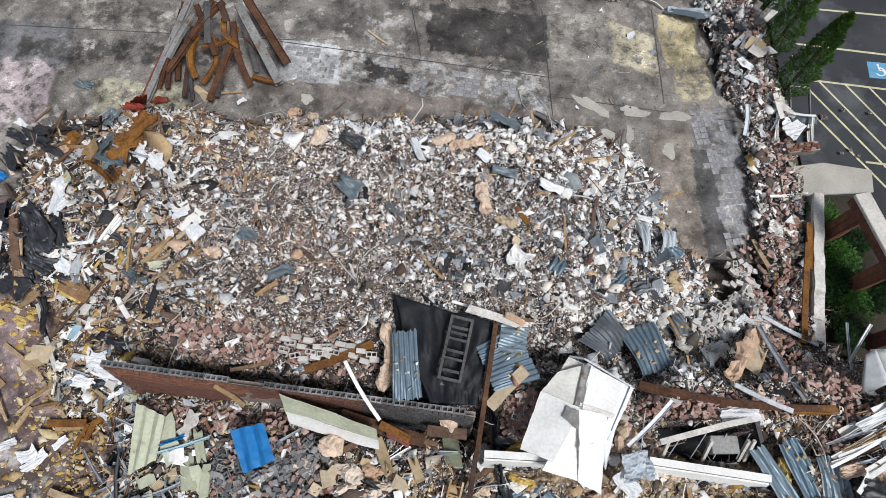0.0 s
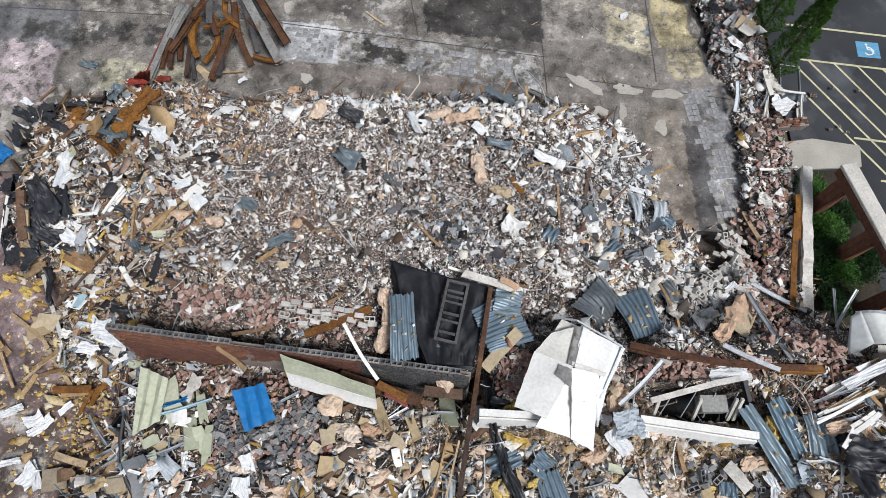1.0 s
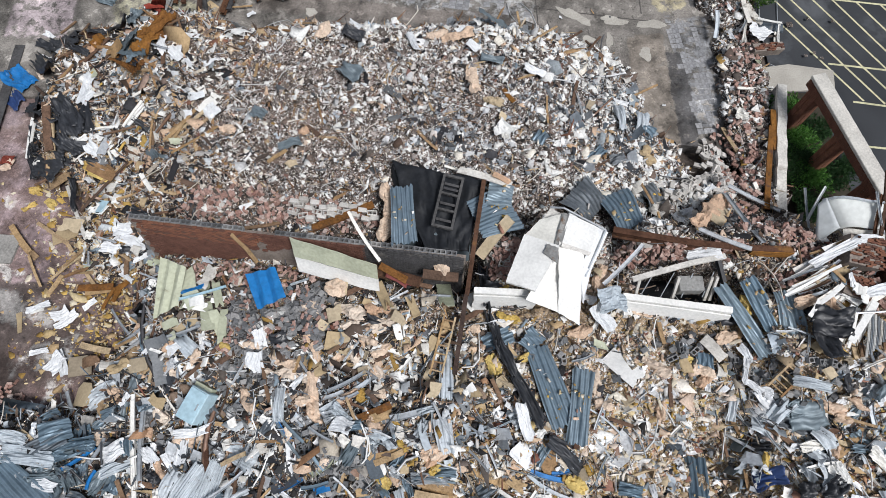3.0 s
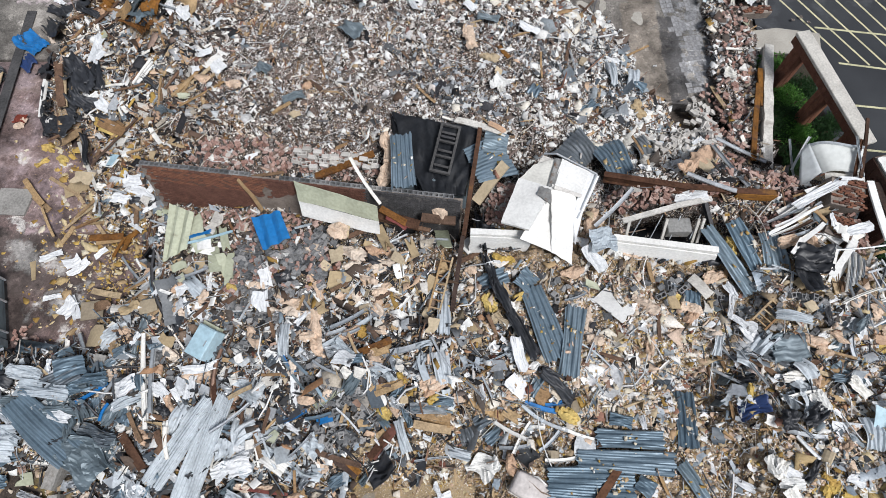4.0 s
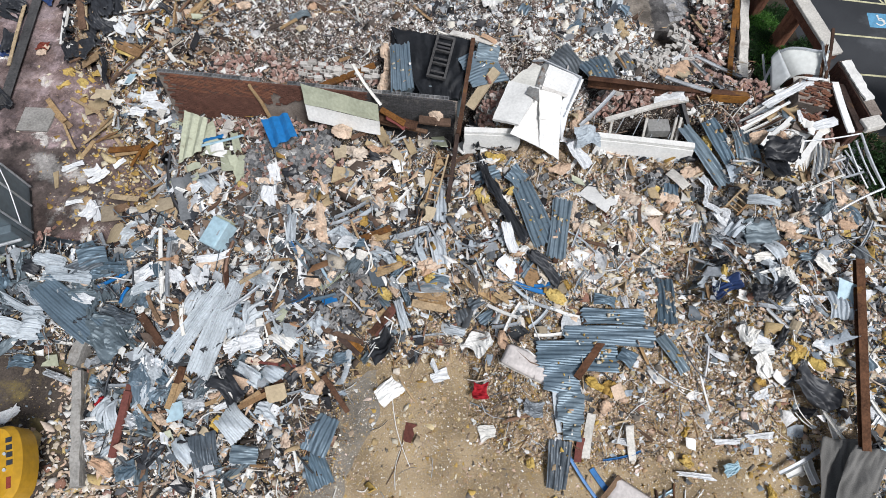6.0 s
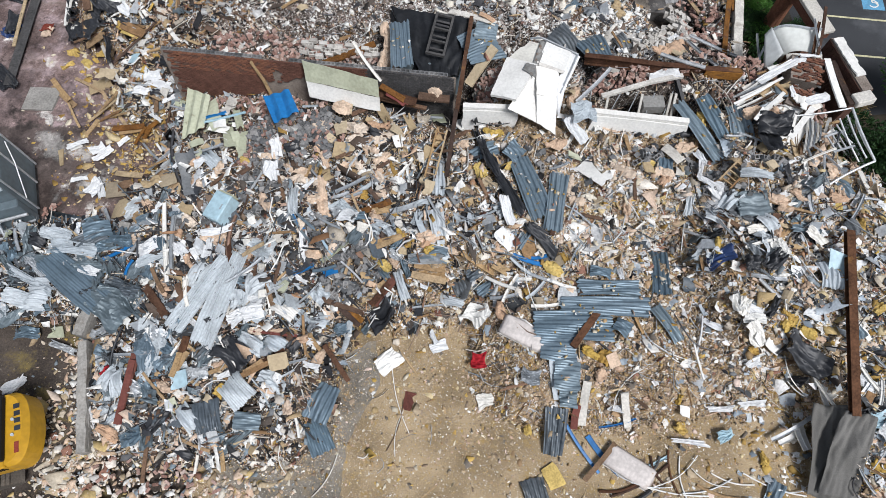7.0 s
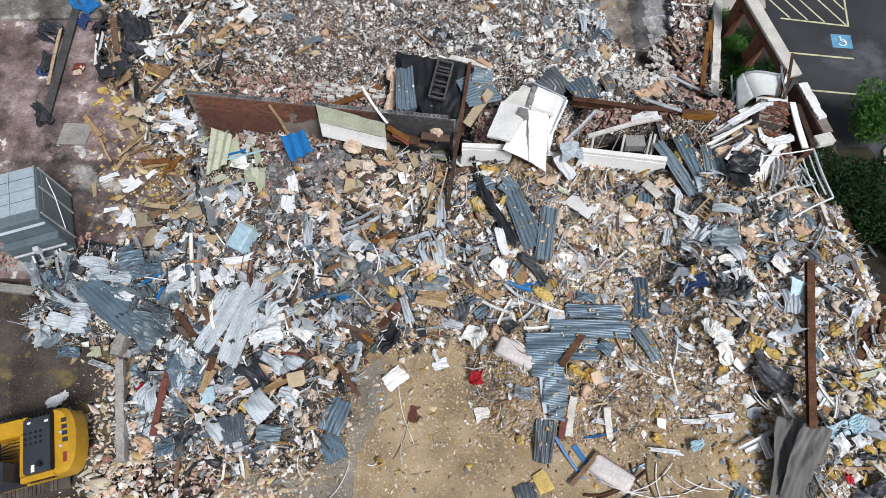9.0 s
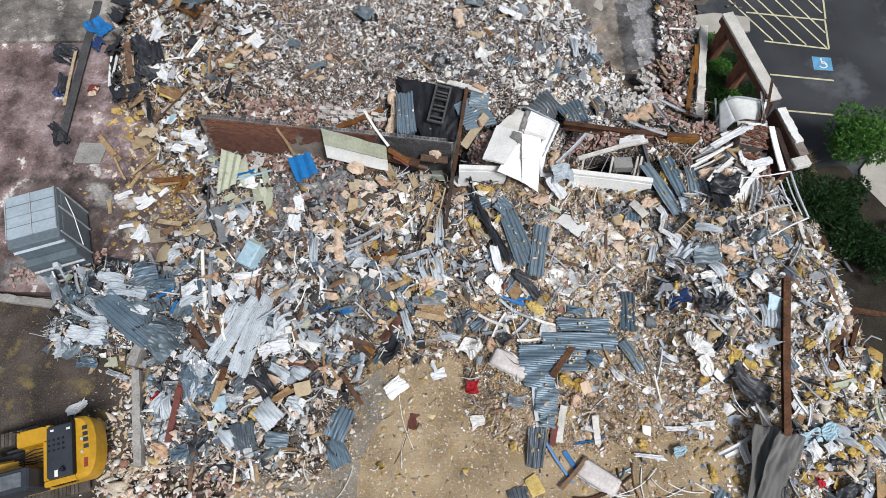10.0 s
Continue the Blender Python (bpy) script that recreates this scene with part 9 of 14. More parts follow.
crumpled("membrane", (-19.07, 10.72, -0.04), (-18.07, 8.40, 0.62), 0.79, "black", 0.25, 704, 12, "torn black membrane draped over the rubble", "membrane", True, 0.012, 0.08, "membrane scraps")
crumpled("membrane", (-16.72, 9.48, 1.74), (-16.28, 7.64, 1.04), 0.87, "black", 0.25, 705, 12, "torn black membrane draped over the rubble", "membrane", True, 0.012, 0.08, "membrane scraps")
crumpled("membrane", (-18.84, 8.80, -0.04), (-18.22, 7.54, 0.05), 0.71, "black", 0.25, 706, 12, "torn black membrane draped over the rubble", "membrane", True, 0.012, 0.08, "membrane scraps")
crumpled("membrane", (-21.85, 6.02, -0.03), (-20.57, 4.79, -0.04), 0.53, "black", 0.25, 707, 12, "torn black membrane draped over the rubble", "membrane", True, 0.012, 0.08, "membrane scraps")
crumpled("membrane", (-15.74, 10.45, 1.76), (-15.26, 8.88, 1.74), 0.69, "black", 0.25, 708, 12, "torn black membrane draped over the rubble", "membrane", True, 0.012, 0.08, "membrane scraps")
crumpled("membrane", (-17.04, 10.83, 1.80), (-15.68, 9.24, 1.77), 0.75, "black", 0.25, 709, 12, "torn black membrane draped over the rubble", "membrane", True, 0.012, 0.08, "membrane scraps")
crumpled("membrane", (-16.14, 7.13, 0.63), (-15.54, 5.46, 0.61), 0.31, "black", 0.25, 710, 12, "torn black membrane draped over the rubble", "membrane", True, 0.012, 0.08, "membrane scraps")
crumpled("tarpaulin", (-21.04, 13.75, -0.03), (-19.94, 12.55, -0.03), 0.95, "blueplastic", 0.18, 711, 12, "crumpled bright blue plastic sheet in dark scrap", "tarpaulin", False, 0.012, 0.22, "")
plank((-17.84, 10.74, 1.48), (-17.29, 7.44, 0.75), 0.19, "char", 0.05, sag=0.02)
plank((-17.09, 9.59, 1.85), (-17.34, 7.21, 0.56), 0.15, "wood", 0.05, sag=0.02)
plank((-21.55, 11.34, 0.01), (-21.35, 7.31, 0.01), 0.17, "wood", 0.05, sag=0.02)
plank((-17.35, 7.00, 0.33), (-16.27, 7.35, 0.83), 0.41, "wood", 0.05, sag=0.02)
plank((-15.32, 7.66, 1.14), (-14.06, 7.02, 1.12), 0.52, "wood", 0.05, sag=0.02)
plank((-12.82, 10.15, 2.36), (-13.73, 9.15, 1.84), 0.11, "white", 0.05, sag=0.02)
plank((-11.29, 8.17, 2.47), (-10.15, 9.26, 2.92), 0.15, "wood", 0.05, sag=0.02)
plank((-11.58, 8.12, 2.31), (-10.67, 8.67, 2.74), 0.15, "wood", 0.05, sag=0.02)
plank((-12.68, 6.89, 1.63), (-12.04, 6.03, 1.67), 0.12, "white", 0.05, sag=0.02)
plank((-19.28, 10.88, 0.01), (-19.00, 8.64, 0.02), 0.13, "white", 0.05, sag=0.02)
plank((-17.16, 9.19, 1.86), (-18.55, 9.75, 0.58), 0.12, "white", 0.05, sag=0.02)
plank((-12.39, 9.39, 1.99), (-12.35, 8.00, 1.82), 0.09, "wood", 0.05, sag=0.02)
plank((-14.45, 8.70, 1.93), (-13.22, 9.22, 1.76), 0.09, "char", 0.05, sag=0.02)
plank((-15.47, 6.56, 0.38), (-15.63, 4.82, 0.50), 0.16, "char", 0.05, sag=0.02)
plank((-16.56, 6.99, 0.34), (-14.78, 4.12, 0.97), 0.16, "plaster", 0.05, sag=0.02)
plank((-18.85, 5.20, 0.02), (-17.73, 3.92, 0.01), 0.25, "wood", 0.05, sag=0.02)
slab_board("board", (-16.97, 4.56, -0.16), (-15.58, 4.94, 0.33), 0.80, "tan", 712, 0.03, "torn tan board on the reddish floor", "board", 0.08, "loose boards", 0.35)
slab_board("board", (-15.79, 6.70, 0.20), (-13.95, 6.52, 1.04), 0.44, "plaster", 713, 0.03, "dirty white board in dark scrap", "board", 0.08, "loose boards", 0.35)
slab_board("board", (-15.00, 5.72, 0.90), (-14.09, 5.41, 1.00), 0.55, "white", 714, 0.03, "white board in dark scrap", "board", 0.08, "loose boards", 0.35)
crumpled("plastic_film", (-20.30, 8.64, -0.11), (-19.68, 8.48, -0.11), 0.45, "redoxide", 0.18, 715, 12, "crumpled red plastic scrap in insulation", "plastic film", False, 0.012, 0.22, "film scraps")
batt((-18.60, 7.11, -0.29), (-18.05, 6.94, -0.27), 0.45, "foam", 716)
batt((-17.78, 6.53, -0.29), (-17.29, 6.25, -0.29), 0.38, "foam", 717)
batt((-18.73, 6.05, -0.29), (-18.17, 6.42, -0.29), 0.19, "foam", 718)
batt((-17.01, 6.79, -0.14), (-16.47, 6.95, -0.01), 0.32, "foam", 719)
crumpled("plastic_film", (-13.73, 4.49, 0.93), (-12.85, 4.64, 0.95), 0.78, "film", 0.18, 720, 12, "crumpled white film caught on the rubble", "plastic film", False, 0.012, 0.22, "film scraps")
crumpled("plastic_film", (-14.06, 3.78, 0.94), (-13.29, 3.60, 0.94), 0.59, "film", 0.18, 721, 12, "crumpled white film caught on the rubble", "plastic film", False, 0.012, 0.22, "film scraps")
crumpled("plastic_film", (-12.73, 3.77, 0.93), (-12.19, 4.48, 0.92), 0.47, "film", 0.18, 722, 12, "crumpled white film caught on the rubble", "plastic film", False, 0.012, 0.22, "film scraps")
crumpled("plastic_film", (-15.23, 8.39, 1.63), (-14.80, 8.10, 1.38), 0.61, "film", 0.18, 723, 12, "crumpled white film caught on the rubble", "plastic film", False, 0.012, 0.22, "film scraps")
crumpled("metal_scrap", (-17.34, -5.50, 1.44), (-15.19, -6.60, 1.28), 0.34, "pale", 0.22, 724, 12, "crushed pale sheet metal strip", "scrap metal", False, 0.012, 0.14, "crushed sheet metal")
crumpled("metal_scrap", (-17.14, -6.62, 1.42), (-15.63, -6.96, 1.07), 0.61, "pale", 0.22, 725, 12, "crushed pale sheet metal strip", "scrap metal", False, 0.012, 0.14, "crushed sheet metal")
crumpled("metal_scrap", (-15.78, -4.45, 1.39), (-13.70, -4.92, 1.45), 0.32, "pale", 0.22, 726, 12, "crushed pale sheet metal strip", "scrap metal", False, 0.012, 0.14, "crushed sheet metal")
crumpled("metal_scrap", (-20.12, -2.95, -0.09), (-17.71, -5.27, 1.43), 0.48, "pale", 0.22, 727, 12, "crushed pale sheet metal strip", "scrap metal", False, 0.012, 0.14, "crushed sheet metal")
crumpled("metal_scrap", (-17.41, -7.97, -0.09), (-16.35, -7.82, -0.09), 0.53, "blue", 0.22, 728, 12, "crushed blue-grey sheet metal", "scrap metal", False, 0.012, 0.14, "crushed sheet metal")
crumpled("metal_scrap", (-13.12, -7.45, 0.62), (-12.49, -6.48, 0.94), 0.78, "plain", 0.22, 729, 12, "crushed slate blue sheet metal", "scrap metal", False, 0.012, 0.14, "crushed sheet metal")
crumpled("metal_scrap", (-18.29, -7.34, 0.44), (-17.14, -7.21, 0.90), 0.68, "pale", 0.22, 730, 12, "crushed pale sheet metal strip", "scrap metal", False, 0.012, 0.14, "crushed sheet metal")
crumpled("metal_scrap", (-14.62, -4.98, 1.42), (-13.10, -4.56, 1.36), 0.37, "plain", 0.22, 731, 12, "crushed slate blue sheet metal", "scrap metal", False, 0.012, 0.14, "crushed sheet metal")
crumpled("metal_scrap", (-13.21, -6.15, 1.20), (-11.91, -6.53, 1.09), 0.52, "dark", 0.22, 732, 12, "crushed dark sheet metal", "scrap metal", False, 0.012, 0.14, "crushed sheet metal")
crumpled("metal_scrap", (-15.77, -8.30, -0.10), (-14.64, -8.71, -0.08), 0.26, "galv", 0.22, 733, 12, "crumpled galvanised sheet metal", "scrap metal", False, 0.012, 0.14, "crushed sheet metal")
crumpled("metal_scrap", (-10.76, -9.12, 1.06), (-11.15, -10.14, 1.06), 0.45, "pale", 0.22, 734, 12, "crushed pale sheet metal strip", "scrap metal", False, 0.012, 0.14, "crushed sheet metal")
crumpled("metal_scrap", (-14.36, -8.07, -0.05), (-13.14, -7.98, 0.64), 0.31, "galv", 0.22, 735, 12, "crumpled galvanised sheet metal", "scrap metal", False, 0.012, 0.14, "crushed sheet metal")
crumpled("metal_scrap", (-8.74, -7.11, 1.10), (-8.04, -6.59, 1.09), 0.41, "galv", 0.22, 736, 12, "crumpled galvanised sheet metal", "scrap metal", False, 0.012, 0.14, "crushed sheet metal")
crumpled("metal_scrap", (-7.60, -7.12, 1.10), (-6.66, -7.65, 1.07), 0.61, "pale", 0.22, 737, 12, "crushed pale sheet metal strip", "scrap metal", False, 0.012, 0.14, "crushed sheet metal")
crumpled("metal_scrap", (-7.07, -8.67, 1.09), (-6.52, -9.06, 1.14), 0.35, "plain", 0.22, 738, 12, "crushed slate blue sheet metal", "scrap metal", False, 0.012, 0.14, "crushed sheet metal")
crumpled("metal_scrap", (-16.90, -6.01, 1.34), (-17.73, -4.95, 1.44), 0.31, "plain", 0.22, 739, 12, "crushed slate blue sheet metal", "scrap metal", False, 0.012, 0.14, "crushed sheet metal")
crumpled("metal_scrap", (-16.74, -4.93, 1.36), (-15.75, -5.90, 1.36), 0.26, "galv", 0.22, 740, 12, "crumpled galvanised sheet metal", "scrap metal", False, 0.012, 0.14, "crushed sheet metal")
corrugated((-14.81, -4.62, 1.44), (-13.56, -3.93, 1.40), 0.68, "dark", 0.12, 741)
corrugated((-11.28, -8.61, 1.07), (-10.99, -9.90, 1.05), 0.75, "blue", 0.10, 742)
corrugated((-19.56, -3.50, -0.09), (-17.75, -5.08, 1.44), 0.45, "pale", 0.10, 743)
slab_board("board", (-16.04, -7.81, -0.15), (-15.40, -7.76, -0.16), 0.53, "green", 744, 0.03, "dark green plate in scrap metal", "board", 0.08, "loose boards", 0.35)
crumpled("plastic_film", (-12.04, -4.50, 0.91), (-11.26, -4.77, 1.10), 0.69, "film", 0.18, 745, 12, "crumpled white film caught on the rubble", "plastic film", False, 0.012, 0.22, "film scraps")
crumpled("plastic_film", (-10.63, -4.51, 1.12), (-10.18, -4.93, 1.12), 0.48, "film", 0.18, 746, 12, "crumpled white film caught on the rubble", "plastic film", False, 0.012, 0.22, "film scraps")
crumpled("plastic_film", (-11.07, -8.41, 1.05), (-10.51, -8.31, 1.05), 0.55, "film", 0.18, 747, 12, "crumpled white film caught on the rubble", "plastic film", False, 0.012, 0.22, "film scraps")
crumpled("plastic_film", (-14.37, -5.54, 1.44), (-13.56, -5.80, 1.40), 0.52, "film", 0.18, 748, 12, "crumpled white film caught on the rubble", "plastic film", False, 0.012, 0.22, "film scraps")
crumpled("plastic_film", (-8.17, -7.76, 1.06), (-7.45, -7.38, 1.06), 0.56, "film", 0.18, 749, 12, "crumpled white film caught on the rubble", "plastic film", False, 0.012, 0.22, "film scraps")
crumpled("plastic_film", (-7.39, -6.59, 1.09), (-6.75, -7.02, 1.15), 0.52, "film", 0.18, 750, 12, "crumpled white film caught on the rubble", "plastic film", False, 0.012, 0.22, "film scraps")
crumpled("plastic_film", (-12.45, -8.54, 0.82), (-11.80, -8.85, 1.06), 0.35, "film", 0.18, 751, 12, "crumpled white film caught on the rubble", "plastic film", False, 0.012, 0.22, "film scraps")
stud((-11.43, -2.67, 1.24), (-10.75, -6.12, 1.25), 0.16, "white", 0.04)
stud((-11.00, -2.96, 1.21), (-10.65, -5.55, 1.32), 0.13, "galv", 0.04)
stud((-9.95, -5.80, 1.22), (-9.74, -7.20, 1.28), 0.13, "white", 0.04)
stud((-15.24, -7.21, 0.61), (-13.75, -7.33, 0.58), 0.13, "white", 0.04)
stud((-19.48, -3.41, 0.07), (-17.47, -2.83, 0.42), 0.11, "galv", 0.04)
stud((-14.73, -2.11, 0.06), (-12.67, -4.91, 1.14), 0.14, "galv", 0.04)
stud((-12.47, -9.11, 1.12), (-10.72, -9.02, 1.21), 0.12, "galv", 0.04)
stud((-8.29, -8.44, 1.27), (-7.42, -9.68, 1.23), 0.12, "white", 0.04)
stud((-17.50, -3.69, 1.45), (-16.97, -4.78, 1.56), 0.13, "galv", 0.04)
stud((-12.67, -4.91, 1.14), (-12.32, -4.03, 1.05), 0.13, "galv", 0.04)
plank((-8.47, -4.15, 1.21), (-8.15, -5.61, 1.24), 0.19, "rust", 0.05, sag=0.02)
plank((-11.57, -9.09, 1.21), (-11.55, -10.10, 1.17), 0.20, "redpaint", 0.05, sag=0.02)
plank((-10.16, -7.02, 1.31), (-9.81, -6.35, 1.26), 0.25, "char", 0.05, sag=0.02)
plank((-9.46, -9.05, 1.25), (-9.83, -9.90, 1.26), 0.22, "wood", 0.05, sag=0.02)
plank((-7.14, -9.93, 1.26), (-6.45, -9.46, 1.29), 0.24, "wood", 0.05, sag=0.02)
plank((-6.77, -4.65, 1.73), (-7.76, -5.02, 1.28), 0.16, "wood", 0.05, sag=0.02)
plank((-11.47, -5.52, 1.28), (-10.80, -6.60, 1.27), 0.16, "char", 0.05, sag=0.02)
crumpled("membrane", (-8.05, -8.67, 1.15), (-7.02, -9.48, 1.15), 1.00, "black", 0.25, 752, 12, "torn black membrane draped over the rubble", "membrane", True, 0.012, 0.08, "membrane scraps")
crumpled("membrane", (-14.19, -6.59, 1.39), (-13.39, -6.19, 1.34), 0.41, "black", 0.25, 753, 12, "torn black membrane draped over the rubble", "membrane", True, 0.012, 0.08, "membrane scraps")
crumpled("membrane", (-16.89, -4.11, 1.42), (-16.05, -4.40, 1.40), 0.63, "black", 0.25, 754, 12, "torn black membrane draped over the rubble", "membrane", True, 0.012, 0.08, "membrane scraps")
crumpled("membrane", (-10.39, -5.27, 1.13), (-10.01, -5.70, 1.08), 0.42, "black", 0.25, 755, 12, "torn black membrane draped over the rubble", "membrane", True, 0.012, 0.08, "membrane scraps")
crumpled("membrane", (-8.90, -7.89, 1.12), (-8.21, -7.37, 1.07), 0.35, "black", 0.25, 756, 12, "torn black membrane draped over the rubble", "membrane", True, 0.012, 0.08, "membrane scraps")
crumpled("membrane", (-13.28, -5.26, 1.38), (-12.96, -5.75, 1.21), 0.52, "black", 0.25, 757, 12, "torn black membrane draped over the rubble", "membrane", True, 0.012, 0.08, "membrane scraps")
batt((-9.73, -4.04, 0.99), (-8.51, -3.82, 0.95), 0.32, "batt", 758)
batt((-11.22, -6.12, 1.01), (-10.66, -6.52, 0.98), 0.57, "batt", 759)
batt((-12.86, -3.92, 0.76), (-12.38, -4.24, 0.83), 0.49, "batt", 760)
batt((-10.21, -4.90, 1.03), (-9.87, -5.71, 0.95), 0.32, "batt", 761)
crumpled("membrane", (13.68, -0.30, 3.70), (14.93, -0.57, 3.78), 1.34, "black", 0.35, 762, 12, "torn black membrane draped over the rubble", "membrane", True, 0.012, 0.08, "membrane scraps")
crumpled("membrane", (14.03, -0.56, 3.37), (14.10, -1.76, 3.71), 0.83, "black", 0.25, 763, 12, "torn black membrane draped over the rubble", "membrane", True, 0.012, 0.08, "membrane scraps")
plank((14.69, -1.21, 3.89), (16.00, 0.27, 3.84), 0.25, "white", 0.04, sag=0.02)
plank((12.82, 0.54, 3.77), (14.44, 1.34, 4.01), 0.10, "white", 0.04, sag=0.02)
plank((13.17, 0.88, 3.71), (14.90, 1.56, 4.13), 0.10, "white", 0.04, sag=0.02)
plank((13.99, 0.21, 3.70), (14.80, 0.83, 4.12), 0.16, "white", 0.04, sag=0.02)
plank((13.54, -0.24, 3.75), (14.05, 0.37, 3.73), 0.15, "white", 0.04, sag=0.02)
plank((14.56, -1.42, 3.86), (15.16, -0.15, 3.91), 0.10, "white", 0.04, sag=0.02)
stud((15.33, -1.68, 3.52), (15.91, 0.07, 3.53), 0.06, "white", 0.04)
stud((15.47, -1.58, 3.54), (15.99, -0.02, 3.53), 0.06, "galv", 0.04)
stud((15.61, -1.47, 3.56), (16.08, -0.11, 3.52), 0.06, "white", 0.04)
stud((15.77, -1.35, 3.54), (16.18, -0.19, 3.50), 0.06, "galv", 0.04)
stud((15.93, -1.23, 3.53), (16.27, -0.27, 3.49), 0.06, "white", 0.04)
stud((16.06, -1.14, 3.57), (16.37, -0.34, 3.46), 0.06, "galv", 0.04)
stud((20.03, 2.66, -0.09), (19.69, 0.29, -0.08), 0.07, "galv", 0.04)
stud((20.19, 2.59, -0.08), (19.87, 0.19, -0.09), 0.07, "galv", 0.04)
stud((20.36, 2.52, -0.09), (20.05, 0.08, -0.09), 0.07, "galv", 0.04)
stud((20.51, 2.44, -0.08), (20.23, -0.01, -0.09), 0.07, "galv", 0.04)
stud((20.68, 2.38, -0.09), (20.41, -0.12, -0.09), 0.07, "galv", 0.04)
stud((16.51, 2.39, 3.07), (20.79, 5.32, -0.19), 0.08, "galv", 0.04)
stud((11.51, -3.30, 2.28), (12.29, -4.93, 2.53), 0.08, "galv", 0.04)
stud((16.77, -0.58, 3.34), (19.89, 0.41, -0.19), 0.08, "galv", 0.04)
stud((16.12, -1.84, 3.53), (16.24, -2.79, 3.04), 0.08, "galv", 0.04)
stud((18.77, -4.20, 2.53), (18.90, -5.33, 2.64), 0.10, "galv", 0.04)
stud((17.27, -4.17, 2.49), (18.01, -3.10, 2.57), 0.10, "galv", 0.04)
stud((21.79, -2.81, -0.19), (22.05, -3.57, -0.19), 0.11, "galv", 0.04)
stud((20.73, -3.21, 0.64), (22.08, -2.76, -0.18), 0.08, "galv", 0.04)
slab_board("board", (16.19, -2.02, 3.32), (20.02, 0.45, -0.39), 0.76, "tan", 764, 0.03, "torn tan board in fallen scrap", "board", 0.08, "loose boards", 0.50)
slab_board("board", (12.55, -2.50, 2.96), (13.33, -2.27, 3.33), 0.51, "tan", 765, 0.03, "torn tan board in fallen scrap", "board", 0.08, "loose boards", 0.50)
slab_board("board", (16.73, -2.84, 2.66), (18.08, -2.01, 1.99), 0.57, "tan", 766, 0.03, "torn tan board in fallen scrap", "board", 0.08, "loose boards", 0.50)
slab_board("board", (13.67, -2.32, 3.42), (14.26, -2.06, 3.45), 0.45, "tan", 767, 0.03, "torn tan board in fallen scrap", "board", 0.08, "loose boards", 0.50)
slab_board("board", (14.52, -1.89, 3.41), (15.16, -1.67, 3.23), 0.36, "tan", 768, 0.03, "torn tan board in fallen scrap", "board", 0.08, "loose boards", 0.50)
slab_board("board", (18.16, -2.55, 2.32), (18.31, -3.19, 2.45), 0.37, "tan", 769, 0.03, "torn tan board in fallen scrap", "board", 0.08, "loose boards", 0.50)
batt((16.52, -3.17, 2.52), (17.38, -3.26, 2.32), 0.31, "batt", 770)
batt((16.33, -2.05, 3.28), (16.74, -2.63, 2.83), 0.36, "batt", 771)
batt((14.01, -3.17, 2.54), (14.75, -3.44, 2.49), 0.41, "batt", 772)
batt((14.99, -2.99, 2.73), (15.48, -3.31, 2.49), 0.31, "batt", 773)
batt((13.40, 0.36, 3.11), (14.07, 0.53, 3.17), 0.42, "batt", 774)
plank((21.01, -0.63, -0.44), (19.42, -3.21, 2.02), 0.64, "rust", 0.05, sag=0.02)
plank((18.51, -2.46, 2.43), (18.46, -3.88, 2.43), 0.16, "char", 0.05, sag=0.02)
plank((18.52, -1.74, 2.03), (18.26, -3.10, 2.58), 0.21, "white", 0.05, sag=0.02)
crumpled("metal_scrap", (12.71, -3.25, 2.75), (13.92, -3.54, 2.41), 0.71, "plain", 0.22, 775, 12, "crushed slate blue sheet metal", "scrap metal", False, 0.012, 0.14, "crushed sheet metal")
crumpled("metal_scrap", (12.24, -3.71, 2.55), (13.25, -4.08, 2.42), 0.36, "dark", 0.22, 776, 12, "crushed dark sheet metal", "scrap metal", False, 0.012, 0.14, "crushed sheet metal")
crumpled("plastic_film", (11.57, -2.61, 2.63), (12.10, -2.88, 2.76), 0.46, "film", 0.18, 777, 12, "crumpled white film caught on the rubble", "plastic film", False, 0.012, 0.22, "film scraps")
crumpled("plastic_film", (12.23, -3.09, 2.72), (12.72, -3.54, 2.59), 0.31, "film", 0.18, 778, 12, "crumpled white film caught on the rubble", "plastic film", False, 0.012, 0.22, "film scraps")
crumpled("plastic_film", (15.69, -2.76, 2.82), (16.29, -2.99, 2.70), 0.46, "film", 0.18, 779, 12, "crumpled white film caught on the rubble", "plastic film", False, 0.012, 0.22, "film scraps")
crumpled("plastic_film", (15.96, -4.96, 2.46), (15.51, -4.46, 2.58), 0.35, "film", 0.18, 780, 12, "crumpled white film caught on the rubble", "plastic film", False, 0.012, 0.22, "film scraps")
crumpled("plastic_film", (15.63, -5.24, 2.50), (15.35, -4.79, 2.60), 0.25, "film", 0.18, 781, 12, "crumpled white film caught on the rubble", "plastic film", False, 0.012, 0.22, "film scraps")
crumpled("plastic_film", (12.66, -4.61, 2.39), (13.45, -4.48, 2.36), 0.30, "film", 0.18, 782, 12, "crumpled white film caught on the rubble", "plastic film", False, 0.012, 0.22, "film scraps")
crumpled("plastic_film", (13.82, -4.94, 2.48), (14.17, -5.50, 2.55), 0.40, "film", 0.18, 783, 12, "crumpled white film caught on the rubble", "plastic film", False, 0.012, 0.22, "film scraps")
crumpled("plastic_film", (11.55, -3.62, 2.03), (11.92, -3.53, 2.46), 0.36, "film", 0.18, 784, 12, "crumpled white film caught on the rubble", "plastic film", False, 0.012, 0.22, "film scraps")
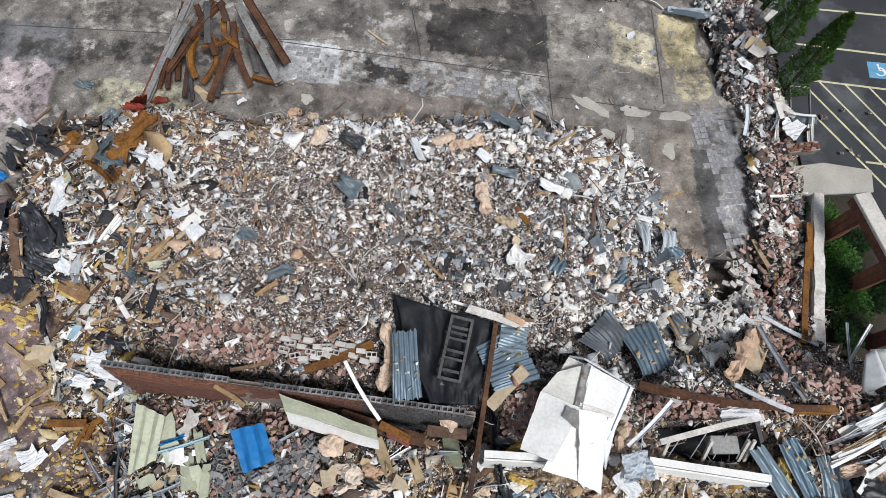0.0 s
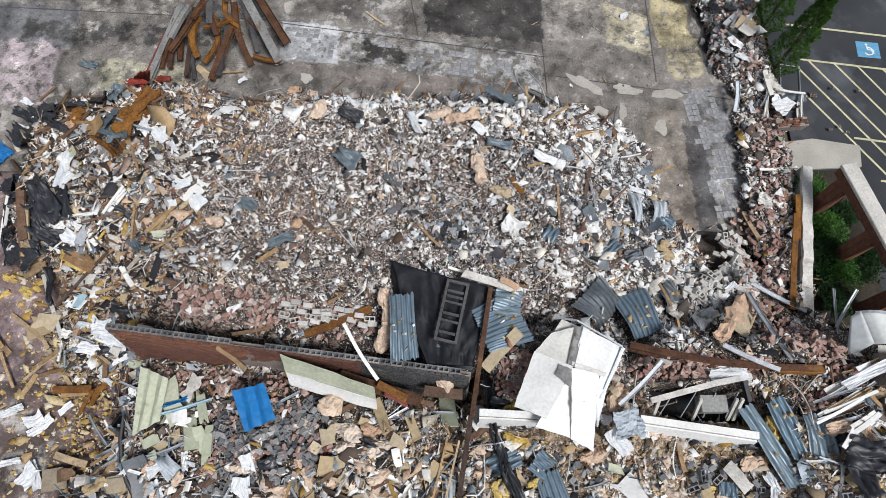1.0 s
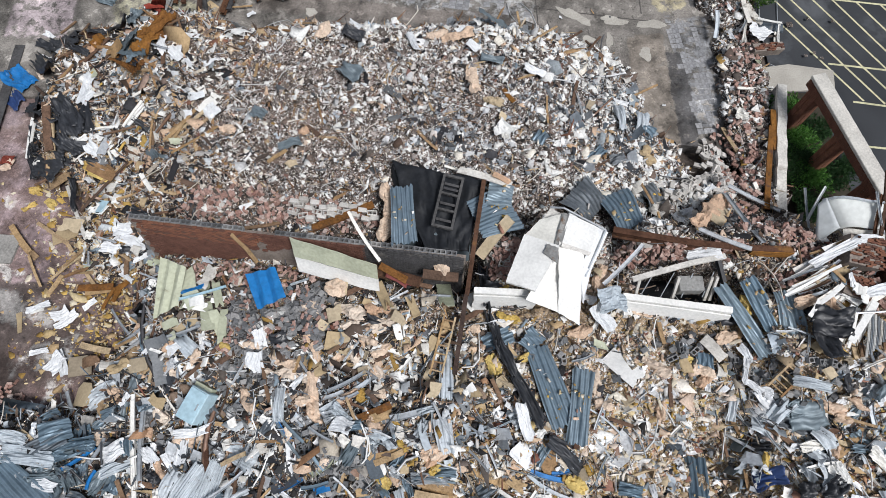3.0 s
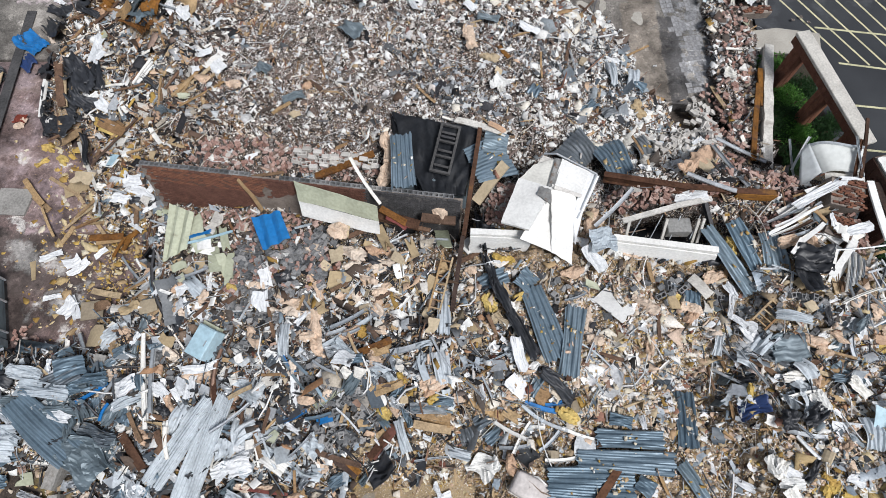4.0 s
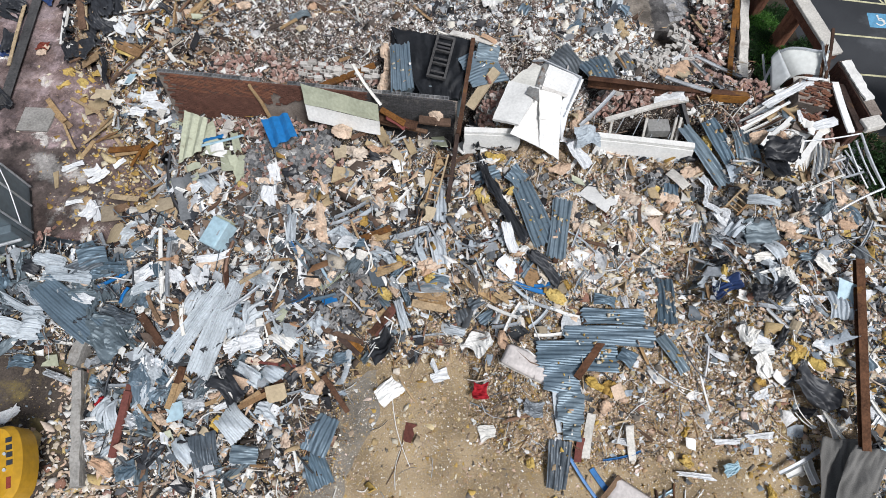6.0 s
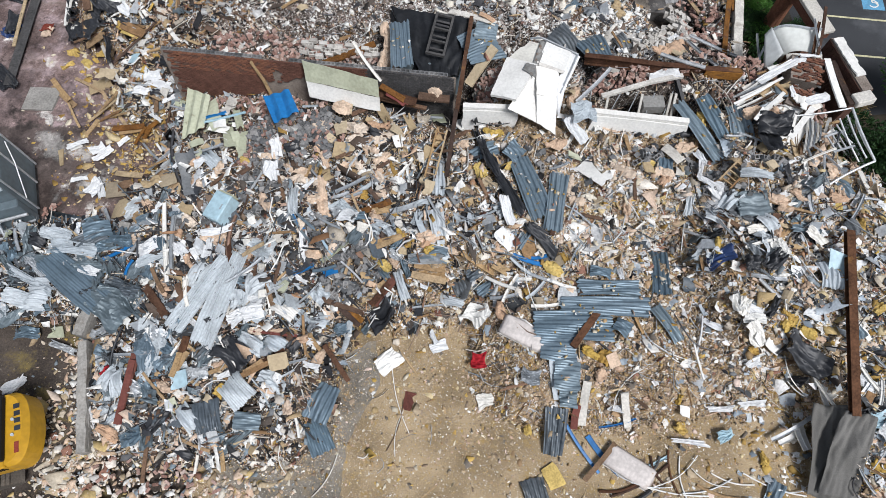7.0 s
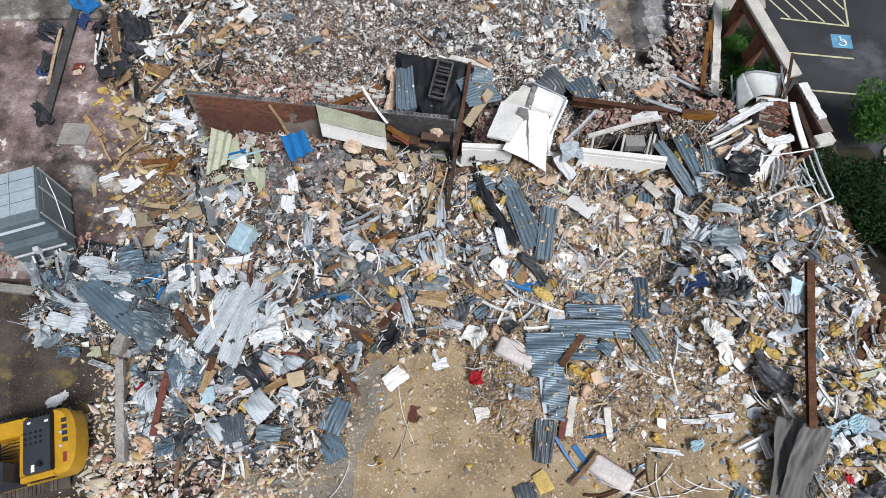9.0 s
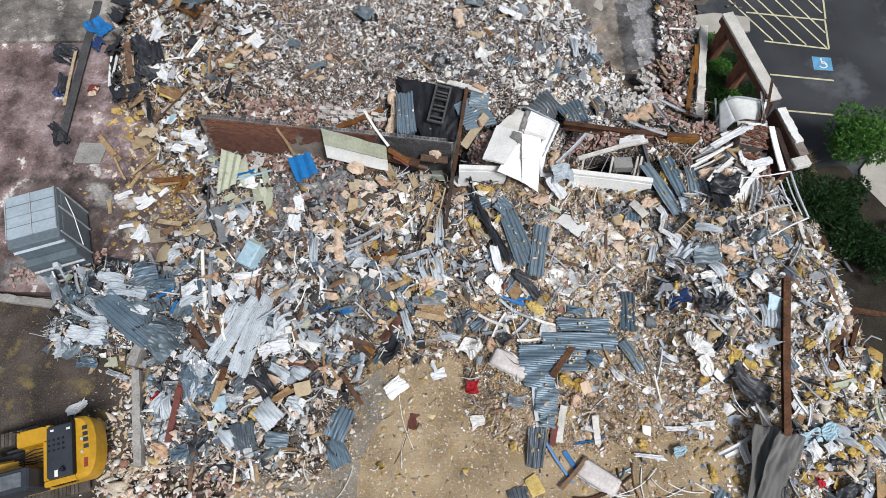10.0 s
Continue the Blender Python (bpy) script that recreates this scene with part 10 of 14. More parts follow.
crumpled("plastic_film", (18.51, -3.47, 2.44), (18.82, -3.75, 2.43), 0.36, "film", 0.18, 785, 12, "crumpled white film caught on the rubble", "plastic film", False, 0.012, 0.22, "film scraps")
crumpled("membrane", (12.27, -3.10, 2.76), (12.66, -3.41, 2.67), 0.36, "black", 0.25, 786, 12, "torn black membrane draped over the rubble", "membrane", True, 0.012, 0.08, "membrane scraps")
crumpled("membrane", (14.45, -2.30, 3.37), (14.85, -2.80, 2.94), 0.25, "black", 0.25, 787, 12, "torn black membrane draped over the rubble", "membrane", True, 0.012, 0.08, "membrane scraps")
crumpled("membrane", (13.73, -4.12, 2.48), (14.14, -4.47, 2.54), 0.25, "black", 0.25, 788, 12, "torn black membrane draped over the rubble", "membrane", True, 0.012, 0.08, "membrane scraps")
crumpled("membrane", (11.57, -4.55, 1.56), (12.01, -4.55, 2.10), 0.42, "black", 0.25, 789, 12, "torn black membrane draped over the rubble", "membrane", True, 0.012, 0.08, "membrane scraps")
crumpled("membrane", (13.04, -8.20, 2.22), (13.59, -7.48, 2.30), 0.39, "black", 0.25, 791, 12, "torn black membrane draped over the rubble", "membrane", True, 0.012, 0.08, "membrane scraps")
crumpled("membrane", (14.46, -10.30, 0.34), (14.77, -10.48, 0.65), 0.50, "black", 0.25, 792, 12, "torn black membrane draped over the rubble", "membrane", True, 0.012, 0.08, "membrane scraps")
crumpled("membrane", (15.95, -11.78, 1.52), (16.52, -11.68, 1.59), 0.33, "black", 0.25, 793, 12, "torn black membrane draped over the rubble", "membrane", True, 0.012, 0.08, "membrane scraps")
slab_board("board", (12.64, -8.67, 1.94), (13.14, -9.07, 1.72), 0.58, "white", 794, 0.03, "white broken board in insulation", "board", 0.08, "loose boards", 0.25)
slab_board("board", (15.32, -10.77, 0.98), (15.59, -11.11, 1.16), 0.39, "white", 795, 0.03, "white broken board in insulation", "board", 0.08, "loose boards", 0.25)
slab_board("board", (17.46, -9.12, 1.72), (19.50, -9.18, 1.64), 0.29, "white", 796, 0.03, "white broken board in insulation", "board", 0.08, "loose boards", 0.25)
slab_board("board", (16.22, -8.32, 2.55), (17.02, -9.12, 1.73), 0.29, "white", 797, 0.03, "white broken board in insulation", "board", 0.08, "loose boards", 0.25)
slab_board("board", (16.75, -12.53, 1.44), (17.18, -12.76, 1.47), 0.23, "white", 798, 0.03, "white broken board in insulation", "board", 0.08, "loose boards", 0.25)
slab_board("board", (9.81, -11.40, 0.26), (10.33, -11.50, 0.28), 0.45, "white", 799, 0.03, "white broken board in insulation", "board", 0.08, "loose boards", 0.25)
slab_board("board", (14.33, -8.62, 1.87), (14.76, -8.92, 1.86), 0.29, "white", 800, 0.03, "white broken board in insulation", "board", 0.08, "loose boards", 0.25)
slab_board("board", (12.83, -8.00, 2.23), (13.26, -8.21, 2.26), 0.39, "white", 801, 0.03, "white broken board in insulation", "board", 0.08, "loose boards", 0.25)
slab_board("board", (15.51, -9.13, 1.63), (15.79, -9.32, 1.58), 0.34, "white", 802, 0.03, "white broken board in insulation", "board", 0.08, "loose boards", 0.25)
crumpled("plastic_film", (16.42, -10.28, 1.55), (16.95, -10.80, 1.53), 0.72, "film", 0.18, 803, 12, "crumpled white film caught on the rubble", "plastic film", False, 0.012, 0.22, "film scraps")
crumpled("plastic_film", (16.81, -10.28, 1.50), (16.45, -9.76, 1.59), 0.34, "film", 0.18, 804, 12, "crumpled white film caught on the rubble", "plastic film", False, 0.012, 0.22, "film scraps")
crumpled("plastic_film", (12.83, -8.13, 2.17), (12.18, -7.57, 2.24), 0.53, "film", 0.18, 805, 12, "crumpled white film caught on the rubble", "plastic film", False, 0.012, 0.22, "film scraps")
crumpled("plastic_film", (9.31, -12.50, 0.18), (10.75, -12.68, 0.17), 0.22, "film", 0.18, 806, 12, "crumpled white film caught on the rubble", "plastic film", False, 0.012, 0.22, "film scraps")
crumpled("plastic_film", (7.02, -11.26, 0.59), (7.60, -11.42, 0.65), 0.34, "film", 0.18, 807, 12, "crumpled white film caught on the rubble", "plastic film", False, 0.012, 0.22, "film scraps")
crumpled("plastic_film", (10.86, -11.43, 0.42), (11.81, -11.38, 0.53), 0.25, "film", 0.18, 808, 12, "crumpled white film caught on the rubble", "plastic film", False, 0.012, 0.22, "film scraps")
crumpled("plastic_film", (11.99, -11.29, 0.73), (13.22, -11.16, 0.49), 0.29, "film", 0.18, 809, 12, "crumpled white film caught on the rubble", "plastic film", False, 0.012, 0.22, "film scraps")
crumpled("plastic_film", (11.60, -8.48, 1.43), (10.94, -8.08, 1.38), 0.35, "film", 0.18, 810, 12, "crumpled white film caught on the rubble", "plastic film", False, 0.012, 0.22, "film scraps")
crumpled("plastic_film", (12.34, -9.96, 1.38), (12.87, -9.68, 1.40), 0.39, "film", 0.18, 811, 12, "crumpled white film caught on the rubble", "plastic film", False, 0.012, 0.22, "film scraps")
crumpled("plastic_film", (14.44, -8.02, 2.41), (15.01, -8.26, 2.37), 0.43, "film", 0.18, 812, 12, "crumpled white film caught on the rubble", "plastic film", False, 0.012, 0.22, "film scraps")
crumpled("plastic_film", (18.51, -8.48, 2.08), (19.07, -9.13, 1.68), 0.24, "film", 0.18, 813, 12, "crumpled white film caught on the rubble", "plastic film", False, 0.012, 0.22, "film scraps")
crumpled("plastic_film", (16.47, -12.02, 1.53), (17.31, -11.92, 1.54), 0.56, "sky", 0.18, 814, 12, "pale blue plastic film in insulation", "plastic film", False, 0.012, 0.22, "film scraps")
crumpled("plastic_film", (17.46, -11.81, 1.55), (18.08, -11.59, 1.58), 0.61, "sky", 0.18, 815, 12, "pale blue plastic film in insulation", "plastic film", False, 0.012, 0.22, "film scraps")
crumpled("plastic_film", (11.18, -12.45, 0.22), (11.79, -12.18, 0.21), 0.44, "sky", 0.18, 816, 12, "pale blue plastic film in insulation", "plastic film", False, 0.012, 0.22, "film scraps")
stud((13.22, -12.55, 0.31), (14.82, -11.74, 0.58), 0.15, "galv", 0.04)
stud((14.26, -11.94, 0.30), (14.43, -12.96, 0.34), 0.20, "white", 0.04)
stud((15.53, -11.82, 1.31), (16.67, -10.66, 1.66), 0.14, "galv", 0.04)
stud((15.02, -10.42, 1.06), (15.54, -11.76, 1.32), 0.12, "white", 0.04)
stud((17.68, -8.44, 2.47), (18.34, -9.38, 1.76), 0.14, "galv", 0.04)
stud((16.52, -10.07, 1.68), (17.01, -11.01, 1.65), 0.14, "white", 0.04)
stud((17.15, -9.59, 1.63), (17.69, -10.31, 1.63), 0.10, "galv", 0.04)
stud((16.83, -11.47, 1.68), (17.18, -10.54, 1.65), 0.12, "white", 0.04)
stud((19.11, -7.66, 2.25), (19.01, -8.52, 2.22), 0.15, "galv", 0.04)
plank((17.73, -8.53, 2.33), (19.19, -7.41, 2.24), 0.19, "rust", 0.05, sag=0.02)
plank((15.92, -12.11, 1.43), (16.69, -11.00, 1.60), 0.28, "wood", 0.05, sag=0.02)
plank((5.86, -13.94, 0.26), (7.20, -12.59, 0.25), 0.19, "char", 0.05, sag=0.02)
plank((10.39, -8.98, 1.47), (10.56, -10.42, 1.39), 0.07, "white", 0.05, sag=0.02)
batt((13.70, -7.95, 2.21), (14.16, -8.31, 2.11), 0.39, "foam", 817)
batt((14.45, -8.51, 1.93), (14.91, -8.91, 1.81), 0.34, "foam", 818)
batt((17.12, -8.15, 2.31), (17.50, -7.82, 2.43), 0.34, "foam", 819)
batt((18.46, -10.52, 1.38), (18.66, -11.12, 1.45), 0.39, "foam", 820)
batt((18.20, -9.69, 1.46), (18.68, -9.85, 1.40), 0.34, "foam", 821)
batt((19.03, -9.11, 1.56), (19.51, -9.23, 1.52), 0.39, "foam", 822)
batt((16.23, -13.44, 1.32), (16.49, -13.77, 1.33), 0.42, "foam", 823)
batt((17.79, -12.58, 1.42), (18.19, -12.81, 1.43), 0.42, "foam", 824)
batt((16.86, -13.12, 1.37), (17.16, -13.28, 1.38), 0.32, "foam", 825)
batt((12.47, -9.23, 1.38), (12.84, -9.42, 1.30), 0.29, "foam", 826)
batt((9.67, -11.90, 0.07), (9.99, -12.26, 0.06), 0.40, "foam", 827)
batt((12.81, -12.99, 0.06), (12.91, -13.45, 0.06), 0.34, "foam", 828)
batt((9.79, -11.11, 0.45), (9.84, -10.84, 0.78), 0.30, "foam", 829)
crumpled("plastic_film", (16.71, -13.63, 1.48), (17.20, -14.06, 1.35), 0.14, "red", 0.18, 830, 12, "dark red plastic strip in insulation", "plastic film", False, 0.012, 0.22, "film scraps")
tube((8.45, -8.16, 1.30), (9.46, -9.45, 1.46), 0.020, "galv", 0.20)
tube((9.45, -9.57, 1.44), (10.47, -9.63, 1.30), 0.020, "white", 0.20)
tube((8.49, -14.19, 0.12), (10.34, -13.08, 0.11), 0.020, "white", 0.20)
tube((7.11, -13.72, 0.10), (9.21, -14.20, 0.11), 0.020, "galv", 0.20)
tube((7.40, -13.28, 0.12), (8.48, -14.30, 0.11), 0.020, "white", 0.20)
tube((10.03, -13.53, 0.11), (11.35, -14.22, 0.12), 0.020, "white", 0.20)
tube((12.82, -14.06, 0.11), (14.19, -14.37, 0.12), 0.020, "galv", 0.20)
tube((14.09, -9.42, 0.99), (14.84, -10.80, 0.36), 0.020, "white", 0.20)
tube((17.34, -10.27, 1.42), (18.04, -11.22, 1.43), 0.020, "white", 0.20)
tube((10.50, -7.92, 1.27), (11.26, -8.58, 1.30), 0.020, "galv", 0.20)

crumpled("plastic_film", (14.28, 1.80, 3.50), (16.04, 2.64, 4.05), 0.45, "film", 0.15, 1001, 14, "torn white membrane over the fallen brickwork", "plastic film", False, 0.012, 0.20, "film scraps")
crumpled("plastic_film", (15.83, 2.67, 4.10), (16.78, 2.71, 4.10), 0.22, "film", 0.08, 1002, 14, "torn white membrane over the fallen brickwork", "plastic film", False, 0.012, 0.20, "film scraps")
crumpled("plastic_film", (15.87, 0.58, 3.70), (16.85, 0.93, 3.80), 0.48, "film", 0.15, 1003, 14, "torn white membrane over the fallen brickwork", "plastic film", False, 0.012, 0.20, "film scraps")
crumpled("plastic_film", (15.35, 1.37, 3.80), (15.39, 0.80, 3.75), 0.26, "film", 0.08, 1004, 14, "torn white membrane over the fallen brickwork", "plastic film", False, 0.012, 0.20, "film scraps")
slab_board("board", (15.50, 0.78, 3.75), (15.84, 0.65, 3.75), 0.44, "white", 1005, 0.04, "white painted block face in fallen brickwork", "board", 0.05, "loose boards", 0.3)
slab_board("board", (15.52, 0.44, 3.75), (15.86, 0.31, 3.75), 0.43, "white", 1006, 0.04, "white painted block face in fallen brickwork", "board", 0.05, "loose boards", 0.3)
slab_board("board", (15.32, 0.88, 3.75), (15.67, 0.75, 3.75), 0.44, "white", 1007, 0.04, "white painted block face in fallen brickwork", "board", 0.05, "loose boards", 0.3)
stud((13.26, 0.86, 3.20), (14.64, 1.64, 3.60), 0.11, "white", 0.02)
stud((13.19, 1.29, 3.20), (14.51, 1.74, 3.60), 0.09, "galv", 0.02)
stud((13.65, 0.78, 3.20), (15.12, 1.31, 3.60), 0.11, "galv", 0.02)
stud((14.06, 0.35, 3.30), (15.03, 0.93, 3.60), 0.18, "white", 0.02)
stud((15.08, 0.47, 3.30), (15.46, 0.88, 3.60), 0.18, "white", 0.02)
stud((16.97, 4.30, 4.40), (16.54, 2.85, 4.00), 0.11, "rust", 0.02)
stud((16.71, 4.37, 4.50), (16.80, 2.78, 4.10), 0.07, "galv", 0.02)
stud((15.72, 5.84, 2.00), (15.60, 4.07, 1.80), 0.08, "galv", 0.02)
stud((16.28, 5.64, 2.50), (15.45, 4.29, 2.00), 0.10, "galv", 0.02)
slab_board("board", (14.08, 1.17, 3.40), (15.20, 1.63, 3.60), 0.40, "wood", 1008, 0.04, "splintered brown board under the studs", "board", 0.05, "loose boards", 0.3)
slab_board("board", (14.96, 1.46, 3.55), (15.53, 1.57, 3.70), 0.36, "tan", 1009, 0.04, "tan broken board in fallen brickwork", "board", 0.05, "loose boards", 0.3)
slab_board("board", (13.66, 1.61, 3.30), (14.36, 1.93, 3.40), 0.36, "plaster", 1010, 0.04, "pale broken board in fallen brickwork", "board", 0.05, "loose boards", 0.3)
crumpled("plastic_film", (13.33, 0.36, 3.30), (14.04, 0.50, 3.40), 0.35, "batt", 0.15, 1011, 14, "peach torn wrapping on the metal sheets", "plastic film", False, 0.012, 0.20, "film scraps")
crumpled("membrane", (-19.05, 15.71, -0.04), (-16.67, 14.11, 1.82), 0.63, "black", 0.25, 1012, 12, "torn black membrane draped over the rubble", "membrane", True, 0.012, 0.08, "membrane scraps")
crumpled("membrane", (-20.15, 15.39, -0.03), (-19.26, 14.94, -0.04), 0.53, "black", 0.25, 1013, 12, "torn black membrane draped over the rubble", "membrane", True, 0.012, 0.08, "membrane scraps")
crumpled("membrane", (-16.35, 14.33, 1.83), (-15.73, 14.65, 1.52), 0.39, "black", 0.25, 1014, 12, "torn black membrane draped over the rubble", "membrane", True, 0.012, 0.08, "membrane scraps")
crumpled("membrane", (-16.01, 15.34, 1.04), (-13.76, 13.92, 2.94), 0.36, "black", 0.25, 1015, 12, "torn black membrane draped over the rubble", "membrane", True, 0.012, 0.08, "membrane scraps")
crumpled("membrane", (-14.52, 12.92, 1.97), (-13.17, 12.01, 2.66), 0.62, "black", 0.25, 1016, 12, "torn black membrane draped over the rubble", "membrane", True, 0.012, 0.08, "membrane scraps")
crumpled("membrane", (-17.03, 13.55, 1.81), (-16.11, 13.16, 1.79), 0.39, "black", 0.25, 1017, 12, "torn black membrane draped over the rubble", "membrane", True, 0.012, 0.08, "membrane scraps")
crumpled("metal_scrap", (-14.74, 13.42, 1.97), (-13.09, 13.00, 3.22), 0.67, "plain", 0.22, 1018, 12, "crushed slate blue sheet metal", "scrap metal", False, 0.012, 0.14, "crushed sheet metal")
crumpled("metal_scrap", (-13.85, 12.31, 2.58), (-12.77, 12.38, 3.16), 0.51, "blue", 0.22, 1019, 12, "crushed blue-grey sheet metal", "scrap metal", False, 0.012, 0.14, "crushed sheet metal")
crumpled("metal_scrap", (-17.65, 18.30, -0.09), (-16.76, 17.98, -0.08), 0.44, "plain", 0.22, 1020, 12, "crushed slate blue sheet metal", "scrap metal", False, 0.012, 0.14, "crushed sheet metal")
crumpled("metal_scrap", (-15.80, 16.54, -0.09), (-13.48, 13.82, 2.97), 0.38, "galv", 0.22, 1021, 12, "crumpled galvanised sheet metal", "scrap metal", False, 0.012, 0.14, "crushed sheet metal")
plank((-16.83, 14.11, 1.83), (-17.80, 16.65, -0.04), 0.12, "char", 0.05, sag=0.02)
plank((-16.76, 14.69, 1.59), (-17.82, 16.47, -0.00), 0.10, "wood", 0.05, sag=0.02)
plank((-13.20, 14.55, 3.12), (-11.93, 13.59, 3.13), 0.09, "wood", 0.05, sag=0.02)
plank((-11.90, 13.45, 3.15), (-11.58, 14.36, 3.00), 0.07, "char", 0.05, sag=0.02)
plank((-17.21, 15.85, 0.46), (-14.90, 15.67, 0.85), 0.10, "char", 0.05, sag=0.02)
plank((-11.71, 14.48, 3.03), (-11.18, 13.25, 3.25), 0.09, "char", 0.05, sag=0.02)
plank((-16.27, 12.76, 1.76), (-15.35, 14.14, 1.79), 0.14, "char", 0.05, sag=0.02)
plank((-19.13, 16.02, -0.04), (-18.51, 16.81, -0.04), 0.11, "char", 0.05, sag=0.02)
plank((-7.76, 14.25, 2.34), (-6.46, 13.46, 2.95), 0.10, "wood", 0.05, sag=0.02)
plank((-8.75, 15.61, 0.68), (-7.25, 14.52, 2.06), 0.10, "wood", 0.05, sag=0.02)
plank((-13.52, 12.00, 2.19), (-12.65, 11.57, 2.62), 0.14, "wood", 0.05, sag=0.02)
plank((-10.53, 17.52, 0.14), (-9.41, 17.63, 0.14), 0.08, "wood", 0.05, sag=0.02)
plank((-5.89, 13.83, 3.02), (-5.55, 14.69, 2.12), 0.09, "wood", 0.05, sag=0.02)
plank((-10.63, 12.83, 3.30), (-10.22, 13.21, 3.33), 0.07, "char", 0.05, sag=0.02)
plank((-19.53, 13.46, -0.04), (-17.31, 13.15, 1.78), 0.10, "char", 0.05, sag=0.02)
plank((-19.12, 13.89, -0.03), (-16.69, 12.49, 1.76), 0.10, "char", 0.05, sag=0.02)
crumpled("metal_scrap", (-12.38, 12.98, 3.26), (-11.98, 13.75, 3.09), 0.77, "orange", 0.25, 1022, 12, "crumpled orange rusted sheet metal", "scrap metal", False, 0.012, 0.15, "crushed sheet metal")
crumpled("metal_scrap", (-13.02, 12.82, 3.30), (-12.48, 13.30, 3.17), 0.50, "orange", 0.25, 1023, 12, "crumpled orange rusted sheet metal", "scrap metal", False, 0.012, 0.15, "crushed sheet metal")
crumpled("metal_scrap", (-12.35, 14.29, 3.10), (-11.93, 13.59, 3.13), 0.61, "orange", 0.25, 1024, 12, "crumpled orange rusted sheet metal", "scrap metal", False, 0.012, 0.15, "crushed sheet metal")
crumpled("metal_scrap", (-16.00, 13.95, 1.86), (-15.61, 13.70, 1.81), 0.48, "orange", 0.25, 1025, 12, "crumpled orange rusted sheet metal", "scrap metal", False, 0.012, 0.15, "crushed sheet metal")
crumpled("metal_scrap", (-13.11, 14.93, 2.96), (-12.37, 14.74, 2.97), 0.43, "redoxide", 0.20, 1026, 12, "bent bright red painted sheet metal", "scrap metal", False, 0.012, 0.15, "crushed sheet metal")
crumpled("metal_scrap", (-12.49, 14.39, 3.07), (-12.20, 14.32, 3.02), 0.28, "redoxide", 0.20, 1027, 12, "bent bright red painted sheet metal", "scrap metal", False, 0.012, 0.15, "crushed sheet metal")
crumpled("metal_scrap", (-13.56, 17.11, 0.03), (-12.92, 17.13, 0.09), 0.27, "redoxide", 0.20, 1028, 12, "bent bright red painted sheet metal", "scrap metal", False, 0.012, 0.15, "crushed sheet metal")
crumpled("plastic_film", (-12.14, 12.71, 3.18), (-11.84, 12.33, 3.04), 0.32, "film", 0.18, 1029, 12, "crumpled white film caught on the rubble", "plastic film", False, 0.012, 0.22, "film scraps")
crumpled("plastic_film", (-11.75, 12.19, 2.82), (-11.08, 12.29, 3.10), 0.55, "film", 0.18, 1030, 12, "crumpled white film caught on the rubble", "plastic film", False, 0.012, 0.22, "film scraps")
crumpled("plastic_film", (-9.22, 14.27, 2.30), (-9.57, 15.76, 0.43), 0.34, "film", 0.18, 1031, 12, "crumpled white film caught on the rubble", "plastic film", False, 0.012, 0.22, "film scraps")
crumpled("plastic_film", (-9.63, 16.95, 0.06), (-9.26, 17.27, 0.06), 0.27, "film", 0.18, 1032, 12, "crumpled white film caught on the rubble", "plastic film", False, 0.012, 0.22, "film scraps")
crumpled("plastic_film", (-19.98, 16.06, -0.11), (-19.37, 15.76, -0.12), 0.37, "film", 0.18, 1033, 12, "crumpled white film caught on the rubble", "plastic film", False, 0.012, 0.22, "film scraps")
crumpled("plastic_film", (-19.88, 14.62, -0.12), (-19.31, 14.44, -0.11), 0.31, "film", 0.18, 1034, 12, "crumpled white film caught on the rubble", "plastic film", False, 0.012, 0.22, "film scraps")
crumpled("plastic_film", (-19.66, 15.30, -0.12), (-19.19, 14.99, -0.12), 0.32, "film", 0.18, 1035, 12, "crumpled white film caught on the rubble", "plastic film", False, 0.012, 0.22, "film scraps")
slab_board("board", (-9.13, 13.06, 3.15), (-9.86, 15.64, 0.62), 0.28, "white", 1036, 0.03, "white broken board on the heap", "board", 0.08, "loose boards", 0.20)
slab_board("board", (-8.97, 13.28, 3.00), (-8.55, 13.94, 2.38), 0.46, "white", 1037, 0.03, "white broken board on the heap", "board", 0.08, "loose boards", 0.20)
slab_board("board", (-11.84, 17.99, -0.06), (-11.22, 17.50, -0.06), 0.38, "tan", 1038, 0.03, "tan board at the foot of the steel pile", "board", 0.08, "loose boards", 0.35)
slab_board("board", (-11.44, 17.67, -0.06), (-11.02, 17.02, -0.06), 0.33, "tan", 1039, 0.03, "tan board at the foot of the steel pile", "board", 0.08, "loose boards", 0.35)
batt((-7.12, 16.28, 0.14), (-6.63, 16.52, 0.02), 0.37, "batt", 1040)
batt((-19.78, 13.83, -0.19), (-19.45, 13.24, -0.19), 0.36, "batt", 1041)
batt((-5.82, 15.40, 1.26), (-5.79, 16.28, 0.14), 0.36, "batt", 1042)
plank((-11.14, 7.98, 2.44), (-9.52, 8.78, 2.97), 0.13, "wood", 0.05, sag=0.02)
plank((-10.98, 8.10, 2.56), (-10.65, 8.86, 2.70), 0.10, "wood", 0.05, sag=0.02)
plank((-11.75, 9.63, 2.39), (-11.47, 9.63, 2.57), 0.08, "wood", 0.05, sag=0.02)
plank((-13.65, 9.34, 1.79), (-12.75, 10.04, 2.30), 0.09, "white", 0.05, sag=0.02)
plank((-12.55, 6.88, 1.65), (-11.97, 6.09, 1.66), 0.09, "white", 0.05, sag=0.02)
plank((-12.39, 9.36, 1.82), (-12.30, 8.08, 1.72), 0.13, "char", 0.05, sag=0.02)
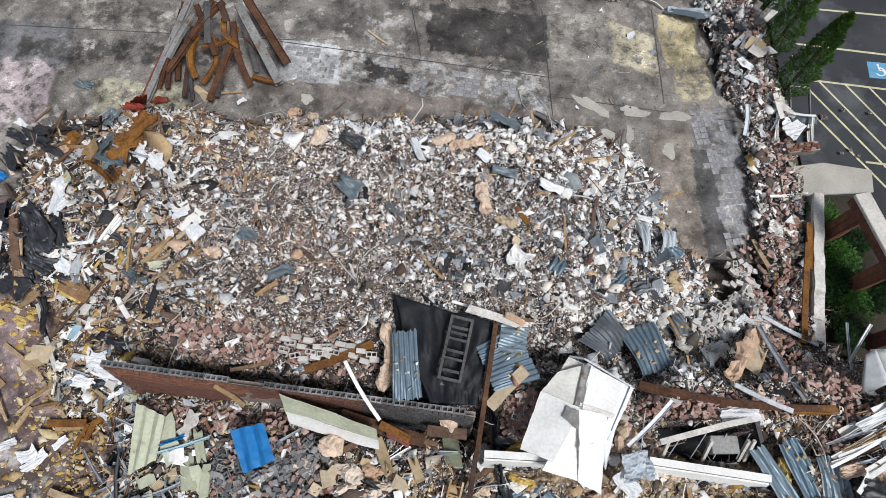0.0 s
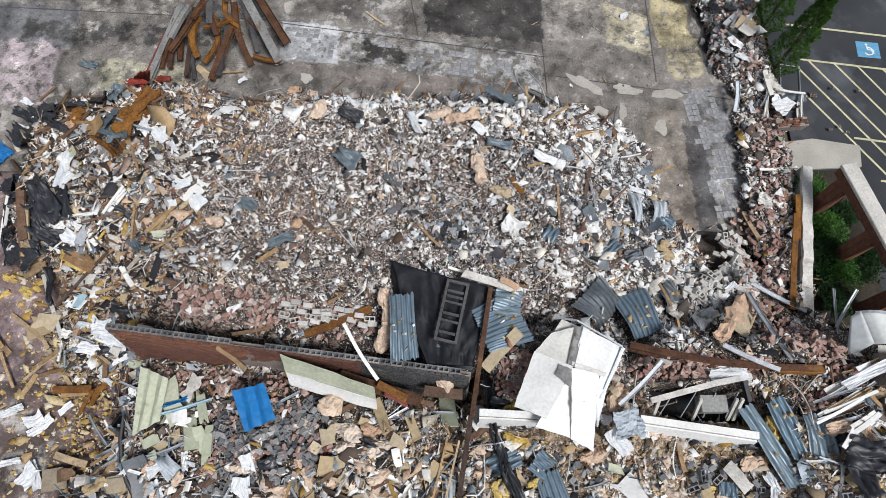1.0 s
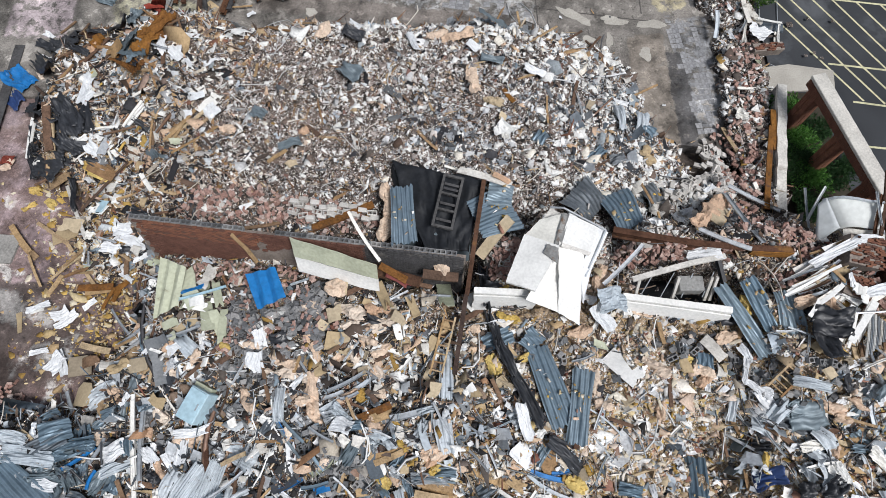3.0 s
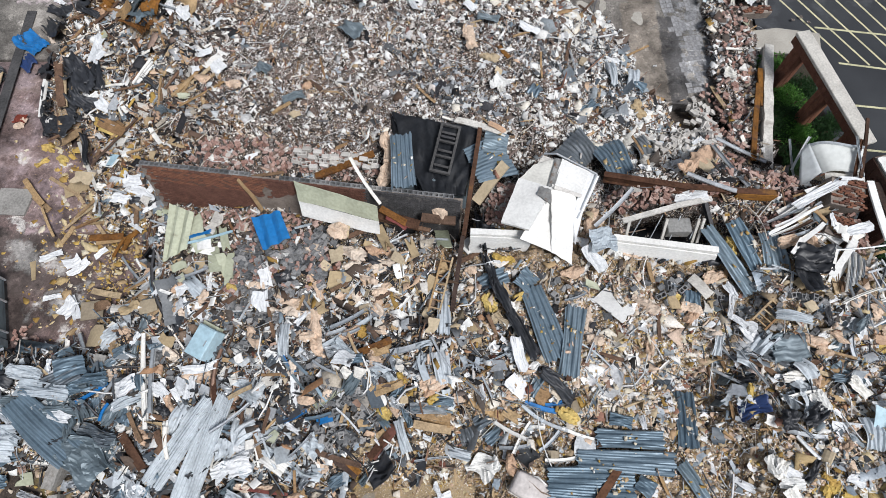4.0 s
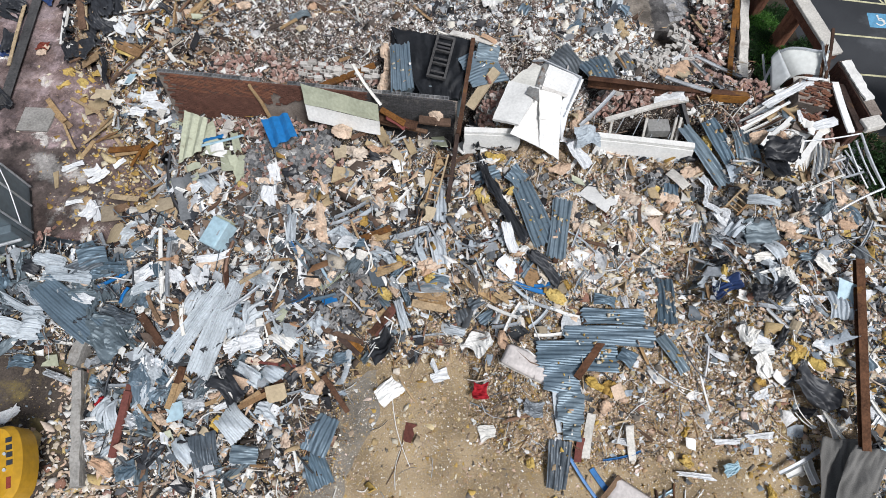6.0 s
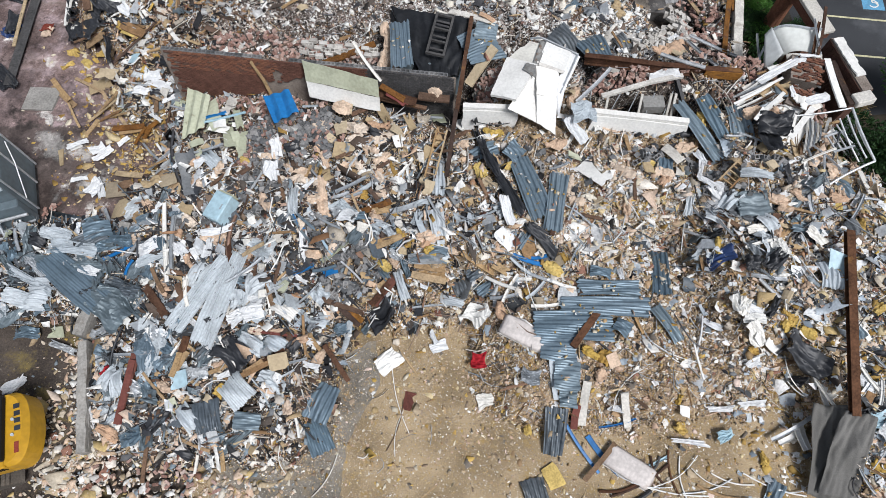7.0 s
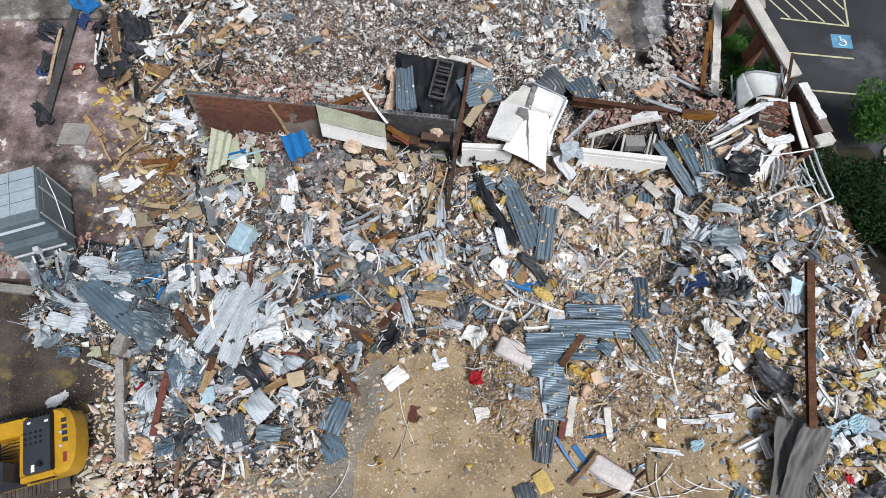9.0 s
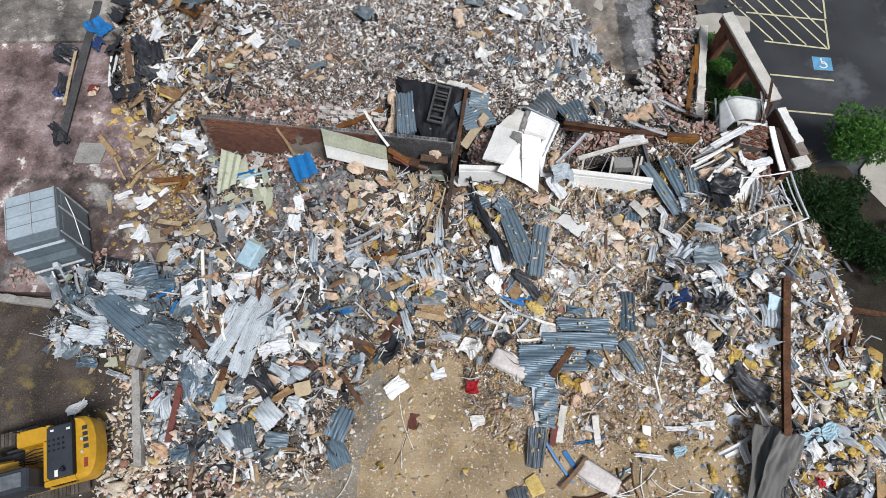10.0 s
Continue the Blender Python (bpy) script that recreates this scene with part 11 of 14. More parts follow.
crumpled("plastic_film", (-9.58, 9.36, 3.04), (-9.14, 8.90, 3.02), 0.77, "film", 0.18, 1043, 12, "crumpled white film caught on the rubble", "plastic film", False, 0.012, 0.22, "film scraps")
crumpled("plastic_film", (-10.40, 9.83, 3.07), (-9.78, 9.98, 3.07), 0.41, "film", 0.18, 1044, 12, "crumpled white film caught on the rubble", "plastic film", False, 0.012, 0.22, "film scraps")
crumpled("plastic_film", (-10.63, 9.06, 2.84), (-10.24, 9.16, 2.91), 0.46, "film", 0.18, 1045, 12, "crumpled white film caught on the rubble", "plastic film", False, 0.012, 0.22, "film scraps")
crumpled("plastic_film", (-15.90, 10.51, 1.81), (-15.39, 11.04, 1.79), 0.54, "film", 0.18, 1046, 12, "crumpled white film caught on the rubble", "plastic film", False, 0.012, 0.22, "film scraps")
crumpled("plastic_film", (-15.97, 11.77, 1.75), (-15.57, 11.22, 1.78), 0.39, "film", 0.18, 1047, 12, "crumpled white film caught on the rubble", "plastic film", False, 0.012, 0.22, "film scraps")
crumpled("metal_scrap", (-7.62, 9.12, 3.11), (-7.02, 8.77, 3.13), 0.41, "plain", 0.22, 1048, 12, "crushed slate blue sheet metal", "scrap metal", False, 0.012, 0.14, "crushed sheet metal")
crumpled("metal_scrap", (-6.33, 7.29, 3.05), (-5.50, 7.63, 2.99), 0.40, "plain", 0.22, 1049, 12, "crushed slate blue sheet metal", "scrap metal", False, 0.012, 0.14, "crushed sheet metal")
crumpled("metal_scrap", (-12.52, 8.13, 1.65), (-11.90, 7.44, 1.93), 0.37, "plain", 0.22, 1050, 12, "crushed slate blue sheet metal", "scrap metal", False, 0.012, 0.14, "crushed sheet metal")
batt((-8.95, 8.54, 2.68), (-8.37, 8.19, 2.80), 0.41, "batt", 1051)
batt((-5.60, 8.17, 2.71), (-5.38, 8.47, 2.64), 0.36, "batt", 1052)

stud((14.25, 19.79, 1.02), (17.64, 23.65, -0.09), 0.25, "galv", 0.04)
stud((14.66, 19.23, 1.10), (15.69, 20.41, 1.10), 0.14, "galv", 0.04)
stud((15.27, 15.22, 0.76), (15.80, 16.02, 0.70), 0.10, "galv", 0.04)
crumpled("metal_scrap", (13.55, 21.92, 0.55), (12.43, 22.88, 0.10), 0.40, "pale", 0.22, 1201, 12, "crushed pale sheet metal strip", "scrap metal", False, 0.012, 0.14, "crushed sheet metal")
crumpled("metal_scrap", (11.69, 22.76, 0.10), (13.44, 22.35, 0.28), 0.35, "pale", 0.22, 1202, 12, "crushed pale sheet metal strip", "scrap metal", False, 0.012, 0.14, "crushed sheet metal")
slab_board("board", (14.98, 19.31, 1.01), (15.76, 19.80, 1.02), 0.33, "white", 1203, 0.03, "white board on block rubble", "board", 0.08, "loose boards", 0.20)
slab_board("board", (15.17, 19.63, 1.03), (15.56, 20.15, 1.01), 0.38, "tan", 1204, 0.03, "tan board on block rubble", "board", 0.08, "loose boards", 0.30)
slab_board("board", (16.44, 22.05, 0.24), (17.47, 22.99, -0.18), 0.40, "plaster", 1205, 0.03, "dirty white board on block rubble", "board", 0.08, "loose boards", 0.35)
crumpled("plastic_film", (14.36, 19.13, 0.82), (14.93, 18.48, 0.81), 0.49, "film", 0.18, 1206, 12, "crumpled white film caught on the rubble", "plastic film", False, 0.012, 0.22, "film scraps")
crumpled("plastic_film", (14.62, 18.17, 0.78), (15.19, 17.68, 0.80), 0.43, "film", 0.18, 1207, 12, "crumpled white film caught on the rubble", "plastic film", False, 0.012, 0.22, "film scraps")
crumpled("plastic_film", (14.97, 17.08, 0.75), (15.20, 16.66, 0.67), 0.27, "film", 0.18, 1208, 12, "crumpled white film caught on the rubble", "plastic film", False, 0.012, 0.22, "film scraps")
crumpled("plastic_film", (16.11, 15.91, 0.41), (17.05, 15.67, -0.18), 0.69, "film", 0.18, 1209, 12, "crumpled white film caught on the rubble", "plastic film", False, 0.012, 0.22, "film scraps")
crumpled("plastic_film", (14.87, 15.60, 0.39), (15.00, 14.93, 0.50), 0.32, "film", 0.18, 1210, 12, "crumpled white film caught on the rubble", "plastic film", False, 0.012, 0.22, "film scraps")
crumpled("plastic_film", (13.99, 18.67, 0.55), (14.36, 18.19, 0.76), 0.27, "film", 0.18, 1211, 12, "crumpled white film caught on the rubble", "plastic film", False, 0.012, 0.22, "film scraps")
crumpled("plastic_film", (13.15, 22.85, 0.13), (13.43, 22.69, 0.43), 0.23, "film", 0.18, 1212, 12, "crumpled white film caught on the rubble", "plastic film", False, 0.012, 0.22, "film scraps")
crumpled("membrane", (14.21, 20.64, 0.82), (13.82, 21.42, 0.73), 0.33, "black", 0.25, 1213, 12, "torn black membrane draped over the rubble", "membrane", True, 0.012, 0.18, "membrane scraps")
crumpled("membrane", (14.14, 22.01, 0.86), (14.67, 21.69, 0.83), 0.40, "black", 0.25, 1214, 12, "torn black membrane draped over the rubble", "membrane", True, 0.012, 0.18, "membrane scraps")
crumpled("membrane", (14.58, 21.17, 0.82), (15.08, 20.82, 0.82), 0.34, "black", 0.25, 1215, 12, "torn black membrane draped over the rubble", "membrane", True, 0.012, 0.18, "membrane scraps")
crumpled("membrane", (15.37, 20.98, 0.84), (15.82, 21.15, 0.85), 0.28, "black", 0.25, 1216, 12, "torn black membrane draped over the rubble", "membrane", True, 0.012, 0.18, "membrane scraps")
plank((15.72, 17.10, 0.95), (16.02, 15.94, 0.60), 0.24, "plaster", 0.05, sag=0.02)
stud((18.08, 16.63, -0.19), (17.72, 15.21, -0.19), 0.11, "white", 0.04)
stud((15.80, 16.07, 0.62), (15.45, 14.54, 0.80), 0.08, "white", 0.04)
stud((16.52, 16.29, 0.54), (18.21, 16.62, -0.18), 0.08, "white", 0.04)
crumpled("metal_scrap", (-11.45, -8.39, 1.08), (-10.91, -9.44, 1.06), 0.64, "blue", 0.22, 1217, 12, "crushed blue-grey sheet metal", "scrap metal", False, 0.012, 0.14, "crushed sheet metal")
crumpled("metal_scrap", (-10.06, -9.85, 1.09), (-9.42, -9.73, 1.11), 0.68, "pale", 0.22, 1218, 12, "crushed pale sheet metal strip", "scrap metal", False, 0.012, 0.14, "crushed sheet metal")
crumpled("metal_scrap", (-11.28, -9.69, 1.01), (-10.75, -10.71, 1.01), 0.47, "blue", 0.22, 1219, 12, "crushed blue-grey sheet metal", "scrap metal", False, 0.012, 0.14, "crushed sheet metal")
crumpled("metal_scrap", (-12.57, -11.89, 0.52), (-11.90, -11.42, 0.75), 0.47, "pale", 0.22, 1220, 12, "crushed pale sheet metal strip", "scrap metal", False, 0.012, 0.14, "crushed sheet metal")
crumpled("metal_scrap", (-11.88, -12.38, 0.44), (-11.06, -11.92, 0.73), 0.57, "blue", 0.22, 1221, 12, "crushed blue-grey sheet metal", "scrap metal", False, 0.012, 0.14, "crushed sheet metal")
crumpled("metal_scrap", (-10.91, -9.44, 1.06), (-10.67, -8.39, 1.05), 0.32, "pale", 0.22, 1222, 12, "crushed pale sheet metal strip", "scrap metal", False, 0.012, 0.14, "crushed sheet metal")
plank((-11.47, -9.46, 1.17), (-11.83, -11.48, 0.90), 0.21, "redpaint", 0.05, sag=0.02)
plank((-9.80, -9.48, 1.22), (-9.57, -8.45, 1.29), 0.29, "rust", 0.05, sag=0.02)
plank((-10.67, -11.93, 0.75), (-10.83, -13.83, 0.27), 0.15, "char", 0.05, sag=0.02)
crumpled("plastic_film", (-12.98, -9.87, 0.66), (-12.55, -9.64, 0.83), 0.37, "red", 0.18, 1223, 12, "dull red plastic scrap in metal", "plastic film", False, 0.012, 0.22, "film scraps")
crumpled("membrane", (-12.49, -9.91, 0.86), (-12.06, -10.38, 0.91), 0.32, "black", 0.25, 1224, 12, "torn black membrane draped over the rubble", "membrane", True, 0.012, 0.18, "membrane scraps")
crumpled("plastic_film", (-17.08, -10.35, -0.24), (-16.63, -9.64, -0.24), 0.32, "film", 0.18, 1225, 12, "crumpled white film caught on the rubble", "plastic film", False, 0.012, 0.22, "film scraps")
batt((-12.73, -11.01, 0.50), (-13.07, -11.37, 0.35), 0.37, "batt", 1226)
batt((-10.57, -10.21, 0.97), (-9.72, -10.60, 1.03), 0.47, "batt", 1227)
batt((-9.43, -11.45, 0.80), (-9.04, -11.94, 0.64), 0.31, "batt", 1228)

slab_board("board", (-8.16, 0.82, 1.91), (-8.08, -0.79, 1.87), 0.34, "green", 1401, 0.03, "pale green wallboard scrap below the wall", "board", 0.08, "loose boards", 0.35)
slab_board("board", (-10.54, -0.07, 1.82), (-9.89, 0.29, 1.91), 0.43, "green", 1402, 0.03, "pale green wallboard scrap below the wall", "board", 0.08, "loose boards", 0.35)
slab_board("board", (-9.20, 1.53, 1.93), (-8.89, 2.31, 1.90), 0.59, "plaster", 1403, 0.03, "cream board scrap below the wall", "board", 0.08, "loose boards", 0.35)
slab_board("board", (-9.77, 0.95, 1.95), (-8.77, 0.79, 1.98), 0.39, "white", 1404, 0.03, "white board scrap below the wall", "board", 0.08, "loose boards", 0.35)
slab_board("board", (-8.87, 1.06, 2.00), (-8.10, 1.14, 1.93), 0.24, "white", 1405, 0.03, "white board scrap below the wall", "board", 0.08, "loose boards", 0.35)
slab_board("board", (-10.26, -0.50, 1.88), (-9.82, -0.24, 1.89), 0.38, "green", 1406, 0.03, "pale green wallboard scrap below the wall", "board", 0.08, "loose boards", 0.35)
slab_board("board", (-16.60, 4.92, -0.22), (-15.64, 5.33, 0.31), 0.72, "tan", 1407, 0.03, "torn tan board on the reddish floor", "board", 0.08, "loose boards", 0.35)
slab_board("board", (-14.52, -1.07, -0.13), (-13.43, -0.81, 0.23), 0.56, "char", 1408, 0.03, "dark brown board in insulation", "board", 0.08, "loose boards", 0.35)
slab_board("board", (-11.99, -1.39, 0.87), (-11.12, -1.21, 1.38), 0.64, "tan", 1409, 0.03, "tan broken box board on rubble", "board", 0.08, "loose boards", 0.15)
plank((-16.14, 3.20, -0.04), (-15.07, 3.58, 0.52), 0.16, "wood", 0.05, sag=0.02)
plank((-15.28, 2.26, -0.04), (-13.69, 2.27, 0.12), 0.29, "orange", 0.05, sag=0.02)
plank((-13.59, 2.20, 0.14), (-13.98, 1.28, 0.07), 0.13, "orange", 0.05, sag=0.02)
plank((-14.64, -0.22, -0.04), (-13.16, -0.59, 0.35), 0.26, "wood", 0.05, sag=0.02)
plank((-16.55, 2.64, -0.03), (-15.78, 3.49, -0.02), 0.11, "wood", 0.05, sag=0.02)
plank((-17.74, 3.75, -0.03), (-16.89, 2.34, -0.04), 0.11, "wood", 0.05, sag=0.02)
plank((-11.88, 4.72, 1.00), (-11.41, 3.46, 1.01), 0.19, "char", 0.05, sag=0.02)
plank((-2.08, -5.05, 2.12), (-1.04, -4.67, 2.33), 0.22, "wood", 0.05, sag=0.02)
plank((-3.38, -7.35, 0.77), (-1.51, -6.09, 1.48), 0.20, "wood", 0.05, sag=0.02)
plank((-2.72, -3.53, 2.30), (-1.52, -3.03, 2.23), 0.27, "orange", 0.05, sag=0.02)
plank((-0.55, -5.64, 1.72), (0.71, -5.86, 1.63), 0.33, "wood", 0.05, sag=0.02)
plank((-2.32, -7.24, 1.26), (-1.38, -6.10, 1.52), 0.26, "rust", 0.05, sag=0.02)
plank((-6.56, -6.29, 1.42), (-6.31, -7.18, 1.19), 0.18, "char", 0.05, sag=0.02)
plank((-6.07, -5.40, 1.50), (-6.25, -6.35, 1.48), 0.13, "char", 0.05, sag=0.02)
plank((-4.29, -6.99, 1.42), (-2.68, -7.46, 0.95), 0.20, "char", 0.05, sag=0.02)
plank((-7.65, -6.22, 1.18), (-6.47, -6.06, 1.42), 0.09, "char", 0.05, sag=0.02)
plank((-3.35, -7.13, 1.03), (-2.71, -7.73, 0.61), 0.22, "orange", 0.05, sag=0.02)
plank((-6.98, -8.22, 1.15), (-5.22, -8.45, 1.14), 0.11, "redpaint", 0.05, sag=0.02)
plank((-10.35, -6.18, 1.16), (-9.92, -7.10, 1.20), 0.23, "char", 0.05, sag=0.02)
plank((-1.38, -8.14, 0.35), (-0.69, -7.57, 0.84), 0.09, "wood", 0.05, sag=0.02)
crumpled("plastic_film", (-13.33, 4.29, 0.96), (-12.26, 3.60, 0.91), 0.58, "film", 0.18, 1410, 12, "crumpled white film caught on the rubble", "plastic film", False, 0.012, 0.22, "film scraps")
crumpled("plastic_film", (-15.17, 1.16, -0.12), (-15.82, 0.53, -0.12), 0.52, "film", 0.18, 1411, 12, "crumpled white film caught on the rubble", "plastic film", False, 0.012, 0.22, "film scraps")
crumpled("plastic_film", (-17.33, 1.24, -0.11), (-16.32, 1.62, -0.12), 0.32, "film", 0.18, 1412, 12, "crumpled white film caught on the rubble", "plastic film", False, 0.012, 0.22, "film scraps")
crumpled("plastic_film", (-15.52, -0.51, -0.13), (-15.03, -1.46, -0.12), 0.46, "film", 0.18, 1413, 12, "crumpled white film caught on the rubble", "plastic film", False, 0.012, 0.22, "film scraps")
crumpled("plastic_film", (-14.86, 1.31, -0.11), (-14.41, 1.74, -0.10), 0.32, "film", 0.18, 1414, 12, "crumpled white film caught on the rubble", "plastic film", False, 0.012, 0.22, "film scraps")
crumpled("plastic_film", (-12.68, 3.16, 0.79), (-12.06, 3.43, 0.83), 0.26, "film", 0.18, 1415, 12, "crumpled white film caught on the rubble", "plastic film", False, 0.012, 0.22, "film scraps")
crumpled("plastic_film", (-16.66, -0.55, -0.12), (-15.92, -0.42, -0.12), 0.31, "film", 0.18, 1416, 12, "crumpled white film caught on the rubble", "plastic film", False, 0.012, 0.22, "film scraps")
crumpled("plastic_film", (-9.19, -3.51, 1.03), (-9.39, -5.04, 1.06), 0.52, "film", 0.18, 1417, 12, "crumpled white film caught on the rubble", "plastic film", False, 0.012, 0.22, "film scraps")
crumpled("plastic_film", (-5.14, -4.36, 2.04), (-4.94, -5.45, 1.49), 0.45, "film", 0.18, 1418, 12, "crumpled white film caught on the rubble", "plastic film", False, 0.012, 0.22, "film scraps")
crumpled("plastic_film", (-9.99, -4.27, 1.10), (-9.57, -4.87, 1.05), 0.33, "film", 0.18, 1419, 12, "crumpled white film caught on the rubble", "plastic film", False, 0.012, 0.22, "film scraps")
crumpled("plastic_film", (-10.58, -4.88, 1.12), (-10.40, -4.27, 1.12), 0.37, "film", 0.18, 1420, 12, "crumpled white film caught on the rubble", "plastic film", False, 0.012, 0.22, "film scraps")
crumpled("plastic_film", (-7.55, -7.32, 1.07), (-6.77, -7.12, 1.13), 0.35, "film", 0.18, 1421, 12, "crumpled white film caught on the rubble", "plastic film", False, 0.012, 0.22, "film scraps")
crumpled("plastic_film", (-7.90, -7.98, 1.08), (-7.41, -7.54, 1.07), 0.39, "film", 0.18, 1422, 12, "crumpled white film caught on the rubble", "plastic film", False, 0.012, 0.22, "film scraps")
crumpled("plastic_film", (-2.11, -6.55, 1.37), (-1.56, -7.19, 1.17), 0.13, "film", 0.18, 1423, 12, "crumpled white film caught on the rubble", "plastic film", False, 0.012, 0.22, "film scraps")
crumpled("plastic_film", (-3.57, -7.14, 1.05), (-3.34, -7.30, 0.75), 0.22, "film", 0.18, 1424, 12, "crumpled white film caught on the rubble", "plastic film", False, 0.012, 0.22, "film scraps")
crumpled("plastic_film", (0.08, -8.13, 0.22), (0.37, -8.62, 0.17), 0.27, "film", 0.18, 1425, 12, "crumpled white film caught on the rubble", "plastic film", False, 0.012, 0.22, "film scraps")
crumpled("plastic_film", (-1.55, -6.79, 1.38), (-2.05, -7.17, 1.14), 0.13, "film", 0.18, 1426, 12, "crumpled white film caught on the rubble", "plastic film", False, 0.012, 0.22, "film scraps")
crumpled("plastic_film", (-0.34, -6.48, 1.44), (-0.00, -6.65, 1.47), 0.22, "film", 0.18, 1427, 12, "crumpled white film caught on the rubble", "plastic film", False, 0.012, 0.22, "film scraps")
crumpled("plastic_film", (-12.11, 3.99, 0.93), (-11.52, 3.66, 0.95), 0.26, "film", 0.18, 1428, 12, "crumpled white film caught on the rubble", "plastic film", False, 0.012, 0.22, "film scraps")
crumpled("plastic_film", (-9.97, 1.25, 2.07), (-9.03, 1.65, 1.96), 0.10, "blueplastic", 0.18, 1429, 12, "strip of blue plastic below the wall", "plastic film", False, 0.012, 0.22, "film scraps")
stud((-12.86, -0.36, 0.44), (-11.17, 0.20, 1.70), 0.10, "galv", 0.04)
stud((-12.39, -0.70, 0.69), (-10.87, -0.02, 1.75), 0.07, "galv", 0.04)
stud((-10.26, -0.40, 1.93), (-9.01, 0.06, 1.91), 0.10, "galv", 0.04)
stud((-13.52, 1.26, 0.21), (-12.38, 0.06, 0.56), 0.10, "galv", 0.04)
stud((-11.03, -0.67, 1.70), (-10.81, 0.07, 1.82), 0.07, "char", 0.04)
stud((-12.32, 2.82, 0.59), (-12.33, 1.04, 0.48), 0.08, "char", 0.04)
stud((-12.03, 2.98, 0.71), (-11.89, 1.19, 0.83), 0.08, "char", 0.04)
stud((-1.56, -3.52, 2.24), (-0.15, -3.24, 2.60), 0.23, "galv", 0.04)
stud((-0.41, -3.73, 2.62), (-0.15, -4.63, 2.65), 0.27, "pale", 0.04)
stud((-5.73, -3.20, 2.35), (-4.58, -4.33, 2.35), 0.11, "blue", 0.04)
stud((-4.35, -4.57, 2.33), (-3.88, -5.26, 1.87), 0.11, "blue", 0.04)
stud((-4.73, -5.84, 1.53), (-3.74, -5.65, 1.63), 0.13, "blue", 0.04)
stud((-7.31, -7.13, 1.19), (-5.75, -6.32, 1.52), 0.07, "galv", 0.04)
stud((-7.26, -5.33, 1.30), (-6.53, -4.12, 1.95), 0.07, "galv", 0.04)
stud((-4.45, -3.80, 2.32), (-3.51, -4.33, 2.42), 0.09, "galv", 0.04)
stud((-3.39, -2.82, 2.26), (-2.72, -2.58, 2.26), 0.11, "galv", 0.04)
stud((-3.87, -2.54, 2.21), (-2.51, -1.86, 2.32), 0.14, "galv", 0.04)
stud((-6.31, -6.32, 1.52), (-5.72, -7.59, 1.20), 0.09, "galv", 0.04)
stud((-2.66, -6.36, 1.52), (-3.57, -5.47, 1.67), 0.07, "galv", 0.04)
stud((-0.88, -5.57, 1.88), (0.72, -5.47, 2.24), 0.13, "blue", 0.04)
stud((-5.79, -3.79, 2.33), (-5.39, -2.87, 2.44), 0.07, "galv", 0.04)
stud((-10.55, -2.02, 1.16), (-9.80, -3.05, 1.15), 0.07, "white", 0.04)
stud((-5.27, -7.20, 1.41), (-4.43, -6.34, 1.50), 0.07, "galv", 0.04)
stud((-9.68, -3.05, 1.17), (-9.05, -2.32, 1.22), 0.07, "white", 0.04)
stud((-1.31, -4.30, 2.28), (-2.43, -3.85, 2.38), 0.07, "galv", 0.04)
stud((0.03, -3.02, 2.64), (0.69, -4.23, 2.68), 0.09, "galv", 0.04)
crumpled("metal_scrap", (-7.44, -4.17, 1.30), (-6.38, -4.89, 1.53), 0.79, "pale", 0.22, 1430, 12, "crushed pale sheet metal strip", "scrap metal", False, 0.012, 0.14, "crushed sheet metal")
crumpled("metal_scrap", (-6.26, -6.82, 1.26), (-4.83, -7.90, 0.93), 0.36, "pale", 0.22, 1431, 12, "crushed pale sheet metal strip", "scrap metal", False, 0.012, 0.14, "crushed sheet metal")
crumpled("metal_scrap", (-4.61, -6.57, 1.39), (-4.08, -7.02, 1.36), 0.62, "pale", 0.22, 1432, 12, "crushed pale sheet metal strip", "scrap metal", False, 0.012, 0.14, "crushed sheet metal")
crumpled("metal_scrap", (-3.81, -8.20, 0.60), (-3.16, -7.84, 0.30), 0.45, "blue", 0.22, 1433, 12, "crushed blue-grey sheet metal", "scrap metal", False, 0.012, 0.14, "crushed sheet metal")
crumpled("metal_scrap", (-0.99, -5.54, 1.80), (-0.78, -6.15, 1.49), 0.22, "blue", 0.22, 1434, 12, "crushed blue-grey sheet metal", "scrap metal", False, 0.012, 0.14, "crushed sheet metal")
crumpled("metal_scrap", (-1.54, -5.24, 1.97), (-1.05, -5.46, 1.90), 0.31, "galv", 0.22, 1435, 12, "crumpled galvanised sheet metal", "scrap metal", False, 0.012, 0.14, "crushed sheet metal")
crumpled("metal_scrap", (-3.94, -3.50, 2.14), (-3.39, -3.26, 2.14), 0.45, "galv", 0.22, 1436, 12, "crumpled galvanised sheet metal", "scrap metal", False, 0.012, 0.14, "crushed sheet metal")
crumpled("metal_scrap", (-3.63, -3.01, 2.13), (-3.01, -3.69, 2.28), 0.41, "pale", 0.22, 1437, 12, "crushed pale sheet metal strip", "scrap metal", False, 0.012, 0.14, "crushed sheet metal")
crumpled("metal_scrap", (-7.62, -8.42, 1.12), (-7.23, -7.99, 1.11), 0.30, "plain", 0.22, 1438, 12, "crushed slate blue sheet metal", "scrap metal", False, 0.012, 0.14, "crushed sheet metal")
crumpled("metal_scrap", (-2.74, -8.11, 0.24), (-2.28, -7.71, 0.52), 0.27, "plain", 0.22, 1439, 12, "crushed slate blue sheet metal", "scrap metal", False, 0.012, 0.14, "crushed sheet metal")
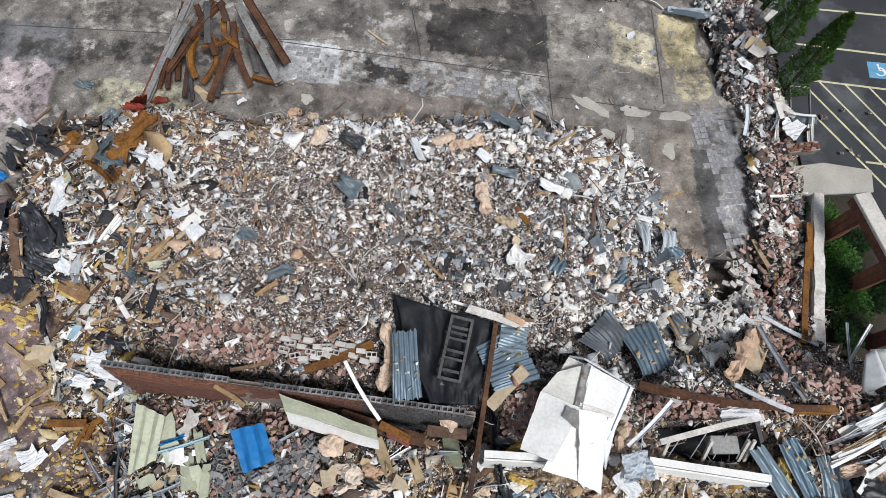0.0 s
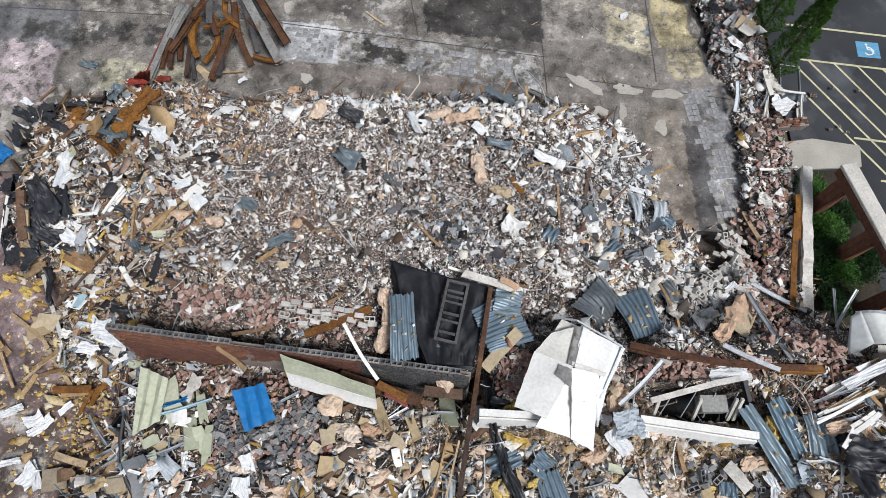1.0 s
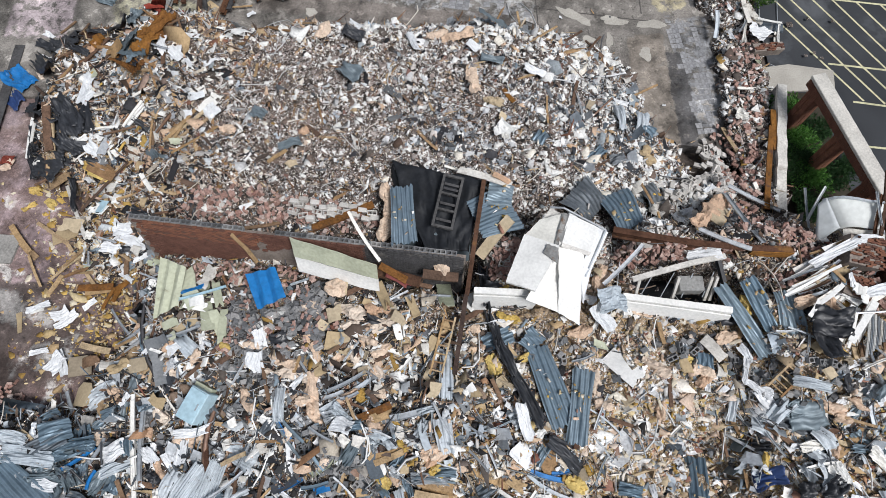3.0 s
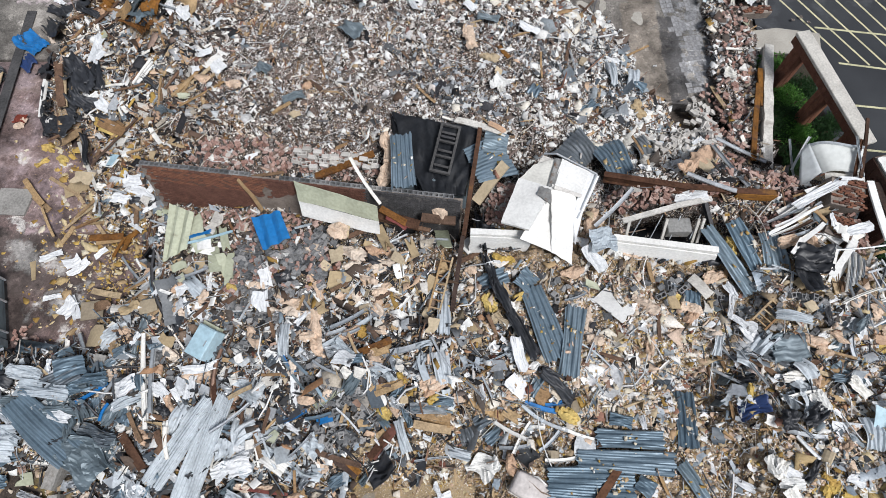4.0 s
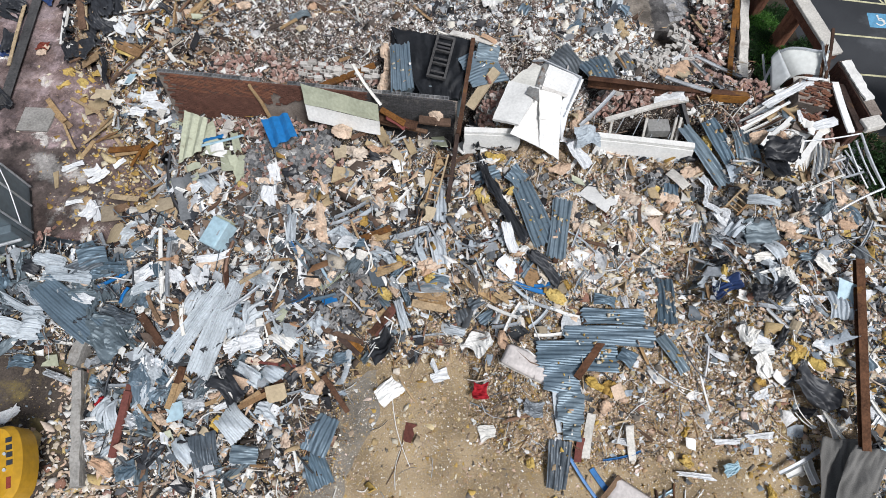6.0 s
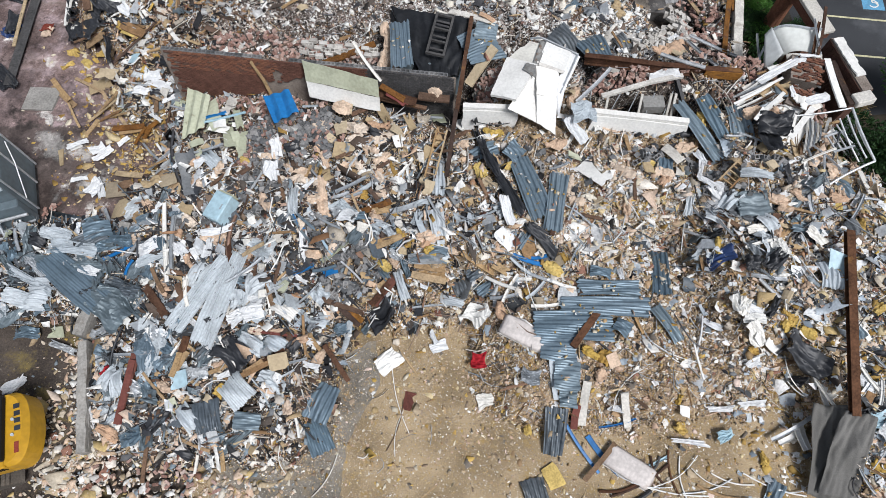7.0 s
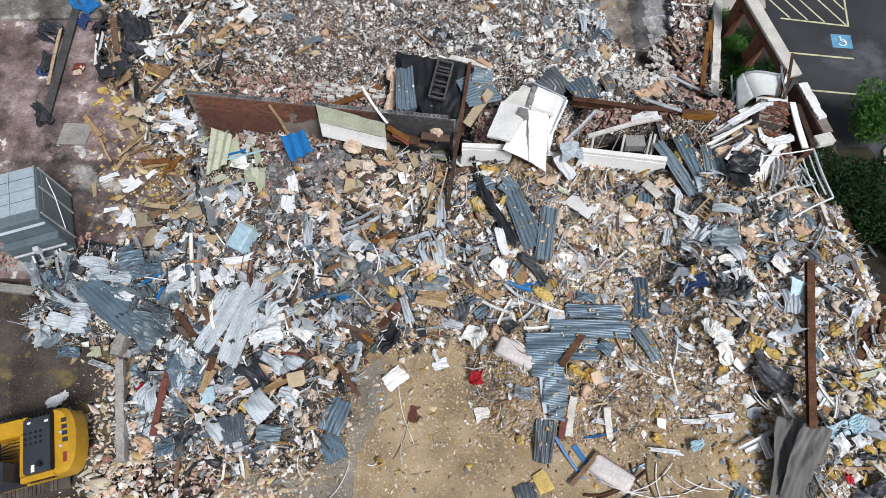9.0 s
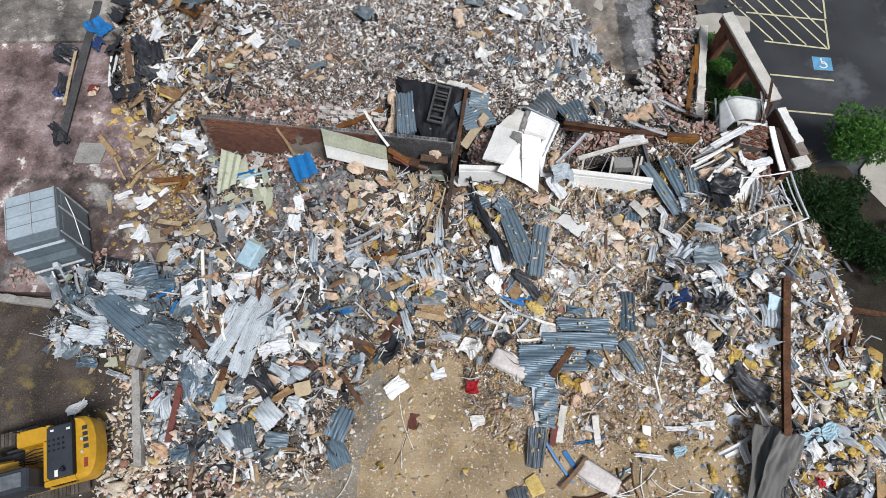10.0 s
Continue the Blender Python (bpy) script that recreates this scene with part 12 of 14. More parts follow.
crumpled("metal_scrap", (-4.48, -7.63, 0.79), (-4.83, -8.22, 1.02), 0.27, "galv", 0.22, 1440, 12, "crumpled galvanised sheet metal", "scrap metal", False, 0.012, 0.14, "crushed sheet metal")
batt((-9.80, -4.29, 0.99), (-8.46, -3.87, 0.97), 0.30, "batt", 1441)
batt((-6.09, -1.13, 2.09), (-5.06, -1.68, 2.12), 0.42, "batt", 1442)
batt((-4.21, -5.13, 1.69), (-3.73, -4.88, 1.99), 0.40, "batt", 1443)
batt((-7.25, -8.18, 0.97), (-6.69, -8.28, 0.99), 0.22, "batt", 1444)
batt((-6.36, -8.29, 1.01), (-5.83, -8.20, 0.97), 0.22, "batt", 1445)
batt((-4.57, -2.95, 2.02), (-4.09, -3.72, 2.09), 0.32, "batt", 1446)
batt((-0.09, -4.83, 2.42), (0.46, -4.60, 2.42), 0.39, "batt", 1447)
batt((-10.39, -1.49, 1.16), (-9.87, -1.33, 1.65), 0.29, "batt", 1448)
batt((-10.60, -2.97, 0.97), (-10.05, -3.48, 0.97), 0.38, "batt", 1449)
batt((-9.95, -0.57, 1.74), (-10.31, -0.90, 1.60), 0.34, "batt", 1450)
batt((-0.20, -5.15, 2.35), (0.13, -4.82, 2.40), 0.22, "batt", 1451)
batt((-1.55, -5.21, 1.86), (-1.23, -5.70, 1.55), 0.27, "batt", 1452)
batt((-10.78, -3.98, 1.00), (-10.60, -3.72, 0.97), 0.33, "batt", 1453)
batt((-1.21, -4.35, 2.07), (-0.91, -4.63, 2.20), 0.27, "foam", 1454)
batt((-2.42, -5.13, 2.02), (-2.22, -5.39, 1.72), 0.22, "foam", 1455)
batt((-2.01, -5.47, 1.60), (-1.57, -5.77, 1.41), 0.27, "foam", 1456)
batt((-0.09, -5.26, 2.33), (0.35, -5.43, 2.28), 0.31, "foam", 1457)
batt((-1.58, -3.48, 2.01), (-1.22, -3.76, 2.09), 0.23, "foam", 1458)
batt((-0.86, -5.09, 2.20), (-0.52, -4.93, 2.40), 0.18, "foam", 1459)
bar("pipe", [(-2.97, -3.25, 2.21), (-2.53, -3.76, 2.46), (-2.30, -4.31, 2.35), (-2.34, -4.91, 2.41), (-2.75, -5.30, 1.98)], round_profile(0.030, 6), "white", "curved thin white conduit on the scrap", "pipe", "loose pipes")
bar("pipe", [(-6.51, -2.72, 2.11), (-6.52, -3.51, 2.23), (-6.35, -3.91, 2.03), (-5.83, -4.22, 2.19), (-5.71, -3.54, 2.30), (-5.86, -2.84, 2.38)], round_profile(0.030, 6), "white", "looped thin white conduit on the scrap", "pipe", "loose pipes")
bar("pipe", [(-5.96, -4.77, 1.73), (-6.16, -5.32, 1.62), (-6.52, -5.81, 1.35)], round_profile(0.030, 6), "white", "bent thin white conduit on the scrap", "pipe", "loose pipes")
bar("pipe", [(-2.23, -7.37, 1.04), (-1.54, -7.22, 1.35), (-1.43, -6.81, 1.48), (-1.76, -6.61, 1.60)], round_profile(0.030, 6), "white", "bent thin white conduit on the scrap", "pipe", "loose pipes")
bar("pipe", [(-0.88, -5.65, 1.76), (-0.54, -5.51, 2.05), (0.13, -5.61, 2.30), (0.78, -5.70, 1.87)], round_profile(0.045, 6), "blue", "bent blue-grey pipe on the scrap", "pipe", "loose pipes")
crumpled("plastic_film", (6.16, 0.53, 3.30), (7.18, 0.63, 3.30), 0.8, "pale", 0.25, 1499, 14, "greyish film wrapped over the white wall end", "plastic film", False, 0.012, 0.2, "film scraps")

slab_board("board", (-10.11, 2.43, 2.01), (-8.96, 0.45, 1.99), 0.85, "green", 1601, 0.03, "large pale green wallboard leaning below the wall", "board", 0.08, "loose boards", 0.35)
slab_board("board", (-8.72, 2.18, 1.93), (-8.17, 0.46, 2.05), 0.40, "green", 1602, 0.03, "pale green wallboard scrap below the wall", "board", 0.08, "loose boards", 0.35)

corrugated((1.6, 3.78, 3.42), (3.23, 4.45, 3.25), 1.9, "blue", 0.08, 1701)
plank((-3.35, 2.26, 3.10), (-0.46, 1.41, 2.90), 0.42, "rust", 0.12, sag=0.02)
plank((-0.37, 1.77, 2.90), (0.99, 1.64, 2.80), 0.36, "char", 0.12, sag=0.02)
plank((-2.70, 1.94, 2.80), (-0.02, 1.32, 2.60), 0.16, "char", 0.12, sag=0.02)
plank((-4.23, 2.19, 3.00), (-2.56, 1.68, 2.70), 0.12, "galv", 0.12, sag=0.02)
batt((0.27, 2.60, 3.10), (0.40, 1.55, 2.70), 0.45, "batt", 1702)

# ---- heaps of bricks and blocks ----
heap("brick_heap", "brick", "heap of loose brown bricks behind the leaning wall", "bricks", SMALL_BRICKS + BRICKS[:1], [(-8.0, 5.0, 1.9, 0.8), (-5.4, 4.7, 1.9, 0.6), (-9.8, 5.2, 1.2, 0.6), (-3.3, 4.0, 1.4, 0.5)], 290, 21, group="brick heaps")
heap("brick_heap", "brick", "loose brown bricks fallen at the foot of the wall", "bricks", SMALL_BRICKS, [(-8.4, 2.3, 1.6, 0.5), (-6.2, 2.0, 1.8, 0.5), (-10.6, 2.4, 1.0, 0.5)], 170, 22, group="brick heaps")
heap("brick_heap", "brick", "loose pinkish bricks below the curved beam", "bricks", SMALL_BRICKS[:1] + BRICKS, [(8.7, 2.6, 1.5, 0.5), (10.6, 2.5, 1.3, 0.35), (2.9, 2.4, 0.8, 0.9)], 290, 23, lift=0.16, group="brick heaps")
heap("brick_heap", "brick", "brown bricks and rubble along the low outer wall", "bricks", SMALL_BRICKS + BRICKS, [(13.6, 6.0, 1.2, 1.9), (14.0, 8.6, 1.0, 1.8), (13.2, 3.9, 1.5, 0.8)], 230, 24, lift=0.12, group="brick heaps")
heap("brick_heap", "brick", "toppled brown bricks beside the planted bed", "bricks", SMALL_BRICKS + BRICKS[:1], [(15.2, 12.4, 0.9, 2.2), (15.6, 14.6, 0.8, 1.2), (14.9, 10.4, 0.7, 1.3)], 110, 25, group="brick heaps")
heap("brick_heap", "brick", "brown bricks strewn at the yard's corner", "bricks", SMALL_BRICKS[2:], [(-11.2, -13.8, 2.0, 1.2), (-9.6, -13.9, 2.0, 1.0)], 40, 26, group="brick heaps")
heap("brick_heap", "brick", "broken bricks beside the air handling unit", "bricks", SMALL_BRICKS, [(-17.2, -2.7, 0.7, 1.2), (-21.4, -3.2, 0.8, 0.6)], 80, 27, group="brick heaps")
heap("brick_heap", "brick", "brown bricks under the fallen brickwork", "bricks", SMALL_BRICKS, [(14.4, 2.8, 1.2, 0.9), (16.6, 1.0, 0.9, 1.0), (13.6, 1.2, 1.2, 0.6)], 180, 28, group="brick heaps")
heap("block_heap", "block", "heap of grey concrete blocks below the wall", "concrete blocks", GREY_BLOCKS, [(-6.6, 0.6, 1.5, 0.9), (-5.4, -0.4, 1.5, 0.9), (-7.6, 0.0, 0.7, 0.8), (-4.4, 0.9, 0.9, 0.7), (-7.2, -1.2, 1.0, 0.7)], 270, 31, group="block heaps")
heap("block_heap", "block", "grey hollow concrete blocks in the scrap", "concrete blocks", GREY_BLOCKS, [(-3.1, -5.6, 1.2, 1.3), (-4.3, -4.3, 1.1, 0.8), (-3.9, -6.4, 0.8, 0.6)], 130, 32, group="block heaps")
heap("block_heap", "block", "grey concrete blocks strewn on the far slab edge", "concrete blocks", GREY_BLOCKS, [(14.3, 19.2, 0.9, 1.6), (14.7, 21.8, 0.9, 1.3), (13.9, 17.6, 0.5, 0.8)], 40, 33, group="block heaps")
heap("block_heap", "block", "pale blocks and white lumps beside the open floor", "concrete blocks", PALE_BLOCKS, [(12.0, 6.6, 1.3, 0.8), (13.0, 8.0, 0.7, 1.4), (10.2, 6.0, 1.4, 0.5)], 120, 34, group="block heaps")
heap("block_heap", "block", "hollow pale blocks beside the white roof deck", "concrete blocks", PALE_BLOCKS[:1], [(8.2, 2.9, 0.9, 0.4), (2.7, 2.6, 0.5, 0.7), (9.6, 2.6, 0.8, 0.3)], 26, 35, group="block heaps")
heap("block_heap", "block", "grey blocks strewn by the pale blue cabinet", "concrete blocks", GREY_BLOCKS, [(-7.0, -2.6, 1.4, 1.0), (-9.8, -3.6, 1.3, 0.8)], 60, 36, group="block heaps")
heap("block_heap", "block", "dark blocks strewn along the front rubble", "concrete blocks", GREY_BLOCKS, [(9.8, -1.3, 2.2, 0.6), (13.2, -2.4, 2.0, 1.0), (4.5, -1.0, 1.5, 0.6)], 90, 37, group="block heaps")


def fallen_row():
    """A stretch of pale block wall that fell flat and broke into crooked rows."""
    ob = empty("fallen_block_wall", pose(-5.6, 5.0, 0, 0, 0, -8), "fallen crooked rows of pale painted blocks", "block wall")
    rnd = random.Random(17)
    me = brick_meshes("block", m_paleblock, 0.38, 0.19, 0.18, 6) + [PALE_BLOCKS[0]]
    for row in range(3):
        for i in range(9 if row < 2 else 5):
            x = 0.4 * i + 0.2 * (row % 2) + rnd.uniform(-0.04, 0.04)
            y = -0.24 * row + 0.14 * math.sin(1.4 * i + row) + rnd.uniform(-0.03, 0.03)
            w = ob.matrix_world @ Vector((x, y, 0))
            p = new("block", rnd.choice(me))
            p.parent = ob
            p.matrix_local = pose(x, y, H(w.x, w.y) + 0.26 + rnd.uniform(0, 0.06), rnd.gauss(0, 9), rnd.gauss(0, 7), rnd.gauss(0, 9))


fallen_row()


# ---- single objects ----
def cabinet(x, y, turn):
    z = H(x, y) + 0.25
    ob = empty("cabinet", pose(x, y, z, 8, -6, turn), "pale blue enamelled metal cabinet lying on its side", "cabinet")
    part("body", block(-0.4, -0.62, 0.0, 0.4, 0.62, 0.75, 0.03), m_skyblue, ob)
    part("door", block(-0.37, -0.58, 0.75, 0.37, 0.58, 0.79, 0.015), m_skyblue, ob)
    part("handle", block(0.24, -0.1, 0.79, 0.28, 0.14, 0.83), m_galv, ob, "galvanised handle")
    part("backing", block(-0.55, 0.3, -0.05, 0.2, 0.75, 0.35), m_green, ob, "pale green torn backing")


cabinet(-8.79, -2.89, -28)


def tub(x, y, turn, length):
    """A long pale moulded hood with rounded ends."""
    z = H(x, y) + 0.12
    ob = empty("moulded_panel", pose(x, y, z, 5, 3, turn), "long pale moulded panel with rounded ends and dirty edges", "moulded panel", "moulded panels")

    def at(u, v):
        a, b = 2 * u - 1, 2 * v - 1
        k = (1 - abs(a) ** 5) ** 0.5
        return Vector((a * length / 2, b * 0.45 * (0.85 + 0.15 * k), 0.16 * (1 - abs(b) ** 5) ** 0.5 * k))
    part("shell", grid_sheet(at, 16, 10, 0.03), m_tub, ob, smooth=True)
    part("rim", sweep(box_profile(0.05, 0.04), [(-length / 2, -0.45, 0), (length / 2, -0.45, 0)]), m_plaster, ob, "dirty white rim")


tub(3.85, -8.47, -27, 2.0)
tub(7.66, -13.46, -33, 2.0)


def ladder(a, b, w, rungs, mat, label):
    a, b = Vector(a), Vector(b)
    d = b - a
    ob = empty("ladder", pose(a.x, a.y, a.z), label, "ladder", "ladders")
    side = Vector((d.y, -d.x, 0)).normalized() * w / 2
    part("rail", sweep(box_profile(0.07, 0.09), [side, d + side]), mat, ob)
    part("rail", sweep(box_profile(0.07, 0.09), [-side, d - side]), mat, ob)
    for i in range(rungs):
        c = d * ((i + 0.6) / (rungs + 0.2))
        part("rung", sweep(box_profile(0.05, 0.05), [c - side, c + side]), mat, ob)


ladder((0.66, 0.14, 2.75), (0.10, -2.04, 2.40), 0.42, 7, m_wood, "splintered tan timber frame with rungs")
ladder((16.44, -1.31, 3.50), (17.31, -1.09, 3.60), 0.75, 4, m_galv, "galvanised ladder frame among bent pipes")
ladder((12.99, -2.01, 3.23), (12.19, -2.74, 2.87), 0.55, 5, m_wood, "short tan timber ladder frame on rubble")


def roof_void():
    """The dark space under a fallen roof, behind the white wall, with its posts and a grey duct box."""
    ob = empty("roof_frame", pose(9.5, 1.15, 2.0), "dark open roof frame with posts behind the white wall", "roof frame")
    # black sheet added for the deep shade of the hollow
    part("void_floor", block(-1.7, -0.35, -0.75, 2.0, 0.8, -0.7), m_black, ob, "black sheet standing in for the shade inside the frame")
    for x in (-1.75, -0.3, 0.95, 1.15):
        part("post", sweep(box_profile(0.1, 0.1), [(x, -0.35, 0.4), (x + 0.04, 0.25, 1.35)]), m_plaster, ob, "dirty white post")
    part("lintel", sweep(box_profile(0.2, 0.12), [(-2.0, 0.2, 1.3), (0.2, 0.75, 1.55), (1.5, 1.0, 1.6)]), m_plaster, ob, "dirty white lintel")
    part("duct_box", block(-0.15, -0.15, 0.5, 0.8, 0.45, 1.0, 0.03), m_greysteel, ob, "grey painted duct box")
    for k in range(4):
        part("rod", sweep(round_profile(0.02, 6), [(-1.6 + 0.8 * k, -0.3, 0.6), (-1.1 + 0.75 * k, 0.5, 1.1 + 0.1 * (k % 2))]), m_galv, ob, "galvanised rod")


roof_void()

heap("brick_heap", "brick", "brown bricks mixed into the grey block heap", "bricks", SMALL_BRICKS, [(-6.4, 1.1, 1.8, 0.6), (-5.0, -0.2, 1.6, 1.0), (-7.4, -0.6, 1.0, 1.0)], 130, 41, lift=0.14, group="brick heaps")
heap("brick_heap", "brick", "dusty brown bricks heaped at the far slab edge", "bricks", SMALL_BRICKS, [(14.6, 19.2, 1.1, 1.8), (15.2, 21.8, 1.0, 1.5), (15.4, 17.4, 0.7, 1.2)], 120, 42, lift=0.1, group="brick heaps")


def wheeled_frame(x, y, turn):
    """A light metal frame lying on the asphalt, with a dark shelf at one end."""
    ob = empty("wheeled_rack", pose(x, y, -0.6, 0, 0, turn), "light grey metal rack lying on the parking lot", "rack")
    for a, b in (((0, 0), (0, 1.7)), ((0.95, 0), (0.95, 1.7)), ((0, 1.7), (0.95, 1.7)), ((0, 0), (0.95, 0))):
        part("rail", sweep(round_profile(0.022), [(*a, 0.05), (*b, 0.09)]), m_galv, ob)
    part("shelf", block(-0.1, -0.45, 0.02, 1.2, 0.0, 0.16, 0.03), m_corrdark, ob, "dark dented shelf")


wheeled_frame(17.25, 16.95, -10)


# ---- loose debris, far too much to count ----
def soft(x, y, cx, cy, rx, ry):
    return np.exp(-((x - cx) / rx) ** 2 - ((y - cy) / ry) ** 2)


def turns(rng, n, tip):
    """n turning matrices: any heading, tipped by up to about tip radians."""
    a, b, c = rng.uniform(0, 2 * np.pi, n), rng.normal(0, tip, n), rng.normal(0, tip, n)
    m = np.zeros((n, 3, 3))
    ca, sa, cb, sb, cc, sc = np.cos(a), np.sin(a), np.cos(b), np.sin(b), np.cos(c), np.sin(c)
    m[:, 0, 0], m[:, 0, 1], m[:, 0, 2] = ca * cb, ca * sb * sc - sa * cc, ca * sb * cc + sa * sc
    m[:, 1, 0], m[:, 1, 1], m[:, 1, 2] = sa * cb, sa * sb * sc + ca * cc, sa * sb * cc - ca * sc
    m[:, 2, 0], m[:, 2, 1], m[:, 2, 2] = -sb, cb * sc, cb * cc
    return m


def spots(rng, n, weight, box=(-23, -16.5, 22, 26)):
    """n places drawn by a weight, which is at most about 1."""
    out = []
    have = 0
    while have < n:
        x, y = rng.uniform(box[0], box[2], 4 * n), rng.uniform(box[1], box[3], 4 * n)
        ok = rng.uniform(0, 1, 4 * n) < weight(x, y)
        out.append(np.stack([x[ok], y[ok]], 1))
        have += int(ok.sum())
    at = np.concatenate(out)[:n]
    off = covered(at[:, 0], at[:, 1])
    thin = rng.uniform(0, 1, len(at)) < 0.7
    for x, y, rx, ry in HEAPS:
        off |= thin & (((at[:, 0] - x) / rx) ** 2 + ((at[:, 1] - y) / ry) ** 2 < 0.85)
    return at[~off]


BOX_V = np.array([(x, y, z) for z in (-0.5, 0.5) for x, y in ((-0.5, -0.5), (0.5, -0.5), (0.5, 0.5), (-0.5, 0.5))])
BOX_F = np.array([(4, 5, 6, 7), (0, 1, 5, 4), (1, 2, 6, 5), (2, 3, 7, 6), (3, 0, 4, 7)])
gold = (1 + 5 ** 0.5) / 2
ICO_V = np.array([(-1, gold, 0), (1, gold, 0), (-1, -gold, 0), (1, -gold, 0), (0, -1, gold), (0, 1, gold), (0, -1, -gold), (0, 1, -gold), (gold, 0, -1), (gold, 0, 1), (-gold, 0, -1), (-gold, 0, 1)]) / 3.8
ICO_F = np.array([(0, 11, 5), (0, 5, 1), (0, 1, 7), (0, 7, 10), (0, 10, 11), (1, 5, 9), (5, 11, 4), (11, 10, 2), (10, 7, 6), (7, 1, 8), (3, 9, 4), (3, 4, 2), (3, 2, 6), (3, 6, 8), (3, 8, 9), (4, 9, 5), (2, 4, 11), (6, 2, 10), (8, 6, 7), (9, 8, 1)])
FLAT_V = np.array([(i / 3 - 0.5, j / 2 - 0.5, 0.0) for i in range(4) for j in range(3)])
FLAT_F = np.array([(i * 3 + j, (i + 1) * 3 + j, (i + 1) * 3 + j + 1, i * 3 + j + 1) for i in range(3) for j in range(2)])
SHARD_V = np.array([(-0.5, -0.4, -0.4), (0.4, -0.5, -0.3), (0.5, 0.35, -0.4), (-0.35, 0.5, -0.3), (0.05, -0.05, 0.5)])
SHARD_F = np.array([(0, 1, 4), (1, 2, 4), (2, 3, 4), (3, 0, 4)])
SLIVER_V = np.array([(-0.5, -0.3, -0.3), (-0.5, 0.3, -0.3), (-0.45, 0.0, 0.5), (0.5, -0.3, -0.3), (0.5, 0.3, -0.3), (0.4, 0.0, 0.5)])
SLIVER_F = np.array([(0, 3, 5), (0, 5, 2), (2, 5, 4), (2, 4, 1)])
TORN_V = np.array([(0.0, 0.0, 0.5)] + [(0.5 * math.cos(k * math.pi / 2.5), 0.5 * math.sin(k * math.pi / 2.5), z) for z in (0.5, -0.5) for k in range(5)])
TORN_F = np.array([(0, 1 + k, 1 + (k + 1) % 5) for k in range(5)] + [q for k in range(5) for q in ((1 + k, 6 + k, 1 + (k + 1) % 5), (1 + (k + 1) % 5, 6 + k, 6 + (k + 1) % 5))])
WIRE_V = np.array([(i / 5 - 0.5, a, b) for i in range(6) for a, b in ((-0.5, 0), (0.5, 0), (0, 0.8))])
WIRE_F = np.array([(i * 3 + j, i * 3 + (j + 1) % 3, (i + 1) * 3 + (j + 1) % 3, (i + 1) * 3 + j) for i in range(5) for j in range(3)])


def strewn(name, label, mat, weight, n, form, size, seed, tip=0.25, lift=0.0, category="debris", box=(-23, -16.5, 22, 26), spread=0.45, jag=0.22, curl=1.0, places=None):
    """n pieces of one kind strewn by weight, as one mesh. size: length, width, height."""
    rng = np.random.default_rng(seed)
    tv, tf = {"chip": (BOX_V, BOX_F), "lump": (ICO_V, ICO_F), "flat": (FLAT_V, FLAT_F), "wire": (WIRE_V, WIRE_F), "shard": (SHARD_V, SHARD_F), "sliver": (SLIVER_V, SLIVER_F), "torn": (TORN_V, TORN_F)}[form]
    at = spots(rng, n, weight, box) if places is None else places[:, :2]
    n = len(at)
    k = len(tv)
    s = np.array(size)[None, :] * np.exp(rng.normal(0, spread, (n, 1))) * np.exp(rng.normal(0, 0.25, (n, 3)))
    v = np.repeat(tv[None], n, 0) + rng.normal(0, jag, (n, k, 3)) * (0.5 if form != "wire" else 0.0)
    if form == "chip":
        v = np.repeat(tv[None], n, 0) + rng.uniform(-jag, jag, (n, k, 3))
    if form == "torn":
        # a broken plate: an uneven outline, the same above and below, and a bend
        edge = rng.uniform(0.5, 1.45, (n, 5, 1))
        v = np.repeat(tv[None], n, 0)
        v[:, 1:6, :2] *= edge
        v[:, 6:, :2] *= edge
        v[:, :, 2] += (rng.normal(0, 0.9, (n, 1)) * v[:, :, 0] ** 2 + rng.normal(0, 0.5, (n, 1)) * v[:, :, 0] * v[:, :, 1]) * s[:, :1] / s[:, 2:]
    v = v * s[:, None, :]
    if form == "flat":
        v[:, :, 2] = rng.normal(0, 0.16, (n, k)) * s[:, None, 1] + 0.03
        bend = rng.normal(0, 0.5, n)[:, None] * (tv[None, :, 0] ** 2) * s[:, None, 0]
        v[:, :, 2] += bend
    if form == "wire":
        ph, am = rng.uniform(0, 6.3, (n, 1)), rng.normal(0, 0.14 * curl, (n, 1))
        along = tv[None, :, 0]
        v[:, :, 1] += am * s[:, :1] * np.sin(4.2 * along + ph) + rng.normal(0, 0.35 * curl, (n, 1)) * s[:, :1] * along ** 2
        v[:, :, 2] += np.abs(rng.normal(0, 0.08, (n, 1))) * s[:, :1] * np.cos(3 * along)
    v = np.einsum("nij,nkj->nki", turns(rng, n, tip), v)
    z = (top_of(at[:, 0], at[:, 1]) if places is None else places[:, 2]) + lift + s[:, 2] * 0.28
    v += np.concatenate([at, z[:, None]], 1)[:, None, :]
    f = (tf[None] + (np.arange(n) * k)[:, None, None]).reshape(-1, tf.shape[1])
    me = bpy.data.meshes.new(name)
    me.vertices.add(n * k)
    me.vertices.foreach_set("co", v.reshape(-1).astype(np.float32))
    c = tf.shape[1]
    me.loops.add(f.size)
    me.loops.foreach_set("vertex_index", f.reshape(-1).astype(np.int32))
    me.polygons.add(len(f))
    me.polygons.foreach_set("loop_start", (np.arange(len(f)) * c).astype(np.int32))
    me.update(calc_edges=True)
    me.validate()
    me.materials.append(mat)
    tagged(new(name, me), label, category, kind="stuff")


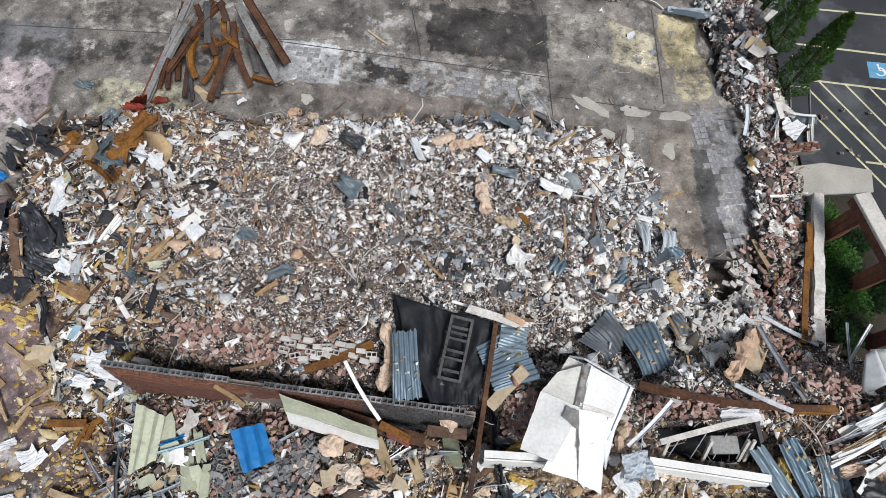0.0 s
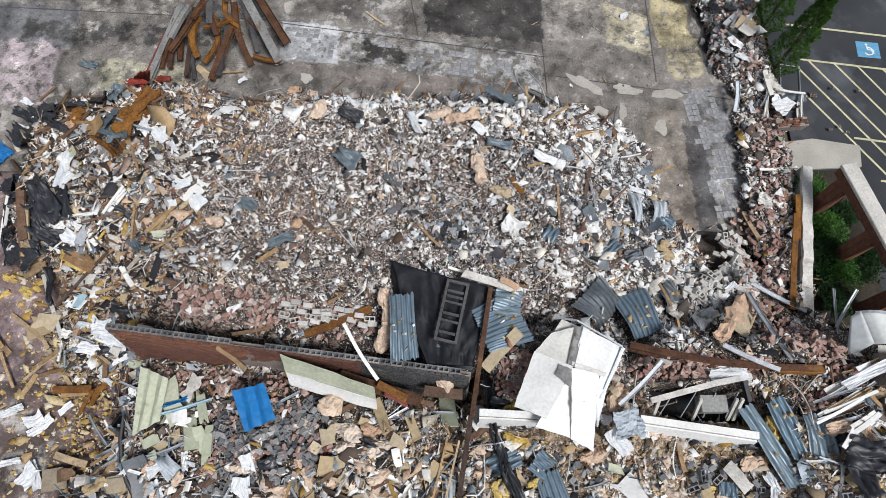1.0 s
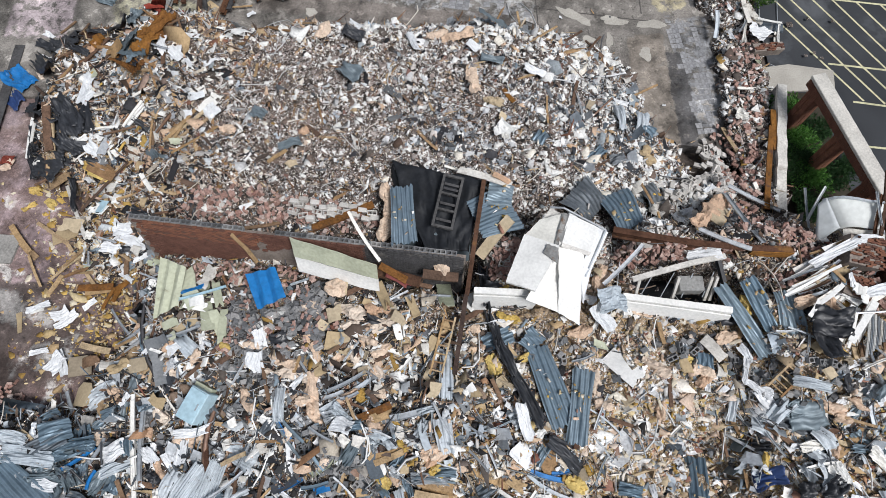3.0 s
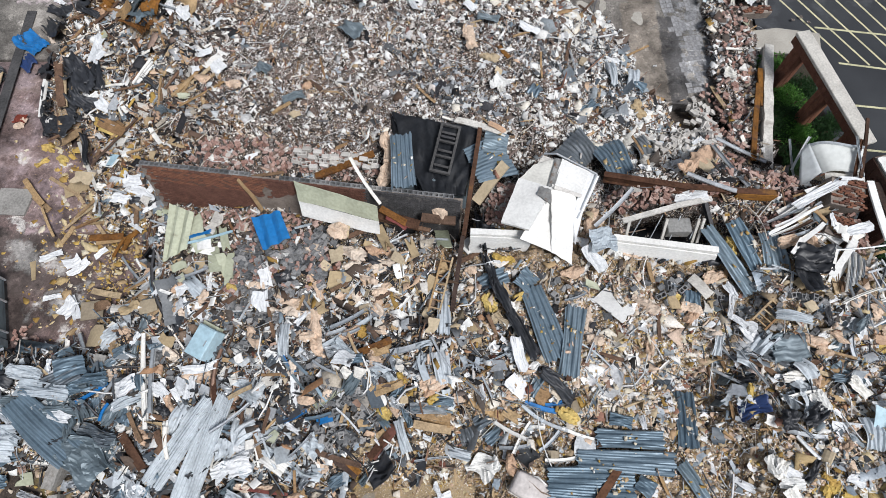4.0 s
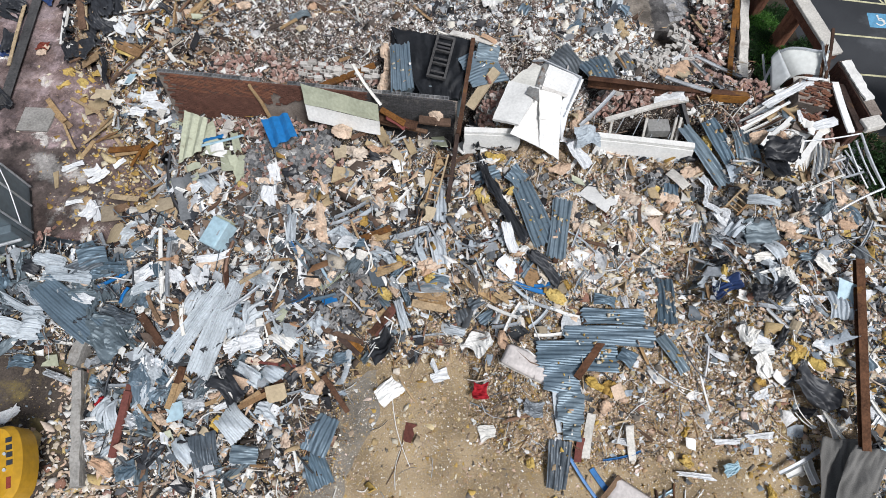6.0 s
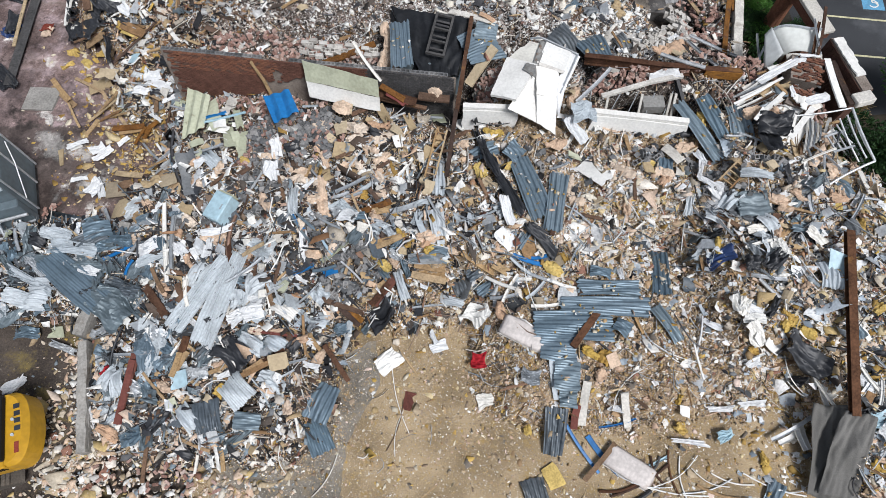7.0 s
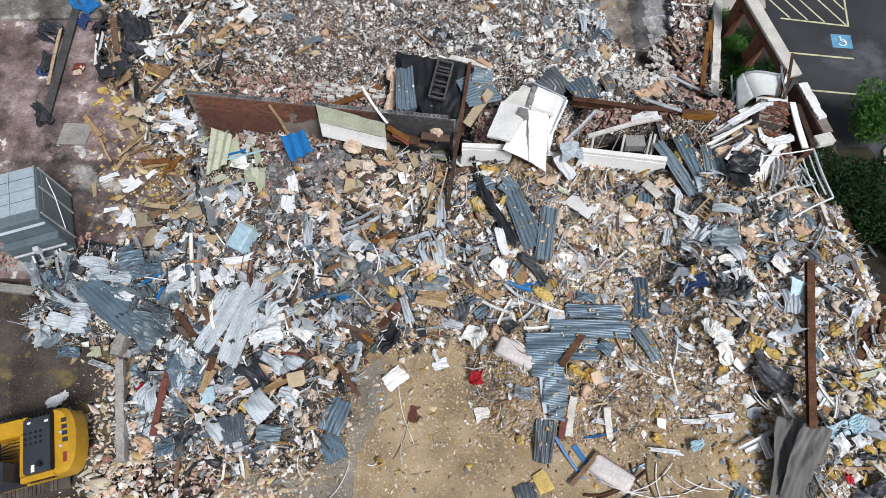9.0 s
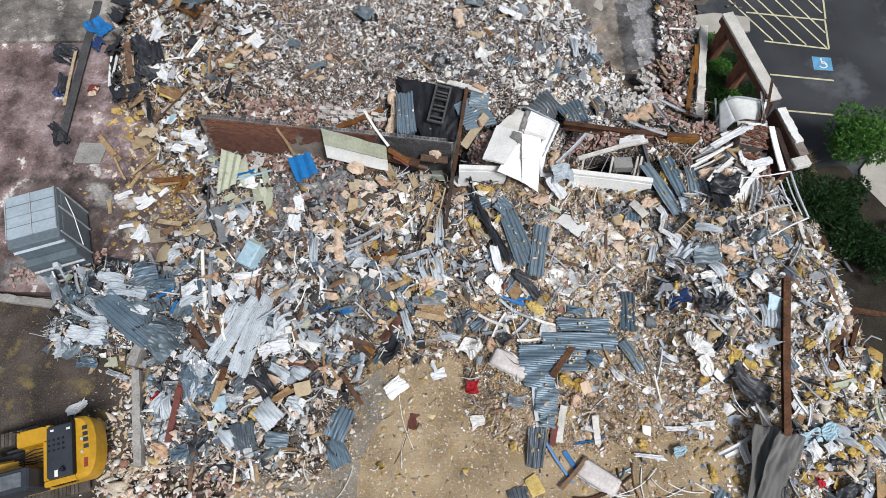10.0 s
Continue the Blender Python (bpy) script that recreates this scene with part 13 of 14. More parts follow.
def bare(x, y):
    """Where no debris lies: open slab, dirt paths and yard."""
    deep = np.clip((rise(x, y) - 0.05) / 0.25, 0, 1)
    return deep


# shares of colours in the loose debris
def chips(name, colours, rough=0.85):
    return material(name, colours, rough, grain=12, mottle=3, amount=0.3, bump=0.15, vary="island", hold=True)


# near-black shares in the fine, front, bold and metal mixes imitate shaded gaps
MIX_FINE = chips("fine_mix", [WHITE, (0.025, 0.022, 0.02), (0.26, 0.22, 0.2), (0.15, 0.12, 0.105), (0.3, 0.265, 0.245), (0.54, 0.5, 0.47), (0.2, 0.155, 0.14), (0.08, 0.066, 0.06), (0.34, 0.28, 0.255), (0.24, 0.195, 0.175), (0.46, 0.37, 0.3), WHITE, (0.62, 0.6, 0.58), (0.42, 0.37, 0.34), (0.3, 0.26, 0.24), (0.4, 0.35, 0.325), (0.2, 0.115, 0.095), (0.36, 0.32, 0.3), (0.17, 0.14, 0.125), (0.5, 0.46, 0.43), (0.28, 0.24, 0.22), (0.22, 0.18, 0.165)])
MIX_SPECK = chips("speck_mix", [WHITE, (0.66, 0.65, 0.63), WHITE, (0.55, 0.53, 0.5), (0.7, 0.7, 0.7)])
MIX_PALE = chips("pale_mix", [WHITE, WHITE, (0.66, 0.65, 0.62), (0.74, 0.74, 0.73), WHITE, (0.4, 0.4, 0.4), (0.5, 0.5, 0.5), (0.7, 0.66, 0.58), (0.26, 0.29, 0.31), WHITE, (0.16, 0.12, 0.1), (0.1, 0.085, 0.075)])
MIX_FRONT = chips("front_mix", [(0.58, 0.43, 0.31), (0.5, 0.41, 0.3), (0.64, 0.6, 0.54), (0.03, 0.028, 0.027), (0.06, 0.05, 0.045), (0.1, 0.075, 0.06), WHITE, (0.5, 0.46, 0.41), (0.56, 0.42, 0.32), (0.02, 0.02, 0.022), (0.55, 0.56, 0.57), (0.1, 0.085, 0.075), TAN, (0.2, 0.21, 0.22), STEEL, (0.07, 0.062, 0.057), (0.45, 0.4, 0.33), (0.66, 0.66, 0.66), (0.15, 0.12, 0.1), (0.3, 0.19, 0.06), BRICK, (0.045, 0.045, 0.05), (0.02, 0.02, 0.022), WHITE, (0.12, 0.09, 0.075), (0.22, 0.16, 0.12), (0.035, 0.035, 0.04), (0.42, 0.25, 0.15)])
# the blacks here are painted shadow gaps between the scraps
MIX_BOLD = chips("bold_mix", [WHITE, (0.02, 0.02, 0.022), (0.03, 0.027, 0.025), (0.7, 0.7, 0.68), (0.016, 0.016, 0.018), (0.58, 0.42, 0.3), WHITE, (0.045, 0.038, 0.034), (0.2, 0.25, 0.29), (0.4, 0.3, 0.18), (0.025, 0.026, 0.03), (0.5, 0.53, 0.55), (0.09, 0.06, 0.045), WHITE])
# extra near-black entries deepen the gaps between metal pieces by colour
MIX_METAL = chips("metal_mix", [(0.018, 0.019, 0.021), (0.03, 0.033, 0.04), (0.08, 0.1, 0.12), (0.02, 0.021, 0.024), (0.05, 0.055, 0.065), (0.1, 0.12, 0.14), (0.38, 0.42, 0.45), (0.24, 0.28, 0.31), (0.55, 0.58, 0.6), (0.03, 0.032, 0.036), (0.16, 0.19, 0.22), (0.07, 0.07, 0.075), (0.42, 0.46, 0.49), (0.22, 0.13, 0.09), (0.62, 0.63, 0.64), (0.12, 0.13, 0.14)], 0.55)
MIX_YELLOW = chips("insulation_mix", [OCHRE, (0.5, 0.34, 0.1), TAN, (0.56, 0.46, 0.28), CREAM, (0.3, 0.19, 0.06), (0.62, 0.56, 0.44), (0.4, 0.3, 0.16)])
MIX_WOOD = chips("splinter_mix", [(0.36, 0.24, 0.13), (0.24, 0.15, 0.08), (0.5, 0.39, 0.25), (0.13, 0.085, 0.06), (0.44, 0.32, 0.19), (0.2, 0.12, 0.08)])
MIX_WIRE = chips("wire_mix", [(0.55, 0.56, 0.57), (0.12, 0.12, 0.13), (0.7, 0.7, 0.69), (0.36, 0.38, 0.4), (0.05, 0.05, 0.055), (0.6, 0.56, 0.5), (0.22, 0.15, 0.11)], 0.5)
MIX_FILM = chips("film_mix", [(0.76, 0.77, 0.78), (0.6, 0.62, 0.64), (0.06, 0.065, 0.07), (0.72, 0.7, 0.66), (0.4, 0.45, 0.5), (0.78, 0.78, 0.78), (0.3, 0.36, 0.42)], 0.5)


def w_pile(x, y):
    return bare(x, y) * np.clip(soft(x, y, -1, 9.5, 13, 7.0) * 1.5 + 0.8 * soft(x, y, 14.8, 12, 1.8, 10), 0, 1)


def w_white(x, y):
    e = 0.75 * soft(x, y, 9.0, 11.5, 2.6, 3.2) + soft(x, y, 11.0, 5.8, 3.0, 1.8) + 0.9 * soft(x, y, 3.5, 14.2, 5.5, 1.7) + 0.7 * soft(x, y, 14, 20, 1.6, 5) + 0.2 * soft(x, y, 6.5, 8, 3.5, 3.5) + 0.45 * soft(x, y, 14.6, 10, 1.4, 5) + 0.05 * soft(x, y, -3, 10, 9, 5) + 0.3 * soft(x, y, -14, 13, 4, 3) + 0.08 * soft(x, y, -5, 6.3, 6, 1.6)
    return np.clip(bare(x, y) * e, 0, 1)


def w_front(x, y):
    e = soft(x, y, -5, -2, 7.5, 4.5) + 0.18 * soft(x, y, 13, -2, 6, 5) + 0.8 * soft(x, y, -10, -8, 6, 6) + 0.7 * soft(x, y, -10, -13.6, 3.5, 2.5) + 0.7 * soft(x, y, -13.5, 2, 2.5, 6) + 0.3 * soft(x, y, 18, -9.5, 4, 6) + 0.7 * soft(x, y, -15, 10, 4, 5) + 0.5 * soft(x, y, 14.3, 8, 2, 8)
    return np.clip(bare(x, y) * e, 0, 1)


def w_metal(x, y):
    e = soft(x, y, -12, -6.5, 5.5, 5) + 0.7 * soft(x, y, -4, -4.5, 5, 2.5) + 0.35 * soft(x, y, 14, -3.5, 3.5, 2.5) + 0.3 * soft(x, y, 4.5, -5, 3, 2) + 0.15 * soft(x, y, 17.5, -9.5, 4, 6) + 0.35 * soft(x, y, 8.6, 9.4, 2.2, 2.6)
    return np.clip(bare(x, y) * e, 0, 1)


def w_yellow(x, y):
    e = 0.75 * soft(x, y, 7.5, -8.5, 4.5, 5) * np.clip(0.3 + 1.5 * lumps(1.1 * x, 1.3 * y + 2), 0.08, 1) + 0.7 * soft(x, y, -14.5, 3, 2.4, 5) + 1.0 * soft(x, y, 18, -9.5, 4, 6) + 0.6 * soft(x, y, 0, -5, 9, 3) + 0.5 * soft(x, y, -15.5, 8, 2.5, 4) + 0.35 * soft(x, y, 11, -3, 4, 3) + 0.25 * soft(x, y, -1, -12, 5, 4)
    return np.clip(e, 0, 1)


def w_all(x, y):
    return np.clip((0.9 - 0.6 * w_pile(x, y)) * bare(x, y) + 0.015 * (np.abs(x) < 13), 0, 1)


def w_dark(x, y):
    e = soft(x, y, -15.5, 10.5, 4.0, 4.5) + 0.8 * soft(x, y, -12, 6, 3, 4) + 0.2 * soft(x, y, -7.5, 5.2, 5, 1.5) + 0.6 * soft(x, y, 14, 3.5, 2, 4) + 0.4 * soft(x, y, 0, 16, 9, 1.2) + 0.9 * soft(x, y, -11, -6.5, 4.5, 4.5) + 0.7 * soft(x, y, -4, -3.5, 5, 2.5) + 0.15 * soft(x, y, 18, -7, 3, 5)
    return np.clip(bare(x, y) * e, 0, 1)


# dark wood and scrap colours, plus blacks that paint shade into the gaps
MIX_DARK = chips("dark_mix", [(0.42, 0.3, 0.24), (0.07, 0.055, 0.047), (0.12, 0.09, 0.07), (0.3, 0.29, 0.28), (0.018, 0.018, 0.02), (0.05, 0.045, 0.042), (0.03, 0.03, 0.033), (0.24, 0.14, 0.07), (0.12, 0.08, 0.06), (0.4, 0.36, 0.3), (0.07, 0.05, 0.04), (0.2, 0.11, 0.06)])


def w_dirt(x, y):
    e = 0.75 * soft(x, y, 2, -11, 10, 5) + 1.1 * soft(x, y, 9.5, -9, 4.5, 5.5) + 0.6 * soft(x, y, 2, -6, 6, 2)
    e = e * np.clip(0.4 + 1.3 * lumps(1.3 * x + 4, 1.1 * y), 0.12, 1)
    return np.clip(e, 0, 1)


MIX_DIRT = chips("trodden_mix", [(0.36, 0.25, 0.13), (0.44, 0.3, 0.18), (0.28, 0.19, 0.11), WHITE, (0.62, 0.5, 0.44), (0.3, 0.235, 0.17), (0.42, 0.34, 0.24), (0.6, 0.54, 0.46), (0.24, 0.18, 0.13), (0.5, 0.36, 0.27), (0.46, 0.36, 0.24), (0.16, 0.14, 0.12), (0.38, 0.3, 0.2)])

def w_fleck(x, y):
    """Brighter flecks lie in drifts on the heap, with dusty stretches between them."""
    return w_pile(x, y) * np.clip(0.42 + 1.1 * lumps(0.42 * x + 2, 0.5 * y + 1) + 0.5 * lumps(1.1 * x, 1.2 * y), 0.1, 1)


strewn("fine_debris", "fine grey, white and brown crumbs of crushed rubble", MIX_FINE, w_pile, 88000, "shard", (0.056, 0.042, 0.035), 11, tip=0.7, spread=0.42, lift=0.02)
strewn("fine_slivers", "fine pale and brown slivers of crushed rubble", MIX_FINE, w_pile, 40000, "sliver", (0.15, 0.018, 0.018), 31, tip=0.45, lift=0.02, spread=0.5)
strewn("pale_specks", "small white plaster specks over the crushed rubble", MIX_SPECK, w_fleck, 13000, "shard", (0.07, 0.055, 0.045), 34, tip=0.6, spread=0.45, lift=0.03)
strewn("broken_scraps", "broken grey, brown and white scraps on the crushed rubble", MIX_FINE, w_fleck, 5500, "torn", (0.15, 0.1, 0.02), 35, tip=0.5, spread=0.4, lift=0.04)
strewn("fine_debris", "small mixed crumbs of rubble, board and brick", MIX_FRONT, w_front, 47000, "shard", (0.095, 0.065, 0.05), 12, tip=0.7, lift=0.02)
strewn("fine_slivers", "thin mixed slivers of board, metal and wood", MIX_FRONT, w_front, 22000, "sliver", (0.32, 0.03, 0.025), 32, tip=0.35, spread=0.5)
strewn("broken_scraps", "torn pieces of board, plaster, brick and tile", MIX_FRONT, w_front, 8000, "torn", (0.22, 0.15, 0.028), 36, tip=0.55, spread=0.45, lift=0.04)
strewn("broken_scraps", "larger torn white and tan scraps, with black ones for shaded gaps", MIX_BOLD, lambda x, y: np.clip(w_front(x, y) + 0.5 * w_metal(x, y), 0, 1) * np.clip((4 - x) / 3, 0.12, 1), 4200, "torn", (0.34, 0.17, 0.03), 37, tip=0.6, spread=0.4, lift=0.07)
strewn("broken_scraps", "white torn scraps on the crushed rubble, with dark ones for shaded gaps", MIX_BOLD, w_fleck, 2200, "torn", (0.16, 0.11, 0.03), 38, tip=0.5, spread=0.45, lift=0.04)
strewn("dark_debris", "dark brown and grey splinters, with black ones for shaded gaps", MIX_DARK, w_dark, 20000, "sliver", (0.28, 0.055, 0.045), 33, tip=0.4, lift=0.03)
strewn("plaster_rubble", "white broken plaster and ceiling board pieces", MIX_PALE, w_white, 11000, "torn", (0.16, 0.11, 0.05), 13, tip=0.5, spread=0.5)
strewn("plaster_rubble", "small white and grey plaster crumbs", MIX_PALE, w_white, 17000, "shard", (0.09, 0.07, 0.05), 14, tip=0.6)
MIX_RIGHT = chips("tan_mix", [(0.74, 0.69, 0.62), (0.6, 0.44, 0.33), (0.62, 0.48, 0.37), (0.42, 0.34, 0.23), (0.62, 0.58, 0.5), (0.34, 0.26, 0.17), (0.6, 0.52, 0.42), (0.5, 0.38, 0.18), (0.5, 0.48, 0.46), WHITE, (0.5, 0.37, 0.26), (0.5, 0.44, 0.35), (0.22, 0.26, 0.29), (0.6, 0.5, 0.42), (0.28, 0.15, 0.11), (0.66, 0.65, 0.63), (0.58, 0.45, 0.36)])


def w_right(x, y):
    e = 0.95 * soft(x, y, 11.5, -1.8, 6.5, 3.2) + 0.5 * soft(x, y, -9.5, -13.8, 3.5, 2) + 0.9 * soft(x, y, 18, -9.5, 4, 6) + 0.35 * soft(x, y, 7, -5.5, 4, 2.5)
    e = e * np.clip(0.55 + 0.9 * lumps(1.2 * x + 1, 1.4 * y), 0.15, 1)
    return np.clip(bare(x, y) * e, 0, 1)


strewn("fine_debris", "small tan, white and brown crumbs of board and plaster", MIX_RIGHT, w_right, 48000, "shard", (0.09, 0.06, 0.045), 41, tip=0.6, lift=0.02)
strewn("fine_slivers", "thin pale slivers of board and wood", MIX_RIGHT, w_right, 10000, "sliver", (0.3, 0.03, 0.025), 42, tip=0.4)
strewn("board_scraps", "torn scraps of tan, white and peach board", MIX_RIGHT, w_right, 6500, "torn", (0.23, 0.15, 0.028), 43, tip=0.5, spread=0.5)
strewn("board_scraps", "scraps of tan, white and grey board", MIX_FRONT, w_front, 3000, "chip", (0.28, 0.12, 0.03), 15, tip=0.45, jag=0.35)
strewn("insulation_crumbs", "yellow and tan insulation crumbs", MIX_YELLOW, w_yellow, 29000, "shard", (0.065, 0.045, 0.033), 16, tip=0.5, box=(-19, -16.5, 22, 14))
strewn("insulation_lumps", "torn lumps of yellow and tan insulation", MIX_YELLOW, w_yellow, 3800, "torn", (0.13, 0.09, 0.035), 17, tip=0.5, spread=0.5)
strewn("dirt_crumbs", "pale crumbs trodden into the dirt", MIX_DIRT, w_dirt, 54000, "shard", (0.052, 0.038, 0.028), 18, tip=0.5, box=(-9, -16.5, 16, -2))
strewn("board_scraps", "pale, tan and peach scraps strewn on the dirt", MIX_DIRT, lambda x, y: np.clip(soft(x, y, 9.5, -9, 4.5, 5.5) * np.clip(0.5 + lumps(1.3 * x + 4, 1.1 * y), 0.1, 1) + 0.12 * soft(x, y, 1, -11, 7, 4), 0, 1), 3000, "torn", (0.12, 0.085, 0.03), 27, tip=0.5, spread=0.5, box=(-9, -16.5, 16, -2))
strewn("yard_crumbs", "brown, pink and pale crumbs at the yard's edge", MIX_RIGHT, lambda x, y: np.clip(soft(x, y, -10.3, -14.4, 3.4, 2.2) + 0.5 * soft(x, y, -13.5, -11, 1.6, 4), 0, 1) * np.clip(0.6 + 0.8 * lumps(1.7 * x, 1.7 * y), 0.1, 1), 6500, "torn", (0.17, 0.1, 0.03), 28, tip=0.5, spread=0.5, lift=0.02, box=(-17, -18, -5, -6))
strewn("splinters", "broken wooden splinters and laths", MIX_WOOD, w_all, 5200, "sliver", (0.45, 0.045, 0.035), 19, tip=0.25, spread=0.5)
strewn("metal_strips", "bent bright metal studs and strips, with near-black ones for shaded gaps", MIX_METAL, w_metal, 4200, "wire", (0.7, 0.026, 0.02), 20, tip=0.25, curl=0.3)
strewn("metal_scraps", "crumpled scraps of grey sheet metal, with near-black ones for shaded gaps", MIX_METAL, w_metal, 4400, "flat", (0.3, 0.12, 0.1), 21, tip=0.4, jag=0.1)
strewn("wires", "tangled pale and dark wires and cables", MIX_WIRE, w_all, 4500, "wire", (0.7, 0.02, 0.02), 22, tip=0.15)
strewn("film_scraps", "crumpled scraps of white film and dark membrane", MIX_FILM, w_all, 2400, "flat", (0.19, 0.11, 0.1), 23, tip=0.3)
strewn("film_scraps", "small scraps of white film and board in insulation", MIX_FILM, lambda x, y: np.clip(soft(x, y, 18, -9.5, 3.6, 6) + 0.7 * soft(x, y, 11, -3, 4, 2.5), 0, 1), 2600, "flat", (0.22, 0.12, 0.1), 24, tip=0.3)
strewn("board_scraps", "pale scraps of board and foam in insulation", MIX_YELLOW, lambda x, y: np.clip(soft(x, y, 18, -9.5, 3.6, 6) + 0.5 * soft(x, y, -14.5, 4, 2, 5) + 0.4 * soft(x, y, 8, -4, 4, 2), 0, 1), 4200, "torn", (0.2, 0.14, 0.035), 25, tip=0.45, spread=0.45)
strewn("pale_crumbs", "pale plaster and foam crumbs in insulation", MIX_DIRT, lambda x, y: np.clip(soft(x, y, 17.6, -9.5, 3.6, 5) + 0.5 * soft(x, y, 11, -4.5, 3.5, 2), 0, 1), 9000, "shard", (0.09, 0.065, 0.045), 26, tip=0.6)


def drift(x, y, spots_xy):
    """Drifts of one sort of scrap across the main heap, with ragged edges."""
    e = 0 * x
    for cx, cy, rx, ry in spots_xy:
        e = e + soft(x, y, cx, cy, rx, ry)
    return np.clip(bare(x, y) * e * np.clip(0.4 + 1.3 * lumps(1.5 * x + 3, 1.5 * y), 0.05, 1), 0, 1)


MIX_TAN = chips("tan_drift_mix", [(0.5, 0.36, 0.24), (0.36, 0.24, 0.13), (0.58, 0.48, 0.36), (0.28, 0.17, 0.09), (0.62, 0.6, 0.56), (0.42, 0.3, 0.18), (0.2, 0.1, 0.07)])
MIX_GREY = chips("grey_drift_mix", [(0.2, 0.22, 0.24), (0.1, 0.105, 0.11), (0.34, 0.36, 0.38), (0.045, 0.045, 0.05), (0.5, 0.51, 0.52), (0.14, 0.15, 0.16)], 0.6)
strewn("tan_scraps", "drifts of tan and brown board scraps on the heap", MIX_TAN, lambda x, y: drift(x, y, ((4.5, 13.4, 3.5, 1.5), (-9, 13.5, 3, 1.6), (-12, 9, 2.4, 3), (8.6, 8.2, 2, 2))), 2600, "torn", (0.2, 0.12, 0.03), 51, tip=0.5)
strewn("grey_scraps", "drifts of dark grey metal and membrane scraps on the heap", MIX_GREY, lambda x, y: drift(x, y, ((6.4, 10.5, 2.6, 2.2), (2.5, 15, 3.5, 1), (-14, 11, 3, 3), (1.0, 8.0, 2.5, 2))), 2600, "flat", (0.24, 0.09, 0.08), 52, tip=0.5, jag=0.1)
strewn("brown_slivers", "drifts of brown splinters and laths on the heap", MIX_WOOD, lambda x, y: drift(x, y, ((-2, 9.5, 5, 2.5), (5, 7.5, 3, 1.5))), 2800, "sliver", (0.25, 0.028, 0.022), 53, tip=0.4)


def on_sheets(per_area, seed):
    """Places on top of the larger corrugated sheets."""
    rng = np.random.default_rng(seed)
    out = []
    for a, d, side, up, w, curl in SHEETS:
        if a.x < -2 or rng.uniform() < 0.3:
            continue
        clump = rng.uniform(0.15, 0.85)
        for _ in range(int(per_area * w * d.length)):
            u, x = np.clip(rng.normal(clump, 0.12), 0.04, 0.96), rng.uniform(-0.45, 0.45)
            out.append(a + d * float(u) + side * float(x * w) + up * (0.045 + curl * math.sin(math.pi * u)))
    return np.array([tuple(p) for p in out])


strewn("sheet_litter", "yellow insulation crumbs lying on the metal sheets", MIX_YELLOW, None, 0, "chip", (0.085, 0.055, 0.025), 61, tip=0.3, jag=0.35, places=on_sheets(3.5, 62))
strewn("sheet_litter", "small scraps lying on the metal sheets", MIX_RIGHT, None, 0, "chip", (0.1, 0.035, 0.02), 63, tip=0.3, jag=0.35, places=on_sheets(2, 64))


# ---- loose pieces that can be told apart, strewn over the heaps ----
def loose(bases, weight, n, seed, lift=0.14, tip=9.0, box=(-22, -15.5, 21, 24)):
    """Copies of the given pieces, each built round the origin, set down by a weight."""
    rng = np.random.default_rng(seed)
    at = spots(rng, n, weight, box)
    for i, (x, y) in enumerate(at):
        m = pose(x, y, H(x, y) + lift + rng.uniform(0, 0.12), rng.normal(0, tip), rng.normal(0, tip), rng.uniform(0, 360))
        if i < len(bases):
            bases[i].matrix_world = m
        else:
            copy_thing(bases[i % len(bases)], m)


def span(length):
    return (-length / 2, 0, 0), (length / 2, 0, 0)


def w_things(x, y):
    return np.clip(w_front(x, y) + 0.3 * w_right(x, y) + 0.6 * w_metal(x, y), 0, 1)


def w_heap(x, y):
    return np.clip(w_front(x, y) + 0.45 * w_right(x, y) + 0.05 * w_pile(x, y) + 0.3 * w_white(x, y), 0, 1)


loose([plank(*span(l), w, t, 0.05) for l, w, t in ((1.3, 0.12, "wood"), (0.9, 0.16, "wood"), (1.8, 0.1, "char"), (1.1, 0.2, "char"), (2.2, 0.1, "wood"), (0.8, 0.09, "wood"), (1.5, 0.14, "char"))], w_heap, 170, 201)
loose([stud(*span(l), w, t, s) for l, w, t, s in ((1.4, 0.08, "galv", 0.02), (1.9, 0.07, "galv", 0.05), (1.0, 0.09, "white", 0.02), (1.6, 0.06, "pale", 0.08), (0.9, 0.08, "galv", 0.04), (1.2, 0.1, "white", 0.03))], w_things, 150, 202)
loose([slab_board("board", *span(l), w, t, k, 0.03, lab, "board", 0.12, "loose boards", 0.5) for k, (l, w, t, lab) in enumerate(((0.55, 0.35, "tan", "small tan broken board among the rubble"), (0.5, 0.4, "white", "small white broken board among the rubble"), (0.6, 0.3, "plaster", "dirty white broken board among the rubble"), (0.45, 0.35, "tan", "small tan board lying on debris"), (0.5, 0.35, "plain", "small slate-coloured board scrap among the rubble"), (0.7, 0.35, "green", "pale green wallboard scrap among the rubble"), (0.55, 0.45, "plaster", "dirty white board scrap among the rubble")))], w_heap, 130, 203)
loose([batt(*span(l), w, t, k) for k, (l, w, t) in enumerate(((0.7, 0.3, "batt"), (0.5, 0.35, "batt"), (0.9, 0.3, "batt"), (0.6, 0.3, "foam")))], w_front, 55, 204, 0.08)
loose([batt(*span(l), w, "foam", k) for k, (l, w) in enumerate(((0.5, 0.28), (0.7, 0.3), (0.4, 0.3)))], w_yellow, 12, 205, 0.04)
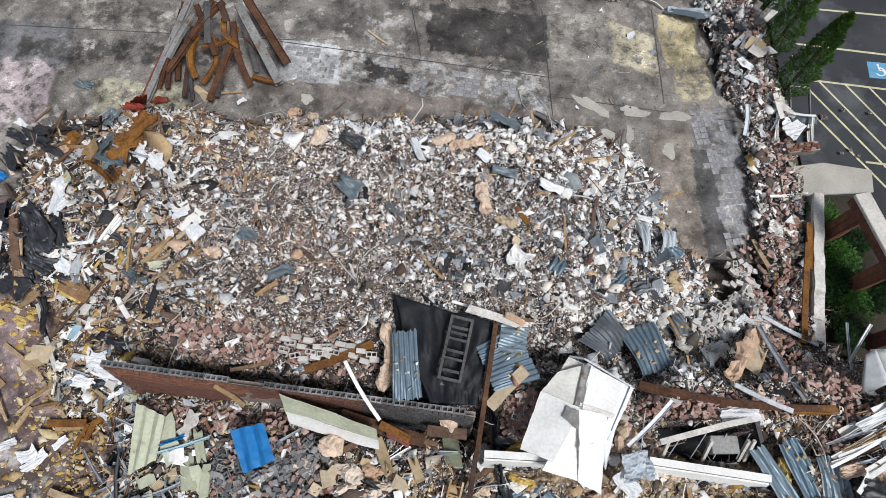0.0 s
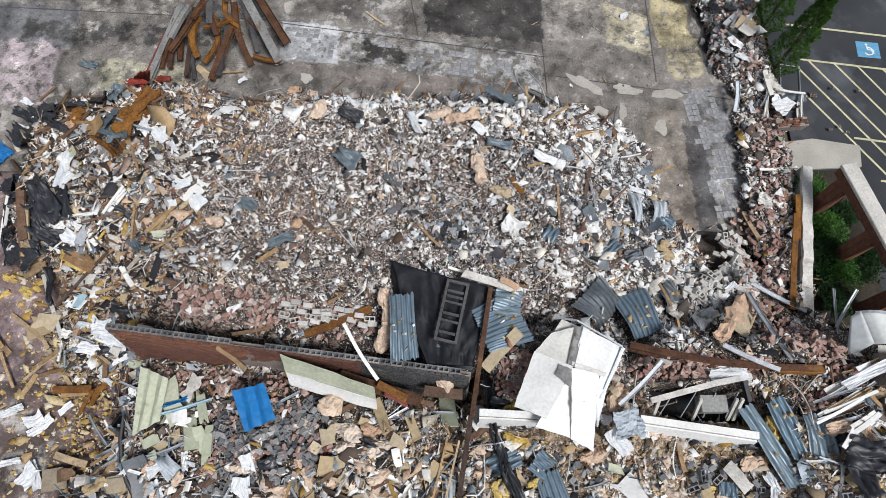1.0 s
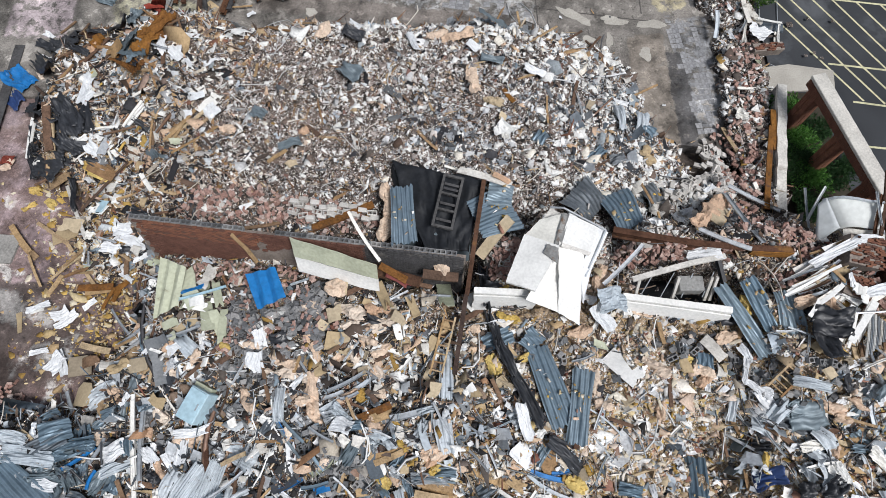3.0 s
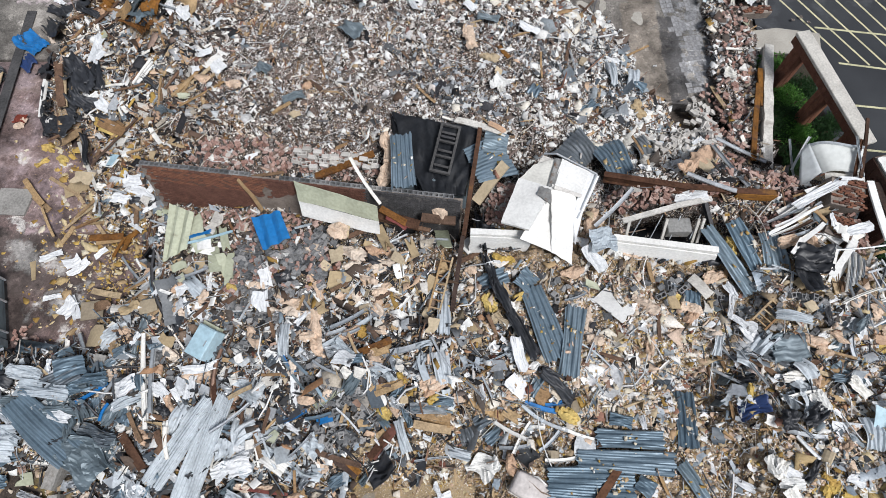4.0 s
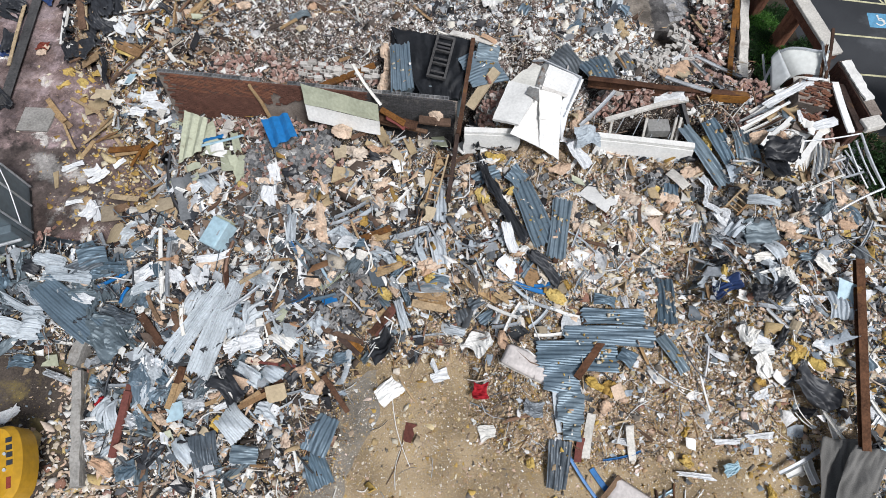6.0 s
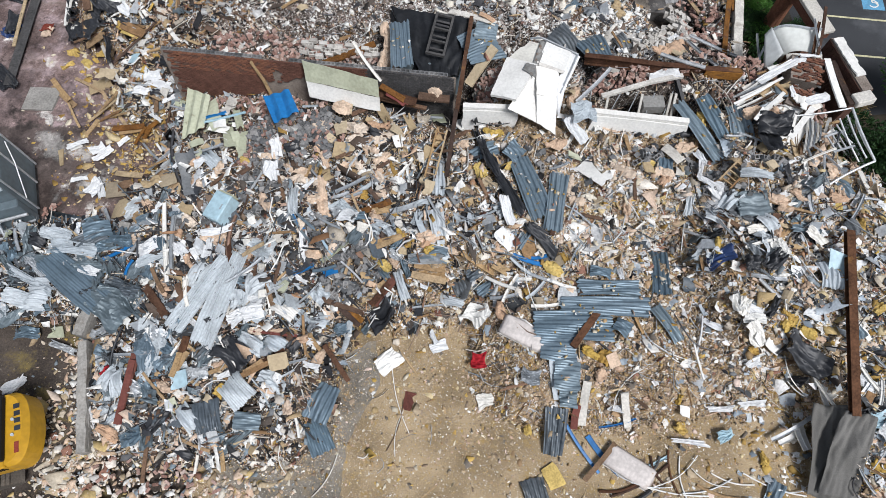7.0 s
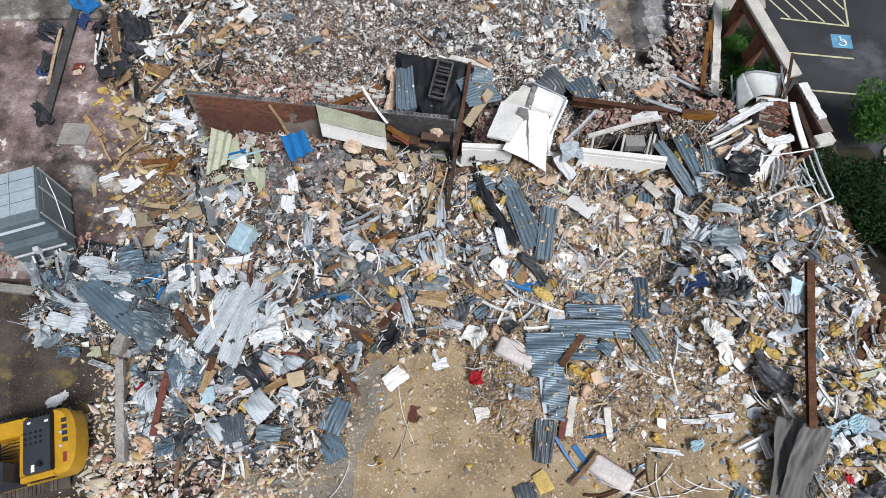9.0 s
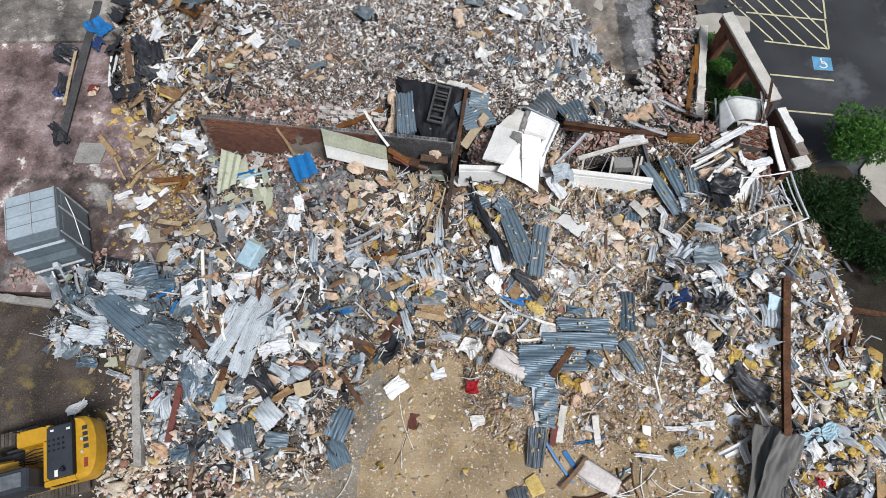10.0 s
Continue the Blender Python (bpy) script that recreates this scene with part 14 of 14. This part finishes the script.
loose([crumpled("plastic_film", *span(l), w, t, d, k, 8, lab, "plastic film", False, 0.012, 0.25, "film scraps") for k, (l, w, t, d, lab) in enumerate(((0.5, 0.3, "film", 0.12, "crumpled white film scrap on rubble"), (0.65, 0.3, "film", 0.14, "crumpled white film scrap on rubble"), (0.4, 0.3, "white", 0.1, "torn white sheet scrap on rubble")))], w_heap, 110, 206)
loose([crumpled("membrane", *span(l), w, "black", d, k, 8, "torn black membrane scrap among the rubble", "membrane", True, 0.012, 0.2, "membrane scraps") for k, (l, w, d) in enumerate(((0.8, 0.5, 0.25), (1.2, 0.4, 0.3), (0.6, 0.5, 0.2)))], w_things, 34, 207)
loose([corrugated(*span(l), w, t, c, k, where="scrap among the rubble") for k, (l, w, t, c) in enumerate(((0.9, 0.5, "blue", 0.15), (1.3, 0.4, "pale", 0.2), (0.7, 0.5, "dark", 0.1), (1.1, 0.6, "pale", 0.25), (0.8, 0.35, "blue", 0.2)))], w_metal, 75, 208)
loose([tube(*span(l), r, t, s) for l, r, t, s in ((1.6, 0.018, "galv", 0.12), (2.2, 0.02, "darksteel", 0.25), (1.2, 0.02, "white", 0.1), (1.8, 0.02, "rust", 0.15))], w_things, 45, 209)
loose([slab_board("metal_scrap", *span(l), w, t, 40 + k, 0.012, lab, "scrap metal", 0.22, "scrap metal", 0.45) for k, (l, w, t, lab) in enumerate(((0.8, 0.4, "galv", "bent galvanised sheet scrap"), (0.6, 0.4, "pale", "pale bent metal sheet scrap"), (1.0, 0.3, "plain", "bent slate blue metal sheet scrap"), (0.7, 0.5, "galv", "dented galvanised sheet scrap")))], w_metal, 130, 210)
loose([slab_board("plaster_piece", *span(l), w, "white", 60 + k, 0.06, "broken white ceiling board piece", "plaster", 0.05, "plaster pieces", 0.5) for k, (l, w) in enumerate(((0.4, 0.28), (0.3, 0.25), (0.5, 0.2), (0.35, 0.3)))], w_white, 90, 211, 0.1)


def w_crush(x, y):
    """Where crushed sheet metal lies thick: before the air handler and down the yard's edge."""
    e = soft(x, y, -15.2, -5.0, 2.6, 1.8) + 0.9 * soft(x, y, -10.6, -8.3, 2.6, 3.6) + 0.1 * soft(x, y, 14, -3.5, 3, 2) + 0.25 * soft(x, y, -5, -5, 4, 2)
    return np.clip(bare(x, y) * e, 0, 1)


def w_peach(x, y):
    return np.clip(bare(x, y) * (soft(x, y, -2.2, -1.0, 3.4, 1.5) + 0.25 * soft(x, y, 9, -2, 5, 1.5)), 0, 1)


loose([crumpled("metal_scrap", *span(l), w, t, d, 20 + k, 10, lab, "scrap metal", False, 0.008, 0.16, "crushed sheet metal") for k, (l, w, t, d, lab) in enumerate((
    (1.5, 0.5, "plain", 0.3, "crushed slate blue sheet metal strip"), (1.1, 0.6, "blue", 0.34, "crushed blue-grey sheet metal"), (0.8, 0.5, "galv", 0.26, "crumpled galvanised sheet metal"), (1.9, 0.4, "plain", 0.26, "long crushed slate blue sheet metal strip"),
    (0.9, 0.4, "blue", 0.26, "crushed blue-grey sheet metal"), (1.3, 0.7, "pale", 0.4, "large crushed pale sheet metal"), (0.7, 0.5, "dark", 0.3, "crushed dark sheet metal"), (0.9, 0.45, "dark", 0.3, "crushed dark sheet metal")))], w_crush, 150, 220, 0.08, 16.0)
loose([batt(*span(l), w, "batt", 30 + k) for k, (l, w) in enumerate(((0.6, 0.35), (0.8, 0.3), (0.45, 0.35), (1.0, 0.35)))], w_peach, 26, 221, 0.1)
loose([slab_board("board", *span(l), w, "tan", 70 + k, 0.03, "broken tan board among peach insulation", "board", 0.12, "loose boards", 0.5) for k, (l, w) in enumerate(((0.9, 0.5), (0.7, 0.6), (0.6, 0.4), (1.1, 0.45)))], w_peach, 30, 222, 0.16, 18.0)


def w_corner(x, y):
    return np.clip(soft(x, y, 15.6, 0.9, 1.3, 1.3) + 0.7 * soft(x, y, 16.8, -0.8, 0.9, 1.2), 0, 1)


loose([plank(*span(l), w, t, 0.04) for l, w, t in ((1.1, 0.1, "wood"), (0.8, 0.14, "white"), (1.4, 0.08, "char"), (0.9, 0.1, "white"))], w_corner, 34, 231, 0.22, 18.0)
loose([stud(*span(l), w, t, s) for l, w, t, s in ((1.5, 0.07, "white", 0.04), (1.1, 0.06, "galv", 0.06), (1.8, 0.06, "galv", 0.1))], w_corner, 24, 232, 0.25, 18.0)
loose([batt(*span(l), w, "batt", 40 + k) for k, (l, w) in enumerate(((0.6, 0.3), (0.45, 0.3)))], w_corner, 8, 233, 0.18, 15.0)


# ---- small pieces belong to the part that carries them ----
def nest(thing_name, inner, outer):
    """Puts the inner parts of every such thing under its outer part; all share the thing's own space."""
    for ob in [o for o in bpy.data.objects if o.parent is None and o.name.split(".")[0] == thing_name]:
        kids = list(ob.children)
        holders = [k for k in kids if k.name.split(".")[0] == outer]
        for k in kids:
            if holders and k.name.split(".")[0] == inner:
                k.parent = holders[0]


nest("rooftop_unit", "louvre", "vent_frame")
nest("cabinet", "handle", "door")
nest("air_handling_unit", "valve", "pipe")
nest("air_handling_unit", "rivet_strip", "casing")
nest("air_handling_unit", "seam", "roof_panel")
nest("excavator", "grille_bar", "side_box")
nest("excavator", "hose", "boom")
nest("excavator", "hood_rail", "engine_hood")
nest("moulded_panel", "rim", "shell")
nest("canopy_hood", "rim", "hood")
